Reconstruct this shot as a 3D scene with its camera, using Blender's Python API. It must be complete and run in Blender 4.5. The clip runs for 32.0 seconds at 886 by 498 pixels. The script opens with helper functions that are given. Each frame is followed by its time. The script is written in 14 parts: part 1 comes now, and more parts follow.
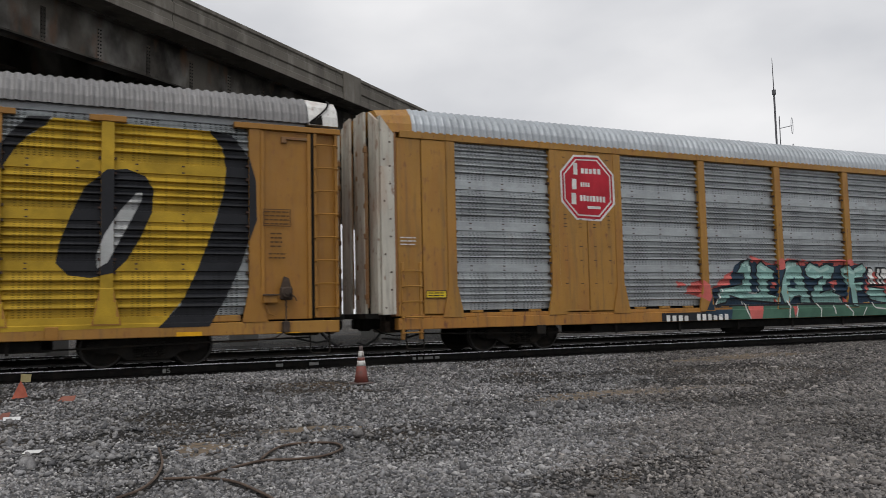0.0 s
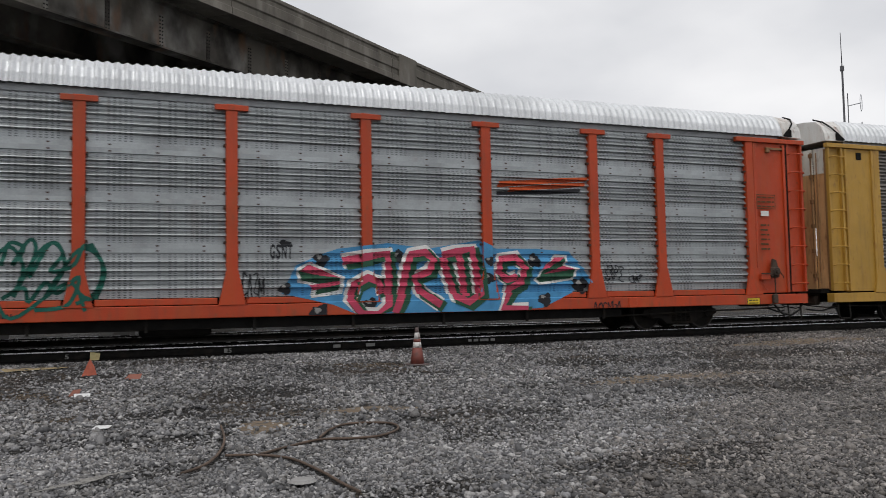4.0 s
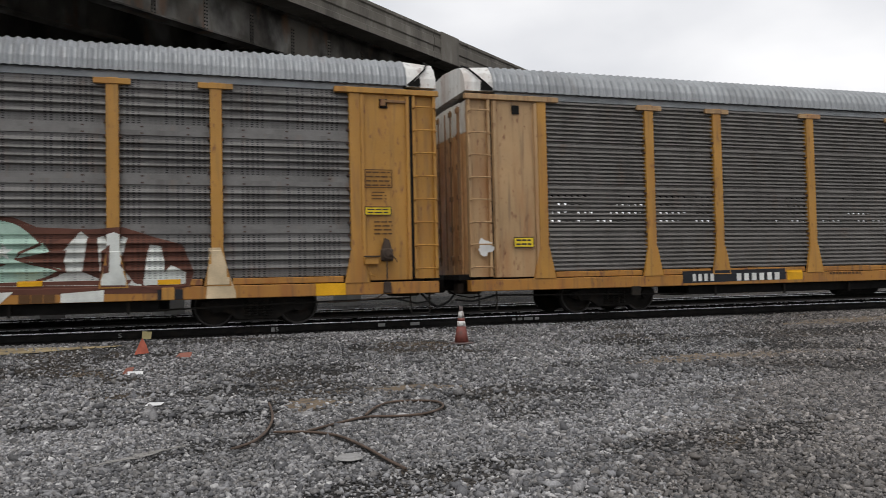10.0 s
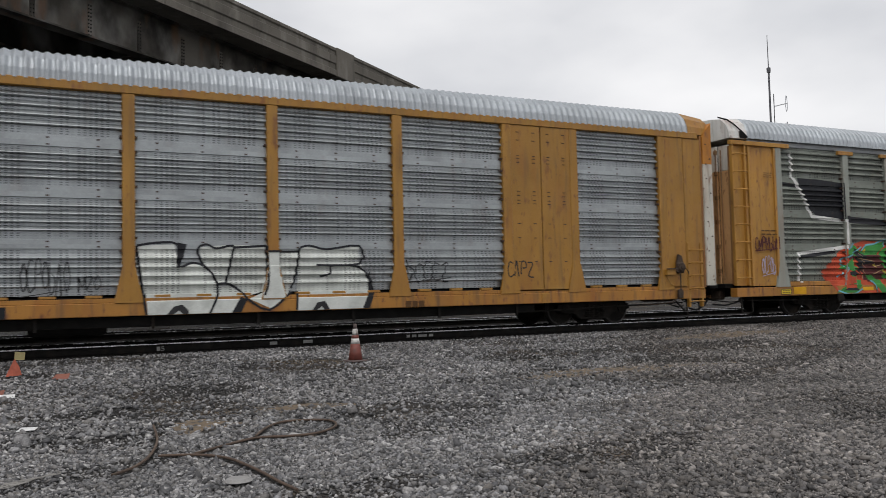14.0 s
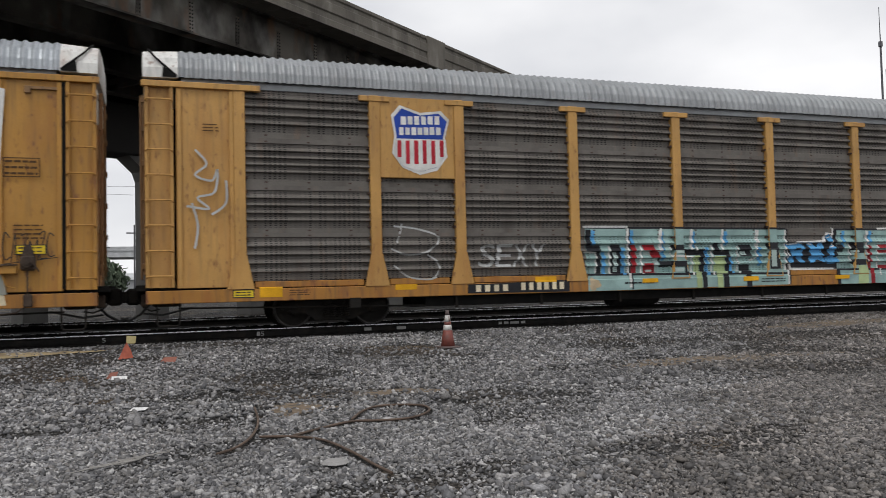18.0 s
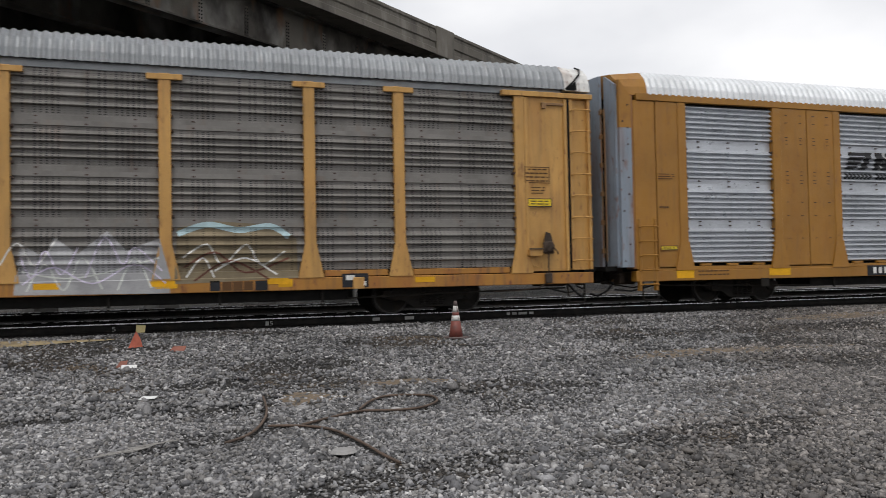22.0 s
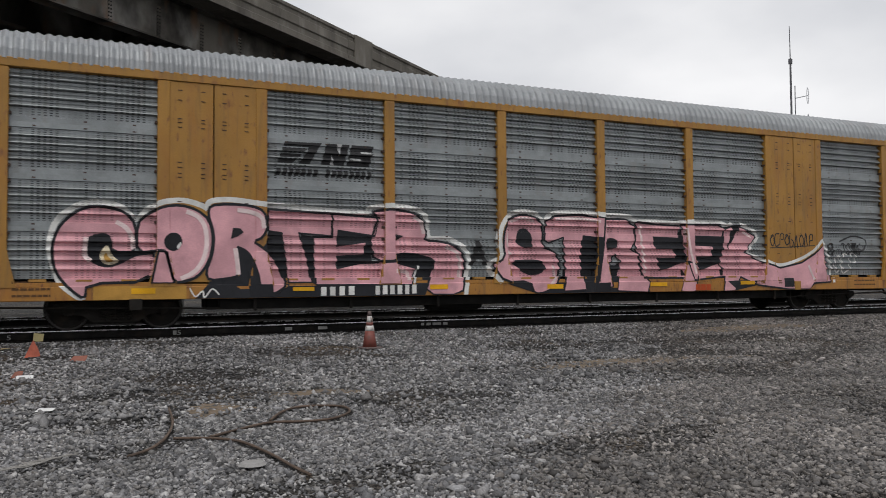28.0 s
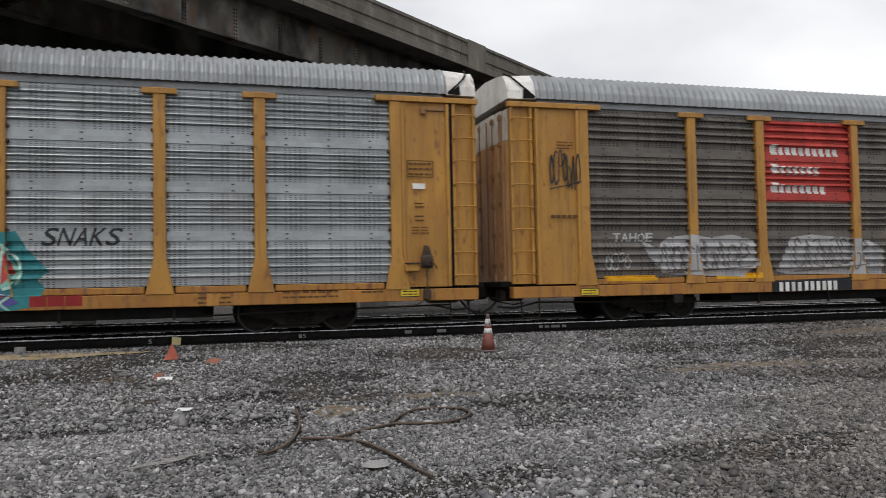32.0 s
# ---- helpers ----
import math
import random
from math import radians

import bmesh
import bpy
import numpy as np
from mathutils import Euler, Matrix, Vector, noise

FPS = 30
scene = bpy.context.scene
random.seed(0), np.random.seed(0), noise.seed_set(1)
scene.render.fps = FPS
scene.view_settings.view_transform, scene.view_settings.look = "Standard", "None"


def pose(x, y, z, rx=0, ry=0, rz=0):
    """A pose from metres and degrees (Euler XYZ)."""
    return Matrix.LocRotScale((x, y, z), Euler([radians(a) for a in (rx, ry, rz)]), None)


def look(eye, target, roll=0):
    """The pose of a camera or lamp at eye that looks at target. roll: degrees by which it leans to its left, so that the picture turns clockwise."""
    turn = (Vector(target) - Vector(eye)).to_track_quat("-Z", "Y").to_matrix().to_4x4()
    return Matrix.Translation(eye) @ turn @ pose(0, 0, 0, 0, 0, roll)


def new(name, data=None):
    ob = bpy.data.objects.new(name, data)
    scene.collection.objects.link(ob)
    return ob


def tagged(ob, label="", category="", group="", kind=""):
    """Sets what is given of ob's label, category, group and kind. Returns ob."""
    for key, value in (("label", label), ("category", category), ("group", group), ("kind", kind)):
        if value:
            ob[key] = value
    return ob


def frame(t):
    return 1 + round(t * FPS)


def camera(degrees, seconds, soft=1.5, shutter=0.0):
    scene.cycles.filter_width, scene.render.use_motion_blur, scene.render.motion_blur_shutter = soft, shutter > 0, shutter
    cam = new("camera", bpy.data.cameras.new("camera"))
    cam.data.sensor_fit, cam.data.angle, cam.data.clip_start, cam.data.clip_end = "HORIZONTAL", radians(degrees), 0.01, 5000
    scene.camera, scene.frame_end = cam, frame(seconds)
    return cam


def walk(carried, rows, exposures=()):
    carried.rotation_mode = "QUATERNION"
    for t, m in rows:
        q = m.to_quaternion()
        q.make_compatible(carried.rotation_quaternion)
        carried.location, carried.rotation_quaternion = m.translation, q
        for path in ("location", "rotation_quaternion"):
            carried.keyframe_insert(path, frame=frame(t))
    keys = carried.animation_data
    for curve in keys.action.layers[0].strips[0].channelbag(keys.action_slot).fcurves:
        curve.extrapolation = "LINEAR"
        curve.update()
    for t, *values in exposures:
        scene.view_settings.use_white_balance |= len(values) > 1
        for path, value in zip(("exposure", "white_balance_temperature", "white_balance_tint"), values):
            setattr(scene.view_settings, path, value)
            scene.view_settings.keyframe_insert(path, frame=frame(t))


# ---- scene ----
cam = camera(57.0, 32.0, soft=0.6, shutter=0.1)
EYE = (0.0, 0.0, 1.45)
TURNS = (
    (0.0, 94.56, 1.27, -25.37), (0.5, 94.56, 1.15, -25.14), (1.0, 94.68, 1.11, -24.91),
    (1.5, 94.52, 1.14, -24.38), (2.0, 94.24, 1.21, -23.88), (2.5, 93.88, 1.22, -23.83),
    (3.0, 93.70, 1.23, -23.48), (3.5, 93.58, 1.16, -22.54), (4.0, 93.39, 1.03, -21.48),
    (4.5, 93.19, 1.10, -20.88), (6.5, 93.19, 1.37, -20.56), (7.0, 93.10, 1.16, -20.65),
    (7.5, 92.93, 1.18, -20.98), (8.0, 92.74, 1.18, -20.82), (8.5, 92.40, 1.07, -19.96),
    (9.0, 92.12, 1.29, -18.98), (9.5, 92.05, 1.20, -18.55), (10.0, 91.98, 1.26, -18.41),
    (10.5, 92.00, 1.35, -18.96), (11.0, 91.93, 1.56, -19.56), (11.5, 91.97, 1.51, -20.08),
    (12.0, 92.24, 1.50, -21.77), (12.5, 92.59, 1.35, -23.13), (13.0, 92.75, 1.39, -24.06),
    (13.5, 93.00, 1.54, -25.35), (15.5, 92.75, 1.04, -26.16), (16.0, 92.63, 1.16, -25.08),
    (16.5, 92.50, 1.35, -23.60), (17.0, 92.45, 1.41, -21.61), (17.5, 92.32, 1.39, -19.97),
    (18.0, 92.23, 1.31, -19.37), (18.5, 92.19, 1.18, -19.13), (19.0, 92.06, 1.08, -18.44),
    (19.5, 91.84, 1.03, -15.96), (20.0, 91.65, 1.02, -13.63), (20.5, 91.62, 1.09, -12.79),
    (21.0, 91.54, 1.18, -13.27), (21.5, 91.53, 1.08, -15.31), (22.0, 91.58, 1.08, -18.79),
    (22.5, 91.82, 0.78, -22.42), (23.0, 91.93, 0.45, -24.73), (23.5, 91.96, 0.38, -26.05),
    (24.0, 92.18, 0.38, -27.02), (24.5, 92.36, 0.36, -27.31), (25.0, 92.40, 0.41, -26.97),
    (25.5, 92.48, 0.45, -26.50), (27.5, 92.42, 0.42, -26.74), (28.0, 92.22, 0.41, -24.76),
    (28.5, 91.95, 0.61, -18.40), (29.0, 92.13, 0.74, -15.72), (29.5, 92.32, 0.92, -15.19),
    (30.0, 92.41, 0.99, -15.52), (30.5, 92.43, 0.98, -16.25), (31.0, 92.56, 1.00, -16.85),
    (31.5, 92.58, 1.03, -16.12), (32.0, 92.52, 1.12, -16.54),
)
EXPOSURE = ((0, 0.13), (4, 0.2), (7, 0.2), (9, 0.33), (11, 0.36), (12, 0.36), (13, 0.22), (16, 0.22), (18, 0.34), (20, 0.45), (21, 0.53), (22, 0.4), (23, 0.22), (24, 0.15), (25, 0.16), (28, 0.22), (29.5, 0.38), (32, 0.38))
walk(cam, [(t, pose(*EYE, rx, ry, rz)) for t, rx, ry, rz in TURNS], EXPOSURE)

# ---- sky and light: an overcast day ----
world = bpy.data.worlds.new("overcast_sky")
scene.world = world
world.use_nodes = True
wn, wl = world.node_tree.nodes, world.node_tree.links
wn.clear()
sky = wn.new("ShaderNodeTexSky")
sky.sky_type, sky.sun_disc = "NISHITA", False
sky.sun_elevation, sky.sun_rotation = radians(59), radians(218)
coords = wn.new("ShaderNodeTexCoord")
stretch = wn.new("ShaderNodeMapping")
stretch.inputs["Scale"].default_value = (1.0, 1.0, 2.2)
cloud = wn.new("ShaderNodeTexNoise")
cloud.inputs["Scale"].default_value, cloud.inputs["Detail"].default_value = 2.9, 6
cloud.inputs["Roughness"].default_value = 0.42
ramp = wn.new("ShaderNodeValToRGB")
ramp.color_ramp.elements[0].position, ramp.color_ramp.elements[0].color = 0.30, (0.54, 0.55, 0.58, 1)
ramp.color_ramp.elements[1].position, ramp.color_ramp.elements[1].color = 0.66, (0.862, 0.856, 0.862, 1)
mix = wn.new("ShaderNodeMix")
mix.data_type = "RGBA"
mix.inputs["Factor"].default_value = 0.97
back = wn.new("ShaderNodeBackground")
back.inputs["Strength"].default_value = 1.0
dim = wn.new("ShaderNodeMix")
dim.data_type, dim.blend_type = "RGBA", "MULTIPLY"
dim.inputs["Factor"].default_value = 1.0
dim.inputs["B"].default_value = (0.10, 0.10, 0.10, 1)
wo = wn.new("ShaderNodeOutputWorld")
wl.new(coords.outputs["Generated"], stretch.inputs["Vector"])
wl.new(stretch.outputs["Vector"], cloud.inputs["Vector"])
wl.new(cloud.outputs["Fac"], ramp.inputs["Fac"])
wl.new(sky.outputs["Color"], dim.inputs["A"])
wl.new(dim.outputs["Result"], mix.inputs["A"])
wl.new(ramp.outputs["Color"], mix.inputs["B"])
wl.new(mix.outputs["Result"], back.inputs["Color"])
wl.new(back.outputs["Background"], wo.inputs["Surface"])

sun = new("sun", bpy.data.lights.new("sun", "SUN"))
sun.data.energy, sun.data.angle, sun.data.color = 0.95, radians(28), (1.0, 0.97, 0.93)
sun.matrix_world = look((0, 0, 30), (11, 14, 0))

# ---- materials ----


def material(name, base, rough=0.6, metal=0.0, spots=(), bump=0.0, bump_scale=60.0, patch=0.18, patch_scale=1.2, grain=0.08, grain_scale=40.0, stretch_z=1.0):
    """Paint, metal, stone: a base colour with broad patches, fine grain, stains of other colours and a fine relief.
    spots: (colour, scale, from, to, amount, (sx, sy, sz)) noise-shaped stains."""
    m = bpy.data.materials.new(name)
    m.use_nodes = True
    n, l = m.node_tree.nodes, m.node_tree.links
    bsdf = n["Principled BSDF"]
    bsdf.inputs["Roughness"].default_value, bsdf.inputs["Metallic"].default_value = rough, metal
    tc = n.new("ShaderNodeTexCoord")
    info = n.new("ShaderNodeObjectInfo")
    shift = n.new("ShaderNodeVectorMath")
    shift.operation = "ADD"
    l.new(tc.outputs["Object"], shift.inputs[0])
    ten = n.new("ShaderNodeMath")
    ten.operation = "MULTIPLY"
    ten.inputs[1].default_value = 37.0
    l.new(info.outputs["Random"], ten.inputs[0])
    l.new(ten.outputs[0], shift.inputs[1])
    vec = shift.outputs[0]

    def noise_at(scale, detail, dims=(1, 1, 1)):
        mp = n.new("ShaderNodeMapping")
        mp.inputs["Scale"].default_value = dims
        l.new(vec, mp.inputs["Vector"])
        t = n.new("ShaderNodeTexNoise")
        t.inputs["Scale"].default_value, t.inputs["Detail"].default_value = scale, detail
        l.new(mp.outputs["Vector"], t.inputs["Vector"])
        return t.outputs["Fac"]

    def ranged(fac, a, b, lo, hi):
        r = n.new("ShaderNodeMapRange")
        for key, v in (("From Min", a), ("From Max", b), ("To Min", lo), ("To Max", hi)):
            r.inputs[key].default_value = v
        l.new(fac, r.inputs["Value"])
        return r.outputs["Result"]

    def mult(col, fac):
        x = n.new("ShaderNodeMix")
        x.data_type, x.blend_type = "RGBA", "MULTIPLY"
        x.inputs["Factor"].default_value = 1.0
        if isinstance(col, tuple):
            x.inputs["A"].default_value = (*col, 1)
        else:
            l.new(col, x.inputs["A"])
        l.new(fac, x.inputs["B"])
        return x.outputs["Result"]

    col = mult(tuple(base), ranged(noise_at(patch_scale, 4, (1, 1, stretch_z)), 0.3, 0.7, 1 - patch, 1 + patch))
    col = mult(col, ranged(noise_at(grain_scale, 3), 0.3, 0.7, 1 - grain, 1 + grain))
    for colour, scale, a, b, amount, dims in spots:
        x = n.new("ShaderNodeMix")
        x.data_type = "RGBA"
        l.new(ranged(noise_at(scale, 5, dims), a, b, 0.0, amount), x.inputs["Factor"])
        l.new(col, x.inputs["A"])
        x.inputs["B"].default_value = (*colour, 1)
        col = x.outputs["Result"]
    l.new(col, bsdf.inputs["Base Color"])
    l.new(ranged(noise_at(patch_scale * 6, 3), 0.3, 0.7, max(rough - 0.1, 0.02), min(rough + 0.12, 1.0)), bsdf.inputs["Roughness"])
    if bump:
        b = n.new("ShaderNodeBump")
        b.inputs["Strength"].default_value, b.inputs["Distance"].default_value = bump, 0.01
        l.new(noise_at(bump_scale, 4), b.inputs["Height"])
        l.new(b.outputs["Normal"], bsdf.inputs["Normal"])
    return m


def math_chain(m):
    """A maker of math nodes for one material."""
    n, l = m.node_tree.nodes, m.node_tree.links

    def math_node(op, a, b):
        q = n.new("ShaderNodeMath")
        q.operation = op
        for i, v in enumerate((a, b)):
            if isinstance(v, float):
                q.inputs[i].default_value = v
            else:
                l.new(v, q.inputs[i])
        return q.outputs[0]
    return math_node


def holed(m, px, pz, wx, wz, dark, strength, on_paint=False):
    """Punched slots in a sheet: columns of dark dashes at the pitch px, pz (metres), some columns fuller than others."""
    n, l = m.node_tree.nodes, m.node_tree.links
    bsdf = n["Principled BSDF"]
    old = bsdf.inputs["Base Color"].links[0].from_socket
    tc = n.new("ShaderNodeTexCoord")
    sep = n.new("ShaderNodeSeparateXYZ")
    l.new(tc.outputs["Object"], sep.inputs[0])
    math_node = math_chain(m)
    u = math_node("DIVIDE", sep.outputs["X"], px)
    fx = math_node("FRACT", u, 0.0)
    fz = math_node("FRACT", math_node("DIVIDE", sep.outputs["Z"], pz), 0.0)
    mask = math_node("MULTIPLY", math_node("LESS_THAN", fx, wx), math_node("LESS_THAN", fz, wz))
    for lo, hi in ((-1.0, 1.03), (1.89, 2.12), (2.87, 3.13), (3.85, 4.11)):
        inside = math_node("MULTIPLY", math_node("GREATER_THAN", sep.outputs["Z"], lo), math_node("LESS_THAN", sep.outputs["Z"], hi))
        mask = math_node("MULTIPLY", mask, math_node("SUBTRACT", 1.0, inside))
    if on_paint:
        mask = math_node("MULTIPLY", mask, math_node("GREATER_THAN", sep.outputs["Y"], -1.514))
    col = n.new("ShaderNodeTexWhiteNoise")
    col.noise_dimensions = "1D"
    l.new(math_node("FLOOR", u, 0.0), col.inputs["W"])
    full = math_node("ADD", 0.25, math_node("MULTIPLY", math_node("GREATER_THAN", col.outputs["Value"], 0.42), 0.75))
    rn = n.new("ShaderNodeTexNoise")
    rn.inputs["Scale"].default_value = 1.0
    squash = n.new("ShaderNodeMapping")
    squash.inputs["Scale"].default_value = (2.2, 1.0, 0.7)
    l.new(tc.outputs["Object"], squash.inputs["Vector"])
    l.new(squash.outputs["Vector"], rn.inputs["Vector"])
    mask = math_node("MULTIPLY", math_node("MULTIPLY", mask, full), math_node("MULTIPLY", rn.outputs["Fac"], strength * 2.0))
    x = n.new("ShaderNodeMix")
    x.data_type = "RGBA"
    x.clamp_factor = True
    l.new(mask, x.inputs["Factor"])
    l.new(old, x.inputs["A"])
    x.inputs["B"].default_value = (*dark, 1)
    l.new(x.outputs["Result"], bsdf.inputs["Base Color"])
    return m


RUST = (0.16, 0.06, 0.025)
GRIME = (0.05, 0.042, 0.036)
STREAK = (6.0, 6.0, 0.5)


def body_paint(name, base, dirt=0.5):
    return material(name, base, 0.55, 0.0, spots=(
        (tuple(min(1, c * 1.35 + 0.008) for c in base), 0.8, 0.55, 0.75, 0.3, (1, 1, 1)),
        ((0.27, 0.095, 0.02), 1.1, 0.48, 0.72, 0.6 * dirt, (2.5, 2.5, 0.5)),
        (GRIME, 1.5, 0.52, 0.75, 0.55 * dirt, STREAK),
        (RUST, 3.5, 0.60, 0.72, 0.9 * dirt, (2, 2, 0.8)),
        (RUST, 14.0, 0.64, 0.70, 0.8 * dirt, (1, 1, 0.4))), bump=0.15, bump_scale=18, patch=0.14, patch_scale=0.7, grain=0.07, grain_scale=60)


def sheet_metal(name, base, dirt=0.5, metal=0.35, rough=0.5, slots=1.0):
    m = material(name, base, rough, metal, spots=(
        (GRIME, 0.9, 0.5, 0.75, 0.5 * dirt, (3.0, 3.0, 0.6)),
        ((0.20, 0.13, 0.09), 1.6, 0.58, 0.75, 0.5 * dirt, (2.5, 1, 0.7)),
        (tuple(min(1, c * 1.35) for c in base), 2.4, 0.55, 0.7, 0.3, (1, 1, 1))), bump=0.1, bump_scale=30, patch=0.14, patch_scale=0.9, grain=0.07, grain_scale=25)
    return holed(m, 0.104, 0.0468, 0.52, 0.46, tuple(c * 0.10 for c in base), slots) if slots else m


M = {}
M["yellow"] = body_paint("yellow_car_paint", (0.40, 0.200, 0.034), 0.75)
M["yellow_clean"] = body_paint("clean_yellow_car_paint", (0.300, 0.138, 0.016), 0.3)
M["yellow_old"] = body_paint("dull_yellow_car_paint", (0.330, 0.165, 0.026), 0.7)
M["yellow_fresh"] = body_paint("fresh_yellow_car_paint", (0.41, 0.235, 0.036), 0.4)
M["yellow_pale"] = body_paint("faded_yellow_car_paint", (0.400, 0.255, 0.125), 0.9)
M["orange_edge"] = body_paint("orange_yellow_edge_paint", (0.44, 0.17, 0.012), 0.5)
M["orange"] = body_paint("orange_car_paint", (0.41, 0.042, 0.005), 0.45)
M["taupe"] = body_paint("taupe_car_paint", (0.185, 0.155, 0.128), 0.5)
M["grey_buff"] = body_paint("grey_overspray", (0.25, 0.265, 0.235), 0.4)
M["sheet_light"] = sheet_metal("bright_galvanized_sheet", (0.345, 0.368, 0.380), 0.40, 0.55, 0.42, slots=0.62)
M["sheet_clean"] = sheet_metal("clean_galvanized_sheet", (0.445, 0.466, 0.500), 0.05, 0.35, 0.36, slots=0.12)
M["sheet_mid"] = sheet_metal("weathered_galvanized_sheet", (0.255, 0.275, 0.282), 0.45, 0.5, 0.45, slots=0.85)
M["sheet_dark"] = sheet_metal("grimy_galvanized_sheet", (0.165, 0.160, 0.155), 0.8, 0.2, 0.65)
M["sheet_brown"] = sheet_metal("brown_grimy_sheet", (0.133, 0.121, 0.109), 0.9, 0.15, 0.7)
M["sheet_grey"] = sheet_metal("grey_grimy_sheet", (0.188, 0.178, 0.166), 0.7, 0.15, 0.65, slots=0.9)
M["yellow_peach"] = body_paint("faded_peach_car_paint", (0.475, 0.262, 0.072), 0.6)
M["clip_rust"] = material("rusty_sheet_clip", (0.055, 0.030, 0.022), 0.8)
M["sheet_green"] = sheet_metal("green_grey_sheet", (0.195, 0.212, 0.186), 0.5, 0.1, 0.7)
M["sheet_fine"] = sheet_metal("fine_ribbed_grimy_sheet", (0.185, 0.175, 0.165), 0.7, 0.2, 0.65, slots=0)


def pierced(m, px, pz, wx, wz, z0, z1):
    """Open slots right through a sheet between two heights."""
    n, l = m.node_tree.nodes, m.node_tree.links
    bsdf, out = n["Principled BSDF"], n["Material Output"]
    tc, sep = n.new("ShaderNodeTexCoord"), n.new("ShaderNodeSeparateXYZ")
    l.new(tc.outputs["Object"], sep.inputs[0])

    math_node = math_chain(m)
    fx = math_node("FRACT", math_node("DIVIDE", sep.outputs["X"], px), 0.0)
    fz = math_node("FRACT", math_node("DIVIDE", sep.outputs["Z"], pz), 0.0)
    mask = math_node("MULTIPLY", math_node("LESS_THAN", fx, wx), math_node("LESS_THAN", fz, wz))
    for op, v in (("GREATER_THAN", z0), ("LESS_THAN", z1)):
        mask = math_node("MULTIPLY", mask, math_node(op, sep.outputs["Z"], v))
    wear = n.new("ShaderNodeTexNoise")
    wear.inputs["Scale"].default_value = 1.15
    info, jump = n.new("ShaderNodeObjectInfo"), n.new("ShaderNodeVectorMath")
    jump.operation = "MULTIPLY_ADD"
    l.new(info.outputs["Random"], jump.inputs[0])
    jump.inputs[1].default_value = (41.0, 13.0, 7.0)
    l.new(tc.outputs["Object"], jump.inputs[2])
    l.new(jump.outputs[0], wear.inputs["Vector"])
    mask = math_node("MULTIPLY", mask, math_node("GREATER_THAN", wear.outputs["Fac"], 0.50))
    clear, pick = n.new("ShaderNodeBsdfTransparent"), n.new("ShaderNodeMixShader")
    l.new(mask, pick.inputs["Fac"])
    l.new(bsdf.outputs["BSDF"], pick.inputs[1])
    l.new(clear.outputs["BSDF"], pick.inputs[2])
    l.new(pick.outputs["Shader"], out.inputs["Surface"])


pierced(M["sheet_fine"], 0.17, 0.196, 0.46, 0.26, 2.14, 2.84)
M["roof_light"] = sheet_metal("bright_roof_sheet", (0.354, 0.381, 0.408), 0.2, 0.35, 0.45, slots=0)
M["roof_white"] = sheet_metal("white_roof_sheet", (0.630, 0.648, 0.666), 0.08, 0.25, 0.45, slots=0)
M["roof_mid"] = sheet_metal("grey_roof_sheet", (0.262, 0.275, 0.287), 0.3, 0.3, 0.5, slots=0)
M["roof_dark"] = sheet_metal("dull_roof_sheet", (0.208, 0.204, 0.204), 0.4, 0.25, 0.55, slots=0)
M["roof_tan"] = sheet_metal("tan_roof_sheet", (0.27, 0.22, 0.18), 0.5, 0.05, 0.65, slots=0)
M["cap_white"] = body_paint("white_cap_paint", (0.66, 0.655, 0.63), 0.6)
M["yellow_sill"] = body_paint("rust_stained_yellow_paint", (0.345, 0.155, 0.024), 1.1)
M["end_tan"] = body_paint("weathered_tan_end_paint", (0.58, 0.335, 0.15), 0.7)
M["end_brown"] = body_paint("dirty_end_paint", (0.21, 0.115, 0.045), 1.0)
M["end_white"] = body_paint("dirty_white_end_paint", (0.66, 0.64, 0.58), 0.6)
M["end_stained"] = body_paint("rust_streaked_white_end_paint", (0.50, 0.475, 0.41), 0.9)
M["end_steel"] = body_paint("blue_grey_end_steel", (0.23, 0.27, 0.32), 0.7)
M["end_pale"] = body_paint("pale_tan_end_paint", (0.52, 0.48, 0.42), 0.5)
M["corner_rust"] = body_paint("rusty_corner_paint", (0.24, 0.105, 0.030), 0.8)
M["taupe_rib"] = body_paint("pale_taupe_rib_paint", (0.265, 0.225, 0.185), 0.4)
M["taupe_plate"] = body_paint("brown_taupe_plate_paint", (0.150, 0.122, 0.098), 0.45)
M["end_grey"] = body_paint("grey_end_paint", (0.125, 0.113, 0.098), 0.8)
# black and grimy running gear, darkened further to deepen the shade under the train
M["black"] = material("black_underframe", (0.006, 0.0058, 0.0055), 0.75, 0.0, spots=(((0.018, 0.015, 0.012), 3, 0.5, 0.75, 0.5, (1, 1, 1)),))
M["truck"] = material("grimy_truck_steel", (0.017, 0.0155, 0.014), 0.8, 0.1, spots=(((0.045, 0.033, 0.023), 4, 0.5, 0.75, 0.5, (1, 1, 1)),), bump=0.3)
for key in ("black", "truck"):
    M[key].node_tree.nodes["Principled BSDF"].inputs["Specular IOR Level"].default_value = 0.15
M["tread"] = material("worn_wheel_steel", (0.045, 0.042, 0.04), 0.55, 0.6)
M["rubber"] = material("black_rubber", (0.02, 0.02, 0.02), 0.7)

# ---- mesh tools ----


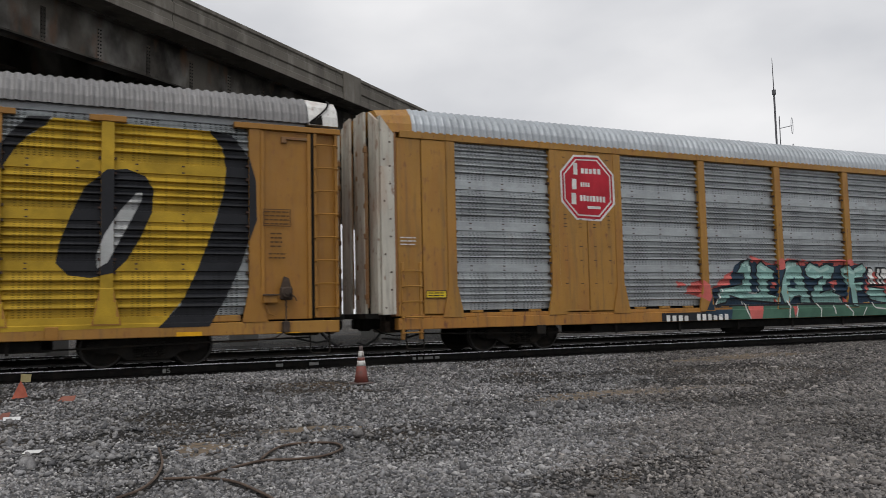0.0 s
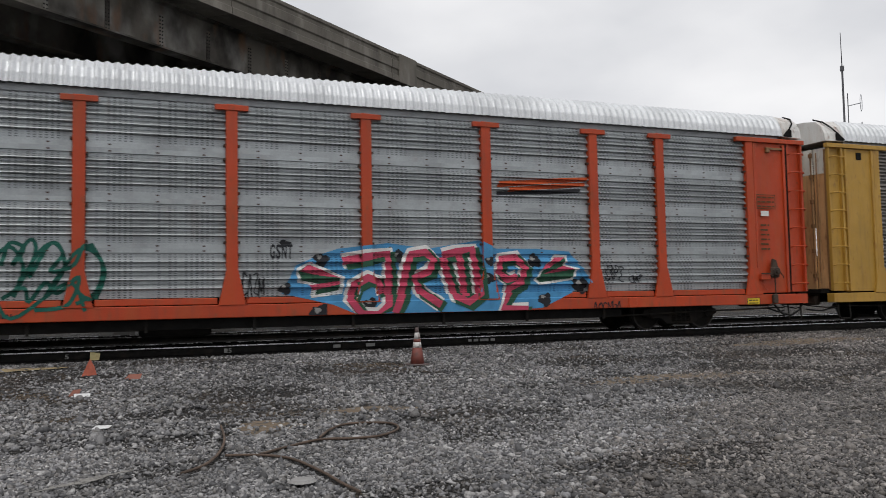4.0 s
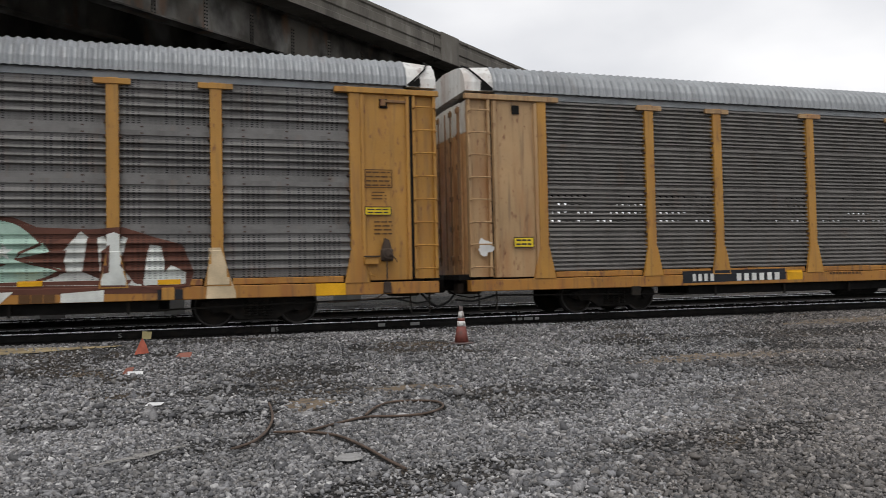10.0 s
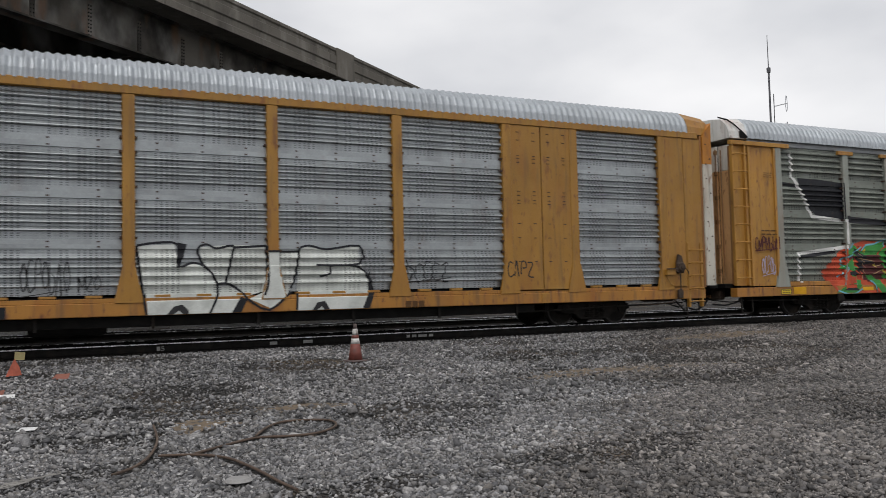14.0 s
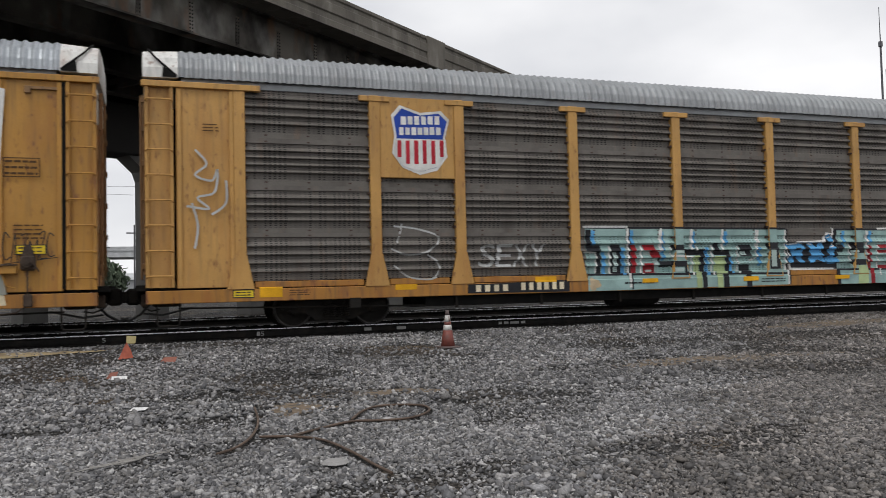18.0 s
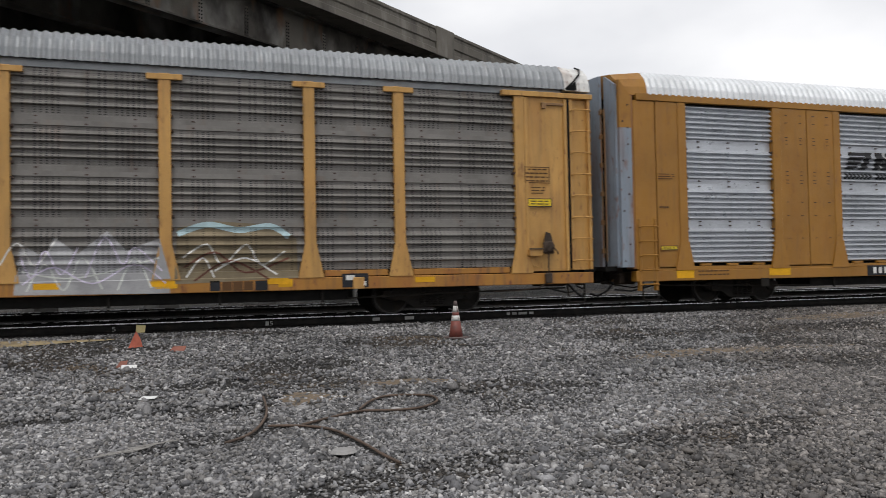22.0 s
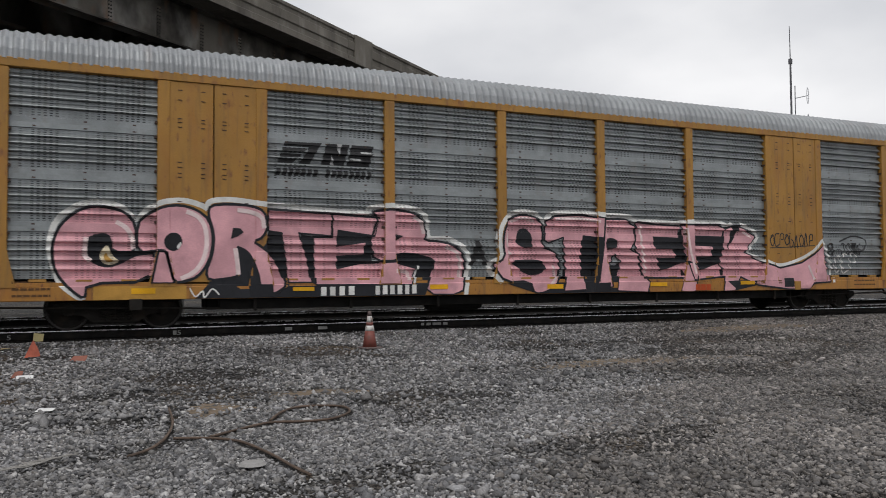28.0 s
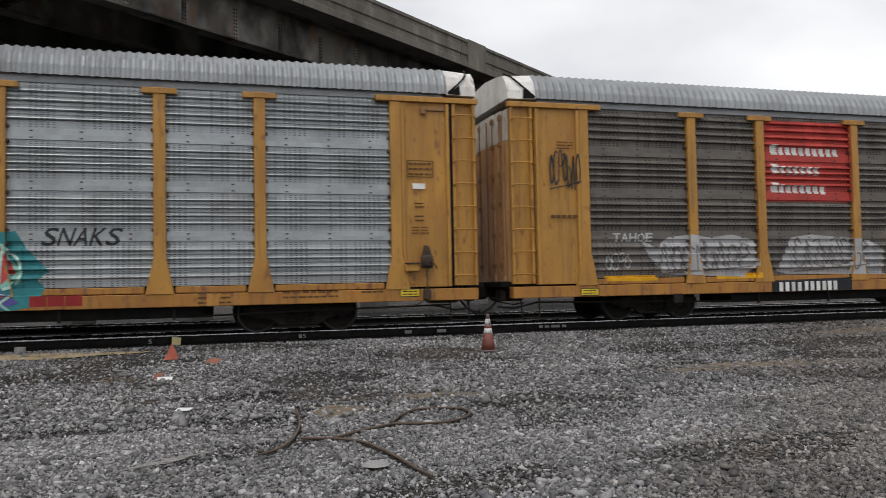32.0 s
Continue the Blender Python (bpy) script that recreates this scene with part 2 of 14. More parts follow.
class Shape:
    """Gathers corners and faces of one mesh."""

    def __init__(self):
        self.v, self.f = [], []

    def add(self, verts, faces):
        k = len(self.v)
        self.v.extend(verts)
        self.f.extend([tuple(k + i for i in f) for f in faces])
        return self

    def box(self, x0, x1, y0, y1, z0, z1, c=0.0):
        """A box; c chamfers its edges along z and x on the outer (-y) side and top."""
        if c <= 0:
            p = [(x0, y0, z0), (x1, y0, z0), (x1, y1, z0), (x0, y1, z0), (x0, y0, z1), (x1, y0, z1), (x1, y1, z1), (x0, y1, z1)]
            return self.add(p, [(0, 3, 2, 1), (4, 5, 6, 7), (0, 1, 5, 4), (1, 2, 6, 5), (2, 3, 7, 6), (3, 0, 4, 7)])
        ring = [(x0 + c, y0), (x1 - c, y0), (x1, y0 + c), (x1, y1 - c), (x1 - c, y1), (x0 + c, y1), (x0, y1 - c), (x0, y0 + c)]
        lv = [(z0, c), (z0 + c, 0), (z1 - c, 0), (z1, c)]
        cx, cy = (x0 + x1) / 2, (y0 + y1) / 2
        verts = []
        for z, s in lv:
            for x, y in ring:
                verts.append((x + (s if x < cx else -s) * (1 if s else 0), y + (s if y < cy else -s) * (1 if s else 0), z))
        faces = [tuple(range(7, -1, -1)), tuple(range(24, 32))]
        for i in range(3):
            for j in range(8):
                faces.append((i * 8 + j, i * 8 + (j + 1) % 8, i * 8 + 8 + (j + 1) % 8, i * 8 + 8 + j))
        return self.add(verts, faces)

    def prism(self, poly, y0, y1):
        """A polygon of (x, z), counter-clockwise seen from -y, drawn out from y0 to y1."""
        n = len(poly)
        v = [(x, y0, z) for x, z in poly] + [(x, y1, z) for x, z in poly]
        f = [tuple(range(n)), tuple(range(2 * n - 1, n - 1, -1))]
        f += [(i, i + n, (i + 1) % n + n, (i + 1) % n) for i in range(n)]
        return self.add(v, f)

    def cut(self, poly, x0, x1):
        """A polygon of (y, z) drawn out along x."""
        n = len(poly)
        v = [(x0, y, z) for y, z in poly] + [(x1, y, z) for y, z in poly]
        f = [tuple(range(n)), tuple(range(2 * n - 1, n - 1, -1))]
        f += [(i, i + n, (i + 1) % n + n, (i + 1) % n) for i in range(n)]
        return self.add(v, f)

    def tube(self, pts, r, sides=8, closed=True):
        pts = [Vector(p) for p in pts]
        rings = []
        for i, p in enumerate(pts):
            d = (pts[min(i + 1, len(pts) - 1)] - pts[max(i - 1, 0)]).normalized()
            a = d.cross(Vector((0.13, 0.29, 0.95)))
            a = a.normalized() if a.length > 1e-3 else Vector((1, 0, 0))
            b = d.cross(a)
            rr = r[i] if isinstance(r, (list, tuple)) else r
            rings.append([tuple(p + rr * (math.cos(t) * a + math.sin(t) * b)) for t in [2 * math.pi * k / sides for k in range(sides)]])
        v = [q for ring in rings for q in ring]
        f = []
        for i in range(len(pts) - 1):
            for k in range(sides):
                f.append((i * sides + k, i * sides + (k + 1) % sides, (i + 1) * sides + (k + 1) % sides, (i + 1) * sides + k))
        if closed:
            f += [tuple(range(sides - 1, -1, -1)), tuple((len(pts) - 1) * sides + k for k in range(sides))]
        return self.add(v, f)

    def lathe(self, profile, centre, axis="y", sides=24):
        """profile: (radius, along) pairs turned round an axis."""
        v, f = [], []
        for r, a in profile:
            for k in range(sides):
                t = 2 * math.pi * k / sides
                c, s = r * math.cos(t), r * math.sin(t)
                p = (c, a, s) if axis == "y" else (c, s, a) if axis == "z" else (a, c, s)
                v.append(tuple(p[i] + centre[i] for i in range(3)))
        m = len(profile)
        for i in range(m - 1):
            for k in range(sides):
                f.append((i * sides + k, i * sides + (k + 1) % sides, (i + 1) * sides + (k + 1) % sides, (i + 1) * sides + k))
        f += [tuple(range(sides - 1, -1, -1)), tuple((m - 1) * sides + k for k in range(sides))]
        return self.add(v, f)

    def mesh(self, name, mat=None, smooth=False):
        me = bpy.data.meshes.new(name)
        me.from_pydata(self.v, [], self.f)
        if mat:
            me.materials.append(mat)
        bm = bmesh.new()
        bm.from_mesh(me)
        bmesh.ops.recalc_face_normals(bm, faces=bm.faces)
        bm.to_mesh(me)
        bm.free()
        if smooth:
            me.polygons.foreach_set("use_smooth", [True] * len(me.polygons))
        return me


def part(name, shape, mat, parent, label="", m=None, smooth=False):
    """One mesh object under its thing; a ready mesh is shared and takes the material on the object."""
    data = shape if isinstance(shape, bpy.types.Mesh) else shape.mesh(name, None if mat is None else mat, smooth)
    ob = new(name, data)
    ob.parent = parent
    if m is not None:
        ob.matrix_basis = m
    if isinstance(shape, bpy.types.Mesh) and mat is not None:
        if not data.materials:
            data.materials.append(mat)
        ob.material_slots[0].link = "OBJECT"
        ob.material_slots[0].material = mat
    if label:
        ob["label"] = label
    return ob


def thing(name, label, category, m=None, group="", kind=""):
    ob = new(name)
    ob.empty_display_size = 0.3
    if m is not None:
        ob.matrix_basis = m
    return tagged(ob, label, category, group, kind)


def solid(name, shape, mat, label, category, group="", kind="", m=None, smooth=False):
    ob = new(name, shape.mesh(name, mat, smooth))
    if m is not None:
        ob.matrix_basis = m
    return tagged(ob, label, category, group, kind)

# ---- ground, tracks ----
RAIL = 0.515            # height of the rail heads
TRACK, TRACK2 = 18.55, 24.7


def ground_height(x, y):
    t = min(max((y - 11.5) / 6.0, 0.0), 1.0)
    z = 0.31 * t * t * (3 - 2 * t)
    if y > 28:
        z -= 0.10 * min((y - 28) / 6, 1)
    return z + 0.018 * noise.noise((x * 0.55, y * 0.55, 0.0)) * (1 if y < 17 else 0) + 0.03 * noise.noise((x * 0.13, y * 0.13, 3.0)) * (1 if y < 16 else 0)


M["gravel"] = material("grey_gravel", (0.052, 0.050, 0.048), 0.9, 0.0, spots=(
    ((0.105, 0.088, 0.072), 0.35, 0.50, 0.62, 0.7, (1, 1, 1)), ((0.165, 0.125, 0.085), 0.9, 0.60, 0.68, 0.6, (1, 1, 1))), patch=0.25, patch_scale=0.5, grain=0.35, grain_scale=35)
M["gravel"].node_tree.nodes["Principled BSDF"].inputs["Specular IOR Level"].default_value = 0.3


def pebbled(m, scale, depth):
    """Break a ground into small stones, each of its own grey, standing proud of the joints."""
    n, l = m.node_tree.nodes, m.node_tree.links
    bsdf = n["Principled BSDF"]
    old = bsdf.inputs["Base Color"].links[0].from_socket
    tc = n.new("ShaderNodeTexCoord")
    cells, rims = n.new("ShaderNodeTexVoronoi"), n.new("ShaderNodeTexVoronoi")
    rims.feature = "DISTANCE_TO_EDGE"
    for v in (cells, rims):
        v.inputs["Scale"].default_value = scale
        l.new(tc.outputs["Object"], v.inputs["Vector"])
    grey = n.new("ShaderNodeValToRGB")
    e = grey.color_ramp.elements
    e[0].position, e[0].color = 0.0, (0.3, 0.3, 0.3, 1)
    e[1].position, e[1].color = 1.0, (2.9, 2.9, 2.9, 1)
    for p, c in ((0.35, (0.6, 0.58, 0.56)), (0.7, (1.3, 1.28, 1.28)), (0.9, (1.9, 1.9, 1.9))):
        e.new(p).color = (*c, 1)
    sep = n.new("ShaderNodeSeparateColor")
    l.new(cells.outputs["Color"], sep.inputs[0])
    l.new(sep.outputs[0], grey.inputs["Fac"])
    x = n.new("ShaderNodeMix")
    x.data_type, x.blend_type = "RGBA", "MULTIPLY"
    x.inputs["Factor"].default_value = 1.0
    l.new(old, x.inputs["A"])
    l.new(grey.outputs["Color"], x.inputs["B"])
    l.new(x.outputs["Result"], bsdf.inputs["Base Color"])
    bump = n.new("ShaderNodeBump")
    bump.inputs["Strength"].default_value, bump.inputs["Distance"].default_value = 1.0, depth
    cut = n.new("ShaderNodeMapRange")
    cut.inputs["From Max"].default_value = 0.28
    l.new(rims.outputs["Distance"], cut.inputs["Value"])
    l.new(cut.outputs["Result"], bump.inputs["Height"])
    l.new(bump.outputs["Normal"], bsdf.inputs["Normal"])


pebbled(M["gravel"], 34.0, 0.03)
# ballast coloured near-black to carry the shade under the train
M["ballast"] = material("shade_black_ballast", (0.016, 0.0145, 0.0135), 0.85, 0.0, patch=0.3, patch_scale=0.6, grain=0.3, grain_scale=30)
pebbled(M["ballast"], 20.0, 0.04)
M["stone"] = material("gravel_stone", (0.192, 0.188, 0.186), 0.7, 0.0, patch=0.3, patch_scale=0.4, grain=0.3, grain_scale=60)


def per_piece(m, low, high, tints):
    """Vary a material from loose piece to loose piece of one mesh."""
    n, l = m.node_tree.nodes, m.node_tree.links
    bsdf = n["Principled BSDF"]
    old = bsdf.inputs["Base Color"].links[0].from_socket
    geo = n.new("ShaderNodeNewGeometry")
    r = n.new("ShaderNodeValToRGB")
    r.color_ramp.interpolation = "LINEAR"
    e = r.color_ramp.elements
    e[0].position, e[0].color = 0.0, (low, low, low, 1)
    e[1].position, e[1].color = 1.0, (high, high, high, 1)
    for p, c in tints:
        e.new(p).color = (*c, 1)
    l.new(geo.outputs["Random Per Island"], r.inputs["Fac"])
    x = n.new("ShaderNodeMix")
    x.data_type, x.blend_type = "RGBA", "MULTIPLY"
    x.inputs["Factor"].default_value = 1.0
    l.new(old, x.inputs["A"])
    l.new(r.outputs["Color"], x.inputs["B"])
    l.new(x.outputs["Result"], bsdf.inputs["Base Color"])


M["stone_dark"] = material("dark_gravel_stone", (0.142, 0.131, 0.122), 0.6, 0.0, patch=0.3, patch_scale=0.4, grain=0.3, grain_scale=60)
for key in ("stone", "stone_dark"):
    per_piece(M[key], 0.25, 2.3, ((0.3, (0.55, 0.56, 0.60)), (0.5, (0.82, 0.79, 0.75)), (0.72, (1.10, 1.12, 1.17)), (0.92, (1.45, 1.44, 1.43))))

xs = [-3000, -800, -200, -60, -30] + [-16 + 0.5 * i for i in range(145)] + [75, 110, 200, 800, 3000]
ys = [-400, -60, -15, -4, 0] + [2 + 0.4 * i for i in range(46)] + [21, 23, 26, 28, 30, 34, 45, 70, 120, 300, 1000, 4000]
gv = [(x, y, ground_height(x, y)) for y in ys for x in xs]
nx = len(xs)
gf = [(j * nx + i, j * nx + i + 1, (j + 1) * nx + i + 1, (j + 1) * nx + i) for j in range(len(ys) - 1) for i in range(nx - 1)]
ground = new("ground", Shape().add(gv, gf).mesh("ground", M["gravel"], True))
tagged(ground, "grey crushed-stone yard ground with worn dirt patches", "gravel ground", kind="structure")

def smooth_line(pts, n=8):
    out = []
    for i in range(len(pts) - 1):
        p0, p1, p2, p3 = pts[max(i - 1, 0)], pts[i], pts[i + 1], pts[min(i + 2, len(pts) - 1)]
        for k in range(n):
            t = k / n
            out.append(tuple(0.5 * (2 * p1[j] + (p2[j] - p0[j]) * t + (2 * p0[j] - 5 * p1[j] + 4 * p2[j] - p3[j]) * t * t + (3 * p1[j] - p0[j] - 3 * p2[j] + p3[j]) * t ** 3) for j in range(2)))
    out.append(pts[-1])
    return out


ROPES = (
    ([(1.06, 9.67), (0.99, 8.7), (0.85, 7.96), (0.67, 7.45), (0.47, 7.18)], 0.0135),
    ([(0.9, 7.84), (1.2, 7.69), (1.42, 7.38), (1.53, 6.75), (1.58, 6.22), (1.63, 5.87)], 0.0125),
    ([(1.21, 7.74), (1.49, 7.98), (1.88, 8.26), (2.21, 8.2), (2.52, 8.24), (2.81, 8.56), (2.88, 8.92), (2.72, 9.11), (2.41, 9.17), (2.15, 8.89), (1.91, 8.39)], 0.0135),
)
LINES = [p for pts, r in ROPES for p in smooth_line(pts)]

DIRT = ((1.52, 9.6, 0.42, 0.55), (2.9, 10.4, 0.8, 0.35), (8.9, 11.8, 2.6, 0.6), (15.6, 15.4, 3.0, 0.55))

# loose stones over the part of the yard near the camera
chip_v = np.array([(-1, -0.1, 0), (1, 0.1, 0), (0.1, -1, 0), (-0.1, 1, 0), (0, 0, -0.8), (-0.55, -0.2, 0.8), (0.5, 0.2, 0.85)])
chip_f = np.array([(0, 3, 4), (3, 1, 4), (1, 2, 4), (2, 0, 4), (0, 2, 5), (2, 6, 5), (2, 1, 6), (1, 3, 6), (3, 5, 6), (3, 0, 5)])


def stones(count, y0, y1, left, right, size, seed, sparse):
    rng = np.random.default_rng(seed)
    y = np.sqrt(rng.uniform(y0 * y0, y1 * y1, count * 3))
    x = y * rng.uniform(left, right, len(y))
    keep = []
    by_rope = np.zeros(len(x), bool)
    near = np.where((y > 5.6) & (y < 9.9) & (x > 0.3) & (x < 3.1))[0]
    for u, v in LINES:
        by_rope[near] |= (x[near] - u) ** 2 + (y[near] - v) ** 2 < 0.0022
    for a, b, covered in zip(x, y, by_rope):
        bare = noise.noise((a * 0.38, b * 0.75, 7.0))
        clear = not covered
        for u, v, ru, rv in DIRT:
            if abs(a - u) < 1.5 * ru and abs(b - v) < 1.5 * rv and ((a - u) / ru) ** 2 + ((b - v) / rv) ** 2 < 1.0 + 1.2 * noise.noise((a * 2.3, b * 2.3, 5.0)):
                clear = clear and rng.random() < 0.35
        keep.append(clear and (bare < sparse or rng.random() < 0.25))
    idx = np.where(keep)[0][:count]
    x, y = x[idx], y[idx]
    n = len(x)
    s = size * np.exp(rng.normal(0, 0.38, n))
    s = np.where(y > 16.8, np.minimum(s, 0.03), s)
    z = np.array([ground_height(a, b) for a, b in zip(x, y)]) + s * rng.uniform(0.0, 0.50, n)
    shape = chip_v[None] + rng.uniform(-0.3, 0.3, (n, 7, 3))
    shape = shape * (s[:, None] * np.stack([rng.uniform(0.8, 1.5, n), rng.uniform(0.6, 1.05, n), rng.uniform(0.45, 0.95, n)], 1))[:, None, :]
    a, b = rng.uniform(0, 6.283, n), rng.normal(0, 0.35, n)
    ca, sa, cb, sb = np.cos(a), np.sin(a), np.cos(b), np.sin(b)
    X, Yv, Z = shape[..., 0], shape[..., 1], shape[..., 2]
    X, Z = X * cb[:, None] + Z * sb[:, None], -X * sb[:, None] + Z * cb[:, None]
    X, Yv = X * ca[:, None] - Yv * sa[:, None], X * sa[:, None] + Yv * ca[:, None]
    co = np.stack([X + x[:, None], Yv + y[:, None], Z + z[:, None]], -1).reshape(-1, 3).astype(np.float32)
    tri = (chip_f[None] + 7 * np.arange(n)[:, None, None]).reshape(-1, 3).astype(np.int32)
    me = bpy.data.meshes.new("gravel_stones")
    me.vertices.add(len(co))
    me.vertices.foreach_set("co", co.ravel())
    me.loops.add(tri.size)
    me.loops.foreach_set("vertex_index", tri.ravel())
    me.polygons.add(len(tri))
    me.polygons.foreach_set("loop_start", np.arange(0, tri.size, 3, dtype=np.int32))
    me.materials.append(M["stone"])
    me.materials.append(M["stone_dark"])
    # stones towards the right take the darker, browner material
    darker = np.array([a - 0.78 * b + 2.0 * noise.noise((a * 0.35, b * 0.5, 11.0)) for a, b in zip(x, y)]) + rng.normal(0, 0.6, n) > 0
    me.polygons.foreach_set("material_index", np.repeat(darker.astype(np.int32), len(chip_f)))
    me.update(calc_edges=True)
    return tagged(new("gravel_stones", me), "loose grey crushed stones lying on the yard ground", "gravel", kind="stuff")


stones(165000, 3.0, 9.0, -0.36, 1.62, 0.0150, 5, 0.20)
stones(115000, 9.0, 17.45, -0.32, 1.60, 0.0200, 6, 0.16)

bed_y = [17.25, 17.5, 18.2, 18.9, 19.9, 21.6, 23.5, 25.9, 26.3]
bed_z = [0.0, 0.055, 0.075, 0.075, 0.07, 0.06, 0.075, 0.06, -0.03]
bed_v = [(x, y, ground_height(x, y) + z * 0.6 - 0.004) for y, z in zip(bed_y, bed_z) for x in (-430, 440)]
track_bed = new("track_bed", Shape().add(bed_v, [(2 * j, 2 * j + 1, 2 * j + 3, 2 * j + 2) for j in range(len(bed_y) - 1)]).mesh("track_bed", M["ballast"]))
tagged(track_bed, "stone ballast under the two tracks, coloured near-black for the shade there", "track bed", kind="structure")
# rail sides and ties are taken darker than their own colour to deepen shade
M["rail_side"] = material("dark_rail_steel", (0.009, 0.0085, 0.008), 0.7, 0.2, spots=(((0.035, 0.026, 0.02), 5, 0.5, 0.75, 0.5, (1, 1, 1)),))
M["rail_head"] = material("polished_rail_head", (0.55, 0.55, 0.56), 0.25, 0.9, patch=0.1)
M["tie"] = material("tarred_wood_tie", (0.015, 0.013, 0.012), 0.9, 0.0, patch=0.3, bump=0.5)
M["paint_mark"] = material("white_chalk_mark", (0.24, 0.24, 0.23), 0.8)
HALF = [(0.0, -0.19), (-0.075, -0.19), (-0.075, -0.175), (-0.012, -0.15), (-0.010, -0.045), (-0.037, -0.035), (-0.037, -0.006), (-0.030, 0.0)]
RAIL_PROFILE = HALF[1:] + [(-y, z) for y, z in reversed(HALF[1:])]
for yc in (TRACK, TRACK2):
    for side in (-0.75, 0.75):
        rail = thing("rail", "worn steel rail with a polished running surface on dark ties", "rail", pose(0, yc + side, RAIL), "rails", "structure")
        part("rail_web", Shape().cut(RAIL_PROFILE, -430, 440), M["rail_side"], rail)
        part("running_surface", Shape().cut([(-0.0385, -0.014), (-0.034, 0.0), (-0.024, 0.004), (0.024, 0.004), (0.034, 0.0), (0.0385, -0.014)], -430, 440), M["rail_head"], rail, "shiny running surface")
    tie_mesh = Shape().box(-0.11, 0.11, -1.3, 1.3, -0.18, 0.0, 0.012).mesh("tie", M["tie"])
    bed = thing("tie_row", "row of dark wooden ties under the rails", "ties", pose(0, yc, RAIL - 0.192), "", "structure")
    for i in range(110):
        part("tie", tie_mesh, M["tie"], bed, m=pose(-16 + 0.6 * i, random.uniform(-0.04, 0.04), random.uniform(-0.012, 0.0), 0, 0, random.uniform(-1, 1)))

# ---- the overpass ----
M["concrete"] = material("stained_concrete", (0.135, 0.122, 0.102), 0.85, 0.0, spots=(
    ((0.045, 0.040, 0.034), 1.2, 0.52, 0.72, 0.75, (1.2, 1.2, 0.25)), ((0.30, 0.28, 0.25), 2.0, 0.56, 0.7, 0.4, (1, 1, 0.3))), bump=0.25, bump_scale=12, patch=0.15, patch_scale=0.4, grain=0.1, grain_scale=30)
M["concrete_pier"] = material("grey_pier_concrete", (0.15, 0.145, 0.135), 0.9, 0.0, patch=0.25, patch_scale=0.5, bump=0.2)
# underside concrete: the shade below the deck is put into its colour
M["concrete_dark"] = material("shaded_concrete", (0.05, 0.047, 0.045), 0.9, 0.0, patch=0.25, patch_scale=0.3)
M["girder"] = material("weathered_steel_girder", (0.145, 0.132, 0.114), 0.7, 0.1, spots=(
    ((0.30, 0.29, 0.27), 0.9, 0.52, 0.66, 0.8, (1, 1, 0.7)), ((0.022, 0.020, 0.018), 0.55, 0.46, 0.62, 0.9, (1, 1, 0.7)), ((0.17, 0.09, 0.05), 1.6, 0.58, 0.70, 0.6, (1, 1, 0.4))), patch=0.2, patch_scale=0.5)
for key in ("rail_side", "tie", "ballast", "concrete_dark", "girder"):
    M[key].node_tree.nodes["Principled BSDF"].inputs["Specular IOR Level"].default_value = 0.15
M["rivet"] = material("pale_rivet_heads", (0.03, 0.028, 0.025), 0.7)
BR = radians(51.5)
BRIDGE = Matrix.Translation((0, 0, 1.45)) @ Matrix.Rotation(radians(90) - BR, 4, "Z")
# in the bridge's own space x runs along it, y across it (away from the yard), z from eye height
V_P, V_G = 16.4, 17.6
Z_G, Z_PB, Z_PT = 6.9, 8.12, 9.16
bridge = thing("overpass", "concrete road overpass on dark steel girders with stained parapet", "overpass", BRIDGE, kind="structure")
JOINT = 26.0
U0, U1 = -45.0, 130.0
fascia = [(0.0, Z_PB), (0.0, Z_PB + 0.20), (0.05, Z_PB + 0.24), (0.05, Z_PB + 0.42), (0.0, Z_PB + 0.46), (0.0, Z_PB + 0.74), (0.05, Z_PB + 0.78), (0.05, Z_PB + 0.90), (0.0, Z_PB + 0.94), (0.0, Z_PT), (0.28, Z_PT), (0.30, Z_PB + 0.30), (1.4, Z_PB + 0.30), (1.4, Z_PB + 0.14)]
joints = [U0] + [JOINT - 1.05 + 8.2 * k for k in range(-8, 14)]
joints = [u for u in joints if U0 <= u <= U1] + [U1]
for a, b in zip(joints[:-1], joints[1:]):
    part("parapet_panel", Shape().cut([(V_P + y, z) for y, z in fascia], a + 0.01, b - 0.012), M["concrete"], bridge)
part("pilaster", Shape().box(JOINT - 0.62, JOINT + 0.62, V_P - 0.03, V_P + 0.36, Z_PB - 0.03, Z_PT + 0.03, 0.02), M["concrete"], bridge, "plain concrete pilaster with stains")
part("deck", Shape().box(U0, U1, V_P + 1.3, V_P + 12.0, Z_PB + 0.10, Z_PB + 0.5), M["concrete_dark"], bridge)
part("far_parapet", Shape().box(U0, U1, V_P + 12.0, V_P + 12.3, Z_PB, Z_PT), M["concrete"], bridge)
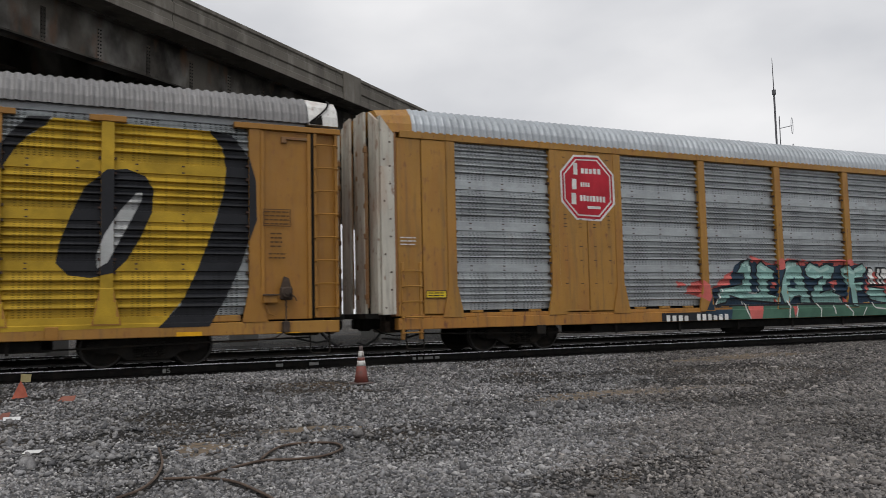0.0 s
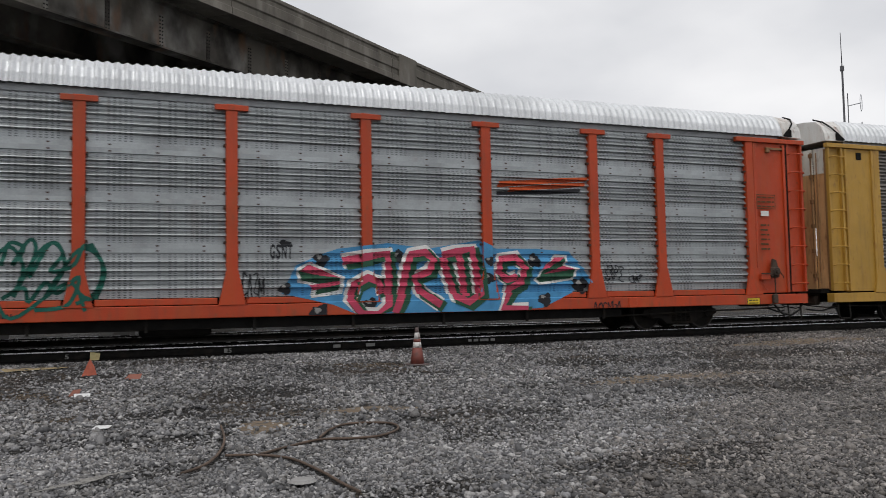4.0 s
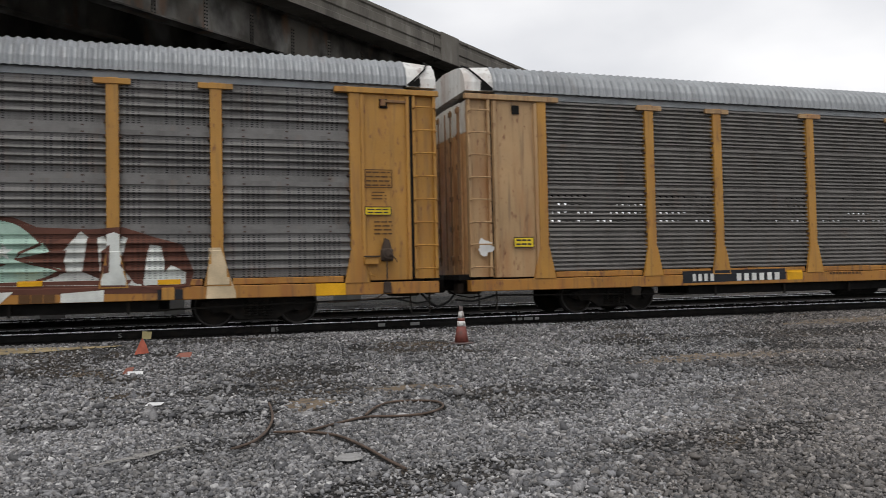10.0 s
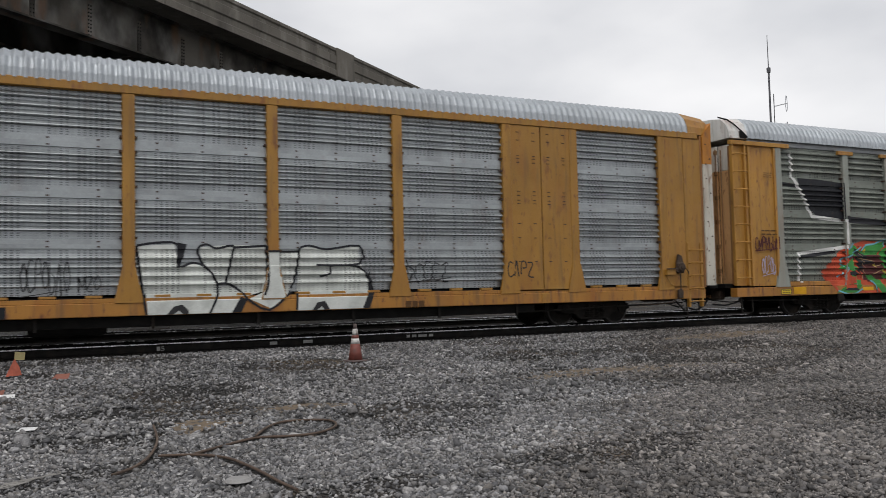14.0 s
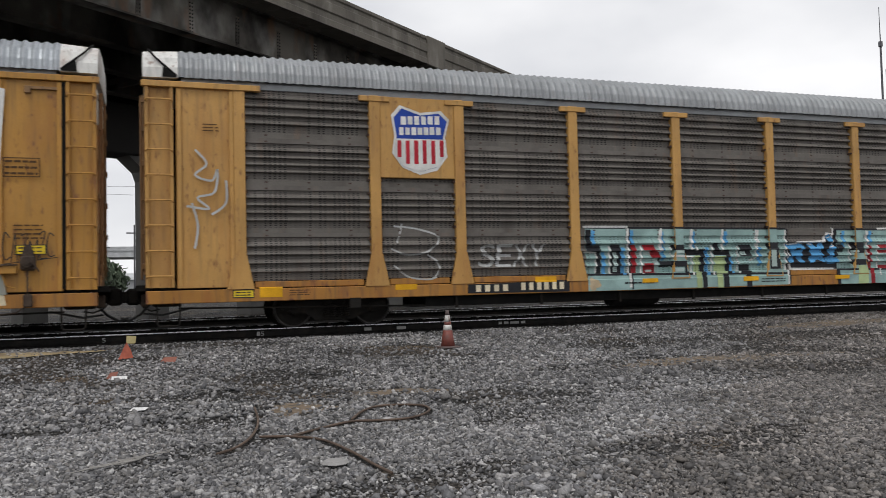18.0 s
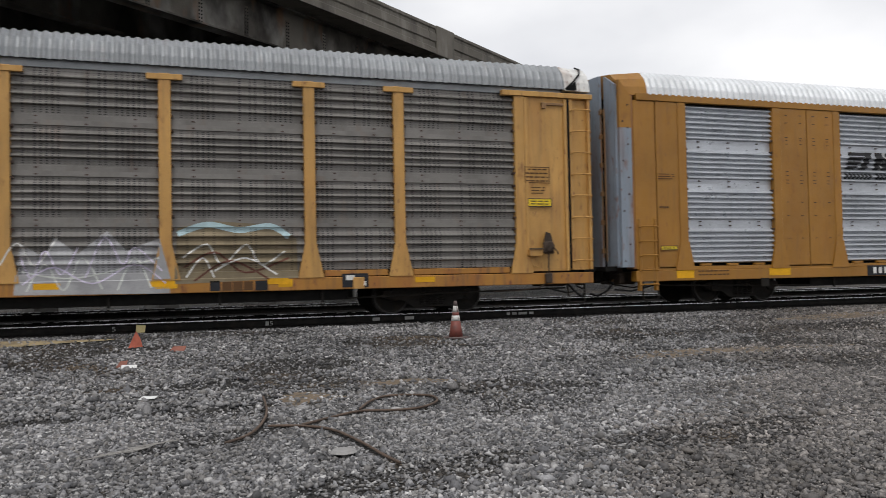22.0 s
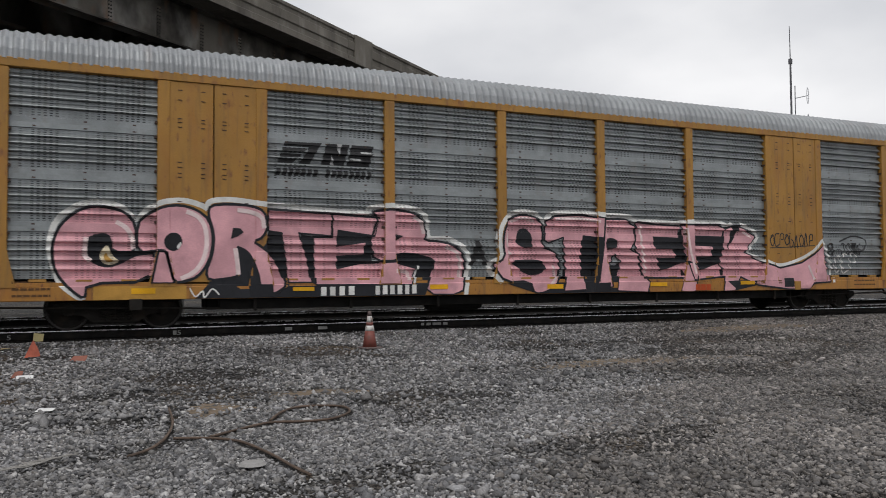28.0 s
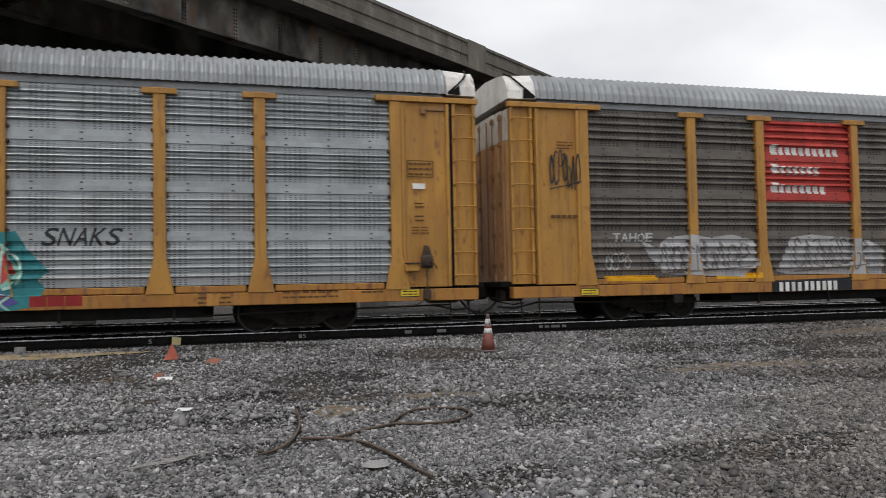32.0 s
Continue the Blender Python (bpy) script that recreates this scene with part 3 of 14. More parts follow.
for k in range(5):
    v = V_G + 2.5 * k
    girder = part("girder", Shape().cut([(v - 0.22, Z_G), (v + 0.22, Z_G), (v + 0.22, Z_G + 0.045), (v + 0.015, Z_G + 0.05), (v + 0.015, Z_PB + 0.05), (v + 0.2, Z_PB + 0.06), (v + 0.2, Z_PB + 0.1), (v - 0.2, Z_PB + 0.1), (v - 0.2, Z_PB + 0.06), (v - 0.015, Z_PB + 0.05), (v - 0.015, Z_G + 0.05), (v - 0.22, Z_G + 0.045)], U0, U1), M["girder"], bridge, "dark weathered steel girder")
    if k == 0:
        for i in range(24):
            u = 16.95 - 17 * 1.72 + 1.72 * i
            rib = Shape().box(u - 0.075, u + 0.075, v - 0.026, v - 0.014, Z_G + 0.05, Z_G + 1.0, 0.003)
            part("splice_plate", rib, M["girder"], girder)
            heads = Shape()
            for j in range(9):
                for du in (-0.04, 0.04):
                    heads.lathe([(0.024, -0.022), (0.018, -0.03), (0.024, 0.0)], (u + du, v - 0.024, Z_G + 0.12 + 0.10 * j), "y", 6)
            tagged(part("rivets", heads, M["rivet"], girder), kind="stuff")
for i in range(14):
    u = -30 + 8 * i
    part("cross_frame", Shape().box(u, u + 0.12, V_G, V_G + 10, Z_G + 0.5, Z_G + 0.75).box(u, u + 0.12, V_G, V_G + 10, Z_G + 0.1, Z_G + 0.25), M["girder"], bridge)

# the pier line under it
bent = thing("bridge_pier", "concrete pier with round-shouldered openings between its columns", "pier", Matrix.Translation((-2.7, 32.3, 1.45)) @ Matrix.Rotation(math.atan2(0.485, 0.874), 4, "Z"), kind="structure")
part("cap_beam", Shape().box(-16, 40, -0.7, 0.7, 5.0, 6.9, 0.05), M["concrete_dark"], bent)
for s in (-6.2, -1.65, 2.94, 7.53, 12.12, 16.7, 21.3):
    col = [(s - 0.42, -1.3), (s + 0.42, -1.3), (s + 0.42, 4.1), (s + 0.55, 4.45), (s + 1.25, 5.05), (s - 1.25, 5.05), (s - 0.55, 4.45), (s - 0.42, 4.1)]
    part("column", Shape().prism(col, -0.5, 0.5), M["concrete_pier"], bent)

# ---- distance ----
# far concrete is paled, the haze of distance being mixed into its colour
M["haze_concrete"] = material("pale_far_concrete", (0.42, 0.43, 0.44), 0.9)
M["far_leaf"] = material("far_foliage", (0.10, 0.13, 0.085), 0.9, 0.0, patch=0.4, patch_scale=1.5)
M["far_wall"] = material("far_wall", (0.40, 0.41, 0.42), 0.9)
M["pole"] = material("dark_pole", (0.10, 0.10, 0.11), 0.6, 0.3)
via = thing("far_viaduct", "long pale concrete viaduct on T-shaped piers far behind the yard", "viaduct", pose(0, 95, 1.45), kind="structure")
part("viaduct_deck", Shape().box(-60, 90, 0, 8, 3.35, 4.05, 0.03), M["haze_concrete"], via)
part("rail_guard", Shape().box(-60, 90, -0.1, 0.1, 4.05, 4.5), M["haze_concrete"], via)
for i in range(13):
    x = -36.5 + 7.2 * i
    part("viaduct_pier", Shape().prism([(x - 0.55, -1.5), (x + 0.55, -1.5), (x + 0.55, 2.5), (x + 1.5, 3.35), (x - 1.5, 3.35), (x - 0.55, 2.5)], 2.5, 4.5), M["haze_concrete"], via)


def tree(x, y, h, seed):
    rng = random.Random(seed)
    t = thing("tree", "dark green leafy tree in the distance beyond the tracks", "tree", pose(x, y, 0.1), "distant trees")
    trunk = Shape().tube([(0, 0, 0), (0.05, 0, h * 0.3), (0.0, 0.05, h * 0.6)], [0.22, 0.16, 0.08], 7)
    for k in range(5):
        a = k * 1.26 + rng.random()
        trunk.tube([(0, 0, h * 0.3), (0.8 * math.cos(a), 0.8 * math.sin(a), h * 0.55)], [0.08, 0.03], 5)
    part("trunk", trunk, M["pole"], t)
    crown = Shape()
    for _ in range(420):
        a, b, r = rng.uniform(0, 6.283), rng.uniform(-0.6, 1.4), rng.uniform(0.55, 1.0)
        c = Vector((math.cos(a) * math.cos(b), math.sin(a) * math.cos(b), math.sin(b))) * (h * 0.42 * r * (1 + 0.25 * math.sin(3 * a)))
        c.z += h * 0.58
        q = Euler((rng.uniform(0, 6), rng.uniform(0, 6), rng.uniform(0, 6))).to_matrix()
        s = rng.uniform(0.18, 0.4)
        crown.add([tuple(c + q @ Vector(p)) for p in ((-s, 0, 0), (0, -s * 0.6, 0.1), (s, 0, 0), (0, s * 0.6, 0.1))], [(0, 1, 2, 3)])
    part("crown", crown, M["far_leaf"], t)


for i, (x, y, h) in enumerate(((-5.2, 72, 4.2), (-3.7, 75, 3.4), (-12, 80, 4.4), (1.5, 85, 3.2), (9, 84, 3.8), (16, 82, 4.6), (24, 86, 3.6), (-20, 84, 4.2))):
    tree(x, y, h, i)
for x, y, w, h in ((-2.2, 90, 5, 2.2), (6.0, 92, 7, 2.6), (-11, 91, 6, 2.4), (18, 93, 8, 2.2), (-22, 90, 8, 2.4)):
    shed = thing("far_shed", "low pale building in the distance beyond the tracks", "building", pose(x, y, 0.1), "distant buildings")
    part("wall", Shape().box(-w / 2, w / 2, 0, 5, 0, h), M["far_wall"], shed)
    part("roof", Shape().cut([(-0.3, h), (5.3, h), (2.5, h + 0.7)], -w / 2 - 0.2, w / 2 + 0.2), M["haze_concrete"], shed)
for x, y, h in ((-1.6, 70, 6.4), (-1.1, 74, 6.0), (-4.4, 78, 5.6), (4.4, 76, 6.6), (12, 78, 6.4), (-14, 75, 6.2), (2.6, 82, 6.0)):
    pl = thing("utility_pole", "thin dark utility pole in the distance", "pole", pose(x, y, 0.1), "distant poles")
    part("shaft", Shape().tube([(0, 0, 0), (0, 0, h)], [0.09, 0.06], 6), M["pole"], pl)
    part("crossarm", Shape().box(-0.6, 0.6, -0.05, 0.05, h - 0.7, h - 0.6), M["pole"], pl)
wire = Shape()
for a, b, z in (((-14, 75), (4.4, 76), 10.2), ((-14, 75), (12, 78), 9.6)):
    wire.tube([(a[0] + (b[0] - a[0]) * t / 10, a[1] + (b[1] - a[1]) * t / 10, z + 2.2 * ((t / 10 - 0.5) ** 2)) for t in range(11)], 0.015, 4)
for x, y in ((-14, 75), (4.4, 76), (12, 78)):
    wire.tube([(x, y, 0.1), (x, y, 10.8)], 0.05, 5)
solid("overhead_cables", wire, M["pole"], "thin overhead cables on poles across the distance", "cables")

mast = thing("antenna_mast", "tall thin dark radio mast with side dipole aerials", "antenna mast", pose(66.9, 60.0, 0.0))
part("lower_shaft", Shape().tube([(0, 0, 0), (0, 0, 23.5)], [0.13, 0.10], 8), M["pole"], mast)
part("upper_shaft", Shape().tube([(0, 0, 23.5), (-0.03, 0, 27.2)], [0.06, 0.03], 6), M["pole"], mast)
part("collar", Shape().lathe([(0.2, 23.3), (0.2, 23.8)], (0, 0, 0), "z", 10), M["pole"], mast)
part("second_shaft", Shape().tube([(0.9, 0.3, 0), (0.9, 0.3, 21.2)], 0.05, 6), M["pole"], mast)
M["aerial"] = material("pale_aerial", (0.45, 0.46, 0.48), 0.4, 0.5)
for z, dx in ((20.0, 2.7), (17.2, 2.7)):
    part("aerial_arm", Shape().tube([(0.9, 0.3, z - 0.1), (dx, 0.3, z + 0.35)], 0.05, 5), M["aerial"], mast)
    loop = [(dx + 0.13 * math.cos(a), 0.3, z + 0.35 + 0.85 * math.sin(a)) for a in [2 * math.pi * k / 16 for k in range(17)]]
    part("dipole", Shape().tube(loop, 0.035, 5, False), M["aerial"], mast)

# ---- things lying in the yard ----
M["cone"] = material("faded_red_cone_plastic", (0.17, 0.045, 0.033), 0.6, 0.0, spots=(((0.05, 0.04, 0.035), 6, 0.5, 0.7, 0.6, (1, 1, 1)),))
M["cone_dark"] = material("sooty_cone_tip", (0.10, 0.075, 0.07), 0.7)
M["cone_band"] = material("scuffed_white_band", (0.55, 0.54, 0.52), 0.5, 0.0, spots=(((0.16, 0.10, 0.08), 9, 0.5, 0.64, 0.9, (1, 1, 1)),))
M["rope"] = material("dirty_brown_rope", (0.092, 0.064, 0.048), 0.9, 0.0, patch=0.3, patch_scale=4, bump=0.8, bump_scale=90)
M["paper"] = material("white_paper", (0.72, 0.72, 0.72), 0.7)
M["flag"] = material("faded_orange_flag", (0.38, 0.095, 0.055), 0.7, patch=0.3, patch_scale=6)
CX, CY = 5.21, 14.62
cz = ground_height(CX, CY)
cone = thing("traffic_cone", "faded red traffic cone with two scuffed white bands", "traffic cone", pose(CX, CY, cz, 0, 0, 12))
part("base", Shape().box(-0.185, 0.185, -0.185, 0.185, 0.0, 0.04, 0.015), M["cone_dark"], cone, "dark square rubber base")


def rad(z):
    return 0.135 - (z - 0.04) * 0.158


for nm, z0, z1, mt, lb in (("lower_body", 0.04, 0.34, "cone", ""), ("lower_band", 0.34, 0.44, "cone_band", "scuffed white band"), ("middle_body", 0.44, 0.50, "cone", ""), ("upper_band", 0.50, 0.62, "cone_band", "scuffed white band"), ("tip", 0.62, 0.715, "cone_dark", "sooty tip")):
    part(nm, Shape().lathe([(rad(z0), z0), (rad((z0 + z1) / 2), (z0 + z1) / 2), (rad(z1), z1)], (0, 0, 0), "z", 20), M[mt], cone, lb, smooth=True)


def on_ground(pts, r):
    return [(x, y, ground_height(x, y) + r * 0.9 + 0.018) for x, y in pts]


for pts, r in ROPES:
    solid("rope", Shape().tube(on_ground(smooth_line(pts), r), r, 8), M["rope"], "dirty tan rope lying in a bend on the gravel", "rope", "ropes on the gravel", smooth=True)
# small litter
def ribbon(name, pts, mat, label, category, lift=0.02):
    x, y = pts[0][:2]
    s = Shape()
    n = len(pts)
    top = [(p[0], p[1], ground_height(p[0], p[1]) + p[2] + lift) for p in pts]
    s.add(top + [(p[0], p[1] + 0.004, p[2] - 0.004) for p in top], [tuple(range(n)), tuple(range(2 * n - 1, n - 1, -1))] + [(i, i + n, (i + 1) % n + n, (i + 1) % n) for i in range(n)])
    return solid(name, s, mat, label, category)


M["pale_stone"] = material("pale_flat_stone", (0.22, 0.215, 0.21), 0.8, bump=0.4)
M["rag"] = material("reddish_rag", (0.22, 0.085, 0.06), 0.8)
M["yellow_flag"] = material("pale_yellow_flag", (0.5, 0.42, 0.2), 0.7)
M["string"] = material("pale_string", (0.24, 0.23, 0.215), 0.9)
M["straw"] = material("dry_sandy_soil", (0.30, 0.235, 0.13), 0.95, 0.0, spots=(((0.12, 0.09, 0.06), 4, 0.5, 0.7, 0.7, (1, 1, 1)),), bump=0.6)
ribbon("paper_scrap", [(-0.31, 10.10, 0.01), (-0.13, 10.08, 0.012), (-0.09, 10.24, 0.022), (-0.26, 10.27, 0.026)], M["paper"], "crumpled white paper scrap on the gravel", "paper")
ribbon("marker_flag", [(-0.62, 15.15, 0.0), (-0.38, 15.15, 0.02), (-0.42, 15.17, 0.16), (-0.49, 15.18, 0.29), (-0.53, 15.17, 0.20)], M["flag"], "faded orange marker flag bent over the gravel", "flag")
ribbon("orange_rag", [(0.05, 14.60, 0.0), (0.30, 14.60, 0.0), (0.33, 14.72, 0.07), (0.12, 14.75, 0.06)], M["rag"], "reddish rag lying on the gravel", "rag")
ribbon("red_wrapper", [(-0.72, 13.3, 0.0), (-0.58, 13.3, 0.0), (-0.55, 13.36, 0.09), (-0.66, 13.36, 0.08)], M["rag"], "small red wrapper on the gravel", "litter")
ribbon("white_wrapper", [(-0.64, 13.2, 0.0), (-0.42, 13.2, 0.0), (-0.42, 13.3, 0.03), (-0.64, 13.32, 0.03)], M["paper"], "small white wrapper on the gravel", "litter")
ribbon("yellow_flag", [(-0.57, 17.5, 0.02), (-0.40, 17.5, 0.0), (-0.38, 17.5, 0.15), (-0.56, 17.52, 0.17)], M["yellow_flag"], "pale yellow flag beside the rail", "flag")
solid("flat_stone", Shape().lathe([(0.07, 0.0), (0.11, 0.015), (0.085, 0.035), (0.03, 0.042)], (1.30, 6.32, ground_height(1.3, 6.32) + 0.03), "z", 11), M["pale_stone"], "pale flat stone lying on the gravel", "stone")
strand = [(-0.62 + 0.07 * i + 0.012 * math.sin(i * 2.1), 6.93 + 0.06 * i + 0.02 * math.sin(i * 1.3)) for i in range(10)]
string = Shape()
for k in range(4):
    string.tube(on_ground(smooth_line([(x + 0.02 * math.sin(1.7 * i + 2 * k), y + 0.028 * math.sin(1.1 * i + 1.6 * k)) for i, (x, y) in enumerate(strand)][k % 2:10 - k // 2], 4), 0.02), 0.004, 5)
for k in range(3):
    string.tube(on_ground(smooth_line([(-0.38 + 0.05 * k, 7.14 + 0.03 * k), (-0.27, 7.10 + 0.05 * k), (-0.2 + 0.03 * k, 7.24), (-0.3, 7.30 - 0.03 * k), (-0.24 + 0.02 * k, 7.18), (-0.06, 7.40), (0.10, 7.47 + 0.05 * k)], 4), 0.02), 0.0045, 5)
solid("frayed_string", string, M["string"], "pale frayed strands of string tangled on the gravel", "string")
soil = Shape()
ring = [(-3.6 + 2.6 * math.cos(a) * (1 + 0.12 * math.sin(3 * a)), 16.35 + 0.42 * math.sin(a) * (1 + 0.2 * math.sin(5 * a + 1))) for a in [2 * math.pi * k / 30 for k in range(30)]]
soil.add([(-3.6, 16.35, ground_height(-3.6, 16.35) + 0.05)] + [(x, y, ground_height(x, y) + 0.022) for x, y in ring], [(0, i + 1, (i + 1) % 30 + 1) for i in range(30)])
solid("sandy_patch", soil, M["straw"], "patch of dry sandy soil beside the track", "soil patch", kind="structure")
solid("pipe_stub", Shape().lathe([(0.10, 0.0), (0.10, 0.13), (0.07, 0.135)], (-3.25, 17.0, ground_height(-3.25, 17.0)), "z", 14), M["pale_stone"], "short pale pipe stub in the ground beside the track", "pipe")
for x, w in (((4.37, 0.16), (5.12, 0.21))):
    solid("rail_tag", Shape().box(x, x + w, TRACK - 0.75 - 0.025, TRACK - 0.75 - 0.014, RAIL - 0.135, RAIL - 0.065), M["paint_mark"], "white paint mark on the rail web", "paint mark", "rail marks")
for i, x in enumerate((7.62, 7.76, 7.92, 8.06, 8.2)):
    solid("rail_mark", Shape().box(x, x + 0.08 + 0.03 * (i % 3), TRACK - 0.75 - 0.022, TRACK - 0.75 - 0.013, RAIL - 0.12, RAIL - 0.06), M["paint_mark"], "scuffed white paint mark on the rail web", "paint mark", "rail marks")

M["dirt"] = material("packed_brown_dirt", (0.135, 0.100, 0.066), 0.95, 0.0, spots=(((0.06, 0.05, 0.04), 9, 0.5, 0.62, 0.8, (1, 1, 1)), ((0.16, 0.15, 0.14), 26, 0.6, 0.68, 0.8, (1, 1, 1))), bump=0.8, bump_scale=40)
for u, v, ru, rv in DIRT:
    n = 48
    edge = [2 * math.pi * k / n for k in range(n)]
    edge = [(u + ru * math.cos(a) * (0.95 + 0.28 * math.sin(3 * a + u) + 0.16 * math.sin(7 * a + v)), v + rv * math.sin(a) * (0.95 + 0.25 * math.sin(4 * a + v) + 0.15 * math.sin(9 * a))) for a in edge]
    mid = [(u + 0.5 * (x - u), v + 0.5 * (y - v)) for x, y in edge]
    spot = Shape().add([(u, v, ground_height(u, v) + 0.016)] + [(x, y, ground_height(x, y) + 0.014) for x, y in mid] + [(x, y, ground_height(x, y) - 0.002) for x, y in edge], [(0, i + 1, (i + 1) % n + 1) for i in range(n)] + [(i + 1, i + 1 + n, (i + 1) % n + 1 + n, (i + 1) % n + 1) for i in range(n)])
    solid("dirt_patch", spot, M["dirt"], "patch of packed brown dirt among the gravel", "dirt patch", kind="structure")


# ---- the train ----
M["brake"] = material("rusty_brake_iron", (0.050, 0.033, 0.023), 0.8, 0.1, patch=0.4, patch_scale=6)
PITCH = 28.4254
POSTS = (-11.98, -9.12, -7.17, -4.30, -1.43, 1.43, 4.30, 7.17, 9.12, 11.98)
SIDE = -1.55            # outer face of the sill, towards the yard
SHEET, RIDGE, POST = -1.410, -1.492, -1.555
HALF_A, HALF_B, HALF_C = 13.80, 13.36, 13.65


def travelled(t):
    return 21.5293 + 11.38282 * t + 0.004763655 * t ** 2 - 0.000148472 * t ** 3 + 0.00000522397 * t ** 4


def ridges(z0, z1, pitch, bulged):
    """Heights and depths of the corrugation between z0 and z1: list of (z, depth 0 to 1)."""
    n = max(1, round((z1 - z0) / pitch))
    h = (z1 - z0) / n
    if not bulged:
        rows = [(i, q, d) for i in range(n) for q, d in ((0.0, 0.0), (0.16, 0.0), (0.26, 1.0), (0.55, 1.0), (0.97, 0.0))]
        return [(z0 + (i + q) * h, d) for i, q, d in rows] + [(z1, 0.0)]
    out = [(z0, 0.0)]
    for i in range(1, n):
        out += [(z0 + (i + q) * h, d) for q, d in ((-0.10, 0.0), (-0.02, 0.92), (0.06, 1.0), (0.16, 0.92), (0.58, 0.0))]
    return out + [(z1, 0.0)]


SECTIONS = ((1.02, 1.905), (2.105, 2.885), (3.115, 3.865), (4.095, 4.985))
BANDS = ((1.905, 2.105), (2.885, 3.115), (3.865, 4.095))


def sheet_profile(fine):
    prof = []
    for i, (a, b) in enumerate(SECTIONS):
        prof += ridges(a, b, 0.098 if fine else 0.165, not fine)
        if i < 3:
            u, v = BANDS[i]
            prof += [(u + 0.004, 0.0), (u + 0.012, 0.45), (v - 0.012, 0.45), (v - 0.004, 0.0)] if not fine else [(u + 0.03, 0.0), (u + 0.05, 1.0), (u + 0.10, 1.0), (u + 0.13, 0.0), (v - 0.07, 0.0), (v - 0.05, 1.0), (v - 0.02, 1.0), (v - 0.004, 0.0)]
    return prof


def wave_profile():
    """Rolled waves: a short steep underside and a long slope that faces the sky, with plain recessed bands between."""
    prof = []
    for a, b in SECTIONS:
        n = round((b - a) / 0.130)
        h = (b - a) / n
        prof += [(a + (i + q) * h, d) for i in range(n) for q, d in ((0.0, 0.0), (0.14, 0.75), (0.24, 1.0), (0.36, 0.95), (0.62, 0.5), (0.88, 0.05))]
        prof.append((b, 0.0))
    return prof


PROFILES = {False: sheet_profile(False), True: sheet_profile(True), "wave": wave_profile()}


def depth_at(prof, z):
    zs, ds = zip(*prof)
    return float(np.interp(z, zs, ds))


MESHES = {}


def shared(key, make):
    if key not in MESHES:
        MESHES[key] = make()
    return MESHES[key]


def strip_mesh(name, prof, x0, x1, base, out, back=0.02):
    """A corrugated sheet from x0 to x1 with the given profile, a little thick at its ends."""
    s = Shape()
    n = len(prof)
    v = [(x, base + (out - base) * d, z) for x in (x0, x1) for z, d in prof]
    f = [(i, n + i, n + i + 1, i + 1) for i in range(n - 1)]
    s.add(v, f)
    s.add([(x0, base + back, prof[0][0]), (x1, base + back, prof[0][0]), (x1, base + back, prof[-1][0]), (x0, base + back, prof[-1][0])], [(0, 1, 2, 3)])
    return s.mesh(name)


def slice_of(prof, a, b):
    return [(z, d) for z, d in prof if a - 1e-6 <= z <= b + 1e-6]


def post_mesh(right=False):
    s = Shape()
    w = 0.118
    s.box(-w, w, POST, SHEET + 0.02, 0.9, 4.98, 0.012)
    s.prism([(-0.27, 0.86), (0.27, 0.86), (0.12, 1.56), (-0.12, 1.56)], POST - 0.014, POST + 0.05)
    return s.mesh("post")


def roof_shape(half, eave, top, rib):
    """Arched roof sheet with ribs across it."""
    arc = [(-1.53, eave), (-1.50, eave + 0.20), (-1.40, eave + 0.42), (-1.20, eave + 0.60), (-0.85, top - 0.07), (-0.4, top - 0.01), (0.0, top), (0.85, top - 0.07), (1.20, eave + 0.60), (1.50, eave + 0.20), (1.53, eave)]
    n = int(2 * half / rib)
    step = 2 * half / n
    rows = []
    for i in range(n):
        x = -half + i * step
        rows += [(x, 0.0), (x + step * 0.16, 0.12), (x + step * 0.34, 0.75), (x + step * 0.5, 1.0), (x + step * 0.66, 0.75), (x + step * 0.84, 0.12)]
    rows.append((half, 0.0))
    v = []
    k = len(arc)
    for x, d in rows:
        for y, z in arc:
            s = 1 + 0.030 * d
            v.append((x, y * s, eave + (z - eave) * s + (0.006 * d if z > eave + 0.1 else 0)))
    f = [(i * k + j, (i + 1) * k + j, (i + 1) * k + j + 1, i * k + j + 1) for i in range(len(rows) - 1) for j in range(k - 1)]
    return Shape().add(v, f)


def arch_plate(x0, x1, eave, top, grow=0.0):
    pts = [(-1.53, eave - 0.02), (-1.50, eave + 0.20), (-1.40, eave + 0.42), (-1.20, eave + 0.60), (-0.85, top - 0.07), (0, top), (0.85, top - 0.07), (1.20, eave + 0.60), (1.40, eave + 0.42), (1.53, eave - 0.02)]
    return Shape().cut([(y * (1 + grow), z + (grow if z > eave else 0)) for y, z in pts], x0, x1)


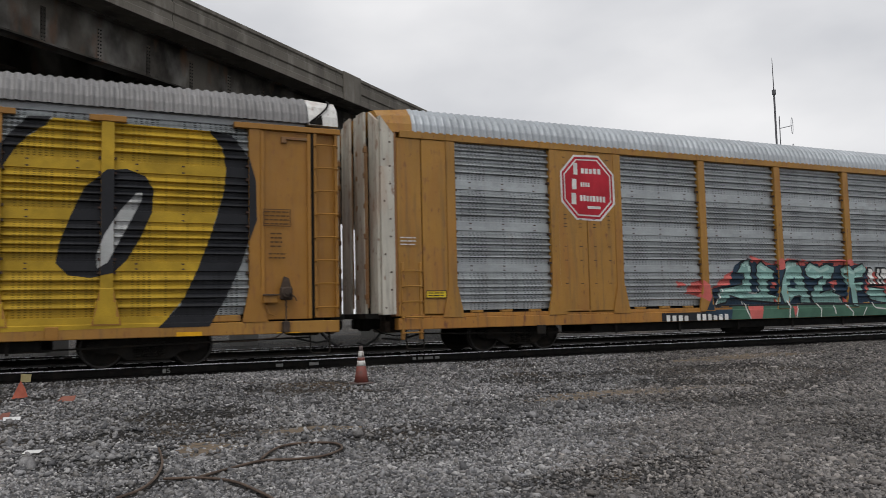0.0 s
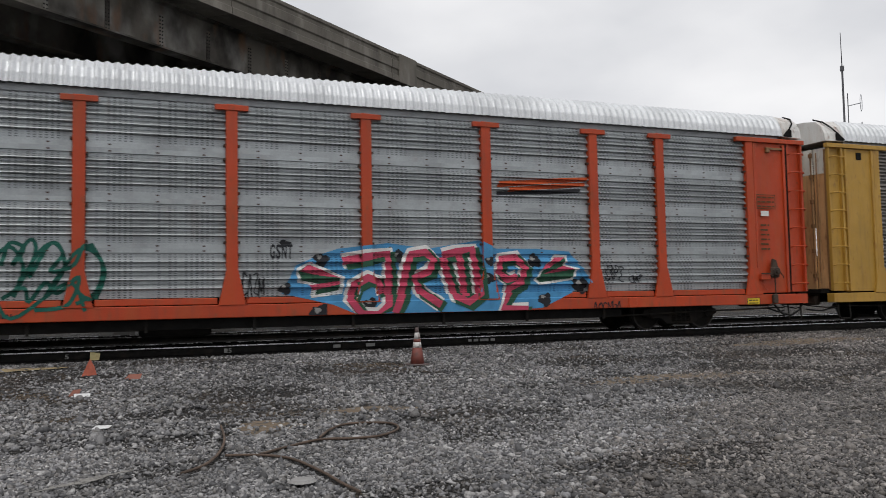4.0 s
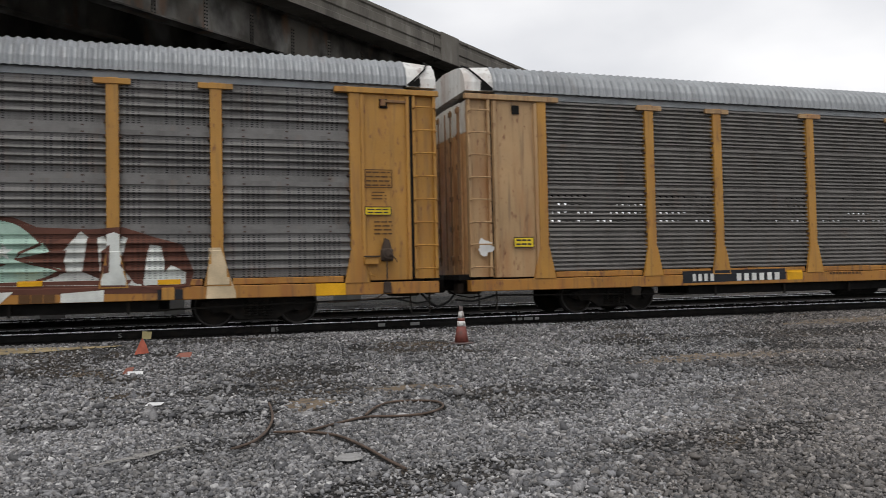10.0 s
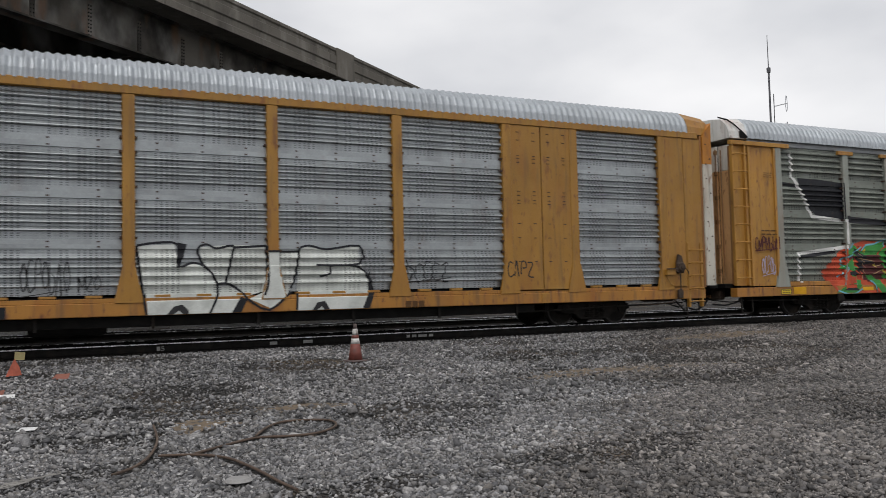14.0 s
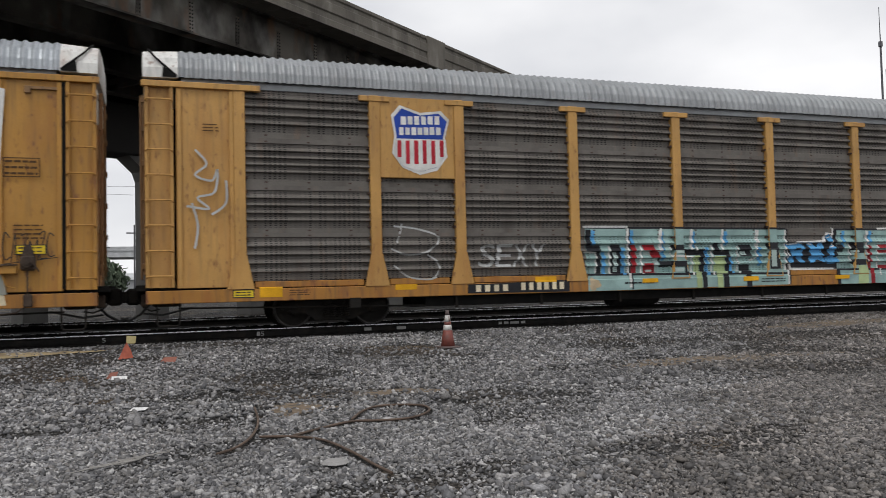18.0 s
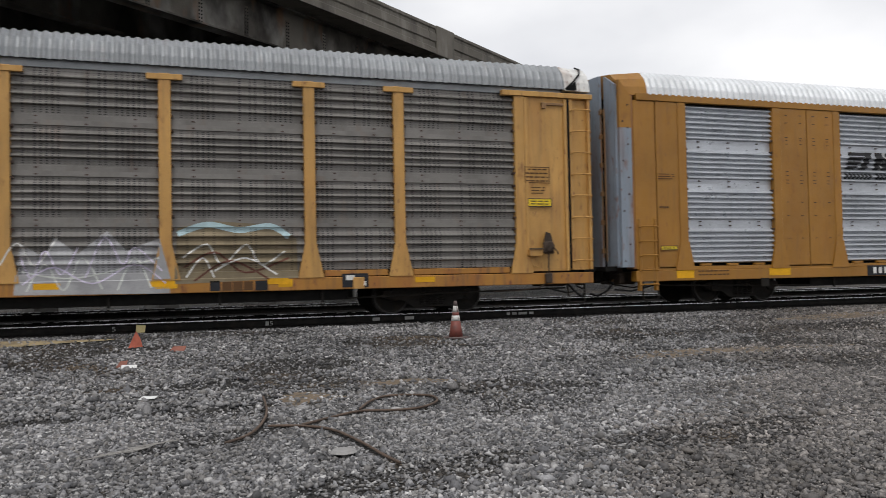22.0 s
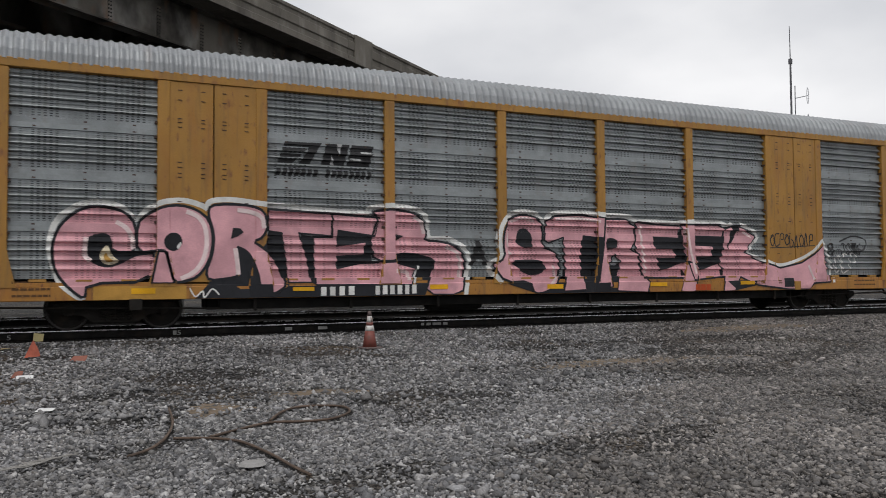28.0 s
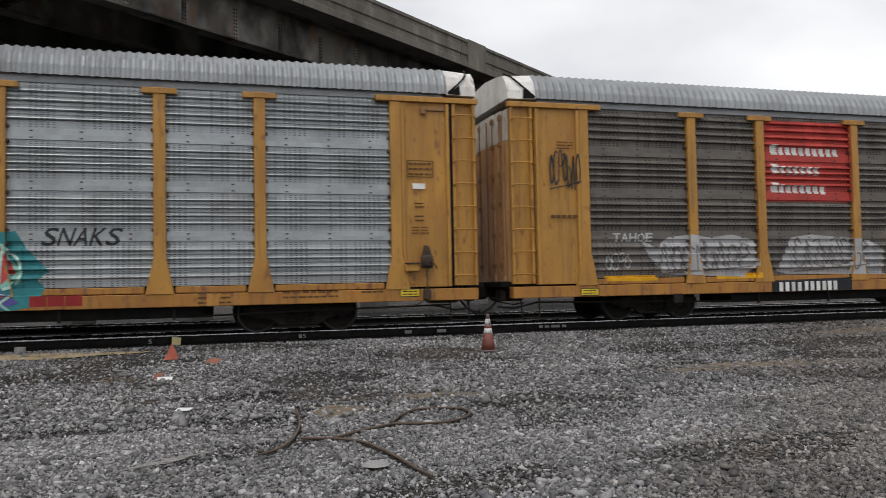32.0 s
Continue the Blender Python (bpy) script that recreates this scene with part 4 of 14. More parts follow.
def wheelset_mesh():
    s = Shape()
    for sy in (-1, 1):
        prof = [(0.10, sy * 0.69), (0.36, sy * 0.70), (0.37, sy * 0.695), (0.445, sy * 0.69), (0.42, sy * 0.715), (0.415, sy * 0.80), (0.37, sy * 0.815), (0.34, sy * 0.785), (0.14, sy * 0.79), (0.13, sy * 0.84), (0.08, sy * 0.85)]
        s.lathe(prof, (0, 0, 0), "y", 32)
        for k in range(3):
            a = k * 2.094
            s.lathe([(0.018, sy * 0.855), (0.018, sy * 0.87)], (0.05 * math.cos(a), 0, 0.05 * math.sin(a)), "y", 6)
    s.lathe([(0.08, -0.7), (0.08, 0.7)], (0, 0, 0), "y", 12)
    dull = len(s.f)
    for sy in (-1, 1):
        s.lathe([(0.423, sy * 0.735), (0.4195, sy * 0.79), (0.402, sy * 0.8185), (0.375, sy * 0.819), (0.375, sy * 0.735)], (0, 0, 0), "y", 40)
    me = s.mesh("wheelset", M["truck"])
    me.materials.append(M["tread"])
    for p in me.polygons:
        p.material_index = 1 if p.index >= dull else 0
    return me


def side_frame_mesh(sy):
    y0, y1 = sy * 0.92, sy * 1.08
    y0, y1 = min(y0, y1), max(y0, y1)
    s = Shape()
    top = [(-1.15, 0.40), (-0.95, 0.33), (-0.62, 0.30), (-0.42, 0.16), (0.42, 0.16), (0.62, 0.30), (0.95, 0.33), (1.15, 0.40), (1.12, 0.52), (0.85, 0.56), (0.45, 0.66), (-0.45, 0.66), (-0.85, 0.56), (-1.12, 0.52)]
    s.prism(top, y0, y1)
    for bx in (-0.87, 0.87):
        s.lathe([(0.12, sy * 0.90), (0.12, sy * 1.12), (0.06, sy * 1.13)], (bx, 0, 0.42), "y", 14)
    return s.mesh("side_frame", M["truck"])


def spring_mesh(sy):
    s = Shape()
    for bx in (-0.22, -0.07, 0.08, 0.23):
        pts = [(bx + 0.055 * math.cos(a), sy * 1.10 + 0.055 * math.sin(a), 0.20 + 0.30 * a / (6 * 2 * math.pi)) for a in [k * math.pi / 4 for k in range(49)]]
        s.tube(pts, 0.015, 5)
    return s.mesh("spring_pack", M["truck"])


def truck(parent, x):
    tr = new("truck", shared("bolster", lambda: Shape().box(-0.22, 0.22, -1.12, 1.12, 0.42, 0.62, 0.02).mesh("truck", M["truck"])))
    tr.parent = parent
    tr.matrix_basis = pose(x, 0, 0)
    for sy in (-1, 1):
        part("side_frame", shared(("sf", sy), lambda: side_frame_mesh(sy)), M["truck"], tr)
        part("spring_pack", shared(("sp", sy), lambda: spring_mesh(sy)), M["truck"], tr)
    sets = []
    for wx in (-0.87, 0.87):
        w = part("wheelset", shared("wheelset", wheelset_mesh), M["truck"], tr, m=pose(wx, 0, 0.42))
        sets.append(w)
    return sets


def ladder_mesh(w, z0, z1, n, panel=True):
    s = Shape()
    s.box(-w / 2, -w / 2 + 0.07, POST, POST + 0.11, z0, z1, 0.008)
    s.box(w / 2 - 0.07, w / 2, POST, POST + 0.11, z0, z1, 0.008)
    if panel:
        s.box(-w / 2 + 0.07, w / 2 - 0.07, POST + 0.095, POST + 0.12, z0, z1)
    return s.mesh("ladder")


def rung_mesh(w):
    s = Shape()
    s.tube([(-w / 2 + 0.02, POST - 0.005, -0.03), (-w / 2 + 0.025, POST - 0.06, -0.015), (-w / 2 + 0.06, POST - 0.085, 0), (w / 2 - 0.06, POST - 0.085, 0), (w / 2 - 0.025, POST - 0.06, -0.015), (w / 2 - 0.02, POST - 0.005, -0.03)], 0.017, 6)
    return s.mesh("rung")


def ladder(car, x, w, z0, z1, n, mat, panel=True, label=""):
    lad = part("ladder", shared(("ladder", w, z0, z1, panel), lambda: ladder_mesh(w, z0, z1, n, panel)), mat, car, label, m=pose(x, 0, 0))
    for i in range(n):
        part("rung", shared(("rung", w), lambda: rung_mesh(w)), mat, lad, m=pose(0, 0, z0 + (i + 0.45) * (z1 - z0) / n))
    return lad


def hand_brake(car, x, mat):
    """Brake housing with its lever, chain and step, and the rod that runs down to the sill."""
    s = Shape()
    s.box(x - 0.33, x - 0.02, POST - 0.12, POST + 0.02, 1.24, 1.40, 0.015)
    s.tube([(x - 0.28, POST - 0.03, 1.24), (x - 0.20, POST - 0.09, 1.02), (x - 0.06, POST - 0.03, 0.98)], 0.012, 5)
    step = part("brake_step", s, mat, car)
    part("step_tread", Shape().box(x - 0.35, x, POST - 0.16, POST - 0.121, 1.395, 1.425, 0.006), M["brake"], step)
    b = Shape()
    b.box(x + 0.03, x + 0.30, POST - 0.11, POST - 0.02, 1.30, 1.58, 0.03)
    b.lathe([(0.10, POST - 0.17), (0.125, POST - 0.15), (0.10, POST - 0.11)], (x + 0.16, 0, 1.46), "y", 18)
    b.lathe([(0.05, POST - 0.20), (0.055, POST - 0.02)], (x + 0.16, 0, 1.46), "y", 12)
    b.prism([(x + 0.06, 1.58), (x + 0.27, 1.58), (x + 0.22, 1.76), (x + 0.12, 1.80)], POST - 0.08, POST - 0.02)
    b.tube([(x + 0.20, POST - 0.18, 1.48), (x + 0.33, POST - 0.19, 1.34), (x + 0.36, POST - 0.17, 1.28)], 0.014, 5)
    part("hand_brake", b, M["brake"], car, "rusty dark hand brake with lever")
    c = Shape()
    for i in range(14):
        z = 1.30 - 0.05 * i
        c.box(x + 0.14 + (0.008 if i % 2 else 0), x + 0.165 + (0.008 if i % 2 else 0), POST - 0.09, POST - 0.07, z - 0.03, z + 0.03)
    c.box(x + 0.08, x + 0.24, POST - 0.10, POST, 0.62, 0.86, 0.02)
    c.tube([(x + 0.16, POST - 0.06, 0.66), (x - 0.05, POST + 0.05, 0.52), (x - 0.5, POST + 0.2, 0.47), (x - 1.1, POST + 0.25, 0.46)], 0.016, 5)
    part("brake_chain", c, M["brake"], car, "dark hanging brake chain")


def coupler(car, sx, half):
    s = Shape()
    s.box(min(sx * (half - 0.2), sx * (half + 0.55)), max(sx * (half - 0.2), sx * (half + 0.55)), -0.12, 0.12, 0.62, 0.86, 0.03)
    s.box(min(sx * (half + 0.12), sx * (half + 0.4)), max(sx * (half + 0.12), sx * (half + 0.4)), -0.2, 0.2, 0.57, 0.92, 0.05)
    part("coupler", s, M["truck"], car)
    h = Shape()
    h.tube([(sx * (half - 0.1), -0.35, 0.62), (sx * (half + 0.12), -0.38, 0.38), (sx * (half + 0.35), -0.3, 0.24), (sx * (half + 0.5), -0.15, 0.30)], 0.028, 7)
    h.tube([(sx * (half - 0.9), -0.9, 0.50), (sx * (half - 0.3), -0.8, 0.36), (sx * (half + 0.05), -0.6, 0.40)], 0.022, 6)
    part("air_hose", h, M["rubber"], car)
    x = sx * (half - 0.42)
    stirrup = Shape().tube([(x - 0.22, -1.46, 0.64), (x - 0.21, -1.50, 0.20), (x - 0.17, -1.50, 0.16), (x + 0.17, -1.50, 0.16), (x + 0.21, -1.50, 0.20), (x + 0.22, -1.46, 0.64)], 0.02, 6)
    part("corner_step", stirrup, M["truck"], car)
    gear = Shape().box(min(sx * (half - 0.7), sx * (half - 0.1)), max(sx * (half - 0.7), sx * (half - 0.1)), -0.42, 0.42, 0.52, 0.96, 0.04)
    gear.box(min(sx * (half - 0.05), sx * (half + 0.10)), max(sx * (half - 0.05), sx * (half + 0.10)), -0.95, -0.62, 0.55, 0.80, 0.02)
    part("draft_gear", gear, M["brake"], car, "rust-brown coupler pocket under the end sill")
    cock = Shape().lathe([(0.05, -0.06), (0.06, 0.0), (0.04, 0.06)], (sx * (half - 0.1), -0.36, 0.62), "y", 10)
    part("angle_cock", cock, M["end_tan"], car, "tan painted air valve")
    lever = Shape().tube([(sx * (half - 0.25), -1.5, 0.50), (sx * (half - 0.1), -1.2, 0.46), (sx * (half + 0.05), -0.6, 0.52), (sx * (half + 0.2), -0.2, 0.70)], 0.016, 6)
    part("uncoupling_lever", lever, M["truck"], car)


def underframe(car, half, shade_mass=True):
    s = Shape()
    s.box(-half + 0.2, half - 0.2, -0.35, 0.35, 0.60, 1.05, 0.02)
    s.box(-half + 0.3, half - 0.3, -1.40, 1.40, 0.84, 0.98)
    for i in range(9):
        x = -8.4 + 2.1 * i
        s.box(x - 0.08, x + 0.08, -1.40, 1.40, 0.62, 0.86)
    # black boxes added low down to stand in for shade between the trucks
    if shade_mass:
        s.box(-8.2, 8.2, -0.9, -0.25, 0.36, 0.62, 0.04)
        s.box(-8.0, 8.0, -1.32, -1.18, 0.38, 0.60, 0.02)
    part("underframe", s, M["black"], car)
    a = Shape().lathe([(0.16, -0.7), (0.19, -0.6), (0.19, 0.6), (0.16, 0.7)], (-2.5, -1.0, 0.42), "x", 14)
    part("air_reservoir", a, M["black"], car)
    p = Shape()
    p.tube([(-half + 0.6, -1.28, 0.50), (-10, -1.32, 0.44), (-8, -1.3, 0.40), (8, -1.3, 0.40), (10, -1.32, 0.45), (half - 0.6, -1.28, 0.5)], 0.02, 5)
    for i in range(8):
        p.box(-7.3 + 2.1 * i, -7.24 + 2.1 * i, -1.42, -1.38, 0.34, 0.60)
    part("brake_pipe", p, M["truck"], car)


def hood_shape(xa, xb, eave, top, drop=0.26, shrink=0.05):
    """Roof end that slopes down from the roof line at xa to the doors at xb."""
    def arc(x, k, d):
        return [(x, y * k, z - d * (z - eave) / (top - eave)) for y, z in ((-1.545, eave - 0.02), (-1.515, eave + 0.20), (-1.415, eave + 0.42), (-1.21, eave + 0.61), (-0.85, top - 0.06), (0, top + 0.012), (0.85, top - 0.06), (1.21, eave + 0.61), (1.415, eave + 0.42), (1.545, eave - 0.02))]
    v = arc(xa, 1.0, 0.0) + arc(xb, 1.0 - shrink, drop)
    n = 10
    return Shape().add(v, [tuple(range(n)), tuple(range(2 * n - 1, n - 1, -1))] + [(i, i + n, (i + 1) % n + n, (i + 1) % n) for i in range(n)])


def arch_z(y, eave, top):
    return float(np.interp(abs(y), (0.0, 0.85, 1.2, 1.4, 1.5, 1.53), (top, top - 0.07, eave + 0.60, eave + 0.42, eave + 0.20, eave)))


def end_doors(car, sx, half, mat, eave, top, upper=None, tall=False):
    """Folded doors that close the end of the car, with hinges; tall ones stand before the roof end and follow its arch."""
    x0 = sx * (half - 0.12)
    cut = 4.22 if upper else 4.95
    folds = (0.0, 0.12, 0.03, 0.14, 0.03, 0.12) if tall else (0.0, 0.045, 0.08, 0.08, 0.045, 0.0)
    for (a, b), dx in zip(((-1.46, -0.95), (-0.95, -0.45), (-0.45, 0.0), (0.0, 0.45), (0.45, 0.95), (0.95, 1.46)), folds):
        p, q = x0 + sx * dx, x0 + sx * dx + sx * 0.06
        if tall:
            face = [(a + 0.006, 0.98), (b - 0.006, 0.98), (b - 0.006, arch_z(b, eave, top) - 0.06), (a + 0.006, arch_z(a, eave, top) - 0.06)]
            part("end_door_leaf", Shape().cut(face, min(p, q), max(p, q)), mat, car)
            continue
        leaf = part("end_door_leaf", Shape().box(min(p, q), max(p, q), a + 0.006, b - 0.006, 0.98, cut, 0.012), mat, car)
        if upper:
            part("upper_panel", Shape().box(min(p, q), max(p, q), a + 0.006, b - 0.006, cut, 4.95, 0.012), upper, leaf, "white upper part of the end door")
    for y in (-0.95, -0.45, 0.45, 0.95):
        h = Shape()
        p, q = x0 + sx * 0.12, x0 + sx * 0.19
        for z in (1.3, 2.0, 2.7, 3.4, 4.1, 4.7):
            h.box(min(p, q), max(p, q), y - 0.05, y + 0.05, z, z + 0.12, 0.01)
        h.tube([(x0 + sx * 0.15, y, 1.2), (x0 + sx * 0.15, y, 4.86)], 0.02, 6)
        part("hinge", h, M["end_brown"], car)
    for y in (-1.2, -0.2):
        part("lock_rod", Shape().tube([(x0 + sx * 0.2, y, 1.1), (x0 + sx * 0.2, y, 4.8)], 0.018, 6), M["end_brown"], car)
    rail_ = Shape().box(min(x0, x0 + sx * 0.32), max(x0, x0 + sx * 0.32), -1.3, 1.3, 0.86, 0.98, 0.01)
    part("end_sill", rail_, M["black"], car)


# ---- paint and lettering on the car sides ----


def relief(kind, fine):
    """Outer face of a car side as steps along x and the profile of its sheets: used to lay paint on it."""
    prof = PROFILES[fine]
    zs = sorted({round(z, 4) for z, _ in prof} | {0.872, 0.888, 1.012, 1.2, 1.38, 1.56, 4.99})
    half_post = 0.118
    xs, gussets = [], []
    for i in range(23 if kind == "C" else 0):
        p = -12.62 + 1.15 * i
        xs += [p - 0.062, p - 0.057, p + 0.057, p + 0.062]
    for p in POSTS if kind != "C" else ():
        xs += [p - half_post - 0.002, p - half_post + 0.002, p + half_post - 0.002, p + half_post + 0.002]
        gussets += [p + s * w for s in (-1, 1) for w in (0.17, 0.22, 0.272)]

    def depth(x, z):
        if kind == "C":
            near = abs((x + 12.62 + 0.575) % 1.15 - 0.575)
            if near < 0.0595:
                return -1.574
            return -1.529 if z > 1.03 else -1.525
        if z < 0.88:
            return SIDE
        if abs(x) > 12.1:
            return POST
        for p in POSTS:
            w = 0.118 + (0.15 * (1.56 - z) / 0.7 if z < 1.56 else 0.0)
            if abs(x - p) <= w:
                return POST - (0.014 if z < 1.57 else 0)
        if kind == "A+" and -9.02 < x < -7.27 and z > 3.19:
            return -1.532
        if kind == "B" and 7.17 < abs(x) < 9.12:
            return -1.535
        if z < 1.018:
            return -1.525
        return SHEET + (RIDGE - SHEET) * depth_at(prof, z)
    return zs, xs, gussets, depth


FONT = {}


def glyph(ch, bold):
    """A character of the built-in font as (verts, faces) in a unit box of its own, thickened by bold."""
    key = (ch, round(bold, 3))
    if key not in FONT:
        cu = bpy.data.curves.new("glyph", "FONT")
        cu.body, cu.offset, cu.resolution_u = ch, bold, 3
        ob = bpy.data.objects.new("glyph", cu)
        me = bpy.data.meshes.new_from_object(ob)
        FONT[key] = ([tuple(v.co[:2]) for v in me.vertices], [tuple(p.vertices) for p in me.polygons])
        bpy.data.objects.remove(ob)
        bpy.data.meshes.remove(me)
        bpy.data.curves.remove(cu)
    return FONT[key]


def fitted(ch, x0, z0, x1, z1, bold=0.0, grow=0.0, lean=0.0):
    """The character stretched to fill a box, its outline grown by some metres."""
    v0, f = glyph(ch, bold)
    ref, _ = glyph(ch, bold)
    a = [min(p[i] for p in ref) for i in (0, 1)]
    b = [max(p[i] for p in ref) for i in (0, 1)]
    sx, sz = (x1 - x0 + 2 * grow) / max(b[0] - a[0], 1e-4), (z1 - z0 + 2 * grow) / max(b[1] - a[1], 1e-4)
    h = (z0 + z1) / 2
    out = []
    for x, z in v0:
        zz = z0 - grow + (z - a[1]) * sz
        out.append((x0 - grow + (x - a[0]) * sx + lean * (zz - h), zz))
    return out, f


class Paint:
    """Flat shapes in (x, z) of one colour, to be laid on a car side."""

    def __init__(self):
        self.v, self.f, self.n = [], [], 0

    def put(self, verts, faces):
        k = len(self.v)
        lift = (self.n % 5) * 0.0006
        self.n += 1
        self.v.extend([(x, lift, z) for x, z in verts])
        self.f.extend([tuple(k + i for i in f) for f in faces])
        return self

    def poly(self, pts):
        return self.put(pts, [tuple(range(len(pts)))])

    def rect(self, x0, z0, x1, z1):
        return self.poly([(x0, z0), (x1, z0), (x1, z1), (x0, z1)])

    def outline(self, x0, z0, x1, z1, w):
        for q in ((x0, z0, x1, z0 + w), (x0, z1 - w, x1, z1), (x0, z0 + w, x0 + w, z1 - w), (x1 - w, z0 + w, x1, z1 - w)):
            self.rect(*q)
        return self

    def blob(self, cx, cz, rx, rz, seed=0, rough=0.18, n=22):
        rng = random.Random(seed)
        ph = [rng.uniform(0, 6.28) for _ in range(3)]
        return self.poly([(cx + rx * math.cos(a) * (1 + rough * (math.sin(3 * a + ph[0]) + 0.6 * math.sin(5 * a + ph[1]) + 0.4 * math.sin(9 * a + ph[2]))), cz + rz * math.sin(a) * (1 + rough * (math.sin(3 * a + ph[0]) + 0.6 * math.sin(5 * a + ph[1]) + 0.4 * math.sin(9 * a + ph[2])))) for a in [2 * math.pi * k / n for k in range(n)]])

    def line(self, pts, w, taper=False):
        """A brush stroke of width w along points."""
        L, R = [], []
        n = len(pts)
        for i, (x, z) in enumerate(pts):
            x0, z0 = pts[max(i - 1, 0)]
            x1, z1 = pts[min(i + 1, n - 1)]
            d = math.hypot(x1 - x0, z1 - z0) or 1
            ww = (w[i] if isinstance(w, (list, tuple)) else w) / 2
            L.append((x - (z1 - z0) / d * ww, z + (x1 - x0) / d * ww))
            R.append((x + (z1 - z0) / d * ww, z - (x1 - x0) / d * ww))
        return self.put(L + R, [(n + i, n + i + 1, i + 1, i) for i in range(n - 1)])

    def curve(self, pts, w, n=6):
        return self.line(smooth_line(pts, n), w)

    def ring(self, cx, cz, rx, rz, w, n=28, lean=0.0, a0=0.0, a1=6.2832):
        k = [a0 + (a1 - a0) * i / n for i in range(n + 1)]
        o = [(cx + rx * math.cos(a) + lean * rz * math.sin(a), cz + rz * math.sin(a)) for a in k]
        i_ = [(cx + (rx - w) * math.cos(a) + lean * (rz - w) * math.sin(a), cz + (rz - w) * math.sin(a)) for a in k]
        return self.put(o + i_, [(i, i + 1, n + 2 + i, n + 1 + i) for i in range(n)])

    def word(self, text, x0, z0, x1, z1, bold=0.06, grow=0.0, gap=0.02, lean=0.0, widths=None, bounce=0.0):
        ws = widths or [1.0] * len(text)
        tot = sum(ws)
        x = x0
        for i, ch in enumerate(text):
            w = (x1 - x0) * ws[i] / tot
            if ch != " ":
                dz = bounce * math.sin(i * 2.4)
                self.put(*fitted(ch, x + gap / 2, z0 + dz, x + w - gap / 2, z1 + dz, bold, grow, lean))
            x += w
        return self

    def scrawl(self, x0, z0, x1, z1, w, seed, loops=5):
        """An unreadable scribbled tag: a run of pen strokes, hooks, loops and a flourish."""
        rng = random.Random(seed)
        n = max(2, loops)
        step, h = (x1 - x0) / n, z1 - z0
        forms = (((0.1, 0.1), (0.2, 0.9), (0.7, 0.95), (0.8, 0.6), (0.3, 0.5)), ((0.8, 0.9), (0.3, 1.0), (0.05, 0.5), (0.3, 0.05), (0.9, 0.15)), ((0.1, 1.0), (0.15, 0.05), (0.6, 0.1), (0.8, 0.5), (0.4, 0.6)),
                 ((0.0, 0.0), (0.4, 1.0), (0.55, 0.5), (0.7, 0.0)), ((0.5, 0.9), (0.1, 0.6), (0.4, 0.1), (0.9, 0.4), (0.6, 0.95), (0.2, 0.8)), ((0.1, 0.9), (0.8, 0.95), (0.2, 0.1), (0.95, 0.0)), ((0.1, 0.0), (0.1, 0.9), (0.5, 0.3), (0.9, 1.0), (0.95, 0.1)))
        for i in range(n):
            f = rng.choice(forms)
            dz = rng.uniform(-0.12, 0.12) * h
            pts = [(x0 + step * (i + 1.1 * a), z0 + dz + h * (b + rng.uniform(-0.06, 0.06))) for a, b in f]
            self.curve(pts, w * rng.uniform(0.8, 1.15), 4)
        if n > 4:
            self.curve([(x0, z0 - 0.08 * h), (x0 + 0.5 * (x1 - x0), z0 + 0.02 * h), (x1 + 0.3 * step, z0 + 0.15 * h)], w * 0.7, 4)
        return self

    def bars(self, x0, z0, x1, z1, rows=2, cols=3, seed=0):
        """Writing too small to read: short bars."""
        rng = random.Random(seed)
        h = (z1 - z0) / rows
        for r in range(rows):
            x = x0
            while x < x1 - 0.02:
                w = min((x1 - x0) / cols * rng.uniform(0.6, 1.1), x1 - x)
                self.rect(x, z1 - (r + 0.66) * h, x + w * 0.85, z1 - (r + 0.30) * h)
                x += w
        return self


for text, x in (("15", 2.02), ("5", -1.03), ("6", -4.1)):
    mark = Shape()
    for i, ch in enumerate(text):
        vs, fs = fitted(ch, x + 0.085 * i, RAIL - 0.15, x + 0.085 * i + 0.07, RAIL - 0.06, 0.0)
        mark.add([(a, TRACK - 0.75 - 0.02, b) for a, b in vs], fs)
    solid("chalk_number", mark, M["paint_mark"], "chalk number written on the rail web", "rail mark", "rail marks")

LAYER = 0.004


def lay(name, paint, mat, car, kind, fine, layer, label=""):
    """Press the flat shapes onto the car side: cut where the side changes depth and push out."""
    zs, xs, gussets, depth = relief(kind, fine)
    bm = bmesh.new()
    vs = [bm.verts.new(p) for p in paint.v]
    for f in paint.f:
        try:
            bm.faces.new([vs[i] for i in f])
        except ValueError:
            pass
    z0, z1 = min(p[2] for p in paint.v), max(p[2] for p in paint.v)
    x0, x1 = min(p[0] for p in paint.v), max(p[0] for p in paint.v)
    for z in zs if kind != "C" else (1.03,):
        if z0 < z < z1:
            bmesh.ops.bisect_plane(bm, geom=bm.verts[:] + bm.edges[:] + bm.faces[:], plane_co=(0, 0, z), plane_no=(0, 0, 1), dist=1e-5)
    for x in xs + (gussets if z0 < 1.56 else []):
        if x0 < x < x1:
            bmesh.ops.bisect_plane(bm, geom=bm.verts[:] + bm.edges[:] + bm.faces[:], plane_co=(x, 0, 0), plane_no=(1, 0, 0), dist=1e-5)
    floor_z = 0.65 if kind == "C" else 0.608
    for v in bm.verts:
        v.co.z = max(v.co.z, floor_z)
        v.co.y = depth(v.co.x, v.co.z) - LAYER * layer - v.co.y
    me = bpy.data.meshes.new(name)
    bm.to_mesh(me)
    bm.free()
    me.materials.append(mat)
    ob = new(name, me)
    ob.parent = car
    if label:
        ob["label"] = label
    return ob


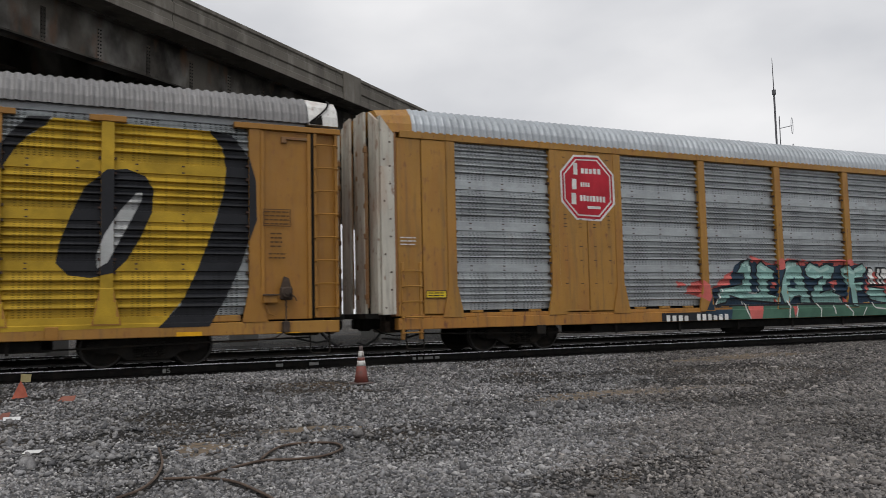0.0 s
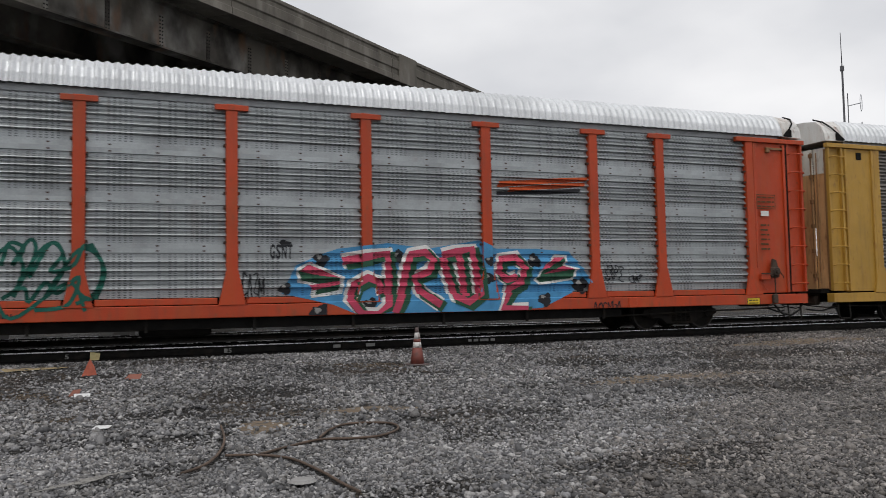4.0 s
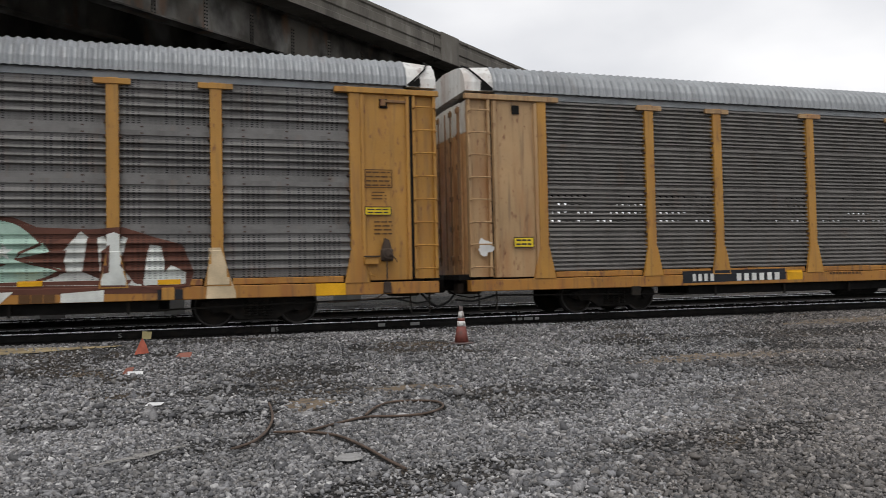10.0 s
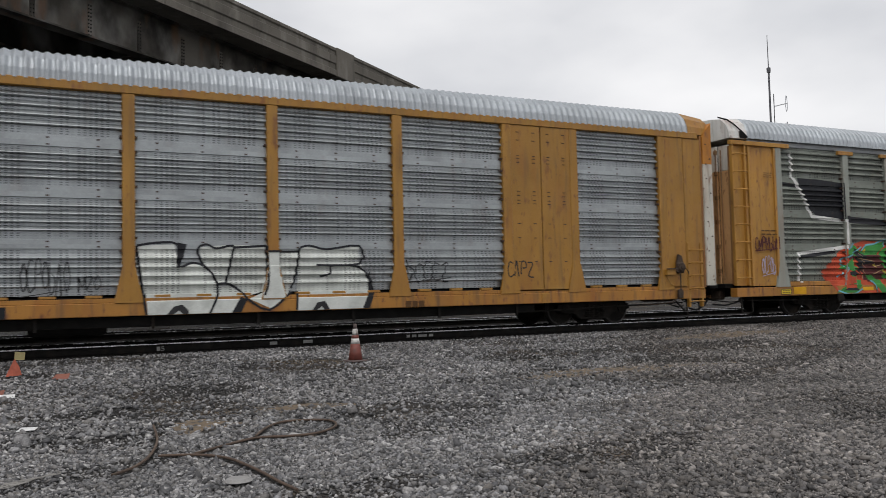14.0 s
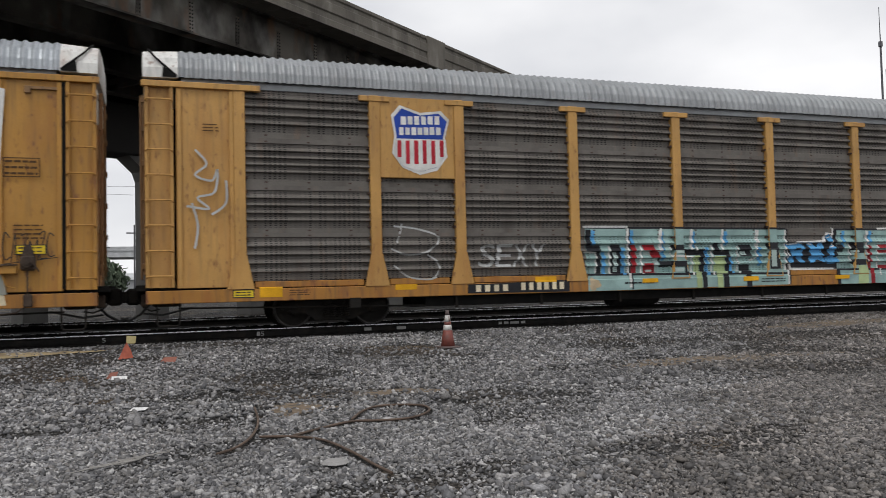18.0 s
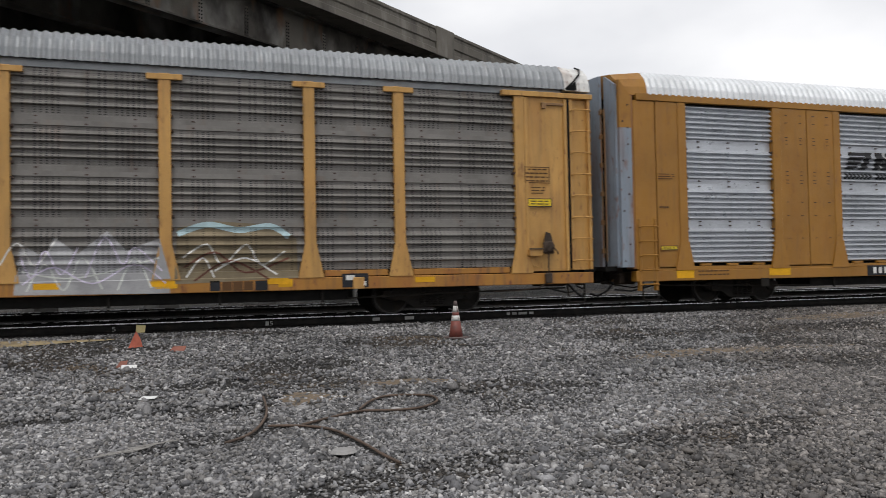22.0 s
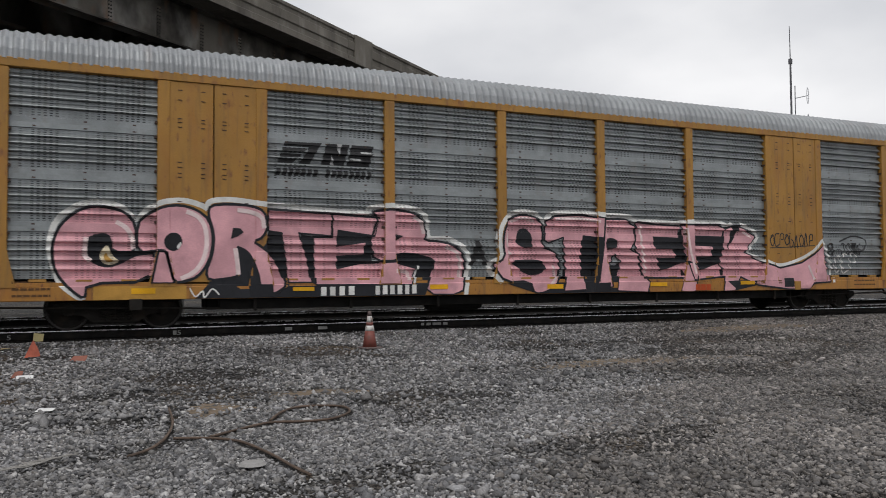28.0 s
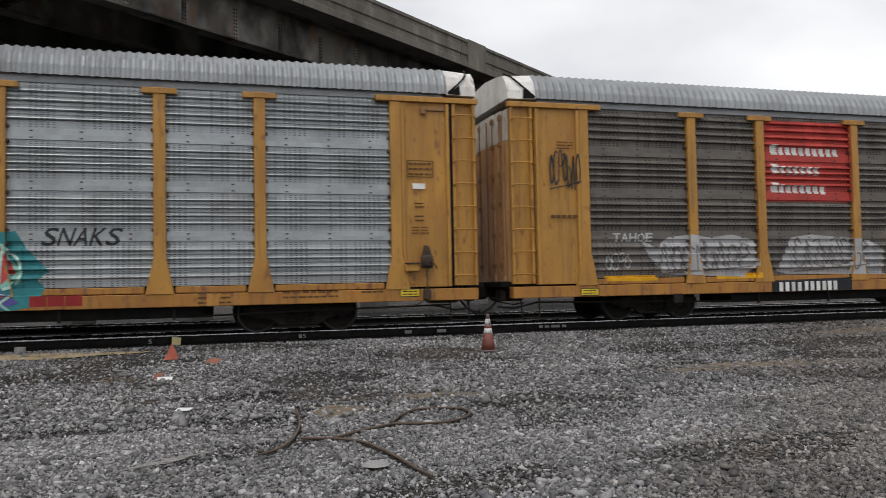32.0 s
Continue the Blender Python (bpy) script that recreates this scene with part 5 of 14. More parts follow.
def spray(name, base, rough=0.55, patch=0.2, scale=1.6):
    if name not in M:
        M[name] = material(name, base, rough, 0.0, spots=((tuple(c * 0.6 for c in base), 3.0, 0.5, 0.72, 0.5, (1, 1, 1)),), patch=patch, patch_scale=scale, grain=0.08, grain_scale=50)
        M[name].node_tree.nodes["Principled BSDF"].inputs["Specular IOR Level"].default_value = 0.22
        holed(M[name], 0.104, 0.0468, 0.52, 0.46, tuple(c * 0.22 for c in base), 0.62, True)
    return M[name]


# ---- building one car ----
CARS = []


def side_sheets(car, mat, fine, skip=(), overrides=None):
    form = "wave" if mat is M["sheet_clean"] else fine
    prof = PROFILES[form]
    cuts = (1.02, 2.005, 3.0, 3.98, 4.985)
    for b in range(9):
        x0, x1 = POSTS[b] + 0.10, POSTS[b + 1] - 0.10
        if b in skip:
            continue
        w = round(x1 - x0, 2)
        for r in range(4):
            seg = slice_of(prof, cuts[r], cuts[r + 1])
            zs = [z for z, _ in seg]
            if cuts[r] < zs[0] - 1e-6:
                seg = [(cuts[r], depth_at(prof, cuts[r]))] + seg
            if cuts[r + 1] > zs[-1] + 1e-6:
                seg = seg + [(cuts[r + 1], depth_at(prof, cuts[r + 1]))]
            me = shared(("sheet", form, w, r), lambda: strip_mesh("screen_panel", seg, -w / 2, w / 2, SHEET, RIDGE))
            mm = (overrides or {}).get((b, r), mat)
            part("screen_panel", me, mm, car, m=pose((x0 + x1) / 2, 0, 0))


def bolt_rows(fine):
    s = Shape()
    for u, v in BANDS:
        for b in range(9):
            x0, x1 = POSTS[b] + 0.10, POSTS[b + 1] - 0.10
            n = max(2, round((x1 - x0) / 0.85))
            for i in range(n):
                x = x0 + (i + 0.5) * (x1 - x0) / n
                for z in ((u + 0.05, v - 0.05) if not fine else ((u + v) / 2 - 0.02,)):
                    d = 0.018 if not fine else 0.035
                    s.box(x - 1.6 * d, x + 1.6 * d, SHEET - 0.045, SHEET - 0.015, z - d * 0.7, z + d * 0.7)
    for p in POSTS:
        for sx in (-1, 1):
            for u, v in BANDS:
                for z in (u - 0.03, v + 0.03):
                    x = p + sx * 0.135
                    s.box(x - 0.028, x + 0.028, POST + 0.03, SHEET, z - 0.022, z + 0.022)
    return s.mesh("sheet_clip")


def build_car(k, kind, body, sheet, roof, fine=False, label="", offset=0.0, end="end_tan", cap="cap_white", sill="yellow_sill", board=False, slot=False, post_mat=None, overrides=None, eave_mat="roof_mid", clip="clip_rust", vent=False, edge_top="end_stained"):
    car = thing("autorack_wagon", label, "railway wagon", pose(k * PITCH - travelled(0) + 13.805 + offset, TRACK, RAIL), "wagons of the train")
    body_m, sheet_m, roof_m = M[body], M[sheet], M[roof]
    post_m = M[post_mat or body]
    half = {"A": HALF_A, "B": HALF_B, "C": HALF_C}[kind]
    underframe(car, half, kind != "C")
    wheels = truck(car, -9.95) + truck(car, 9.95)
    for sx in (-1, 1):
        coupler(car, sx, half)
    eave, top = (5.13, 5.86) if kind != "C" else (5.02, 5.92)
    inset = {"A": 0.62, "B": 0.40, "C": 0.0}[kind]
    part("roof", shared(("roof", kind), lambda: roof_shape(half - inset, eave, top, 0.185).mesh("roof", None, False)), roof_m, car)
    # far side, closed and plain, in the shade-deepened underframe black
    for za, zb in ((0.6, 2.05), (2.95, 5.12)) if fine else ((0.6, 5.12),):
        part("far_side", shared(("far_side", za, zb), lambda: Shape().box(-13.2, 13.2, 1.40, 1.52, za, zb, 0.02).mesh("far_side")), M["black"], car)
    if kind != "C":
        part("side_sill", shared(("sill", kind), lambda: sill_mesh(kind)), M[sill], car)
        for p in POSTS:
            part("post", shared("post", post_mesh), post_m, car, m=pose(p, 0, 0))
        tagged(part("sheet_clip", shared(("clips", fine), lambda: bolt_rows(fine)), M[clip], car), kind="stuff")
        for b in range(9):
            if kind == "A":
                w = round(POSTS[b + 1] - POSTS[b] - 0.58, 2)
                part("sill_lip", shared(("lip", w), lambda: Shape().box(-w / 2, w / 2, -1.525, -1.42, 0.875, 1.005, 0.012).mesh("sill_lip")), M[sill], car, m=pose((POSTS[b] + POSTS[b + 1]) / 2, 0, 0))
            elif b not in (1, 7):
                for t in (0.22, 0.5, 0.78):
                    part("sill_tab", shared("tab", lambda: Shape().box(-0.15, 0.15, -1.54, -1.44, 0.955, 1.01, 0.008).mesh("sill_tab")), body_m, car, m=pose(POSTS[b] + (POSTS[b + 1] - POSTS[b]) * t, 0, 0))
        for x, z0, z1 in ((8.17, 0.60, 0.85), (-9.62, 0.40, 0.62)):
            part("jacking_bracket", shared(("jack", z0), lambda: Shape().box(-0.12, 0.12, SIDE - 0.03, SIDE + 0.02, z0, z1, 0.01).mesh("jacking_bracket")), M["truck"] if x < 0 else body_m, car, m=pose(x, 0, 0))
    if kind == "A":
        side_sheets(car, sheet_m, fine, overrides=overrides)
        strip = Shape().box(-HALF_A + 0.7, HALF_A - 0.7, SHEET - 0.035, SHEET + 0.02, 4.985, 5.15, 0.006)
        part("eave_strip", shared("eaveA", lambda: strip.mesh("eave_strip")), M[eave_mat], car)
        for p in POSTS[1:-1]:
            part("top_plate", shared("top_plate", lambda: Shape().box(-0.34, 0.34, POST - 0.02, POST + 0.06, 4.85, 4.965, 0.008).mesh("top_plate")), body_m, car, m=pose(p, 0, 0))
        for sx in (-1, 1):
            part("top_beam", shared(("top_beam", sx), lambda: Shape().box(min(sx * 11.55, sx * 13.86), max(sx * 11.55, sx * 13.86), POST - 0.03, POST + 0.10, 4.92, 5.04, 0.01).mesh("top_beam")), body_m, car)
            part("end_panel", shared(("end_panel", sx), lambda: end_panel_mesh(sx)), body_m, car)
            if sx > 0:
                part("door_rod", shared("door_rod", lambda: Shape().box(12.55, 13.15, POST + 0.0, POST + 0.05, 4.74, 4.80, 0.008).box(12.55, 12.66, POST - 0.02, POST + 0.05, 4.66, 4.80, 0.008).mesh("door_rod")), M["end_brown"], car)
            for x in (12.14, 13.15):
                part("stile", shared("stile", lambda: stile_mesh(4.9)), body_m, car, m=pose(sx * x, 0, 0))
            if vent:
                part("latch_box", shared("latch_box", lambda: Shape().box(-0.09, 0.09, POST + 0.02, POST + 0.06, 4.62, 4.82, 0.006).mesh("latch_box")), M["black"], car, m=pose(sx * 12.62, 0, 0))
            ladder(car, sx * 13.53, 0.54, 0.92, 4.93, 8, body_m)
            end_doors(car, sx, HALF_A, M[end], eave, top - 0.02, M["end_white"])
            part("roof_cap", hood_shape(sx * (HALF_A - 0.64), sx * (HALF_A + 0.03), eave, top, 0.05, 0.02), M[cap], car, "painted hood plate at the roof end")
            part("hood_seal", shared(("seal", sx), lambda: seal_mesh(sx)), M["black"], car, "dark seam across the roof end")
        if board:
            part("sign_backing", Shape().box(-9.0, -7.29, -1.53, -1.40, 3.2, 4.97, 0.01), body_m, car, "flat painted plate behind the shield sign")
        for sx in (-1, 1):
            part("corner_post", Shape().box(min(sx * 13.60, sx * 13.785), max(sx * 13.60, sx * 13.785), -1.443, -1.36, 0.95, 4.9, 0.01), M["end_brown"], car)
            # solid black strip that paints the shade of the gap by the door
            if sx > 0 or slot:
                part("door_slot", Shape().box(min(sx * 13.17, sx * 13.27), max(sx * 13.17, sx * 13.27), POST + (0.012 if sx > 0 else 0.075), SHEET - 0.01, 0.95, 4.9), M["black"], car, "black strip for the shaded slot beside the end door")
        hand_brake(car, 12.45, body_m)
    elif kind == "B":
        side_sheets(car, sheet_m, fine, skip=(1, 7), overrides=overrides)
        part("top_rail", shared("top_rail", lambda: Shape().box(-HALF_B + 0.1, HALF_B - 0.1, POST - 0.005, SHEET + 0.05, 4.985, 5.16, 0.012).mesh("top_rail")), body_m, car)
        for sx in (-1, 1):
            for a, b in ((7.28, 8.133), (8.157, 9.01)):
                part("bracing_panel", shared(("brace", sx, a), lambda: brace_mesh(sx, a, b)), body_m, car)
                tagged(part("rivet_row", shared(("rivets", sx, a), lambda: brace_slots(sx, a, b)), M["clip_rust"], car), kind="stuff")
            for a, b, dy, y1, zt in ((12.10, 12.72, 0.02, SHEET, 4.98), (12.74, 13.34, 0.03, SHEET, 4.98), (13.345, 13.418, 0.03, -1.2, 5.1)):
                part("end_panel" if a < 13.3 else "corner_post", shared(("end_panel_b", sx, a), lambda: end_panel_b(sx, a, b, dy, y1, zt)), body_m if a < 13.3 else M["corner_rust"], car)
            ladder(car, sx * 13.02, 0.52, 0.38, 2.12, 5, body_m, False)
            part("roof_cap", hood_shape(sx * (HALF_B - 0.42), sx * (HALF_B + 0.38), eave, top, 0.10, 0.03), body_m, car, "sloping painted hood at the roof end")
            end_doors(car, sx, HALF_B + 0.50, M[end], eave, top - 0.08, None, True)
            for nm, z0, z1, z2, mt in (("door_edge", 0.95, 4.30, 4.30, end), ("door_edge_top", 4.302, 5.06, 5.46, end if edge_top == "end_stained" else edge_top)):
                side = [(sx * 13.42, z0), (sx * 13.74, z0), (sx * 13.74, z2), (sx * 13.42, z1)]
                wing = Shape().prism(side if sx > 0 else side[::-1], -1.562, -1.30)
                edge = part(nm, wing, M[mt], car, "pale dirty bolted edge of the end door")
                bolts = Shape()
                for i in range(9 if z0 < 1 else 2):
                    bolts.lathe([(0.022, -1.578), (0.022, -1.56)], (sx * (13.52 if i % 3 else 13.66), 0, z0 + 0.15 + 0.4 * i), "y", 6)
                tagged(part("bolts", bolts, M["clip_rust"], edge), kind="stuff")
        hand_brake(car, 12.25, body_m)
    else:
        ribbed_side(car, M["taupe_plate"], M["taupe_rib"])
        for sx in (-1, 1):
            ladder(car, sx * 13.14, 0.60, 0.95, 2.95, 6, M["taupe_rib"], False)
            end_doors(car, sx, HALF_C + 0.1, M["end_grey"], eave, top - 0.02, M["end_pale"])
            part("gable_plate", arch_plate(min(sx * 13.60, sx * 13.70), max(sx * 13.60, sx * 13.70), eave - 0.05, top - 0.03), M["end_pale"], car, "pale plate under the roof arch")
    CARS.append((car, k, offset, wheels))
    return car


def seal_mesh(sx):
    """The dark seam that runs slantwise up the hood, and a black triangle for the shaded open corner at its foot."""
    h = HALF_A
    s = Shape().tube([(sx * (h - 0.62), -1.565, 5.15), (sx * (h - 0.40), -1.54, 5.34), (sx * (h - 0.22), -1.46, 5.52), (sx * (h - 0.12), -1.30, 5.68), (sx * (h - 0.08), -1.0, 5.80)], 0.022, 6)
    tri = [(sx * (h - 0.62), 5.13), (sx * (h - 0.34), 5.13), (sx * (h - 0.36), 5.33)]
    s.prism(tri if sx > 0 else tri[::-1], -1.575, -1.50)
    return s.mesh("hood_seal")


def sill_mesh(kind):
    half = HALF_A if kind == "A" else HALF_B
    s = Shape().box(-half, half, SIDE, -1.30, 0.60, 0.86, 0.012)
    if kind == "B":
        s.box(-half + 0.3, half - 0.3, -1.535, -1.42, 0.862, 0.95, 0.008)
    return s.mesh("side_sill")


def end_panel_mesh(sx):
    a, b = sx * 12.08, sx * 13.21
    return Shape().box(min(a, b), max(a, b), POST + 0.05, SHEET + 0.02, 0.9, 4.93, 0.008).mesh("end_panel")


def stile_mesh(h):
    return Shape().box(-0.04, 0.04, POST - 0.005, POST + 0.06, 0.9, h, 0.008).mesh("stile")


def brace_mesh(sx, a, b):
    s = Shape()
    x0, x1 = min(sx * a, sx * b), max(sx * a, sx * b)
    s.box(x0, x1, -1.535, SHEET, 0.9, 4.98, 0.006)
    return s.mesh("bracing_panel")


def brace_slots(sx, a, b):
    s = Shape()
    x0, x1 = min(sx * a, sx * b), max(sx * a, sx * b)
    for q in (x0 + 0.2, x1 - 0.2):
        for z in (1.62, 2.2, 2.55, 3.04, 3.12, 3.24, 3.34, 4.05, 4.15, 4.22, 4.6, 4.8):
            s.box(q - 0.04, q + 0.04, -1.546, -1.53, z, z + 0.016)
    return s.mesh("rivet_row")


def end_panel_b(sx, a, b, dy, y1, top):
    return Shape().box(min(sx * a, sx * b), max(sx * a, sx * b), POST + dy, y1, 0.9, top, 0.01).mesh("end_panel")


def ribbed_side(car, mat, rib_mat):
    """Older wagon: flat plates between upright ribs, with rows of louvres."""
    n = 23

    def plate():
        s = Shape()
        s.box(0.03, 1.12, -1.50, -1.44, 1.04, 4.88, 0.004)
        return s.mesh("side_plate")

    def rivets():
        s = Shape()
        for i in range(n - 1):
            x = -12.62 + 1.15 * i
            for z in (2.42, 3.38, 4.10, 4.52):
                for dx in (0.1, 0.2, 0.58, 0.95, 1.05):
                    s.box(x + dx - 0.028, x + dx + 0.028, -1.512, -1.498, z - 0.011, z + 0.011)
        return s.mesh("rivets")

    tagged(part("rivets", rivets(), M["clip_rust"], car), kind="stuff")
    for i in range(n - 1):
        side = part("side_plate", shared("plate_c", plate), mat, car, m=pose(-12.62 + 1.15 * i, 0, 0))
        for z0, rows in ((1.62, 5), (2.62, 4), (3.52, 6), (4.66, 4)):
            for r in range(rows):
                part("louvre", shared("louvre_c", lambda: Shape().cut([(-1.497, 0.0), (-1.532, 0.014), (-1.497, 0.05)], 0.12, 1.02).mesh("louvre")), mat, side, m=pose(0, 0, z0 + 0.062 * r))
    for i in range(n):
        part("rib", shared("rib_c", lambda: Shape().box(-0.058, 0.058, -1.572, -1.45, 0.95, 4.92, 0.012).mesh("rib")), rib_mat, car, m=pose(-12.62 + 1.15 * i, 0, 0))
        part("rib_foot", shared("ribfoot_c", lambda: Shape().box(-0.058, 0.058, -1.565, -1.42, 0.66, 0.95, 0.01).mesh("rib_foot")), rib_mat, car, m=pose(-12.62 + 1.15 * i, 0, 0))
    part("top_rail", Shape().box(-12.75, 12.75, -1.56, -1.40, 4.88, 5.03, 0.01), rib_mat, car)
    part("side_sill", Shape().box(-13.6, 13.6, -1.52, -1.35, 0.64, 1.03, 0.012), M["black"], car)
    hangers = Shape()
    for x in (-8.1, -7.6, 7.6, 8.1, 2.0, 2.6):
        hangers.tube([(x, -1.42, 0.66), (x, -1.42, 0.26)], 0.018, 5)
    for x in (-7.85, 7.85, 2.3):
        hangers.tube([(x - 0.26, -1.42, 0.27), (x + 0.26, -1.42, 0.27)], 0.018, 5)
    hangers.tube([(-8.6, -0.9, 0.30), (-4.0, -0.9, 0.44), (3.0, -0.9, 0.40), (8.6, -0.9, 0.30)], 0.022, 5)
    part("step_irons", hangers, M["truck"], car)
    for i, (x, w) in enumerate(((0.4, 0.5), (1.3, 0.35), (-0.8, 0.6))):
        part("valve", Shape().box(x - w / 2, x + w / 2, -1.0, -0.6, 0.30 + 0.05 * i, 0.64, 0.04), M["truck"], car)
    for sx in (-1, 1):
        a, b = sx * 12.70, sx * 13.62
        lo, hi = min(a, b), max(a, b)
        panel = part("end_panel", Shape().box(lo, hi, -1.535, -1.42, 3.22, 4.98, 0.015), rib_mat, car)
        part("header", Shape().box(lo, hi, -1.552, -1.42, 4.99, 5.16, 0.012), rib_mat, car)
        part("lower_panel", Shape().box(lo, hi, -1.505, -1.40, 0.72, 3.04, 0.012), rib_mat, car)
        # the slot is filled with a black box in place of its inner shade
        c, d = sx * 12.78, sx * 13.36
        part("handhold_slot", Shape().box(min(c, d), max(c, d), -1.515, -1.44, 3.07, 3.19), M["black"], panel, "black box for the shaded slot under the end panel")
        # likewise a black bar stands in for shade in the corner gap
        p, q = sx * 13.62, sx * 13.70
        part("corner_gap", Shape().box(min(p, q), max(p, q), -1.50, -1.40, 0.9, 5.2, 0.01), M["black"], car)
        rows = Shape()
        for z in (1.1, 1.5, 1.9, 2.3, 2.7, 3.4, 3.75, 4.1, 4.45, 4.8):
            for x in (12.80, 13.50):
                rows.box(sx * x - 0.018, sx * x + 0.018, -1.545, -1.50, z - 0.012, z + 0.012)
        tagged(part("rivets", rows, M["clip_rust"], panel), kind="stuff")


car_a = build_car(0, "A", "yellow_clean", "sheet_mid", "roof_dark", offset=-0.5, sill="yellow_old", label="yellow autorack wagon with yellow-painted sides and black graffiti")
car_b = build_car(1, "B", "yellow_old", "sheet_light", "roof_light", offset=-0.38, end="end_stained", label="yellow autorack wagon with bright corrugated panels and red octagonal signs")
car_c = build_car(2, "A", "orange", "sheet_light", "roof_white", label="orange autorack wagon with grey corrugated panels and blue-pink graffiti", end="orange", sill="orange", eave_mat="roof_mid")
car_d = build_car(3, "A", "yellow_fresh", "sheet_fine", "roof_white", True, offset=0.12, sill="yellow_fresh", vent=True, label="yellow autorack wagon with fine-ribbed grey panels and green-white graffiti", clip="cap_white", overrides={(8, 0): M["sheet_light"]})
car_e = build_car(4, "A", "yellow", "sheet_dark", "roof_mid", vent=True, label="yellow autorack wagon with grimy grey panels and pale green graffiti")
car_f = build_car(5, "A", "yellow_pale", "sheet_fine", "roof_mid", True, offset=-0.08, post_mat="yellow", slot=True, vent=True, label="faded yellow autorack wagon with fine-ribbed grimy panels", clip="clip_rust")
car_g = build_car(6, "B", "yellow_old", "sheet_light", "roof_light", offset=0.11, end="end_stained", edge_top="orange_edge", label="yellow autorack wagon with bright panels and red and white graffiti")
car_h = build_car(7, "A", "yellow", "sheet_green", "roof_light", label="yellow autorack wagon with green-grey painted panels and mixed graffiti", post_mat="grey_buff")
car_i = build_car(8, "A", "yellow_peach", "sheet_brown", "roof_mid", offset=0.05, board=True, label="yellow autorack wagon with brown-grey panels and pale blue block-letter graffiti")
car_j = build_car(9, "A", "yellow_peach", "sheet_grey", "roof_mid", offset=-0.02, board=True, label="yellow autorack wagon with brown-grey panels and white outline graffiti")
car_k = build_car(10, "B", "yellow_clean", "sheet_clean", "roof_white", offset=-0.12, sill="yellow_clean", end="end_steel", edge_top="yellow_clean", label="clean yellow autorack wagon with bright white-grey panels")
car_l = build_car(11, "C", "taupe", "sheet_brown", "roof_tan", offset=-0.15, label="old taupe autorack wagon with ribbed plate sides and teal graffiti")
car_m = build_car(12, "B", "yellow_old", "sheet_mid", "roof_mid", offset=-0.12, end="end_stained", label="yellow autorack wagon with blue-grey panels and big pink graffiti")
car_n = build_car(13, "A", "yellow", "sheet_light", "roof_mid", label="yellow autorack wagon with light panels and red and purple graffiti")
car_o = build_car(14, "A", "yellow", "sheet_brown", "roof_mid", label="yellow autorack wagon with dark panels and a red sign board")

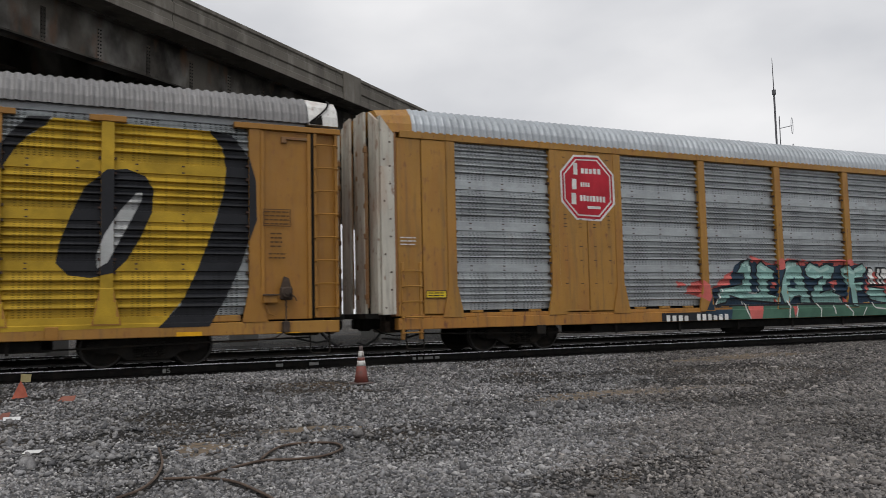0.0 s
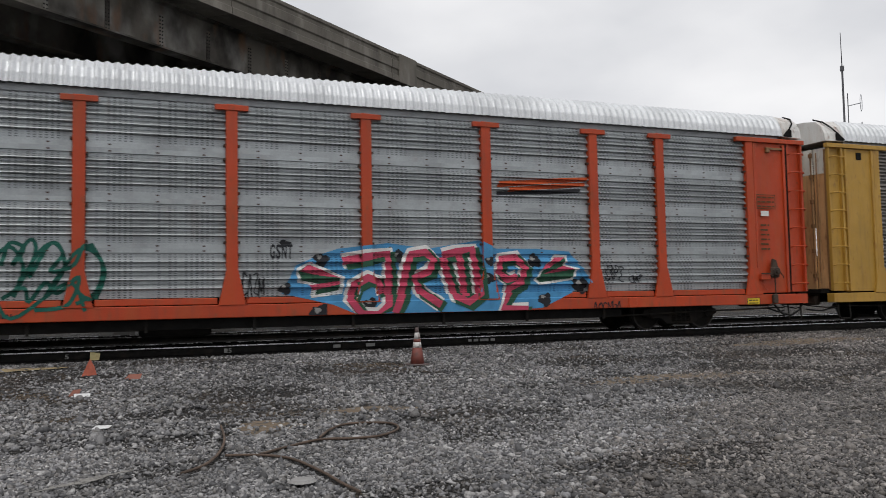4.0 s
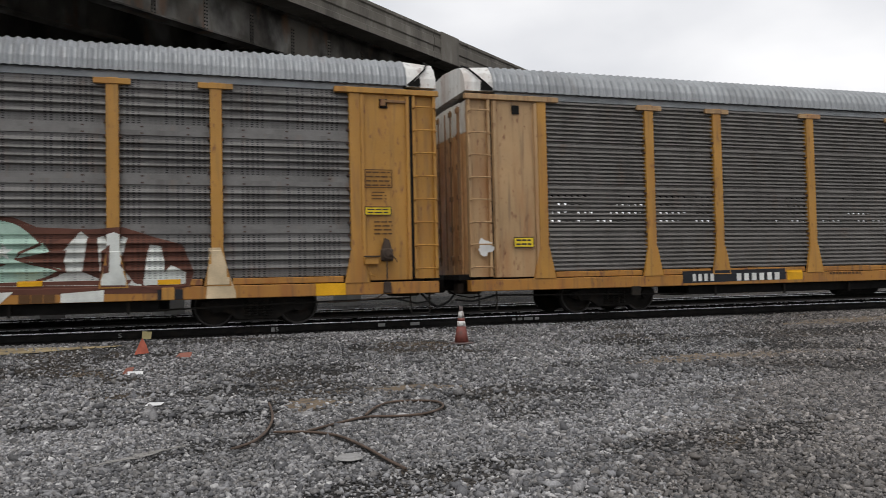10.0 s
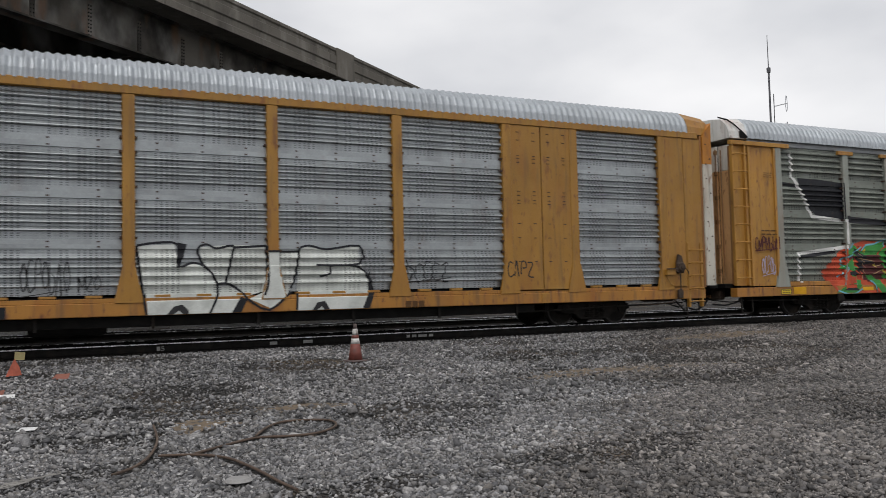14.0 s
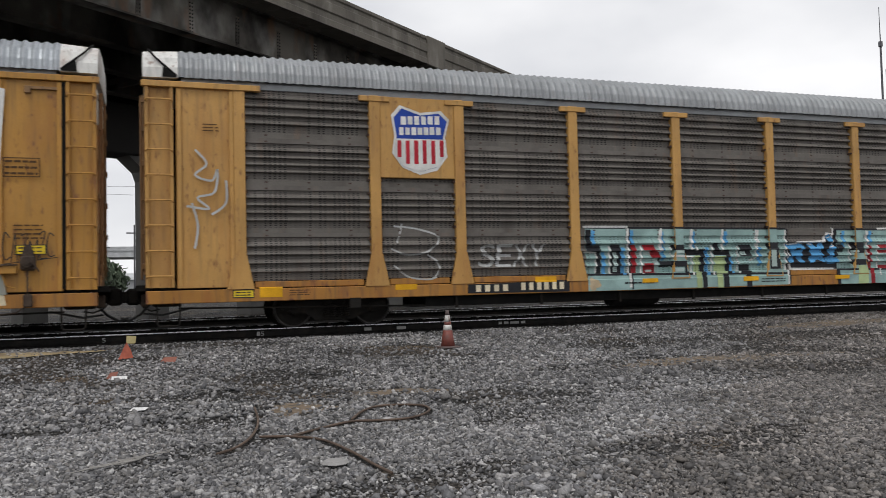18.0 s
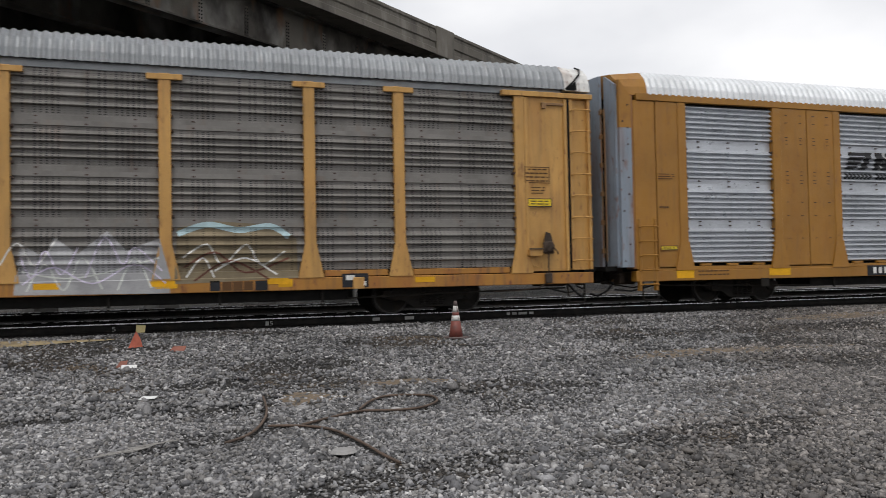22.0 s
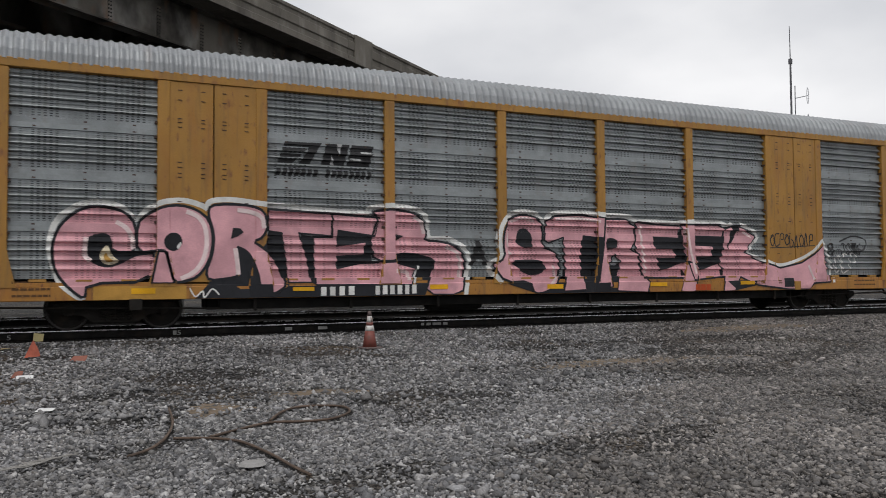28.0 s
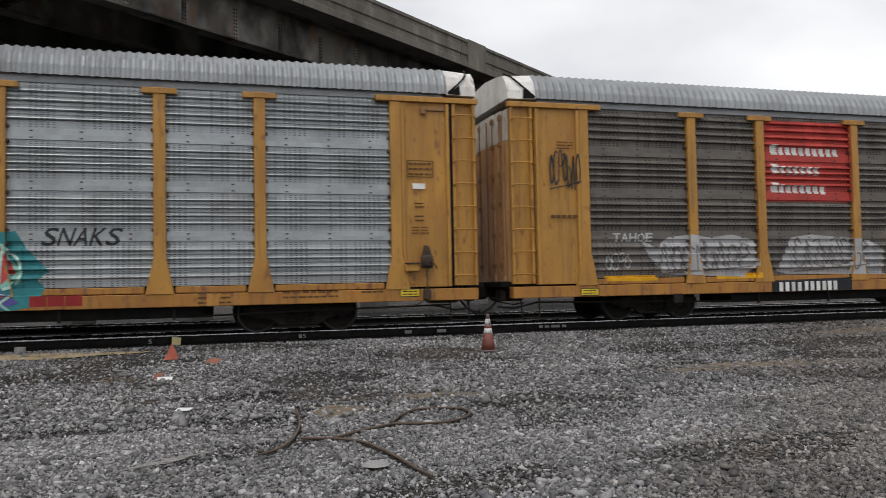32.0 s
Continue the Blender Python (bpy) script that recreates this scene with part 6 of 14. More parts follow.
COLOURS = {
    "blk": (0.018, 0.019, 0.023), "inkgrey": (0.040, 0.046, 0.056), "ink2": (0.03, 0.03, 0.032), "whi": (0.66, 0.66, 0.64), "palew": (0.58, 0.60, 0.57), "gryw": (0.42, 0.43, 0.43), "gry": (0.24, 0.24, 0.235), "frost": (0.36, 0.36, 0.37), "cream": (0.66, 0.58, 0.42),
    "yel": (0.43, 0.275, 0.024), "brown": (0.10, 0.05, 0.02), "refl": (0.66, 0.34, 0.012), "labely": (0.70, 0.50, 0.03), "labelp": (0.62, 0.48, 0.24), "redsign": (0.42, 0.020, 0.035), "bluesign": (0.018, 0.055, 0.32), "redboard": (0.43, 0.060, 0.050), "redl": (0.58, 0.075, 0.065),
    "coral": (0.55, 0.13, 0.115), "navy": (0.022, 0.045, 0.075), "green": (0.060, 0.135, 0.095), "teal": (0.235, 0.40, 0.37), "sky": (0.07, 0.26, 0.48), "skyb": (0.09, 0.24, 0.46), "skyd": (0.09, 0.26, 0.40), "dgreen": (0.025, 0.085, 0.05), "rose": (0.48, 0.06, 0.115), "gtag": (0.012, 0.10, 0.075), "redor": (0.45, 0.075, 0.022),
    "lime": (0.22, 0.33, 0.035), "lime2": (0.36, 0.44, 0.22), "gtan": (0.21, 0.17, 0.11), "rust2": (0.105, 0.042, 0.028), "mint": (0.37, 0.52, 0.44), "gleaf": (0.15, 0.27, 0.11), "gpaint": (0.115, 0.20, 0.085), "sand": (0.52, 0.36, 0.20), "sandp": (0.58, 0.46, 0.30), "csx": (0.62, 0.34, 0.03),
    "red": (0.50, 0.022, 0.030), "dred": (0.26, 0.015, 0.022), "dredt": (0.22, 0.02, 0.02), "redsp": (0.52, 0.085, 0.04), "maroon": (0.085, 0.022, 0.022), "gspray": (0.055, 0.27, 0.06), "ysp": (0.52, 0.40, 0.06), "cyan": (0.16, 0.42, 0.50), "cyanp": (0.42, 0.56, 0.60), "lilac": (0.42, 0.38, 0.50), "lilacw": (0.62, 0.57, 0.70),
    "mustard": (0.48, 0.27, 0.045), "wine": (0.14, 0.04, 0.035), "tealb": (0.035, 0.20, 0.22), "tealw": (0.38, 0.55, 0.51), "tealb2": (0.03, 0.33, 0.38), "paleteal": (0.27, 0.40, 0.385), "palet2": (0.40, 0.50, 0.48), "blue": (0.09, 0.31, 0.58), "lgreen": (0.37, 0.46, 0.24), "body": (0.44, 0.26, 0.07), "turq": (0.10, 0.40, 0.36), "brick": (0.26, 0.065, 0.030), "mintd": (0.20, 0.30, 0.25), "mintw": (0.52, 0.64, 0.56),
    "pink": (0.62, 0.33, 0.365), "pinkw": (0.74, 0.60, 0.60), "pinkp": (0.60, 0.24, 0.27), "gold": (0.42, 0.23, 0.05), "seaw": (0.42, 0.62, 0.54), "seafoam": (0.22, 0.47, 0.40), "redsp2": (0.46, 0.075, 0.075), "plum": (0.045, 0.025, 0.045), "violet": (0.10, 0.085, 0.30), "redcn": (0.55, 0.018, 0.025), "sheetk": (0.16, 0.15, 0.14), "frostg": (0.235, 0.265, 0.225),
}
NAMES = {"brown": "stencil", "refl": "reflector_strip", "labely": "warning_label", "labelp": "paper_label", "redsign": "sign_face", "bluesign": "sign_face", "redboard": "sign_board", "body": "sign_board"}


def rounded(pts, k=0.24):
    """The outline with its corners cut."""
    out = []
    closed = pts[0] == pts[-1]
    ring = pts[:-1] if closed else pts
    for (x, z), (u, v) in zip(ring, ring[1:] + ring[:1]):
        out += [(x + (u - x) * k, z + (v - z) * k), (u + (x - u) * k, v + (z - v) * k)]
    return out + out[:1] if closed else out


def emblem(art, x, z, w):
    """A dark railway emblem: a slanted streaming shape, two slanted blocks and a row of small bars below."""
    def at(*uv):
        return [(x + w * u, z + w * v * 0.58) for u, v in uv]

    for i in range(4):
        v = 0.24 + 0.095 * i
        art("ink2", 1).poly(at((0.02 + 0.02 * i, v), (0.16 + 0.055 * i, v), (0.20 + 0.06 * i, v + 0.07), (0.03 + 0.02 * i, v + 0.07)))
    art("ink2", 1).poly(at((0.22, 0.24), (0.33, 0.24), (0.40, 0.46), (0.45, 0.60), (0.34, 0.60), (0.30, 0.42)))
    art("ink2", 1).poly(at((0.44, 0.24), (0.67, 0.24), (0.73, 0.60), (0.50, 0.60)))
    art("ink2", 1).poly(at((0.70, 0.24), (0.93, 0.24), (0.98, 0.60), (0.75, 0.60)))
    art("gryw", 2).poly(at((0.53, 0.24), (0.57, 0.24), (0.55, 0.42)))
    art("gryw", 2).poly(at((0.60, 0.60), (0.65, 0.60), (0.62, 0.40)))
    art("gryw", 2).poly(at((0.73, 0.34), (0.84, 0.34), (0.84, 0.38), (0.735, 0.38)))
    art("gryw", 2).poly(at((0.84, 0.46), (0.955, 0.46), (0.96, 0.50), (0.845, 0.50)))
    for i in range(16):
        if i != 7:
            u = 0.0 + 0.06 * i
            art("ink2", 1).poly(at((u, 0.04), (u + 0.042, 0.04), (u + 0.055, 0.16), (u + 0.013, 0.16)))


class Art:
    """All the paint of one wagon side, gathered by colour and layer."""

    def __init__(self, car, kind, fine):
        self.car, self.kind, self.fine, self.sheets = car, kind, fine, []

    def __call__(self, colour, layer):
        paint = Paint()
        paint.n = len(self.sheets)
        self.sheets.append((colour, layer, paint))
        return paint

    def done(self):
        for colour, layer, paint in self.sheets:
            tint = colour.removesuffix("_l")
            name = "lettering" if tint != colour else NAMES.get(colour, "graffiti")
            if name in ("lettering", "reflector_strip", "warning_label", "paper_label"):
                for f in paint.f:
                    one = Paint()
                    one.v, one.f = [paint.v[i] for i in f], [tuple(range(len(f)))]
                    ob = lay(name, one, spray("paint_" + tint, COLOURS[tint]), self.car, self.kind, self.fine, layer)
                    if name == "warning_label":
                        x0, x1 = min(p[0] for p in one.v), max(p[0] for p in one.v)
                        z0, z1 = min(p[2] for p in one.v), max(p[2] for p in one.v)
                        print_ = Paint().outline(x0, z0, x1, z1, 0.018).bars(x0 + 0.06, z0 + 0.03, x1 - 0.06, z1 - 0.03, 2, 2, 7)
                        lay("label_print", print_, spray("paint_ink2", COLOURS["ink2"]), self.car, self.kind, self.fine, layer + 1)
                continue
            ob = lay(name, paint, spray("paint_" + tint, COLOURS[tint]), self.car, self.kind, self.fine, layer)
            if name == "stencil":
                tagged(ob, kind="stuff")


art = Art(car_a, "A", False)
art("yel", 1).poly([(4.64, 0.75), (10.12, 0.81), (10.82, 1.68), (11.39, 3.67), (11.41, 4.26), (11.16, 4.81), (8.15, 4.86), (7.45, 4.23), (6.73, 3.45), (5.54, 3.09), (4.58, 2.86)])
art("blk", 2).poly([(11.07, 4.82), (11.53, 4.77), (11.85, 4.35), (12.00, 3.82), (12.02, 2.98), (11.85, 2.50), (11.73, 2.09), (11.38, 1.33), (11.05, 0.79), (10.07, 0.79), (10.50, 1.23), (10.82, 1.91), (11.16, 2.84), (11.35, 3.49), (11.41, 4.02), (11.34, 4.47)])
art("blk", 2).poly([(8.12, 4.88), (7.72, 4.86), (7.44, 4.55), (7.26, 4.30), (7.00, 3.77), (6.74, 3.03), (6.92, 2.93), (7.27, 3.81), (7.49, 4.21), (7.77, 4.55), (8.01, 4.70)])
art("blk", 2).poly([(9.11, 3.89), (9.47, 3.94), (9.82, 3.82), (9.98, 3.54), (9.95, 3.09), (9.74, 2.58), (9.49, 2.13), (9.23, 1.87), (8.83, 1.78), (8.44, 1.83), (8.22, 2.06), (8.28, 2.44), (8.47, 2.98), (8.71, 3.54)])
art("gryw", 3).poly([(9.66, 3.47), (9.76, 3.48), (9.76, 3.34), (9.58, 2.96), (9.33, 2.46), (9.13, 2.07), (8.95, 1.96), (8.93, 2.23), (9.07, 2.62), (9.37, 3.13)])
art("brown", 2).bars(12.18, 2.87, 12.71, 3.21, 4, 4, 468)
art("brown", 2).outline(12.15, 2.86, 12.74, 3.23, 0.02)
art("brown", 2).bars(12.30, 2.39, 12.56, 2.75, 4, 2, 478)
art("brown", 2).bars(12.26, 2.15, 12.63, 2.32, 2, 4, 475)
art("refl", 1).rect(10.41, 0.53, 10.91, 0.69)
art("refl", 1).rect(12.43, 0.42, 12.94, 0.63)
art.done()

art = Art(car_b, "B", False)
art("whi", 1).poly([(-8.47, 3.23), (-7.72, 3.21), (-7.27, 3.66), (-7.28, 4.45), (-7.74, 4.91), (-8.50, 4.89), (-8.92, 4.44), (-8.91, 3.68)])
art("redsign", 2).poly([(-8.45, 3.28), (-7.75, 3.26), (-7.32, 3.69), (-7.33, 4.43), (-7.76, 4.86), (-8.48, 4.84), (-8.87, 4.42), (-8.86, 3.71)])
art("whi", 3).poly([(-8.43, 3.34), (-7.77, 3.32), (-7.38, 3.71), (-7.39, 4.40), (-7.79, 4.80), (-8.45, 4.78), (-8.82, 4.39), (-8.81, 3.73)])
art("redsign", 4).poly([(-8.41, 3.37), (-7.79, 3.36), (-7.42, 3.73), (-7.42, 4.38), (-7.81, 4.76), (-8.43, 4.75), (-8.79, 4.37), (-8.78, 3.75)])
art("whi", 1).poly([(7.71, 3.18), (8.45, 3.17), (8.93, 3.60), (8.98, 4.34), (8.56, 4.78), (7.81, 4.77), (7.35, 4.34), (7.30, 3.61)])
art("redsign", 2).poly([(7.73, 3.23), (8.43, 3.22), (8.88, 3.62), (8.93, 4.32), (8.53, 4.73), (7.83, 4.72), (7.39, 4.32), (7.35, 3.64)])
art("whi", 3).poly([(7.76, 3.29), (8.41, 3.28), (8.83, 3.65), (8.87, 4.29), (8.50, 4.67), (7.85, 4.67), (7.45, 4.29), (7.41, 3.66)])
art("redsign", 4).poly([(7.78, 3.32), (8.40, 3.31), (8.79, 3.66), (8.84, 4.28), (8.49, 4.64), (7.86, 4.63), (7.48, 4.28), (7.44, 3.67)])
art("whi_l", 5).rect(-8.53, 4.38, -8.41, 4.68)
art("whi_l", 5).rect(-8.30, 4.42, -8.21, 4.55)
art("whi_l", 5).rect(-8.18, 4.42, -8.08, 4.55)
art("whi_l", 5).rect(-8.05, 4.42, -7.96, 4.55)
art("whi_l", 5).rect(-7.92, 4.42, -7.83, 4.56)
art("whi_l", 5).rect(-7.79, 4.42, -7.70, 4.56)
art("whi_l", 5).rect(-8.58, 4.00, -8.45, 4.27)
art("whi_l", 5).rect(-8.32, 4.08, -8.27, 4.19)
art("whi_l", 5).rect(-8.25, 4.08, -8.20, 4.19)
art("whi_l", 5).rect(-8.18, 4.08, -8.12, 4.19)
art("whi_l", 5).rect(-8.10, 4.08, -8.05, 4.19)
art("whi_l", 5).rect(-8.61, 3.62, -8.47, 3.91)
art("whi_l", 5).rect(-8.35, 3.71, -8.28, 3.86)
art("whi_l", 5).rect(-8.25, 3.71, -8.18, 3.86)
art("whi_l", 5).rect(-8.16, 3.71, -8.08, 3.85)
art("whi_l", 5).rect(-8.06, 3.71, -7.98, 3.85)
art("whi_l", 5).rect(-7.96, 3.71, -7.88, 3.85)
art("whi_l", 5).rect(-7.85, 3.71, -7.78, 3.85)
art("whi_l", 5).rect(-7.75, 3.70, -7.68, 3.85)
art("whi_l", 5).rect(-7.65, 3.70, -7.58, 3.85)
art("whi_l", 5).rect(-8.13, 3.52, -7.73, 3.59)
art("whi_l", 5).rect(7.74, 4.31, 7.86, 4.56)
art("whi_l", 5).rect(7.99, 4.37, 8.07, 4.49)
art("whi_l", 5).rect(8.10, 4.37, 8.19, 4.49)
art("whi_l", 5).rect(8.22, 4.37, 8.30, 4.50)
art("whi_l", 5).rect(8.33, 4.37, 8.41, 4.50)
art("whi_l", 5).rect(8.45, 4.37, 8.53, 4.50)
art("whi_l", 5).rect(7.70, 3.94, 7.82, 4.18)
art("whi_l", 5).rect(7.97, 4.01, 8.03, 4.13)
art("whi_l", 5).rect(8.06, 4.01, 8.12, 4.13)
art("whi_l", 5).rect(8.15, 4.01, 8.21, 4.13)
art("whi_l", 5).rect(8.24, 4.01, 8.30, 4.13)
art("whi_l", 5).rect(7.66, 3.59, 7.78, 3.84)
art("whi_l", 5).rect(7.92, 3.65, 8.00, 3.78)
art("whi_l", 5).rect(8.03, 3.65, 8.11, 3.77)
art("whi_l", 5).rect(8.14, 3.65, 8.22, 3.77)
art("whi_l", 5).rect(8.25, 3.65, 8.32, 3.77)
art("whi_l", 5).rect(8.35, 3.64, 8.43, 3.77)
art("whi_l", 5).rect(8.46, 3.64, 8.54, 3.77)
art("whi_l", 5).rect(8.57, 3.64, 8.65, 3.77)
art("whi_l", 5).rect(7.87, 3.35, 7.99, 3.54)
art("whi_l", 5).rect(8.12, 3.40, 8.21, 3.51)
art("whi_l", 5).rect(8.25, 3.40, 8.35, 3.51)
art("whi_l", 5).rect(8.39, 3.40, 8.49, 3.51)
art("whi_l", 5).rect(8.53, 3.40, 8.63, 3.51)
art("blk", 1).poly([(-5.89, 0.83), (-3.39, 0.83), (-3.39, 0.50), (-5.89, 0.51)])
art("whi_l", 2).rect(-5.74, 0.59, -5.62, 0.77)
art("whi_l", 2).rect(-5.54, 0.59, -5.41, 0.76)
art("whi_l", 2).rect(-5.32, 0.58, -5.19, 0.76)
art("whi_l", 2).rect(-5.13, 0.58, -5.00, 0.75)
art("whi_l", 2).rect(-4.69, 0.61, -4.57, 0.79)
art("whi_l", 2).rect(-4.50, 0.61, -4.38, 0.78)
art("whi_l", 2).rect(-4.30, 0.60, -4.18, 0.78)
art("whi_l", 2).rect(-4.11, 0.59, -3.98, 0.77)
art("whi_l", 2).rect(-3.91, 0.59, -3.78, 0.77)
art("whi_l", 2).rect(-3.71, 0.58, -3.58, 0.77)
art("coral", 1).blob(-5.14, 1.59, 0.14, 0.08, 3)
art("coral", 1).poly([(-4.99, 1.35), (-4.75, 1.64), (-4.38, 1.70), (-4.02, 1.46), (-3.51, 1.83), (-2.99, 2.08), (-2.32, 2.33), (-1.64, 2.15), (-1.07, 2.33), (-0.34, 2.23), (0.41, 2.27), (1.19, 2.32), (1.67, 2.23), (2.15, 2.15), (2.48, 1.98), (3.06, 1.81), (3.49, 1.63), (4.18, 1.48), (4.63, 1.48), (4.77, 1.33), (4.35, 1.19), (3.63, 1.06), (3.28, 0.96), (-2.20, 1.00), (-4.02, 1.07), (-4.27, 1.13), (-4.63, 1.29)])
art("coral", 1).blob(5.14, 1.23, 0.12, 0.09, 5)
art("navy", 2).poly([(-4.39, 0.81), (-4.02, 1.46), (-3.38, 1.58), (-3.18, 2.07), (-2.85, 2.26), (-2.32, 2.23), (-2.19, 2.08), (-1.70, 2.15), (-1.36, 2.09), (-0.78, 2.29), (-0.19, 2.17), (0.72, 2.22), (1.42, 2.11), (2.07, 2.19), (2.31, 1.98), (2.12, 1.28), (2.96, 1.42), (3.45, 0.85), (3.27, 0.57), (2.93, 0.71), (0.67, 0.56), (-2.21, 0.57), (-3.39, 0.60)])
art("green", 3).poly([(-3.46, 0.58), (-3.39, 0.97), (-2.74, 1.01), (2.94, 0.97), (3.37, 0.85), (3.27, 0.54), (0.98, 0.55), (-1.39, 0.57)])
art("teal", 4).poly([(-3.83, 1.02), (-3.52, 1.07), (-3.39, 1.27), (-3.00, 1.15), (-2.34, 1.10), (-1.59, 1.04), (-1.58, 1.22), (-1.90, 1.32), (-1.95, 1.64), (-1.71, 1.73), (-1.64, 1.96), (-1.89, 2.08), (-2.13, 2.24), (-2.35, 2.08), (-2.33, 1.73), (-2.27, 1.35), (-2.63, 1.33), (-2.57, 1.45), (-2.53, 1.95), (-2.56, 2.26), (-2.67, 2.30), (-2.88, 2.18), (-3.10, 1.90), (-2.79, 1.88), (-2.93, 1.60), (-3.25, 1.53), (-3.79, 1.46), (-3.92, 0.95)])
art("blk", 5).line([(-3.92, 0.95), (-3.79, 1.46), (-3.25, 1.53), (-2.93, 1.60), (-2.79, 1.88), (-3.10, 1.90), (-2.88, 2.18), (-2.67, 2.30), (-2.56, 2.26), (-2.53, 1.95), (-2.57, 1.45), (-2.63, 1.33), (-2.27, 1.35), (-2.33, 1.73), (-2.35, 2.08), (-2.13, 2.24), (-1.89, 2.08), (-1.64, 1.96), (-1.71, 1.73), (-1.95, 1.64), (-1.90, 1.32), (-1.58, 1.22), (-1.59, 1.04), (-2.34, 1.10), (-3.00, 1.15), (-3.39, 1.27), (-3.52, 1.07), (-3.83, 1.02), (-3.92, 0.95)], 0.05)
art("teal", 4).poly([(-1.45, 1.03), (-1.09, 1.03), (-0.95, 1.21), (-0.69, 1.24), (-0.59, 1.02), (-0.19, 1.02), (-0.29, 1.24), (-0.45, 1.57), (-0.52, 1.96), (-0.66, 2.25), (-1.07, 2.27), (-1.28, 2.09), (-1.48, 1.70), (-1.58, 1.32)])
art("blk", 5).line([(-1.58, 1.32), (-1.48, 1.70), (-1.28, 2.09), (-1.07, 2.27), (-0.66, 2.25), (-0.52, 1.96), (-0.45, 1.57), (-0.29, 1.24), (-0.19, 1.02), (-0.59, 1.02), (-0.69, 1.24), (-0.95, 1.21), (-1.09, 1.03), (-1.45, 1.03), (-1.58, 1.32)], 0.05)
art("teal", 4).poly([(-0.28, 1.77), (-0.06, 1.70), (0.32, 1.81), (-0.06, 1.50), (-0.25, 1.24), (-0.07, 1.01), (0.38, 1.01), (1.15, 0.99), (1.08, 1.16), (0.62, 1.43), (0.17, 1.30), (0.39, 1.57), (0.78, 1.84), (0.84, 2.08), (0.56, 2.19), (0.19, 2.08), (-0.16, 2.23), (-0.46, 2.02)])
art("blk", 5).line([(-0.46, 2.02), (-0.16, 2.23), (0.19, 2.08), (0.56, 2.19), (0.84, 2.08), (0.78, 1.84), (0.39, 1.57), (0.17, 1.30), (0.62, 1.43), (1.08, 1.16), (1.15, 0.99), (0.38, 1.01), (-0.07, 1.01), (-0.25, 1.24), (-0.06, 1.50), (0.32, 1.81), (-0.06, 1.70), (-0.28, 1.77), (-0.46, 2.02)], 0.05)
art("teal", 4).poly([(1.32, 1.43), (1.38, 0.94), (1.65, 0.88), (1.60, 1.29), (1.96, 1.35), (2.05, 1.65), (1.52, 1.62), (1.57, 1.73), (2.06, 1.77), (2.25, 2.01), (2.12, 2.20), (1.50, 2.00), (1.34, 2.14), (1.06, 2.04)])
art("blk", 5).line([(1.06, 2.04), (1.34, 2.14), (1.50, 2.00), (2.12, 2.20), (2.25, 2.01), (2.06, 1.77), (1.57, 1.73), (1.52, 1.62), (2.05, 1.65), (1.96, 1.35), (1.60, 1.29), (1.65, 0.88), (1.38, 0.94), (1.32, 1.43), (1.06, 2.04)], 0.05)
art("teal", 4).poly([(2.44, 1.07), (3.03, 0.97), (3.31, 0.68), (3.42, 0.87), (3.12, 1.13), (2.96, 1.42), (2.29, 1.49), (2.12, 1.28)])
art("blk", 5).line([(2.12, 1.28), (2.29, 1.49), (2.96, 1.42), (3.12, 1.13), (3.42, 0.87), (3.31, 0.68), (3.03, 0.97), (2.44, 1.07), (2.12, 1.28)], 0.05)
art("navy", 5).poly([(-0.89, 1.81), (-0.80, 1.44), (-1.15, 1.51)])
art("navy", 5).poly([(-2.46, 1.77), (-2.41, 1.48), (-2.57, 1.43), (-2.62, 1.70)])
art("coral", 5).poly([(-1.81, 1.47), (-1.62, 1.45), (-1.64, 1.64), (-1.78, 1.64)])
art("coral", 5).poly([(0.77, 1.43), (0.94, 1.70), (0.55, 1.63)])
art("coral", 5).poly([(2.22, 1.28), (2.30, 1.63), (2.09, 1.42)])
art("coral", 5).poly([(-2.81, 0.96), (-2.23, 0.97), (-2.32, 0.60), (-2.74, 0.58)])
art("coral", 5).poly([(-1.07, 0.93), (-0.87, 0.95), (-1.02, 0.56)])
art("coral", 4).blob(-2.44, 2.30, 0.12, 0.09, 3)
art("coral", 4).blob(-1.41, 2.15, 0.17, 0.16, 4)
art("coral", 4).blob(-0.52, 2.20, 0.17, 0.09, 5)
art("coral", 4).blob(0.28, 2.20, 0.13, 0.09, 6)
art("coral", 4).blob(0.98, 2.21, 0.14, 0.10, 7)
art("coral", 4).blob(1.46, 2.21, 0.17, 0.10, 8)
art("tealw", 5).line([(-2.83, 2.10), (-2.66, 2.20), (-2.62, 1.95)], 0.09)
art("tealw", 5).line([(-2.21, 2.08), (-1.98, 1.98)], 0.09)
art("tealw", 5).line([(-1.19, 2.01), (-1.00, 2.14), (-0.72, 2.15)], 0.09)
art("tealw", 5).line([(-0.29, 1.99), (-0.12, 2.10), (0.22, 1.94), (0.59, 2.05)], 0.09)
art("tealw", 5).line([(1.24, 1.97), (1.50, 1.89), (2.07, 2.06)], 0.09)
art("tealw", 5).line([(-3.70, 1.36), (-3.19, 1.43)], 0.09)
art("whi", 5).line([(-2.80, 1.01), (-2.93, 1.11), (-2.87, 0.83), (-2.74, 0.58)], 0.04)
art("whi", 5).line([(-1.37, 1.12), (-1.21, 0.93), (-1.24, 0.57)], 0.04)
art("whi", 5).line([(-0.88, 0.95), (-0.96, 0.54)], 0.04)
art("whi", 5).line([(-0.10, 1.01), (0.07, 0.84), (0.03, 0.58)], 0.04)
art("whi", 5).line([(0.70, 1.43), (1.00, 1.16), (1.15, 0.94)], 0.04)
art("whi", 5).line([(0.60, 0.95), (0.67, 0.69)], 0.04)
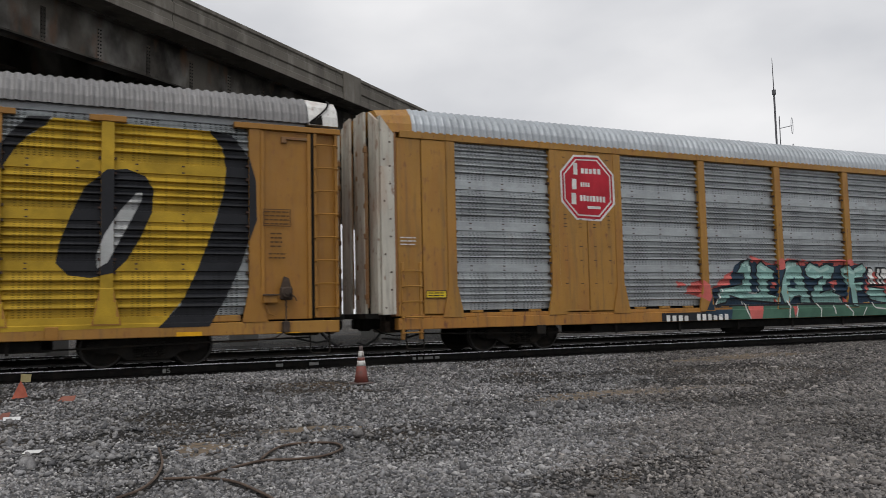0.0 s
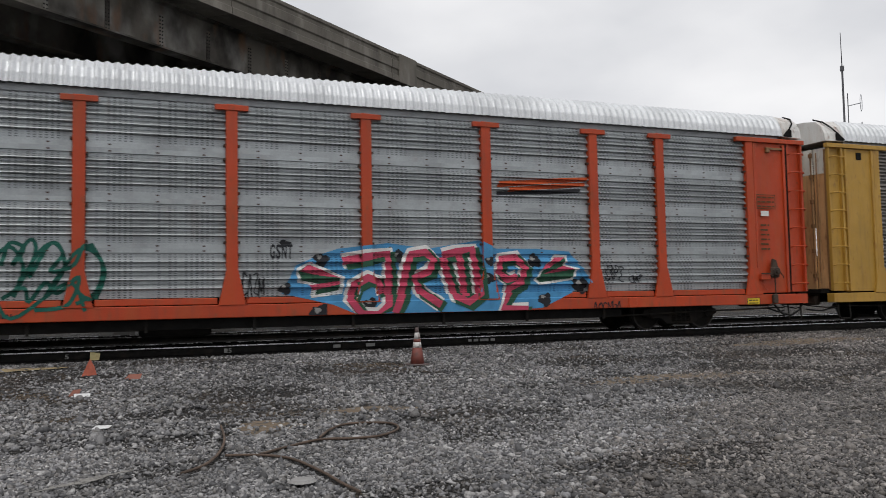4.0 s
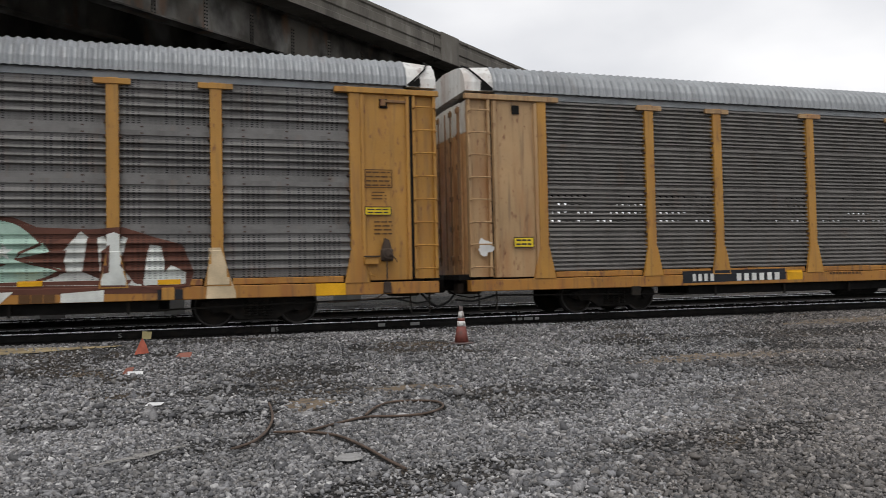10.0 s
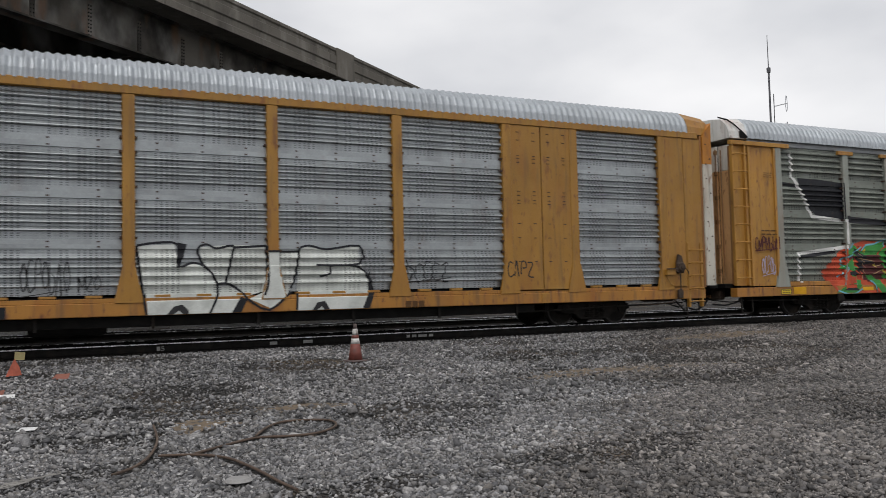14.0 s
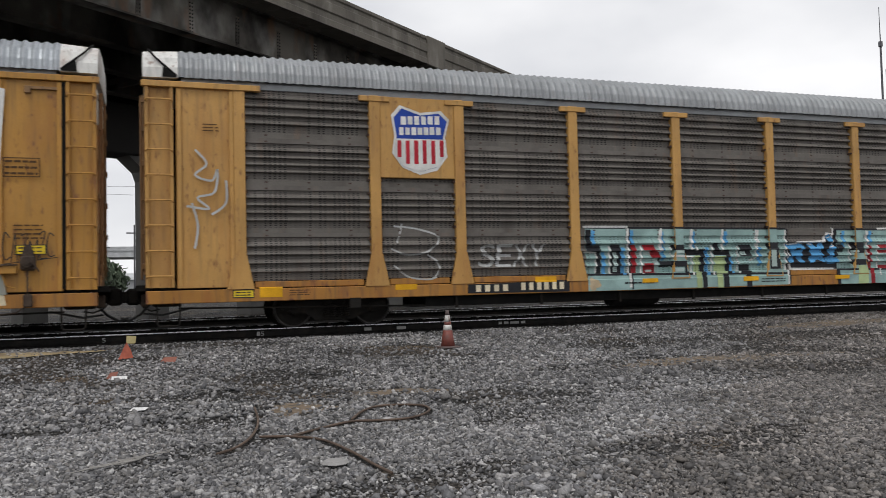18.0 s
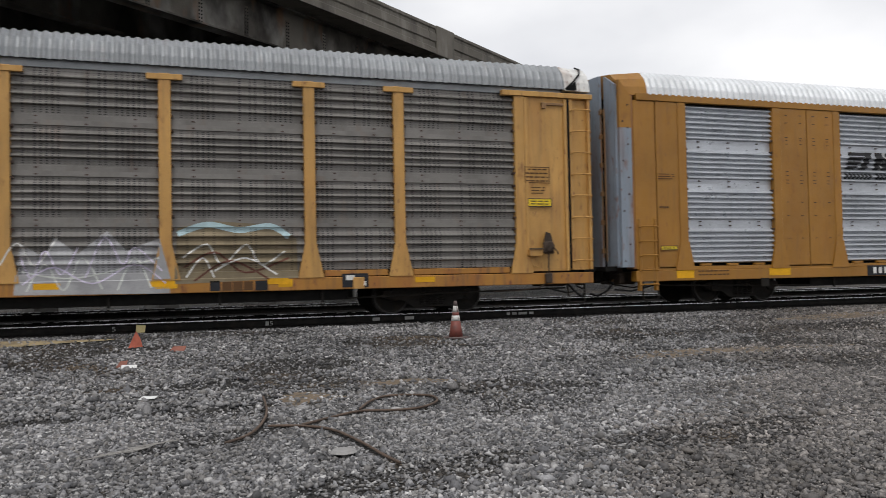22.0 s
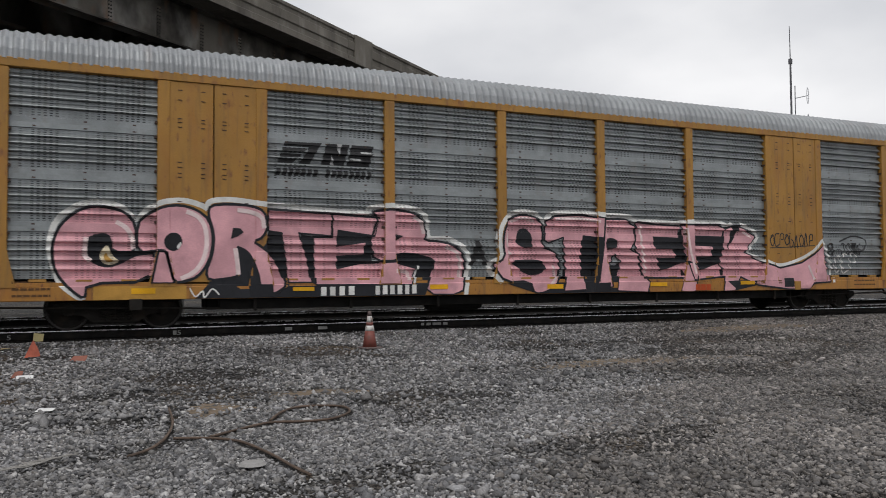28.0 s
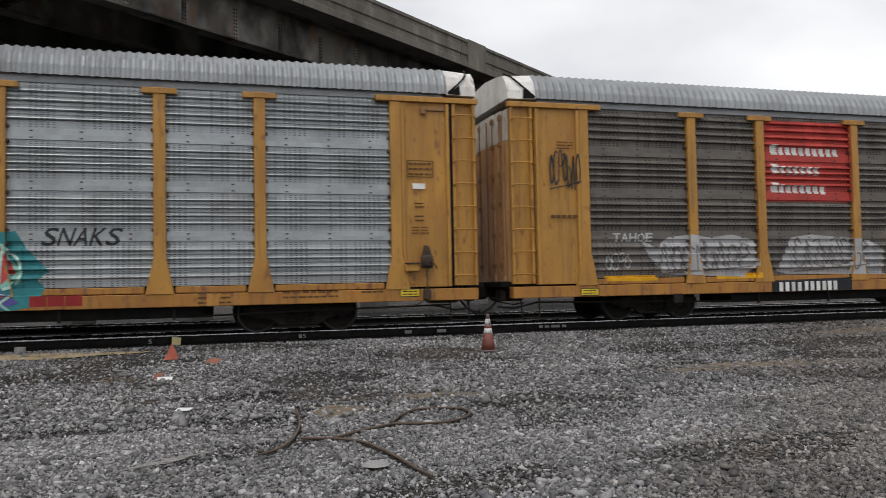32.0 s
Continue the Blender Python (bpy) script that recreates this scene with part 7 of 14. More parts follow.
art("whi", 5).line([(1.15, 0.94), (1.42, 0.72), (1.39, 0.50)], 0.04)
art("whi", 5).line([(2.28, 1.03), (2.43, 0.84), (3.11, 0.78)], 0.04)
art("whi", 5).line([(2.03, 0.87), (1.85, 0.60)], 0.04)
art("whi", 5).line([(3.12, 1.13), (3.38, 0.85), (3.27, 0.68)], 0.04)
art("whi", 5).line([(-2.67, 1.35), (-2.36, 1.32), (-2.33, 1.51)], 0.04)
art("whi", 5).line([(-3.66, 1.46), (-3.89, 1.02)], 0.04)
art("blk", 5).line([(-4.02, 1.00), (3.37, 0.96)], 0.045)
art("blk", 5).word("R", 2.26, 1.50, 2.66, 2.09, 0.14)
art("whi", 6).word("R", 2.31, 1.56, 2.61, 2.04, 0.07)
art("blk", 5).word("I", 2.66, 1.50, 2.89, 2.10, 0.14)
art("whi", 6).word("I", 2.71, 1.56, 2.84, 2.04, 0.07)
art("blk", 5).word("P", 2.86, 1.50, 3.23, 2.10, 0.14)
art("whi", 6).word("P", 2.91, 1.56, 3.18, 2.04, 0.07)
art("brown", 1).word("III", 4.65, 0.57, 5.20, 0.79, 0.1)
art("brown", 1).bars(12.31, 3.29, 12.82, 3.62, 3, 2, 936)
art("brown", 1).bars(12.10, 2.65, 12.83, 2.87, 2, 4, 924)
art("brown", 1).bars(12.26, 4.50, 12.70, 4.72, 3, 1, 930)
art("brown", 1).bars(12.21, 2.93, 12.71, 3.17, 3, 2, 930)
art("labely", 1).rect(12.30, 1.93, 12.80, 2.12)
art("blk", 1).rect(8.00, 0.54, 8.39, 0.93)
art("whi", 1).rect(13.11, 2.50, 13.34, 2.75)
art("whi", 2).rect(8.05, 0.78, 8.18, 0.87)
art("whi", 2).rect(8.23, 0.57, 8.36, 0.72)
art("labely", 1).rect(-12.68, 1.30, -12.16, 1.48)
art("whi", 1).bars(-13.29, 2.49, -12.90, 2.72, 3, 2, 708)
art.done()

art = Art(car_c, "A", False)
art("sky", 1).poly([(-0.41, 1.07), (-0.11, 1.66), (0.43, 1.90), (0.80, 2.02), (1.94, 2.15), (2.86, 2.03), (4.11, 2.23), (4.53, 2.04), (5.56, 2.04), (6.47, 1.98), (6.92, 1.50), (7.04, 1.23), (6.43, 0.97), (5.67, 0.65), (4.78, 0.58), (4.49, 0.53), (2.04, 0.54), (1.28, 0.56), (0.66, 0.82)])
art("blk", 2).blob(0.43, 1.77, 0.16, 0.15, 570)
art("gry", 3).blob(0.39, 1.84, 0.05, 0.05, 571)
art("blk", 2).blob(-0.34, 1.17, 0.13, 0.12, 506)
art("gry", 3).blob(-0.38, 1.22, 0.04, 0.04, 507)
art("blk", 2).blob(0.36, 0.63, 0.20, 0.20, 566)
art("gry", 3).blob(0.32, 0.71, 0.07, 0.06, 567)
art("blk", 2).blob(2.15, 1.84, 0.15, 0.15, 706)
art("gry", 3).blob(2.10, 1.90, 0.06, 0.04, 707)
art("blk", 2).blob(4.33, 1.75, 0.12, 0.10, 866)
art("gry", 3).blob(4.29, 1.79, 0.04, 0.03, 867)
art("blk", 2).blob(4.29, 1.35, 0.15, 0.13, 864)
art("gry", 3).blob(4.25, 1.40, 0.05, 0.04, 865)
art("blk", 2).blob(5.52, 1.75, 0.18, 0.16, 948)
art("gry", 3).blob(5.47, 1.81, 0.06, 0.05, 949)
art("blk", 2).blob(6.75, 1.17, 0.21, 0.18, 1030)
art("gry", 3).blob(6.70, 1.23, 0.07, 0.06, 1031)
art("blk", 2).blob(5.74, 0.84, 0.17, 0.15, 964)
art("gry", 3).blob(5.69, 0.91, 0.06, 0.04, 965)
art("blk", 2).blob(1.47, 0.80, 0.15, 0.15, 655)
art("gry", 3).blob(1.44, 0.86, 0.06, 0.04, 656)
art("whi", 3).line([(0.89, 1.75), (1.42, 1.84), (1.91, 1.92), (1.93, 1.41), (1.89, 0.79), (1.66, 0.58), (1.28, 0.61), (1.03, 0.93), (1.14, 1.23), (1.42, 1.39), (1.69, 1.29), (1.77, 1.04)], 0.34)
art("dgreen", 4).line([(0.97, 1.69), (1.50, 1.78), (1.99, 1.86), (2.00, 1.34), (1.97, 0.73), (1.73, 0.51), (1.35, 0.55), (1.11, 0.87), (1.21, 1.17), (1.49, 1.32), (1.77, 1.22), (1.84, 0.98)], 0.27)
art("rose", 5).line([(0.89, 1.75), (1.42, 1.84), (1.91, 1.92), (1.93, 1.41), (1.89, 0.79), (1.66, 0.58), (1.28, 0.61), (1.03, 0.93), (1.14, 1.23), (1.42, 1.39), (1.69, 1.29), (1.77, 1.04)], 0.17)
art("whi", 3).line([(2.04, 0.60), (2.21, 1.03), (2.35, 1.65), (2.46, 1.90), (2.79, 1.95), (2.99, 1.78), (2.88, 1.52), (2.52, 1.38), (2.64, 1.09), (3.11, 0.77)], 0.34)
art("dgreen", 4).line([(2.12, 0.54), (2.28, 0.97), (2.43, 1.59), (2.54, 1.84), (2.87, 1.89), (3.07, 1.71), (2.96, 1.46), (2.59, 1.31), (2.72, 1.02), (3.19, 0.70)], 0.27)
art("rose", 5).line([(2.04, 0.60), (2.21, 1.03), (2.35, 1.65), (2.46, 1.90), (2.79, 1.95), (2.99, 1.78), (2.88, 1.52), (2.52, 1.38), (2.64, 1.09), (3.11, 0.77)], 0.17)
art("whi", 3).line([(3.20, 1.84), (3.32, 1.40), (3.49, 0.95), (3.79, 0.82), (4.08, 1.00), (4.02, 1.52), (3.93, 2.03), (3.54, 1.96), (3.20, 1.88)], 0.34)
art("dgreen", 4).line([(3.28, 1.78), (3.40, 1.33), (3.57, 0.88), (3.88, 0.75), (4.16, 0.94), (4.10, 1.45), (4.02, 1.97), (3.62, 1.89), (3.28, 1.81)], 0.27)
art("rose", 5).line([(3.20, 1.84), (3.32, 1.40), (3.49, 0.95), (3.79, 0.82), (4.08, 1.00), (4.02, 1.52), (3.93, 2.03), (3.54, 1.96), (3.20, 1.88)], 0.17)
art("whi", 3).line([(3.61, 1.90), (3.73, 0.95)], 0.34)
art("dgreen", 4).line([(3.69, 1.84), (3.81, 0.88)], 0.27)
art("rose", 5).line([(3.61, 1.90), (3.73, 0.95)], 0.17)
art("whi", 3).line([(5.29, 0.62), (4.64, 0.67), (4.87, 1.12), (5.16, 1.25), (5.28, 1.58), (5.03, 1.84), (4.67, 1.80), (4.59, 1.52), (4.80, 1.32), (5.06, 1.38)], 0.34)
art("dgreen", 4).line([(5.38, 0.55), (4.72, 0.60), (4.95, 1.06), (5.25, 1.18), (5.36, 1.51), (5.12, 1.78), (4.75, 1.74), (4.67, 1.45), (4.89, 1.25), (5.15, 1.32)], 0.27)
art("rose", 5).line([(5.29, 0.62), (4.64, 0.67), (4.87, 1.12), (5.16, 1.25), (5.28, 1.58), (5.03, 1.84), (4.67, 1.80), (4.59, 1.52), (4.80, 1.32), (5.06, 1.38)], 0.17)
art("whi", 3).poly([(-0.11, 1.60), (0.19, 1.74), (0.94, 1.41), (0.89, 1.05), (0.18, 0.97), (0.24, 1.24), (-0.08, 1.30)])
art("dgreen", 4).poly([(-0.06, 1.54), (0.12, 1.66), (0.84, 1.37), (0.81, 1.13), (0.30, 1.04), (0.37, 1.27), (-0.01, 1.35)])
art("rose", 5).poly([(-0.03, 1.54), (0.16, 1.68), (0.85, 1.39), (0.42, 1.44)])
art("rose", 5).poly([(0.16, 1.24), (0.84, 1.33), (0.84, 1.26), (0.25, 1.13)])
art("whi", 3).poly([(5.51, 1.31), (6.08, 1.91), (6.43, 1.89), (6.38, 1.67), (6.73, 1.57), (6.57, 1.30), (5.61, 1.18)])
art("dgreen", 4).poly([(5.58, 1.33), (6.08, 1.83), (6.37, 1.83), (6.30, 1.64), (6.64, 1.53), (6.51, 1.34), (5.65, 1.25)])
art("rose", 5).poly([(5.69, 1.54), (6.08, 1.84), (6.35, 1.84), (5.92, 1.59)])
art("rose", 5).poly([(5.76, 1.44), (6.30, 1.64), (6.61, 1.55), (6.07, 1.48)])
art("blk", 2).word("GSNT", -0.66, 1.80, -0.17, 2.11, 0.03)
art("blk", 2).scrawl(-1.22, 1.02, -0.78, 1.49, 0.03, 3, 4)
art("blk", 2).scrawl(7.49, 1.27, 7.98, 1.64, 0.03, 8, 4)
art("blk", 2).scrawl(7.05, 0.54, 7.85, 0.76, 0.03, 9, 6)
art("blk", 2).scrawl(8.17, 1.22, 8.53, 1.39, 0.03, 4, 3)
art("blk", 2).blob(-0.34, 2.12, 0.12, 0.08, 8)
art("gtag", 2).curve([(-5.61, 1.67), (-5.48, 2.09), (-5.24, 1.99), (-5.43, 1.67), (-5.15, 2.15), (-5.03, 1.99), (-5.14, 1.46), (-4.86, 1.99), (-4.72, 2.10), (-4.57, 1.88), (-4.78, 1.56), (-4.38, 1.67), (-4.18, 2.05), (-3.90, 1.78), (-3.88, 1.34), (-4.07, 1.02), (-4.27, 1.13)], 0.075)
art("gtag", 2).curve([(-5.60, 1.05), (-5.23, 1.25), (-5.14, 0.99), (-4.86, 1.35), (-4.66, 1.14), (-4.28, 1.45), (-4.47, 0.92), (-5.04, 0.83)], 0.075)
art("gtag", 2).curve([(-4.08, 2.10), (-3.83, 1.56), (-3.98, 1.02)], 0.075)
art("redor", 1).poly([(4.65, 3.62), (7.07, 3.80), (6.99, 3.70), (4.62, 3.48)])
art("redor", 1).poly([(4.93, 3.49), (6.99, 3.67), (6.92, 3.56), (4.88, 3.38)])
art("blk", 1).poly([(4.62, 3.38), (6.86, 3.50), (6.76, 3.40), (4.56, 3.28)])
art("brown", 1).bars(12.18, 3.14, 12.76, 3.50, 3, 3, 1340)
art("brown", 1).outline(12.15, 3.13, 12.79, 3.52, 0.02)
art("brown", 1).bars(12.25, 2.00, 12.56, 2.76, 6, 1, 1346)
art("labely", 1).rect(11.71, 0.57, 12.14, 0.78)
art("whi", 1).rect(12.28, 2.94, 12.55, 3.08)
art("blk", 1).bars(-6.96, 0.64, -6.38, 0.84, 1, 4, 826)
art("blk", 1).bars(-6.24, 0.61, -5.40, 0.83, 1, 6, 876)
art("blk", 1).bars(-12.71, 2.09, -12.36, 2.34, 2, 3, 368)
art("blk", 1).bars(-12.66, 3.99, -12.35, 4.18, 3, 1, 372)
art("labely", 1).rect(-12.11, 0.61, -11.68, 0.82)
art("brown", 1).scrawl(-12.71, 1.63, -12.13, 1.88, 0.02, 5, 5)
art("whi", 1).scrawl(-13.72, 1.21, -13.33, 1.55, 0.02, 6, 3)
art("brown", 1).bars(-10.49, 0.71, -8.96, 0.91, 2, 8, 560)
art("refl", 1).rect(-13.07, 0.76, -12.14, 0.91)
art("refl", 1).rect(-11.26, 0.75, -10.85, 0.88)
art("gtag", 2).curve([(-6.32, 0.97), (-6.47, 1.76), (-6.14, 2.02), (-5.93, 1.62), (-6.17, 1.10), (-5.77, 1.76), (-5.46, 2.02), (-5.24, 1.62), (-5.41, 1.08), (-5.00, 1.89), (-4.68, 2.10), (-4.54, 1.62), (-4.87, 1.08), (-4.29, 1.96), (-3.89, 1.75), (-3.96, 1.20), (-4.33, 0.93)], 0.07)
art("gtag", 2).curve([(-6.54, 1.04), (-5.86, 1.36), (-5.43, 0.68), (-4.47, 1.34), (-4.17, 0.79)], 0.07)
art.done()

art = Art(car_d, "A", True)
art("gryw", 1).poly([(-5.89, 3.94), (-4.46, 3.92), (-4.46, 3.04), (-5.88, 3.01)])
art("blk", 2).rect(-5.89, 3.49, -5.03, 3.88)
art("blk", 2).rect(-5.88, 3.28, -4.81, 3.44)
art("blk", 2).rect(-5.88, 3.07, -4.56, 3.24)
art("gry", 1).poly([(-5.88, 1.93), (-5.60, 1.93), (-5.31, 1.56), (-4.93, 1.98), (-4.34, 1.98), (-4.04, 1.92), (-3.63, 1.87), (-2.90, 1.97), (-2.36, 1.97), (-1.81, 2.09), (-1.47, 2.14), (-1.25, 1.97), (-1.31, 1.68), (-1.82, 1.51), (-1.71, 1.17), (-1.37, 0.70), (-5.87, 0.77)])
art("whi", 2).line([(-5.88, 1.77), (-5.41, 1.87), (-5.12, 1.34), (-5.02, 1.02)], 0.05)
art("whi", 2).line([(-5.40, 1.35), (-5.07, 1.87), (-4.63, 1.92), (-4.09, 1.98)], 0.05)
art("whi", 2).line([(-4.93, 1.55), (-4.44, 1.65), (-4.09, 1.87)], 0.05)
art("whi", 2).line([(-3.94, 1.43), (-3.32, 1.64), (-2.79, 1.86), (-2.58, 1.75)], 0.05)
art("whi", 2).line([(-2.80, 1.30), (-2.36, 1.52), (-1.36, 1.74), (-1.25, 1.97), (-1.47, 2.16)], 0.05)
art("whi", 2).line([(-2.26, 1.29), (-1.82, 1.06), (-1.37, 0.76)], 0.05)
art("whi", 2).line([(-3.53, 1.04), (-2.69, 0.96), (-2.26, 0.73)], 0.05)
art("whi", 2).line([(-2.15, 1.52), (-2.69, 1.30), (-2.90, 1.14)], 0.05)
art("blk", 3).line([(-5.88, 1.98), (-5.60, 1.91), (-5.31, 1.45), (-5.17, 1.08)], 0.06)
art("blk", 3).line([(-5.31, 1.93), (-4.93, 1.98), (-4.24, 1.98), (-4.04, 1.92)], 0.06)
art("blk", 3).line([(-4.04, 1.32), (-3.63, 1.10), (-3.01, 1.25), (-2.79, 1.41)], 0.06)
art("blk", 3).line([(-2.79, 1.75), (-3.42, 1.86), (-3.94, 1.81)], 0.06)
art("blk", 3).line([(-2.69, 1.80), (-1.92, 2.09), (-1.47, 2.20), (-1.19, 1.91), (-1.37, 1.65)], 0.06)
art("blk", 3).line([(-2.31, 1.18), (-1.82, 1.23)], 0.06)
art("blk", 3).line([(-4.63, 1.12), (-4.63, 1.55), (-4.24, 1.65)], 0.06)
art("skyd", 2).poly([(-2.80, 1.30), (-2.36, 1.46), (-2.58, 1.24)])
art("rose", 2).poly([(-2.26, 1.29), (-1.82, 1.49), (-1.87, 1.23)])
art("whi", 2).rect(-3.65, 0.77, -3.57, 0.94)
art("whi", 2).rect(-3.53, 0.76, -3.47, 0.94)
art("blk", 1).rect(-3.71, 0.66, -3.43, 0.99)
art("blk", 2).poly([(-0.86, 0.74), (-0.79, 1.97), (-0.55, 2.11), (0.28, 2.15), (0.65, 1.91), (1.02, 2.15), (1.27, 1.84), (1.53, 1.96), (1.65, 1.59), (1.78, 1.84), (2.31, 2.09), (2.63, 1.96), (2.90, 2.09), (3.52, 2.15), (4.08, 2.09), (4.38, 1.76), (4.34, 1.31), (3.90, 0.99), (3.07, 0.82), (1.76, 0.98), (1.00, 0.93), (0.03, 1.13)])
art("whi", 3).poly([(-0.80, 0.71), (-0.73, 1.85), (-0.55, 2.02), (0.16, 2.04), (0.46, 1.85), (0.40, 1.55), (0.15, 1.37), (0.63, 1.12), (0.27, 1.07), (-0.15, 1.32), (-0.21, 1.02), (-0.45, 0.72)])
art("blk", 4).poly([(-0.44, 1.79), (0.04, 1.85), (0.03, 1.55), (-0.42, 1.50)])
art("lime", 3).poly([(0.46, 1.73), (0.77, 1.78), (0.90, 2.03), (1.08, 1.78), (1.37, 1.78), (1.14, 1.50), (1.26, 1.23), (0.88, 1.30), (0.51, 1.10), (0.66, 1.39), (0.42, 1.51)])
art("blk", 4).poly([(0.70, 1.60), (0.95, 1.60), (0.86, 1.42)])
art("whi", 3).poly([(1.63, 0.98), (1.71, 1.59), (1.78, 1.81), (2.04, 1.84), (2.37, 1.96), (2.63, 1.77), (2.75, 1.21), (2.80, 0.64), (2.34, 0.66), (2.29, 1.34), (2.16, 1.53), (2.05, 1.34), (2.02, 0.97), (2.34, 0.66), (1.76, 0.73)])
art("whi", 3).poly([(0.63, 1.00), (1.31, 0.99), (1.24, 0.63), (0.62, 0.64)])
art("lime", 3).poly([(2.78, 0.71), (2.85, 1.71), (3.10, 1.96), (3.66, 2.03), (4.07, 1.89), (4.20, 1.63), (4.06, 1.44), (3.50, 1.30), (3.77, 1.13), (4.19, 1.25), (4.04, 0.99), (3.62, 0.66)])
art("blk", 4).poly([(3.26, 1.55), (3.51, 1.80), (3.67, 1.68), (3.57, 1.47)])
art("gtan", 1).poly([(-1.23, 1.97), (-0.85, 1.97), (-0.86, 1.04), (-1.24, 0.93)])
art("refl", 5).rect(-0.16, 0.77, 0.29, 0.93)
art("refl", 5).rect(2.38, 0.74, 2.81, 0.88)
art("refl", 5).rect(-3.24, 0.85, -2.74, 0.97)
art("refl", 5).rect(4.64, 0.78, 5.01, 0.94)
art("refl", 5).rect(7.83, 0.77, 8.28, 0.95)
art("refl", 5).rect(9.29, 0.81, 9.66, 0.98)
art("redor", 2).word("III", 5.19, 0.68, 6.11, 0.95, 0.1)
art("blk", 2).poly([(7.15, 0.72), (7.92, 1.95), (8.17, 1.95), (7.48, 0.96), (7.34, 0.69)])
art("blk", 2).poly([(8.66, 1.88), (9.08, 1.94), (8.80, 1.38), (8.55, 1.25)])
art("gry", 1).rect(7.32, 0.64, 8.61, 0.94)
art("blk", 2).poly([(7.09, 0.65), (7.78, 1.98), (7.98, 1.98), (7.44, 1.01), (7.25, 0.65)])
art("blk", 2).poly([(8.70, 1.36), (8.92, 1.93), (9.09, 1.93), (8.95, 1.55)])
art("gryw", 1).rect(7.50, 0.69, 8.82, 1.00)
art("blk", 1).rect(11.31, 0.70, 11.68, 0.99)
art("whi", 2).rect(11.35, 0.85, 11.47, 0.95)
art("whi", 2).rect(11.53, 0.74, 11.65, 0.84)
art("brown", 1).bars(12.31, 2.07, 12.84, 2.42, 3, 4, 1038)
art("brown", 1).outline(12.28, 2.06, 12.87, 2.44, 0.02)
art("brown", 1).bars(12.42, 2.53, 12.67, 2.83, 3, 1, 1044)
art("refl", 1).rect(12.22, 1.45, 12.85, 1.69)
art("refl", 1).rect(11.74, 0.70, 12.44, 0.93)
art("refl", 1).rect(7.89, 0.85, 8.32, 0.99)
art.done()

art = Art(car_e, "A", False)
art("rust2", 1).poly([(-5.31, 1.37), (-5.11, 1.63), (-4.94, 1.79), (-4.62, 1.99), (-4.47, 2.28), (-4.31, 2.34), (-4.16, 2.20), (-4.13, 2.03), (-3.60, 2.09), (-3.28, 2.14), (-2.86, 2.14), (-2.64, 2.17), (-2.29, 2.29), (-2.09, 2.14), (-1.65, 2.12), (-1.48, 2.14), (-0.96, 2.14), (-0.62, 2.06), (-0.26, 2.21), (-0.02, 2.12), (0.34, 2.16), (0.58, 2.14), (0.95, 2.12), (1.33, 2.18), (1.43, 0.89), (-5.26, 0.99)])
art("rust2", 1).poly([(1.46, 2.21), (1.84, 2.30), (2.16, 2.30), (2.49, 2.18), (2.88, 2.05), (3.84, 2.24), (4.11, 2.05), (4.39, 2.18), (4.96, 2.27), (5.40, 2.25), (5.83, 2.05), (6.73, 2.01), (7.35, 2.05), (7.97, 1.84), (8.45, 1.70), (8.67, 1.15), (8.58, 0.87), (8.17, 0.74), (1.43, 0.83)])
art("palew", 2).poly([(-5.26, 1.39), (-5.07, 1.61), (-4.62, 1.68), (-4.87, 1.78), (-4.60, 1.92), (-4.44, 2.23), (-4.34, 2.28), (-4.21, 2.17), (-4.22, 1.90), (-4.06, 1.84), (-3.65, 1.89), (-3.55, 1.78), (-3.34, 2.00), (-3.13, 2.05), (-2.92, 1.94), (-2.70, 2.07), (-2.59, 1.89), (-2.31, 2.21), (-2.15, 2.06), (-1.71, 2.02), (-1.63, 1.83), (-1.25, 1.98), (-1.08, 1.94), (-0.97, 2.07), (-0.87, 1.93), (-0.50, 1.96), (-0.26, 2.16), (-0.12, 1.97), (0.07, 2.04), (0.24, 1.82), (0.48, 2.06), (0.83, 1.97), (1.46, 2.12), (1.43, 0.89), (-2.65, 0.99), (-4.02, 1.02), (-4.42, 1.05), (-5.26, 1.04), (-5.16, 1.26)])
art("gpaint", 2).poly([(-5.23, 0.99), (0.32, 0.92), (0.26, 0.54), (-5.12, 0.60)])
art("mint", 3).poly([(-4.62, 1.44), (-4.22, 1.35), (-3.96, 1.40), (-3.50, 1.23), (-3.08, 1.11), (-2.76, 1.33), (-2.11, 1.22), (-1.66, 1.08), (-1.09, 1.30), (-0.63, 1.17), (-0.16, 1.28), (0.20, 1.10), (-0.16, 0.93), (-3.97, 1.01), (-4.42, 1.24)])
art("mint", 3).poly([(-4.47, 1.30), (-4.27, 1.35), (-4.07, 0.69), (-3.97, 0.63), (-4.22, 1.02), (-4.47, 1.03)])
art("rust2", 4).poly([(-5.12, 1.31), (-4.62, 1.30), (-4.57, 1.12), (-5.12, 1.15)])
art("rust2", 4).poly([(-4.11, 2.01), (-3.60, 2.05), (-3.55, 1.84), (-3.61, 1.65), (-3.68, 1.83), (-4.06, 1.90)])
art("rust2", 4).poly([(-3.96, 1.43), (-3.71, 1.56), (-3.66, 1.39), (-3.79, 1.29)])
art("rust2", 4).poly([(-2.76, 1.57), (-2.59, 1.72), (-2.51, 2.12), (-2.45, 2.09), (-2.54, 1.66), (-2.60, 1.32), (-2.81, 1.33)])
art("rust2", 4).poly([(-1.82, 1.75), (-1.54, 1.83), (-1.63, 1.65), (-1.79, 1.48)])
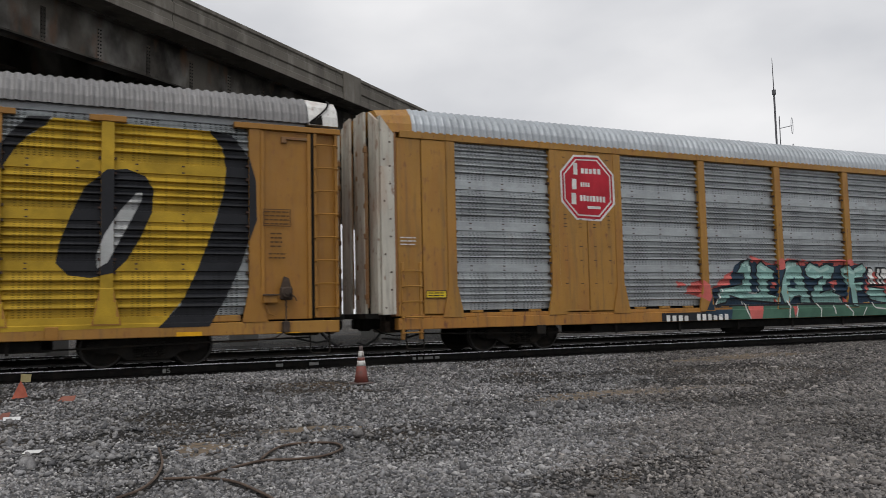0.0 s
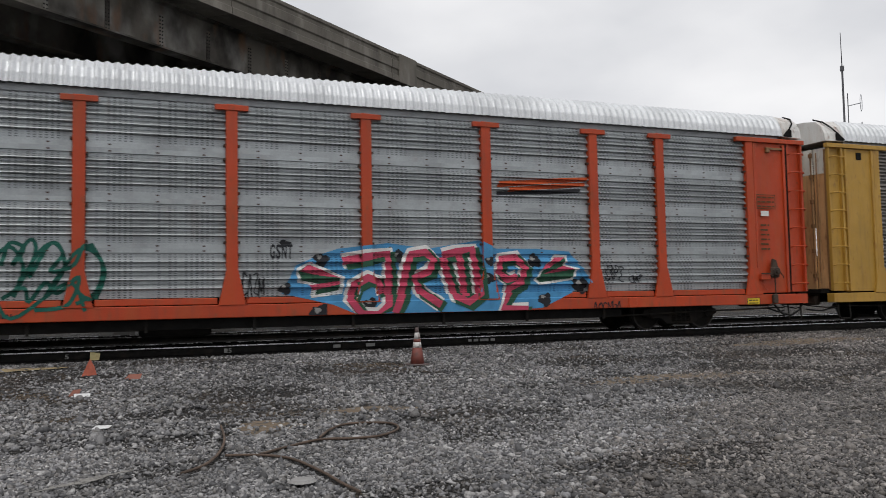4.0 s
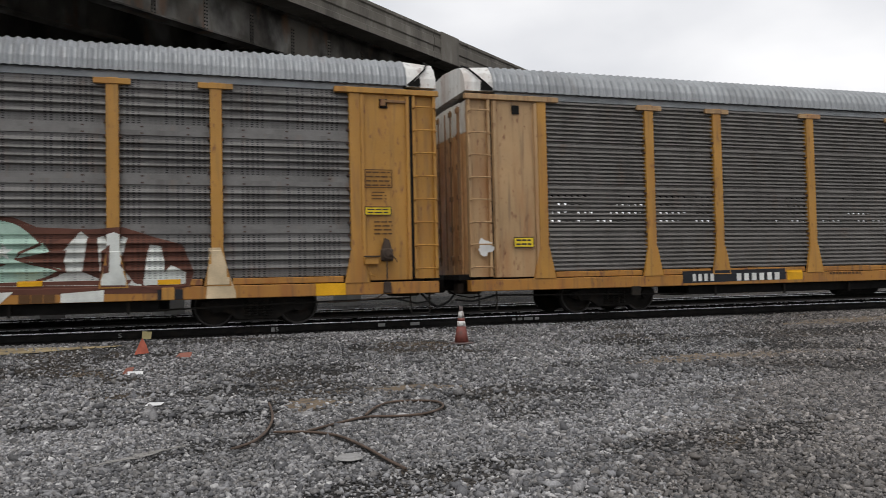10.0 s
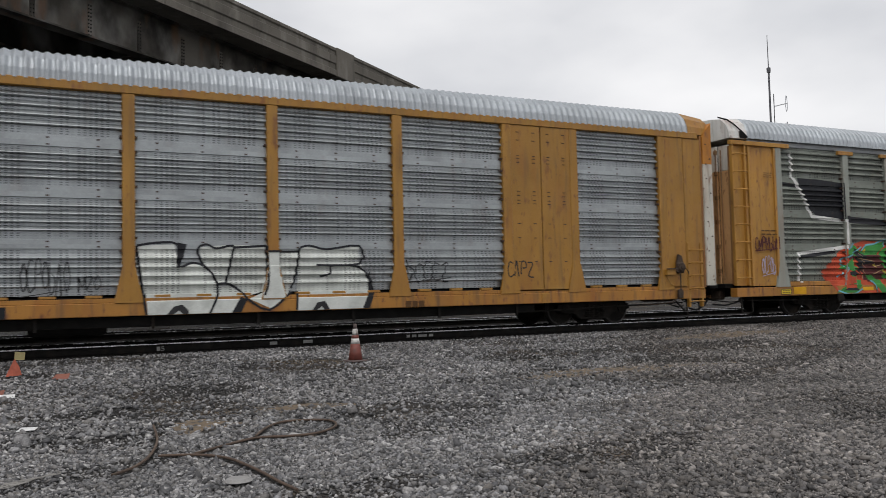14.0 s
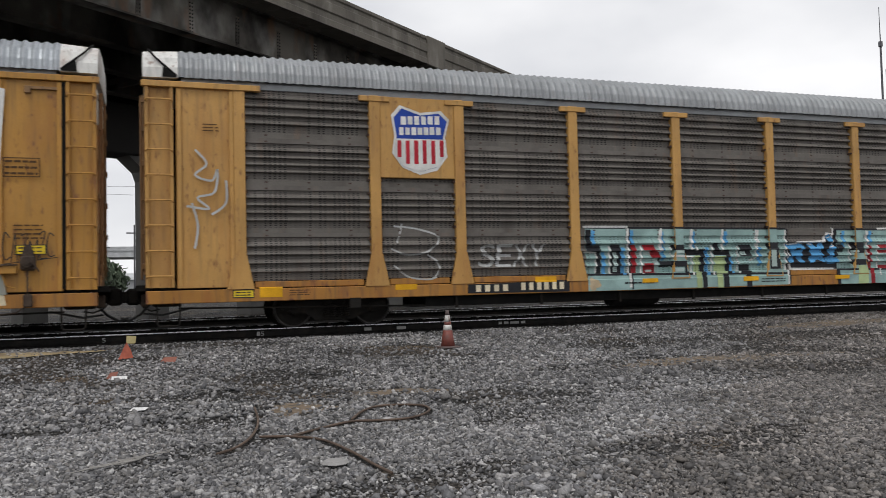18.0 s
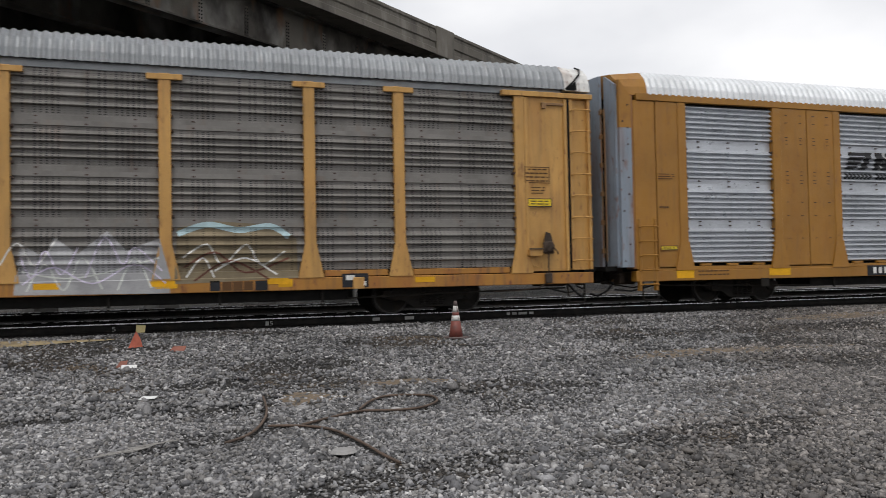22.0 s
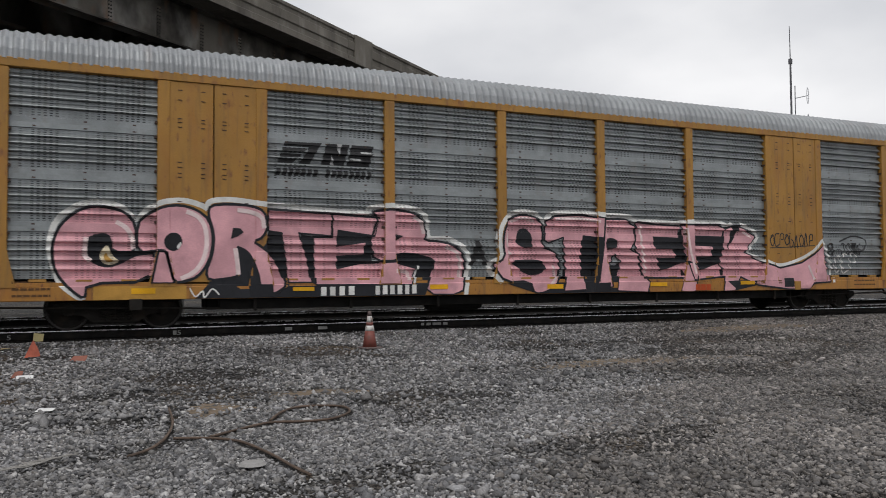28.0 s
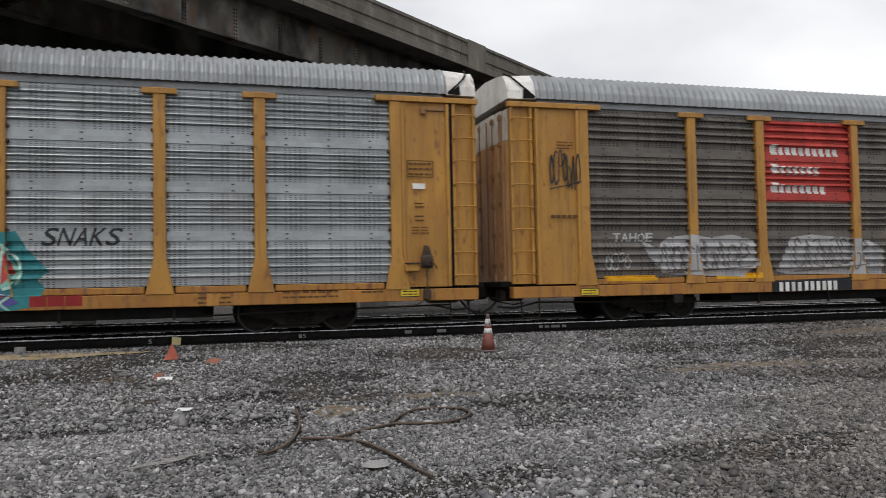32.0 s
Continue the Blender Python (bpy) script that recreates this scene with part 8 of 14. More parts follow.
art("rust2", 4).poly([(-3.34, 1.11), (-2.65, 1.15), (-2.60, 0.98), (-3.08, 0.97)])
art("rust2", 4).poly([(-0.63, 1.06), (-0.16, 1.17), (0.26, 1.28), (0.32, 0.98), (-0.40, 0.91)])
art("rust2", 4).poly([(0.22, 2.06), (0.48, 2.00), (0.33, 1.64), (0.03, 1.58)])
art("rust2", 4).poly([(-1.14, 1.77), (-0.94, 2.02), (-0.83, 1.88), (-0.97, 1.41), (-1.09, 1.30)])
art("rust2", 4).poly([(0.63, 1.37), (0.94, 1.45), (0.91, 1.17), (0.63, 1.15)])
art("rust2", 4).poly([(-2.29, 1.66), (-2.12, 1.68), (-2.08, 1.54), (-2.24, 1.45)])
art("rust2", 4).curve([(-4.21, 2.17), (-4.20, 1.79), (-4.34, 1.46), (-3.55, 1.62), (-3.65, 1.84)], 0.05, 3)
art("rust2", 4).curve([(-4.17, 1.40), (-3.76, 1.23), (-3.34, 1.25)], 0.05, 3)
art("rust2", 4).curve([(-4.34, 2.28), (-4.47, 2.17), (-4.62, 1.68), (-5.07, 1.61), (-5.26, 1.39), (-5.02, 1.36), (-4.57, 1.46)], 0.05, 3)
art("rust2", 4).curve([(-4.42, 1.30), (-4.07, 0.69)], 0.05, 3)
art("rust2", 4).curve([(-3.41, 2.00), (-3.39, 1.67), (-3.08, 1.61), (-3.24, 1.39), (-2.81, 1.33), (-2.97, 1.10)], 0.05, 3)
art("rust2", 4).curve([(-3.52, 1.78), (-3.48, 1.34)], 0.05, 3)
art("rust2", 4).curve([(-2.60, 1.21), (-2.54, 1.78), (-2.29, 2.12), (-2.10, 2.00), (-1.71, 2.00)], 0.05, 3)
art("rust2", 4).curve([(-2.05, 1.31), (-1.66, 1.08)], 0.05, 3)
art("rust2", 4).curve([(-1.63, 1.83), (-1.82, 1.54), (-1.77, 1.31), (-1.49, 1.19)], 0.05, 3)
art("rust2", 4).curve([(-1.25, 1.98), (-1.30, 1.42), (-1.09, 1.18), (-0.75, 1.24)], 0.05, 3)
art("rust2", 4).curve([(-0.87, 1.93), (-0.86, 1.65), (-0.51, 1.58), (-0.33, 1.41), (-0.75, 1.18)], 0.05, 3)
art("rust2", 4).curve([(-0.12, 1.97), (-0.15, 1.64), (0.09, 1.52), (-0.04, 1.28), (0.32, 1.16)], 0.05, 3)
art("rust2", 4).curve([(0.24, 1.82), (0.33, 1.40), (0.82, 1.51)], 0.05, 3)
art("rust2", 4).curve([(0.48, 2.06), (0.58, 1.69)], 0.05, 3)
art("rust2", 4).curve([(0.89, 1.99), (1.01, 1.75), (1.14, 1.99)], 0.05, 3)
art("sand", 5).poly([(-4.11, 1.95), (-3.99, 2.12), (-3.86, 1.98)])
art("sand", 5).poly([(-3.55, 2.03), (-3.47, 2.09), (-3.41, 2.00)])
art("sand", 5).poly([(-2.64, 2.12), (-2.53, 2.16), (-2.51, 1.95)])
art("sand", 5).poly([(0.21, 1.64), (0.15, 1.94), (0.34, 1.97), (0.39, 1.76)])
art("palew", 2).poly([(1.43, 0.89), (1.38, 1.63), (1.46, 2.12), (1.78, 2.26), (2.16, 2.24), (2.46, 2.05), (2.68, 1.74), (2.75, 2.18), (2.89, 2.18), (3.84, 2.22), (3.97, 1.92), (3.76, 1.73), (3.80, 0.84), (1.43, 0.83)])
art("palew", 2).poly([(5.08, 1.20), (5.88, 1.08), (6.33, 1.18), (6.26, 1.58), (6.58, 1.98), (6.73, 1.85), (6.63, 1.18), (6.93, 1.04), (6.88, 1.85), (7.19, 1.95), (7.42, 1.84), (7.29, 1.30), (7.54, 0.96), (7.70, 0.89), (7.81, 1.71), (8.04, 1.68), (8.11, 1.36), (8.51, 1.15), (8.50, 0.90), (4.71, 0.95)])
art("gleaf", 3).poly([(2.88, 2.12), (3.36, 2.20), (3.84, 2.18), (3.97, 1.96), (3.71, 1.71), (3.04, 1.71), (2.99, 1.11), (3.81, 1.09), (4.11, 0.96), (4.10, 0.83), (2.46, 0.87), (3.01, 1.61)])
art("mint", 3).poly([(4.29, 1.09), (4.32, 1.92), (4.60, 2.14), (5.11, 2.21), (5.54, 2.09), (5.90, 1.78), (6.04, 1.58), (5.45, 1.46), (6.25, 1.25), (5.87, 1.06), (4.71, 0.97), (4.77, 1.40), (4.64, 1.08)])
art("gpaint", 4).poly([(4.77, 1.60), (4.88, 1.70), (5.06, 1.70), (5.13, 1.58)])
art("sand", 4).poly(rounded([(1.63, 1.50), (1.76, 1.62), (1.89, 1.65), (2.02, 1.44), (2.11, 1.64), (2.24, 1.59), (2.27, 1.37), (2.14, 1.12), (1.92, 1.04), (1.72, 1.19)]))
art("rust2", 5).curve([(1.63, 1.50), (1.76, 1.65), (1.90, 1.65), (2.02, 1.42), (2.11, 1.64), (2.24, 1.59), (2.29, 1.37), (2.14, 1.11), (1.92, 1.03), (1.70, 1.18), (1.63, 1.50)], 0.06, 3)
art("rust2", 4).poly([(2.94, 1.68), (3.58, 1.71), (3.21, 1.58), (3.19, 1.11), (2.93, 1.14)])
art("rust2", 4).poly([(3.66, 1.67), (3.89, 1.73), (4.03, 1.79), (3.88, 1.41), (3.92, 1.12), (3.70, 1.12)])
art("rust2", 4).poly([(4.73, 1.40), (5.30, 1.36), (4.93, 1.20), (4.71, 0.97)])
art("rust2", 4).poly([(6.04, 1.58), (6.34, 1.61), (6.26, 1.32), (6.03, 1.39)])
art("rust2", 4).poly([(6.95, 1.58), (7.11, 1.71), (7.09, 1.17), (6.93, 1.11)])
art("rust2", 4).poly([(7.41, 1.57), (7.57, 1.64), (7.64, 1.30), (7.40, 1.23)])
art("rust2", 4).poly([(8.12, 1.57), (8.35, 1.43), (8.10, 1.15)])
art("rust2", 4).curve([(2.46, 2.05), (2.68, 1.74), (2.75, 2.18)], 0.05, 3)
art("rust2", 4).curve([(3.97, 1.92), (4.32, 2.05), (4.60, 2.14), (5.11, 2.22), (5.54, 2.09), (5.90, 1.74)], 0.05, 3)
art("rust2", 4).curve([(5.90, 1.74), (5.45, 1.46), (6.25, 1.21), (5.80, 1.03)], 0.05, 3)
art("rust2", 4).curve([(6.58, 1.98), (6.05, 1.78)], 0.05, 3)
art("rust2", 4).curve([(6.73, 1.85), (6.63, 1.18)], 0.05, 3)
art("rust2", 4).curve([(7.81, 1.71), (7.70, 0.89), (8.50, 0.90)], 0.05, 3)
art("rust2", 4).curve([(1.46, 2.12), (1.78, 2.26), (2.16, 2.27), (2.46, 2.05)], 0.05, 3)
art("rust2", 4).curve([(1.45, 2.05), (1.42, 1.63), (1.46, 0.92)], 0.05, 3)
art("palew", 2).poly([(1.43, 0.83), (4.22, 0.83), (4.14, 0.55), (1.42, 0.53)])
art("palew", 2).poly([(4.71, 0.82), (5.43, 0.83), (5.20, 0.57), (4.63, 0.56)])
art("palew", 2).poly([(6.24, 0.78), (7.00, 0.83), (6.99, 0.50), (6.23, 0.52)])
art("gleaf", 3).poly([(2.32, 0.50), (2.85, 0.84), (4.15, 0.83), (4.14, 0.58)])
art("mint", 3).poly([(4.22, 0.83), (4.85, 0.88), (4.63, 0.56), (4.18, 0.55)])
art("sand", 2).poly([(0.31, 0.54), (0.38, 0.88), (0.93, 0.90), (1.43, 0.83), (1.42, 0.55)])
art("sandp", 2).poly([(8.96, 1.63), (9.18, 1.63), (9.47, 0.71), (9.47, 0.54), (8.89, 0.56)])
art("palew", 4).poly([(2.52, 1.40), (2.61, 1.41), (2.65, 1.53), (2.70, 1.41), (2.81, 1.41), (2.72, 1.33), (2.75, 1.21), (2.65, 1.29), (2.54, 1.22), (2.58, 1.33)])
art("palew", 4).poly([(4.15, 1.64), (4.24, 1.65), (4.29, 1.77), (4.34, 1.65), (4.45, 1.65), (4.35, 1.56), (4.39, 1.44), (4.28, 1.52), (4.17, 1.45), (4.21, 1.56)])
art("palew", 4).poly([(4.47, 1.79), (4.57, 1.80), (4.62, 1.92), (4.67, 1.80), (4.78, 1.80), (4.68, 1.71), (4.72, 1.59), (4.61, 1.67), (4.50, 1.60), (4.54, 1.71)])
art("palew", 4).poly([(5.09, 1.63), (5.20, 1.64), (5.24, 1.76), (5.30, 1.64), (5.41, 1.64), (5.31, 1.55), (5.35, 1.43), (5.23, 1.51), (5.12, 1.43), (5.16, 1.55)])
art("sandp", 1).rect(-5.64, 1.00, -5.26, 1.53)
art("refl", 5).rect(-6.02, 0.99, -5.54, 1.11)
art("refl", 5).rect(-2.95, 0.99, -2.49, 1.10)
art("refl", 5).rect(-0.25, 0.96, 0.22, 1.08)
art("refl", 5).rect(2.71, 0.96, 3.19, 1.07)
art("refl", 5).rect(5.49, 0.93, 5.92, 1.03)
art("refl", 5).rect(7.98, 0.91, 8.41, 1.01)
art("refl", 5).rect(11.09, 0.60, 11.72, 0.86)
art("blk", 1).rect(-6.06, 0.63, -5.07, 0.86)
art("blk", 2).rect(7.97, 0.52, 8.45, 0.81)
art("sandp_l", 2).rect(-6.01, 0.68, -5.89, 0.83)
art("sandp_l", 2).rect(-5.80, 0.68, -5.68, 0.82)
art("sandp_l", 2).rect(-5.59, 0.67, -5.47, 0.82)
art("sandp_l", 2).rect(-5.38, 0.66, -5.26, 0.81)
art("sandp_l", 2).rect(-5.23, 0.66, -5.10, 0.81)
art("brown", 3).word("III", 5.51, 0.54, 6.15, 0.77, 0.1)
art("labely", 1).rect(12.16, 2.29, 12.75, 2.48)
art("brown", 1).bars(12.20, 2.89, 12.75, 3.26, 4, 3, 1398)
art("brown", 1).outline(12.17, 2.88, 12.78, 3.28, 0.02)
art("brown", 1).bars(12.32, 2.61, 12.65, 2.82, 3, 1, 1406)
art("brown", 1).bars(12.36, 1.85, 12.77, 2.19, 4, 2, 1410)
art("csx_l", 2).rect(-6.43, 3.55, -5.99, 3.76)
art("csx_l", 2).rect(-6.44, 3.23, -6.00, 3.50)
art("csx_l", 2).rect(-5.90, 3.55, -5.49, 3.77)
art("csx_l", 2).rect(-5.91, 3.26, -5.49, 3.50)
art("csx_l", 2).rect(-5.38, 3.57, -4.88, 3.79)
art("csx_l", 2).rect(-5.39, 3.27, -4.89, 3.52)
art("csx_l", 2).rect(-6.50, 3.10, -4.80, 3.20)
art("blk", 1).line([(-6.43, 3.49), (-6.43, 3.65), (-6.34, 3.79), (-5.96, 3.80)], 0.03)
art("blk", 1).line([(-6.50, 3.04), (-4.79, 3.07)], 0.03)
art("blk", 1).curve([(-12.64, 4.67), (-12.59, 4.44), (-12.36, 4.46), (-12.07, 4.53)], 0.03)
art("blk", 1).curve([(-12.53, 4.74), (-12.64, 4.21), (-12.70, 4.03)], 0.03)
art("blk", 1).curve([(-12.87, 4.14), (-12.53, 3.92), (-12.07, 4.06)], 0.03)
art("blk", 1).curve([(-12.59, 3.68), (-12.36, 3.69), (-12.42, 3.40), (-12.71, 3.10), (-12.88, 2.92), (-12.32, 2.76)], 0.03)
art("blk", 1).curve([(-12.55, 2.52), (-12.37, 2.64), (-12.26, 2.41), (-12.44, 2.17), (-12.66, 1.83), (-12.27, 1.77)], 0.03)
art("refl", 1).rect(-12.85, 3.36, -12.14, 3.83)
art("labely", 1).rect(-12.82, 1.57, -12.44, 1.76)
art("blk", 1).scrawl(-11.61, 1.12, -9.43, 1.64, 0.06, 7, 9)
art("brown", 1).scrawl(-12.67, 1.01, -11.81, 1.71, 0.025, 17, 6)
art("blk", 1).rect(-7.41, 0.60, -5.00, 0.85)
art("sandp_l", 2).rect(-7.30, 0.65, -7.13, 0.83)
art("sandp_l", 2).rect(-7.08, 0.64, -6.91, 0.82)
art("sandp_l", 2).rect(-6.85, 0.64, -6.68, 0.82)
art("sandp_l", 2).rect(-6.31, 0.62, -6.13, 0.81)
art("sandp_l", 2).rect(-6.06, 0.62, -5.89, 0.80)
art("sandp_l", 2).rect(-5.83, 0.61, -5.65, 0.80)
art("sandp_l", 2).rect(-5.59, 0.61, -5.41, 0.79)
art("sandp_l", 2).rect(-5.35, 0.60, -5.17, 0.79)
art("refl", 1).rect(-11.67, 0.64, -11.05, 0.94)
art("refl", 1).rect(-8.73, 0.96, -7.87, 1.09)
art("refl", 1).rect(-11.05, 1.01, -10.56, 1.13)
art("refl", 1).rect(-5.92, 1.02, -5.35, 1.19)
art("gryw", 1).scrawl(-5.69, 1.61, -5.09, 2.08, 0.03, 4, 4)
art.done()

art = Art(car_f, "A", True)
art("blk", 1).poly([(-8.30, 0.95), (-5.24, 0.97), (-5.24, 0.69), (-8.31, 0.66)])
art("whi_l", 2).rect(-8.03, 0.70, -7.94, 0.88)
art("whi_l", 2).rect(-7.87, 0.70, -7.77, 0.88)
art("whi_l", 2).rect(-7.70, 0.70, -7.60, 0.88)
art("whi_l", 2).rect(-7.52, 0.70, -7.42, 0.88)
art("whi_l", 2).rect(-6.74, 0.69, -6.61, 0.87)
art("whi_l", 2).rect(-6.52, 0.69, -6.38, 0.87)
art("whi_l", 2).rect(-6.29, 0.69, -6.15, 0.87)
art("whi_l", 2).rect(-6.06, 0.69, -5.92, 0.87)
art("whi_l", 2).rect(-5.82, 0.69, -5.68, 0.88)
art("whi_l", 2).rect(-5.59, 0.69, -5.44, 0.88)
art("refl", 1).rect(-5.19, 0.68, -4.71, 0.93)
art("refl", 1).rect(-1.20, 0.76, -0.61, 0.90)
art("redor", 1).word("III", 5.14, 0.64, 5.83, 0.82, 0.1)
art("brown", 1).bars(-3.84, 0.73, -2.80, 0.90, 1, 8, 690)
art("brown", 1).bars(3.36, 0.63, 3.85, 0.80, 2, 3, 1190)
art("brown", 1).bars(-0.18, 0.70, 0.40, 0.89, 1, 4, 960)
art("gryw", 1).line([(0.54, 1.11), (0.58, 1.44), (0.95, 1.51), (1.01, 1.10)], 0.02)
art("gryw", 1).line([(1.09, 1.10), (1.18, 1.44), (1.49, 1.50), (1.63, 1.16)], 0.02)
art("gryw", 1).line([(1.70, 1.09), (1.79, 1.39), (2.11, 1.49), (2.17, 1.08)], 0.02)
art("gryw", 1).line([(2.33, 1.08), (2.42, 1.42), (2.90, 1.48), (2.97, 1.06), (2.40, 1.05)], 0.02)
art("labely", 1).rect(-12.75, 1.57, -12.25, 1.81)
art("whi", 1).blob(-13.44, 1.58, 0.18, 0.18, 3)
art("labely", 1).rect(12.29, 2.26, 12.82, 2.49)
art("brown", 1).bars(12.26, 3.10, 12.85, 3.45, 4, 4, 964)
art("brown", 1).outline(12.23, 3.09, 12.88, 3.47, 0.02)
art("blk", 1).rect(10.65, 0.69, 11.00, 0.91)
art("redor", 1).word("III", 5.45, 0.68, 6.12, 0.91, 0.1)
art("labelp", 1).rect(10.06, 0.68, 10.40, 0.86)
art("refl", 1).rect(6.94, 0.77, 7.40, 0.89)
art("refl", 1).rect(4.09, 0.81, 4.48, 0.95)
art("refl", 1).rect(12.00, 0.76, 12.50, 0.89)
art.done()

art = Art(car_g, "B", False)
art("inkgrey", 1).poly(rounded([(-9.13, 2.32), (-8.64, 2.31), (-7.85, 2.32), (-7.63, 2.33), (-7.57, 2.45), (-7.37, 2.47), (-7.23, 2.33), (-6.77, 2.42), (-6.46, 2.33), (-5.58, 2.31), (-5.04, 2.27), (-5.02, 1.84), (-5.04, 1.55), (-4.90, 1.33), (-4.99, 0.97), (-5.20, 0.84), (-5.77, 0.88), (-5.99, 0.79), (-6.33, 0.72), (-6.52, 0.87), (-6.64, 0.91), (-6.95, 0.76), (-7.20, 0.72), (-7.41, 0.78), (-7.75, 0.71), (-8.02, 0.79), (-8.28, 0.75), (-8.67, 0.80), (-8.95, 0.99), (-9.02, 1.36), (-8.94, 1.51), (-9.11, 1.97)]))
art("red", 2).poly([(-9.03, 2.24), (-8.18, 2.26), (-8.17, 1.85), (-8.46, 1.82), (-8.68, 1.92), (-8.70, 1.97), (-8.74, 1.96), (-8.65, 1.87), (-8.13, 1.60), (-7.95, 1.34), (-7.98, 1.09), (-8.15, 0.93), (-8.48, 0.85), (-8.78, 0.91), (-8.90, 1.11), (-8.95, 1.30), (-8.47, 1.35), (-8.38, 1.23), (-8.35, 1.14), (-8.27, 1.16), (-8.28, 1.29), (-8.46, 1.48), (-8.85, 1.66)])
art("red", 2).poly([(-8.09, 2.23), (-7.48, 2.29), (-7.47, 2.08), (-7.48, 1.92), (-7.86, 1.87), (-7.85, 1.77), (-7.56, 1.80), (-7.48, 1.57), (-7.81, 1.47), (-7.66, 1.21), (-7.40, 1.25), (-7.42, 0.89), (-7.81, 0.93), (-7.92, 1.12), (-7.90, 1.37), (-8.02, 1.72)])
art("red", 2).poly([(-7.09, 2.31), (-6.81, 2.30), (-6.57, 2.17), (-6.51, 1.91), (-6.62, 1.69), (-6.79, 1.53), (-6.72, 1.33), (-6.64, 0.94), (-6.92, 0.91), (-7.20, 0.90), (-7.36, 0.95), (-7.33, 1.34), (-7.25, 1.59), (-7.34, 1.91), (-7.10, 1.97), (-6.92, 1.85), (-7.11, 1.78), (-6.90, 1.65), (-6.78, 1.82), (-6.82, 1.97), (-7.03, 2.08), (-7.38, 2.00), (-7.33, 2.26)])
art("red", 2).poly([(-6.50, 2.26), (-6.17, 2.30), (-5.95, 2.27), (-5.91, 1.98), (-5.83, 1.78), (-5.78, 1.45), (-5.87, 1.12), (-6.06, 0.95), (-6.38, 0.93), (-6.56, 1.13), (-6.62, 1.46), (-6.59, 1.65), (-6.47, 1.78)])
art("red", 2).poly([(-5.88, 2.20), (-5.43, 2.24), (-5.08, 2.22), (-5.05, 1.84), (-5.30, 1.57), (-5.11, 1.49), (-4.96, 1.44), (-4.93, 1.17), (-5.09, 0.97), (-5.47, 0.89), (-5.69, 0.98), (-5.76, 1.18), (-5.68, 1.45), (-5.57, 1.64), (-5.82, 1.78), (-5.85, 1.98), (-5.67, 1.84), (-5.59, 1.98), (-5.41, 2.04), (-5.29, 1.90), (-5.48, 1.71)])
art("inkgrey", 3).poly(rounded([(-6.23, 1.98), (-6.17, 1.84), (-6.07, 1.65), (-6.07, 1.45), (-6.17, 1.29), (-6.31, 1.37), (-6.33, 1.58), (-6.30, 1.84)]))
art("inkgrey", 3).poly(rounded([(-5.46, 1.38), (-5.30, 1.51), (-5.25, 1.41), (-5.28, 1.27), (-5.43, 1.28)]))
art("inkgrey", 3).poly(rounded([(-5.62, 1.84), (-5.56, 2.00), (-5.38, 2.02), (-5.32, 1.87), (-5.51, 1.76)]))
art("palew", 4).poly([(-8.48, 1.28), (-8.38, 1.30), (-8.33, 1.17), (-8.43, 1.18)])
art("palew", 4).poly([(-7.48, 1.62), (-7.34, 1.65), (-7.31, 1.53), (-7.46, 1.52)])
art("palew", 4).poly([(-7.72, 1.37), (-7.58, 1.38), (-7.63, 1.21)])
art("palew", 4).poly([(-6.32, 1.52), (-6.23, 1.53), (-6.22, 1.32), (-6.30, 1.35)])
art("palew", 4).poly([(-6.77, 1.35), (-6.71, 1.28), (-6.66, 1.07), (-6.73, 1.15)])
art("palew", 4).poly([(-5.55, 1.83), (-5.43, 1.84), (-5.51, 1.72)])
art("palew", 3).poly(rounded([(-7.48, 1.80), (-7.41, 1.85), (-7.38, 1.72), (-7.47, 1.68)]))
art("blk", 5).curve([(-8.18, 2.25), (-8.14, 1.85), (-8.00, 1.72)], 0.03, 3)
art("blk", 5).curve([(-9.03, 2.22), (-8.94, 1.79), (-8.66, 1.63), (-8.34, 1.37)], 0.03, 3)
art("blk", 5).curve([(-8.70, 1.95), (-8.46, 1.82), (-8.17, 1.84)], 0.03, 3)
art("blk", 5).curve([(-7.95, 1.34), (-7.93, 1.09), (-8.12, 0.93)], 0.03, 3)
art("blk", 5).curve([(-7.47, 2.29), (-7.43, 2.10), (-7.48, 1.90), (-7.86, 1.85), (-7.85, 1.75), (-7.56, 1.77)], 0.03, 3)
art("blk", 5).curve([(-7.29, 1.56), (-7.34, 1.21), (-7.40, 0.89)], 0.03, 3)
art("blk", 5).curve([(-6.50, 2.24), (-6.47, 1.95), (-6.54, 1.71), (-6.76, 1.52)], 0.03, 3)
art("blk", 5).curve([(-5.91, 2.27), (-5.91, 1.98), (-5.78, 1.58), (-5.76, 1.18)], 0.03, 3)
art("blk", 5).curve([(-6.92, 1.85), (-6.89, 1.61), (-6.77, 1.33), (-6.64, 0.91)], 0.03, 3)
art("blk", 5).curve([(-8.95, 1.33), (-8.47, 1.35)], 0.03, 3)
art("blk", 5).curve([(-5.05, 1.84), (-5.27, 1.57), (-5.46, 1.44), (-5.49, 1.28)], 0.03, 3)
art("palew", 2).poly([(-1.28, 1.98), (-0.56, 2.01), (-0.49, 1.57), (-0.21, 1.64), (0.12, 1.50), (0.25, 1.20), (0.46, 1.11), (0.74, 1.05), (0.62, 0.63), (0.11, 0.61), (-1.08, 0.57), (-1.11, 0.96)])
art("palew", 2).poly([(-0.08, 1.95), (0.18, 1.98), (0.60, 2.01), (1.31, 1.98), (1.24, 1.04), (0.79, 0.92), (0.54, 1.17), (0.29, 1.20), (-0.02, 1.65)])
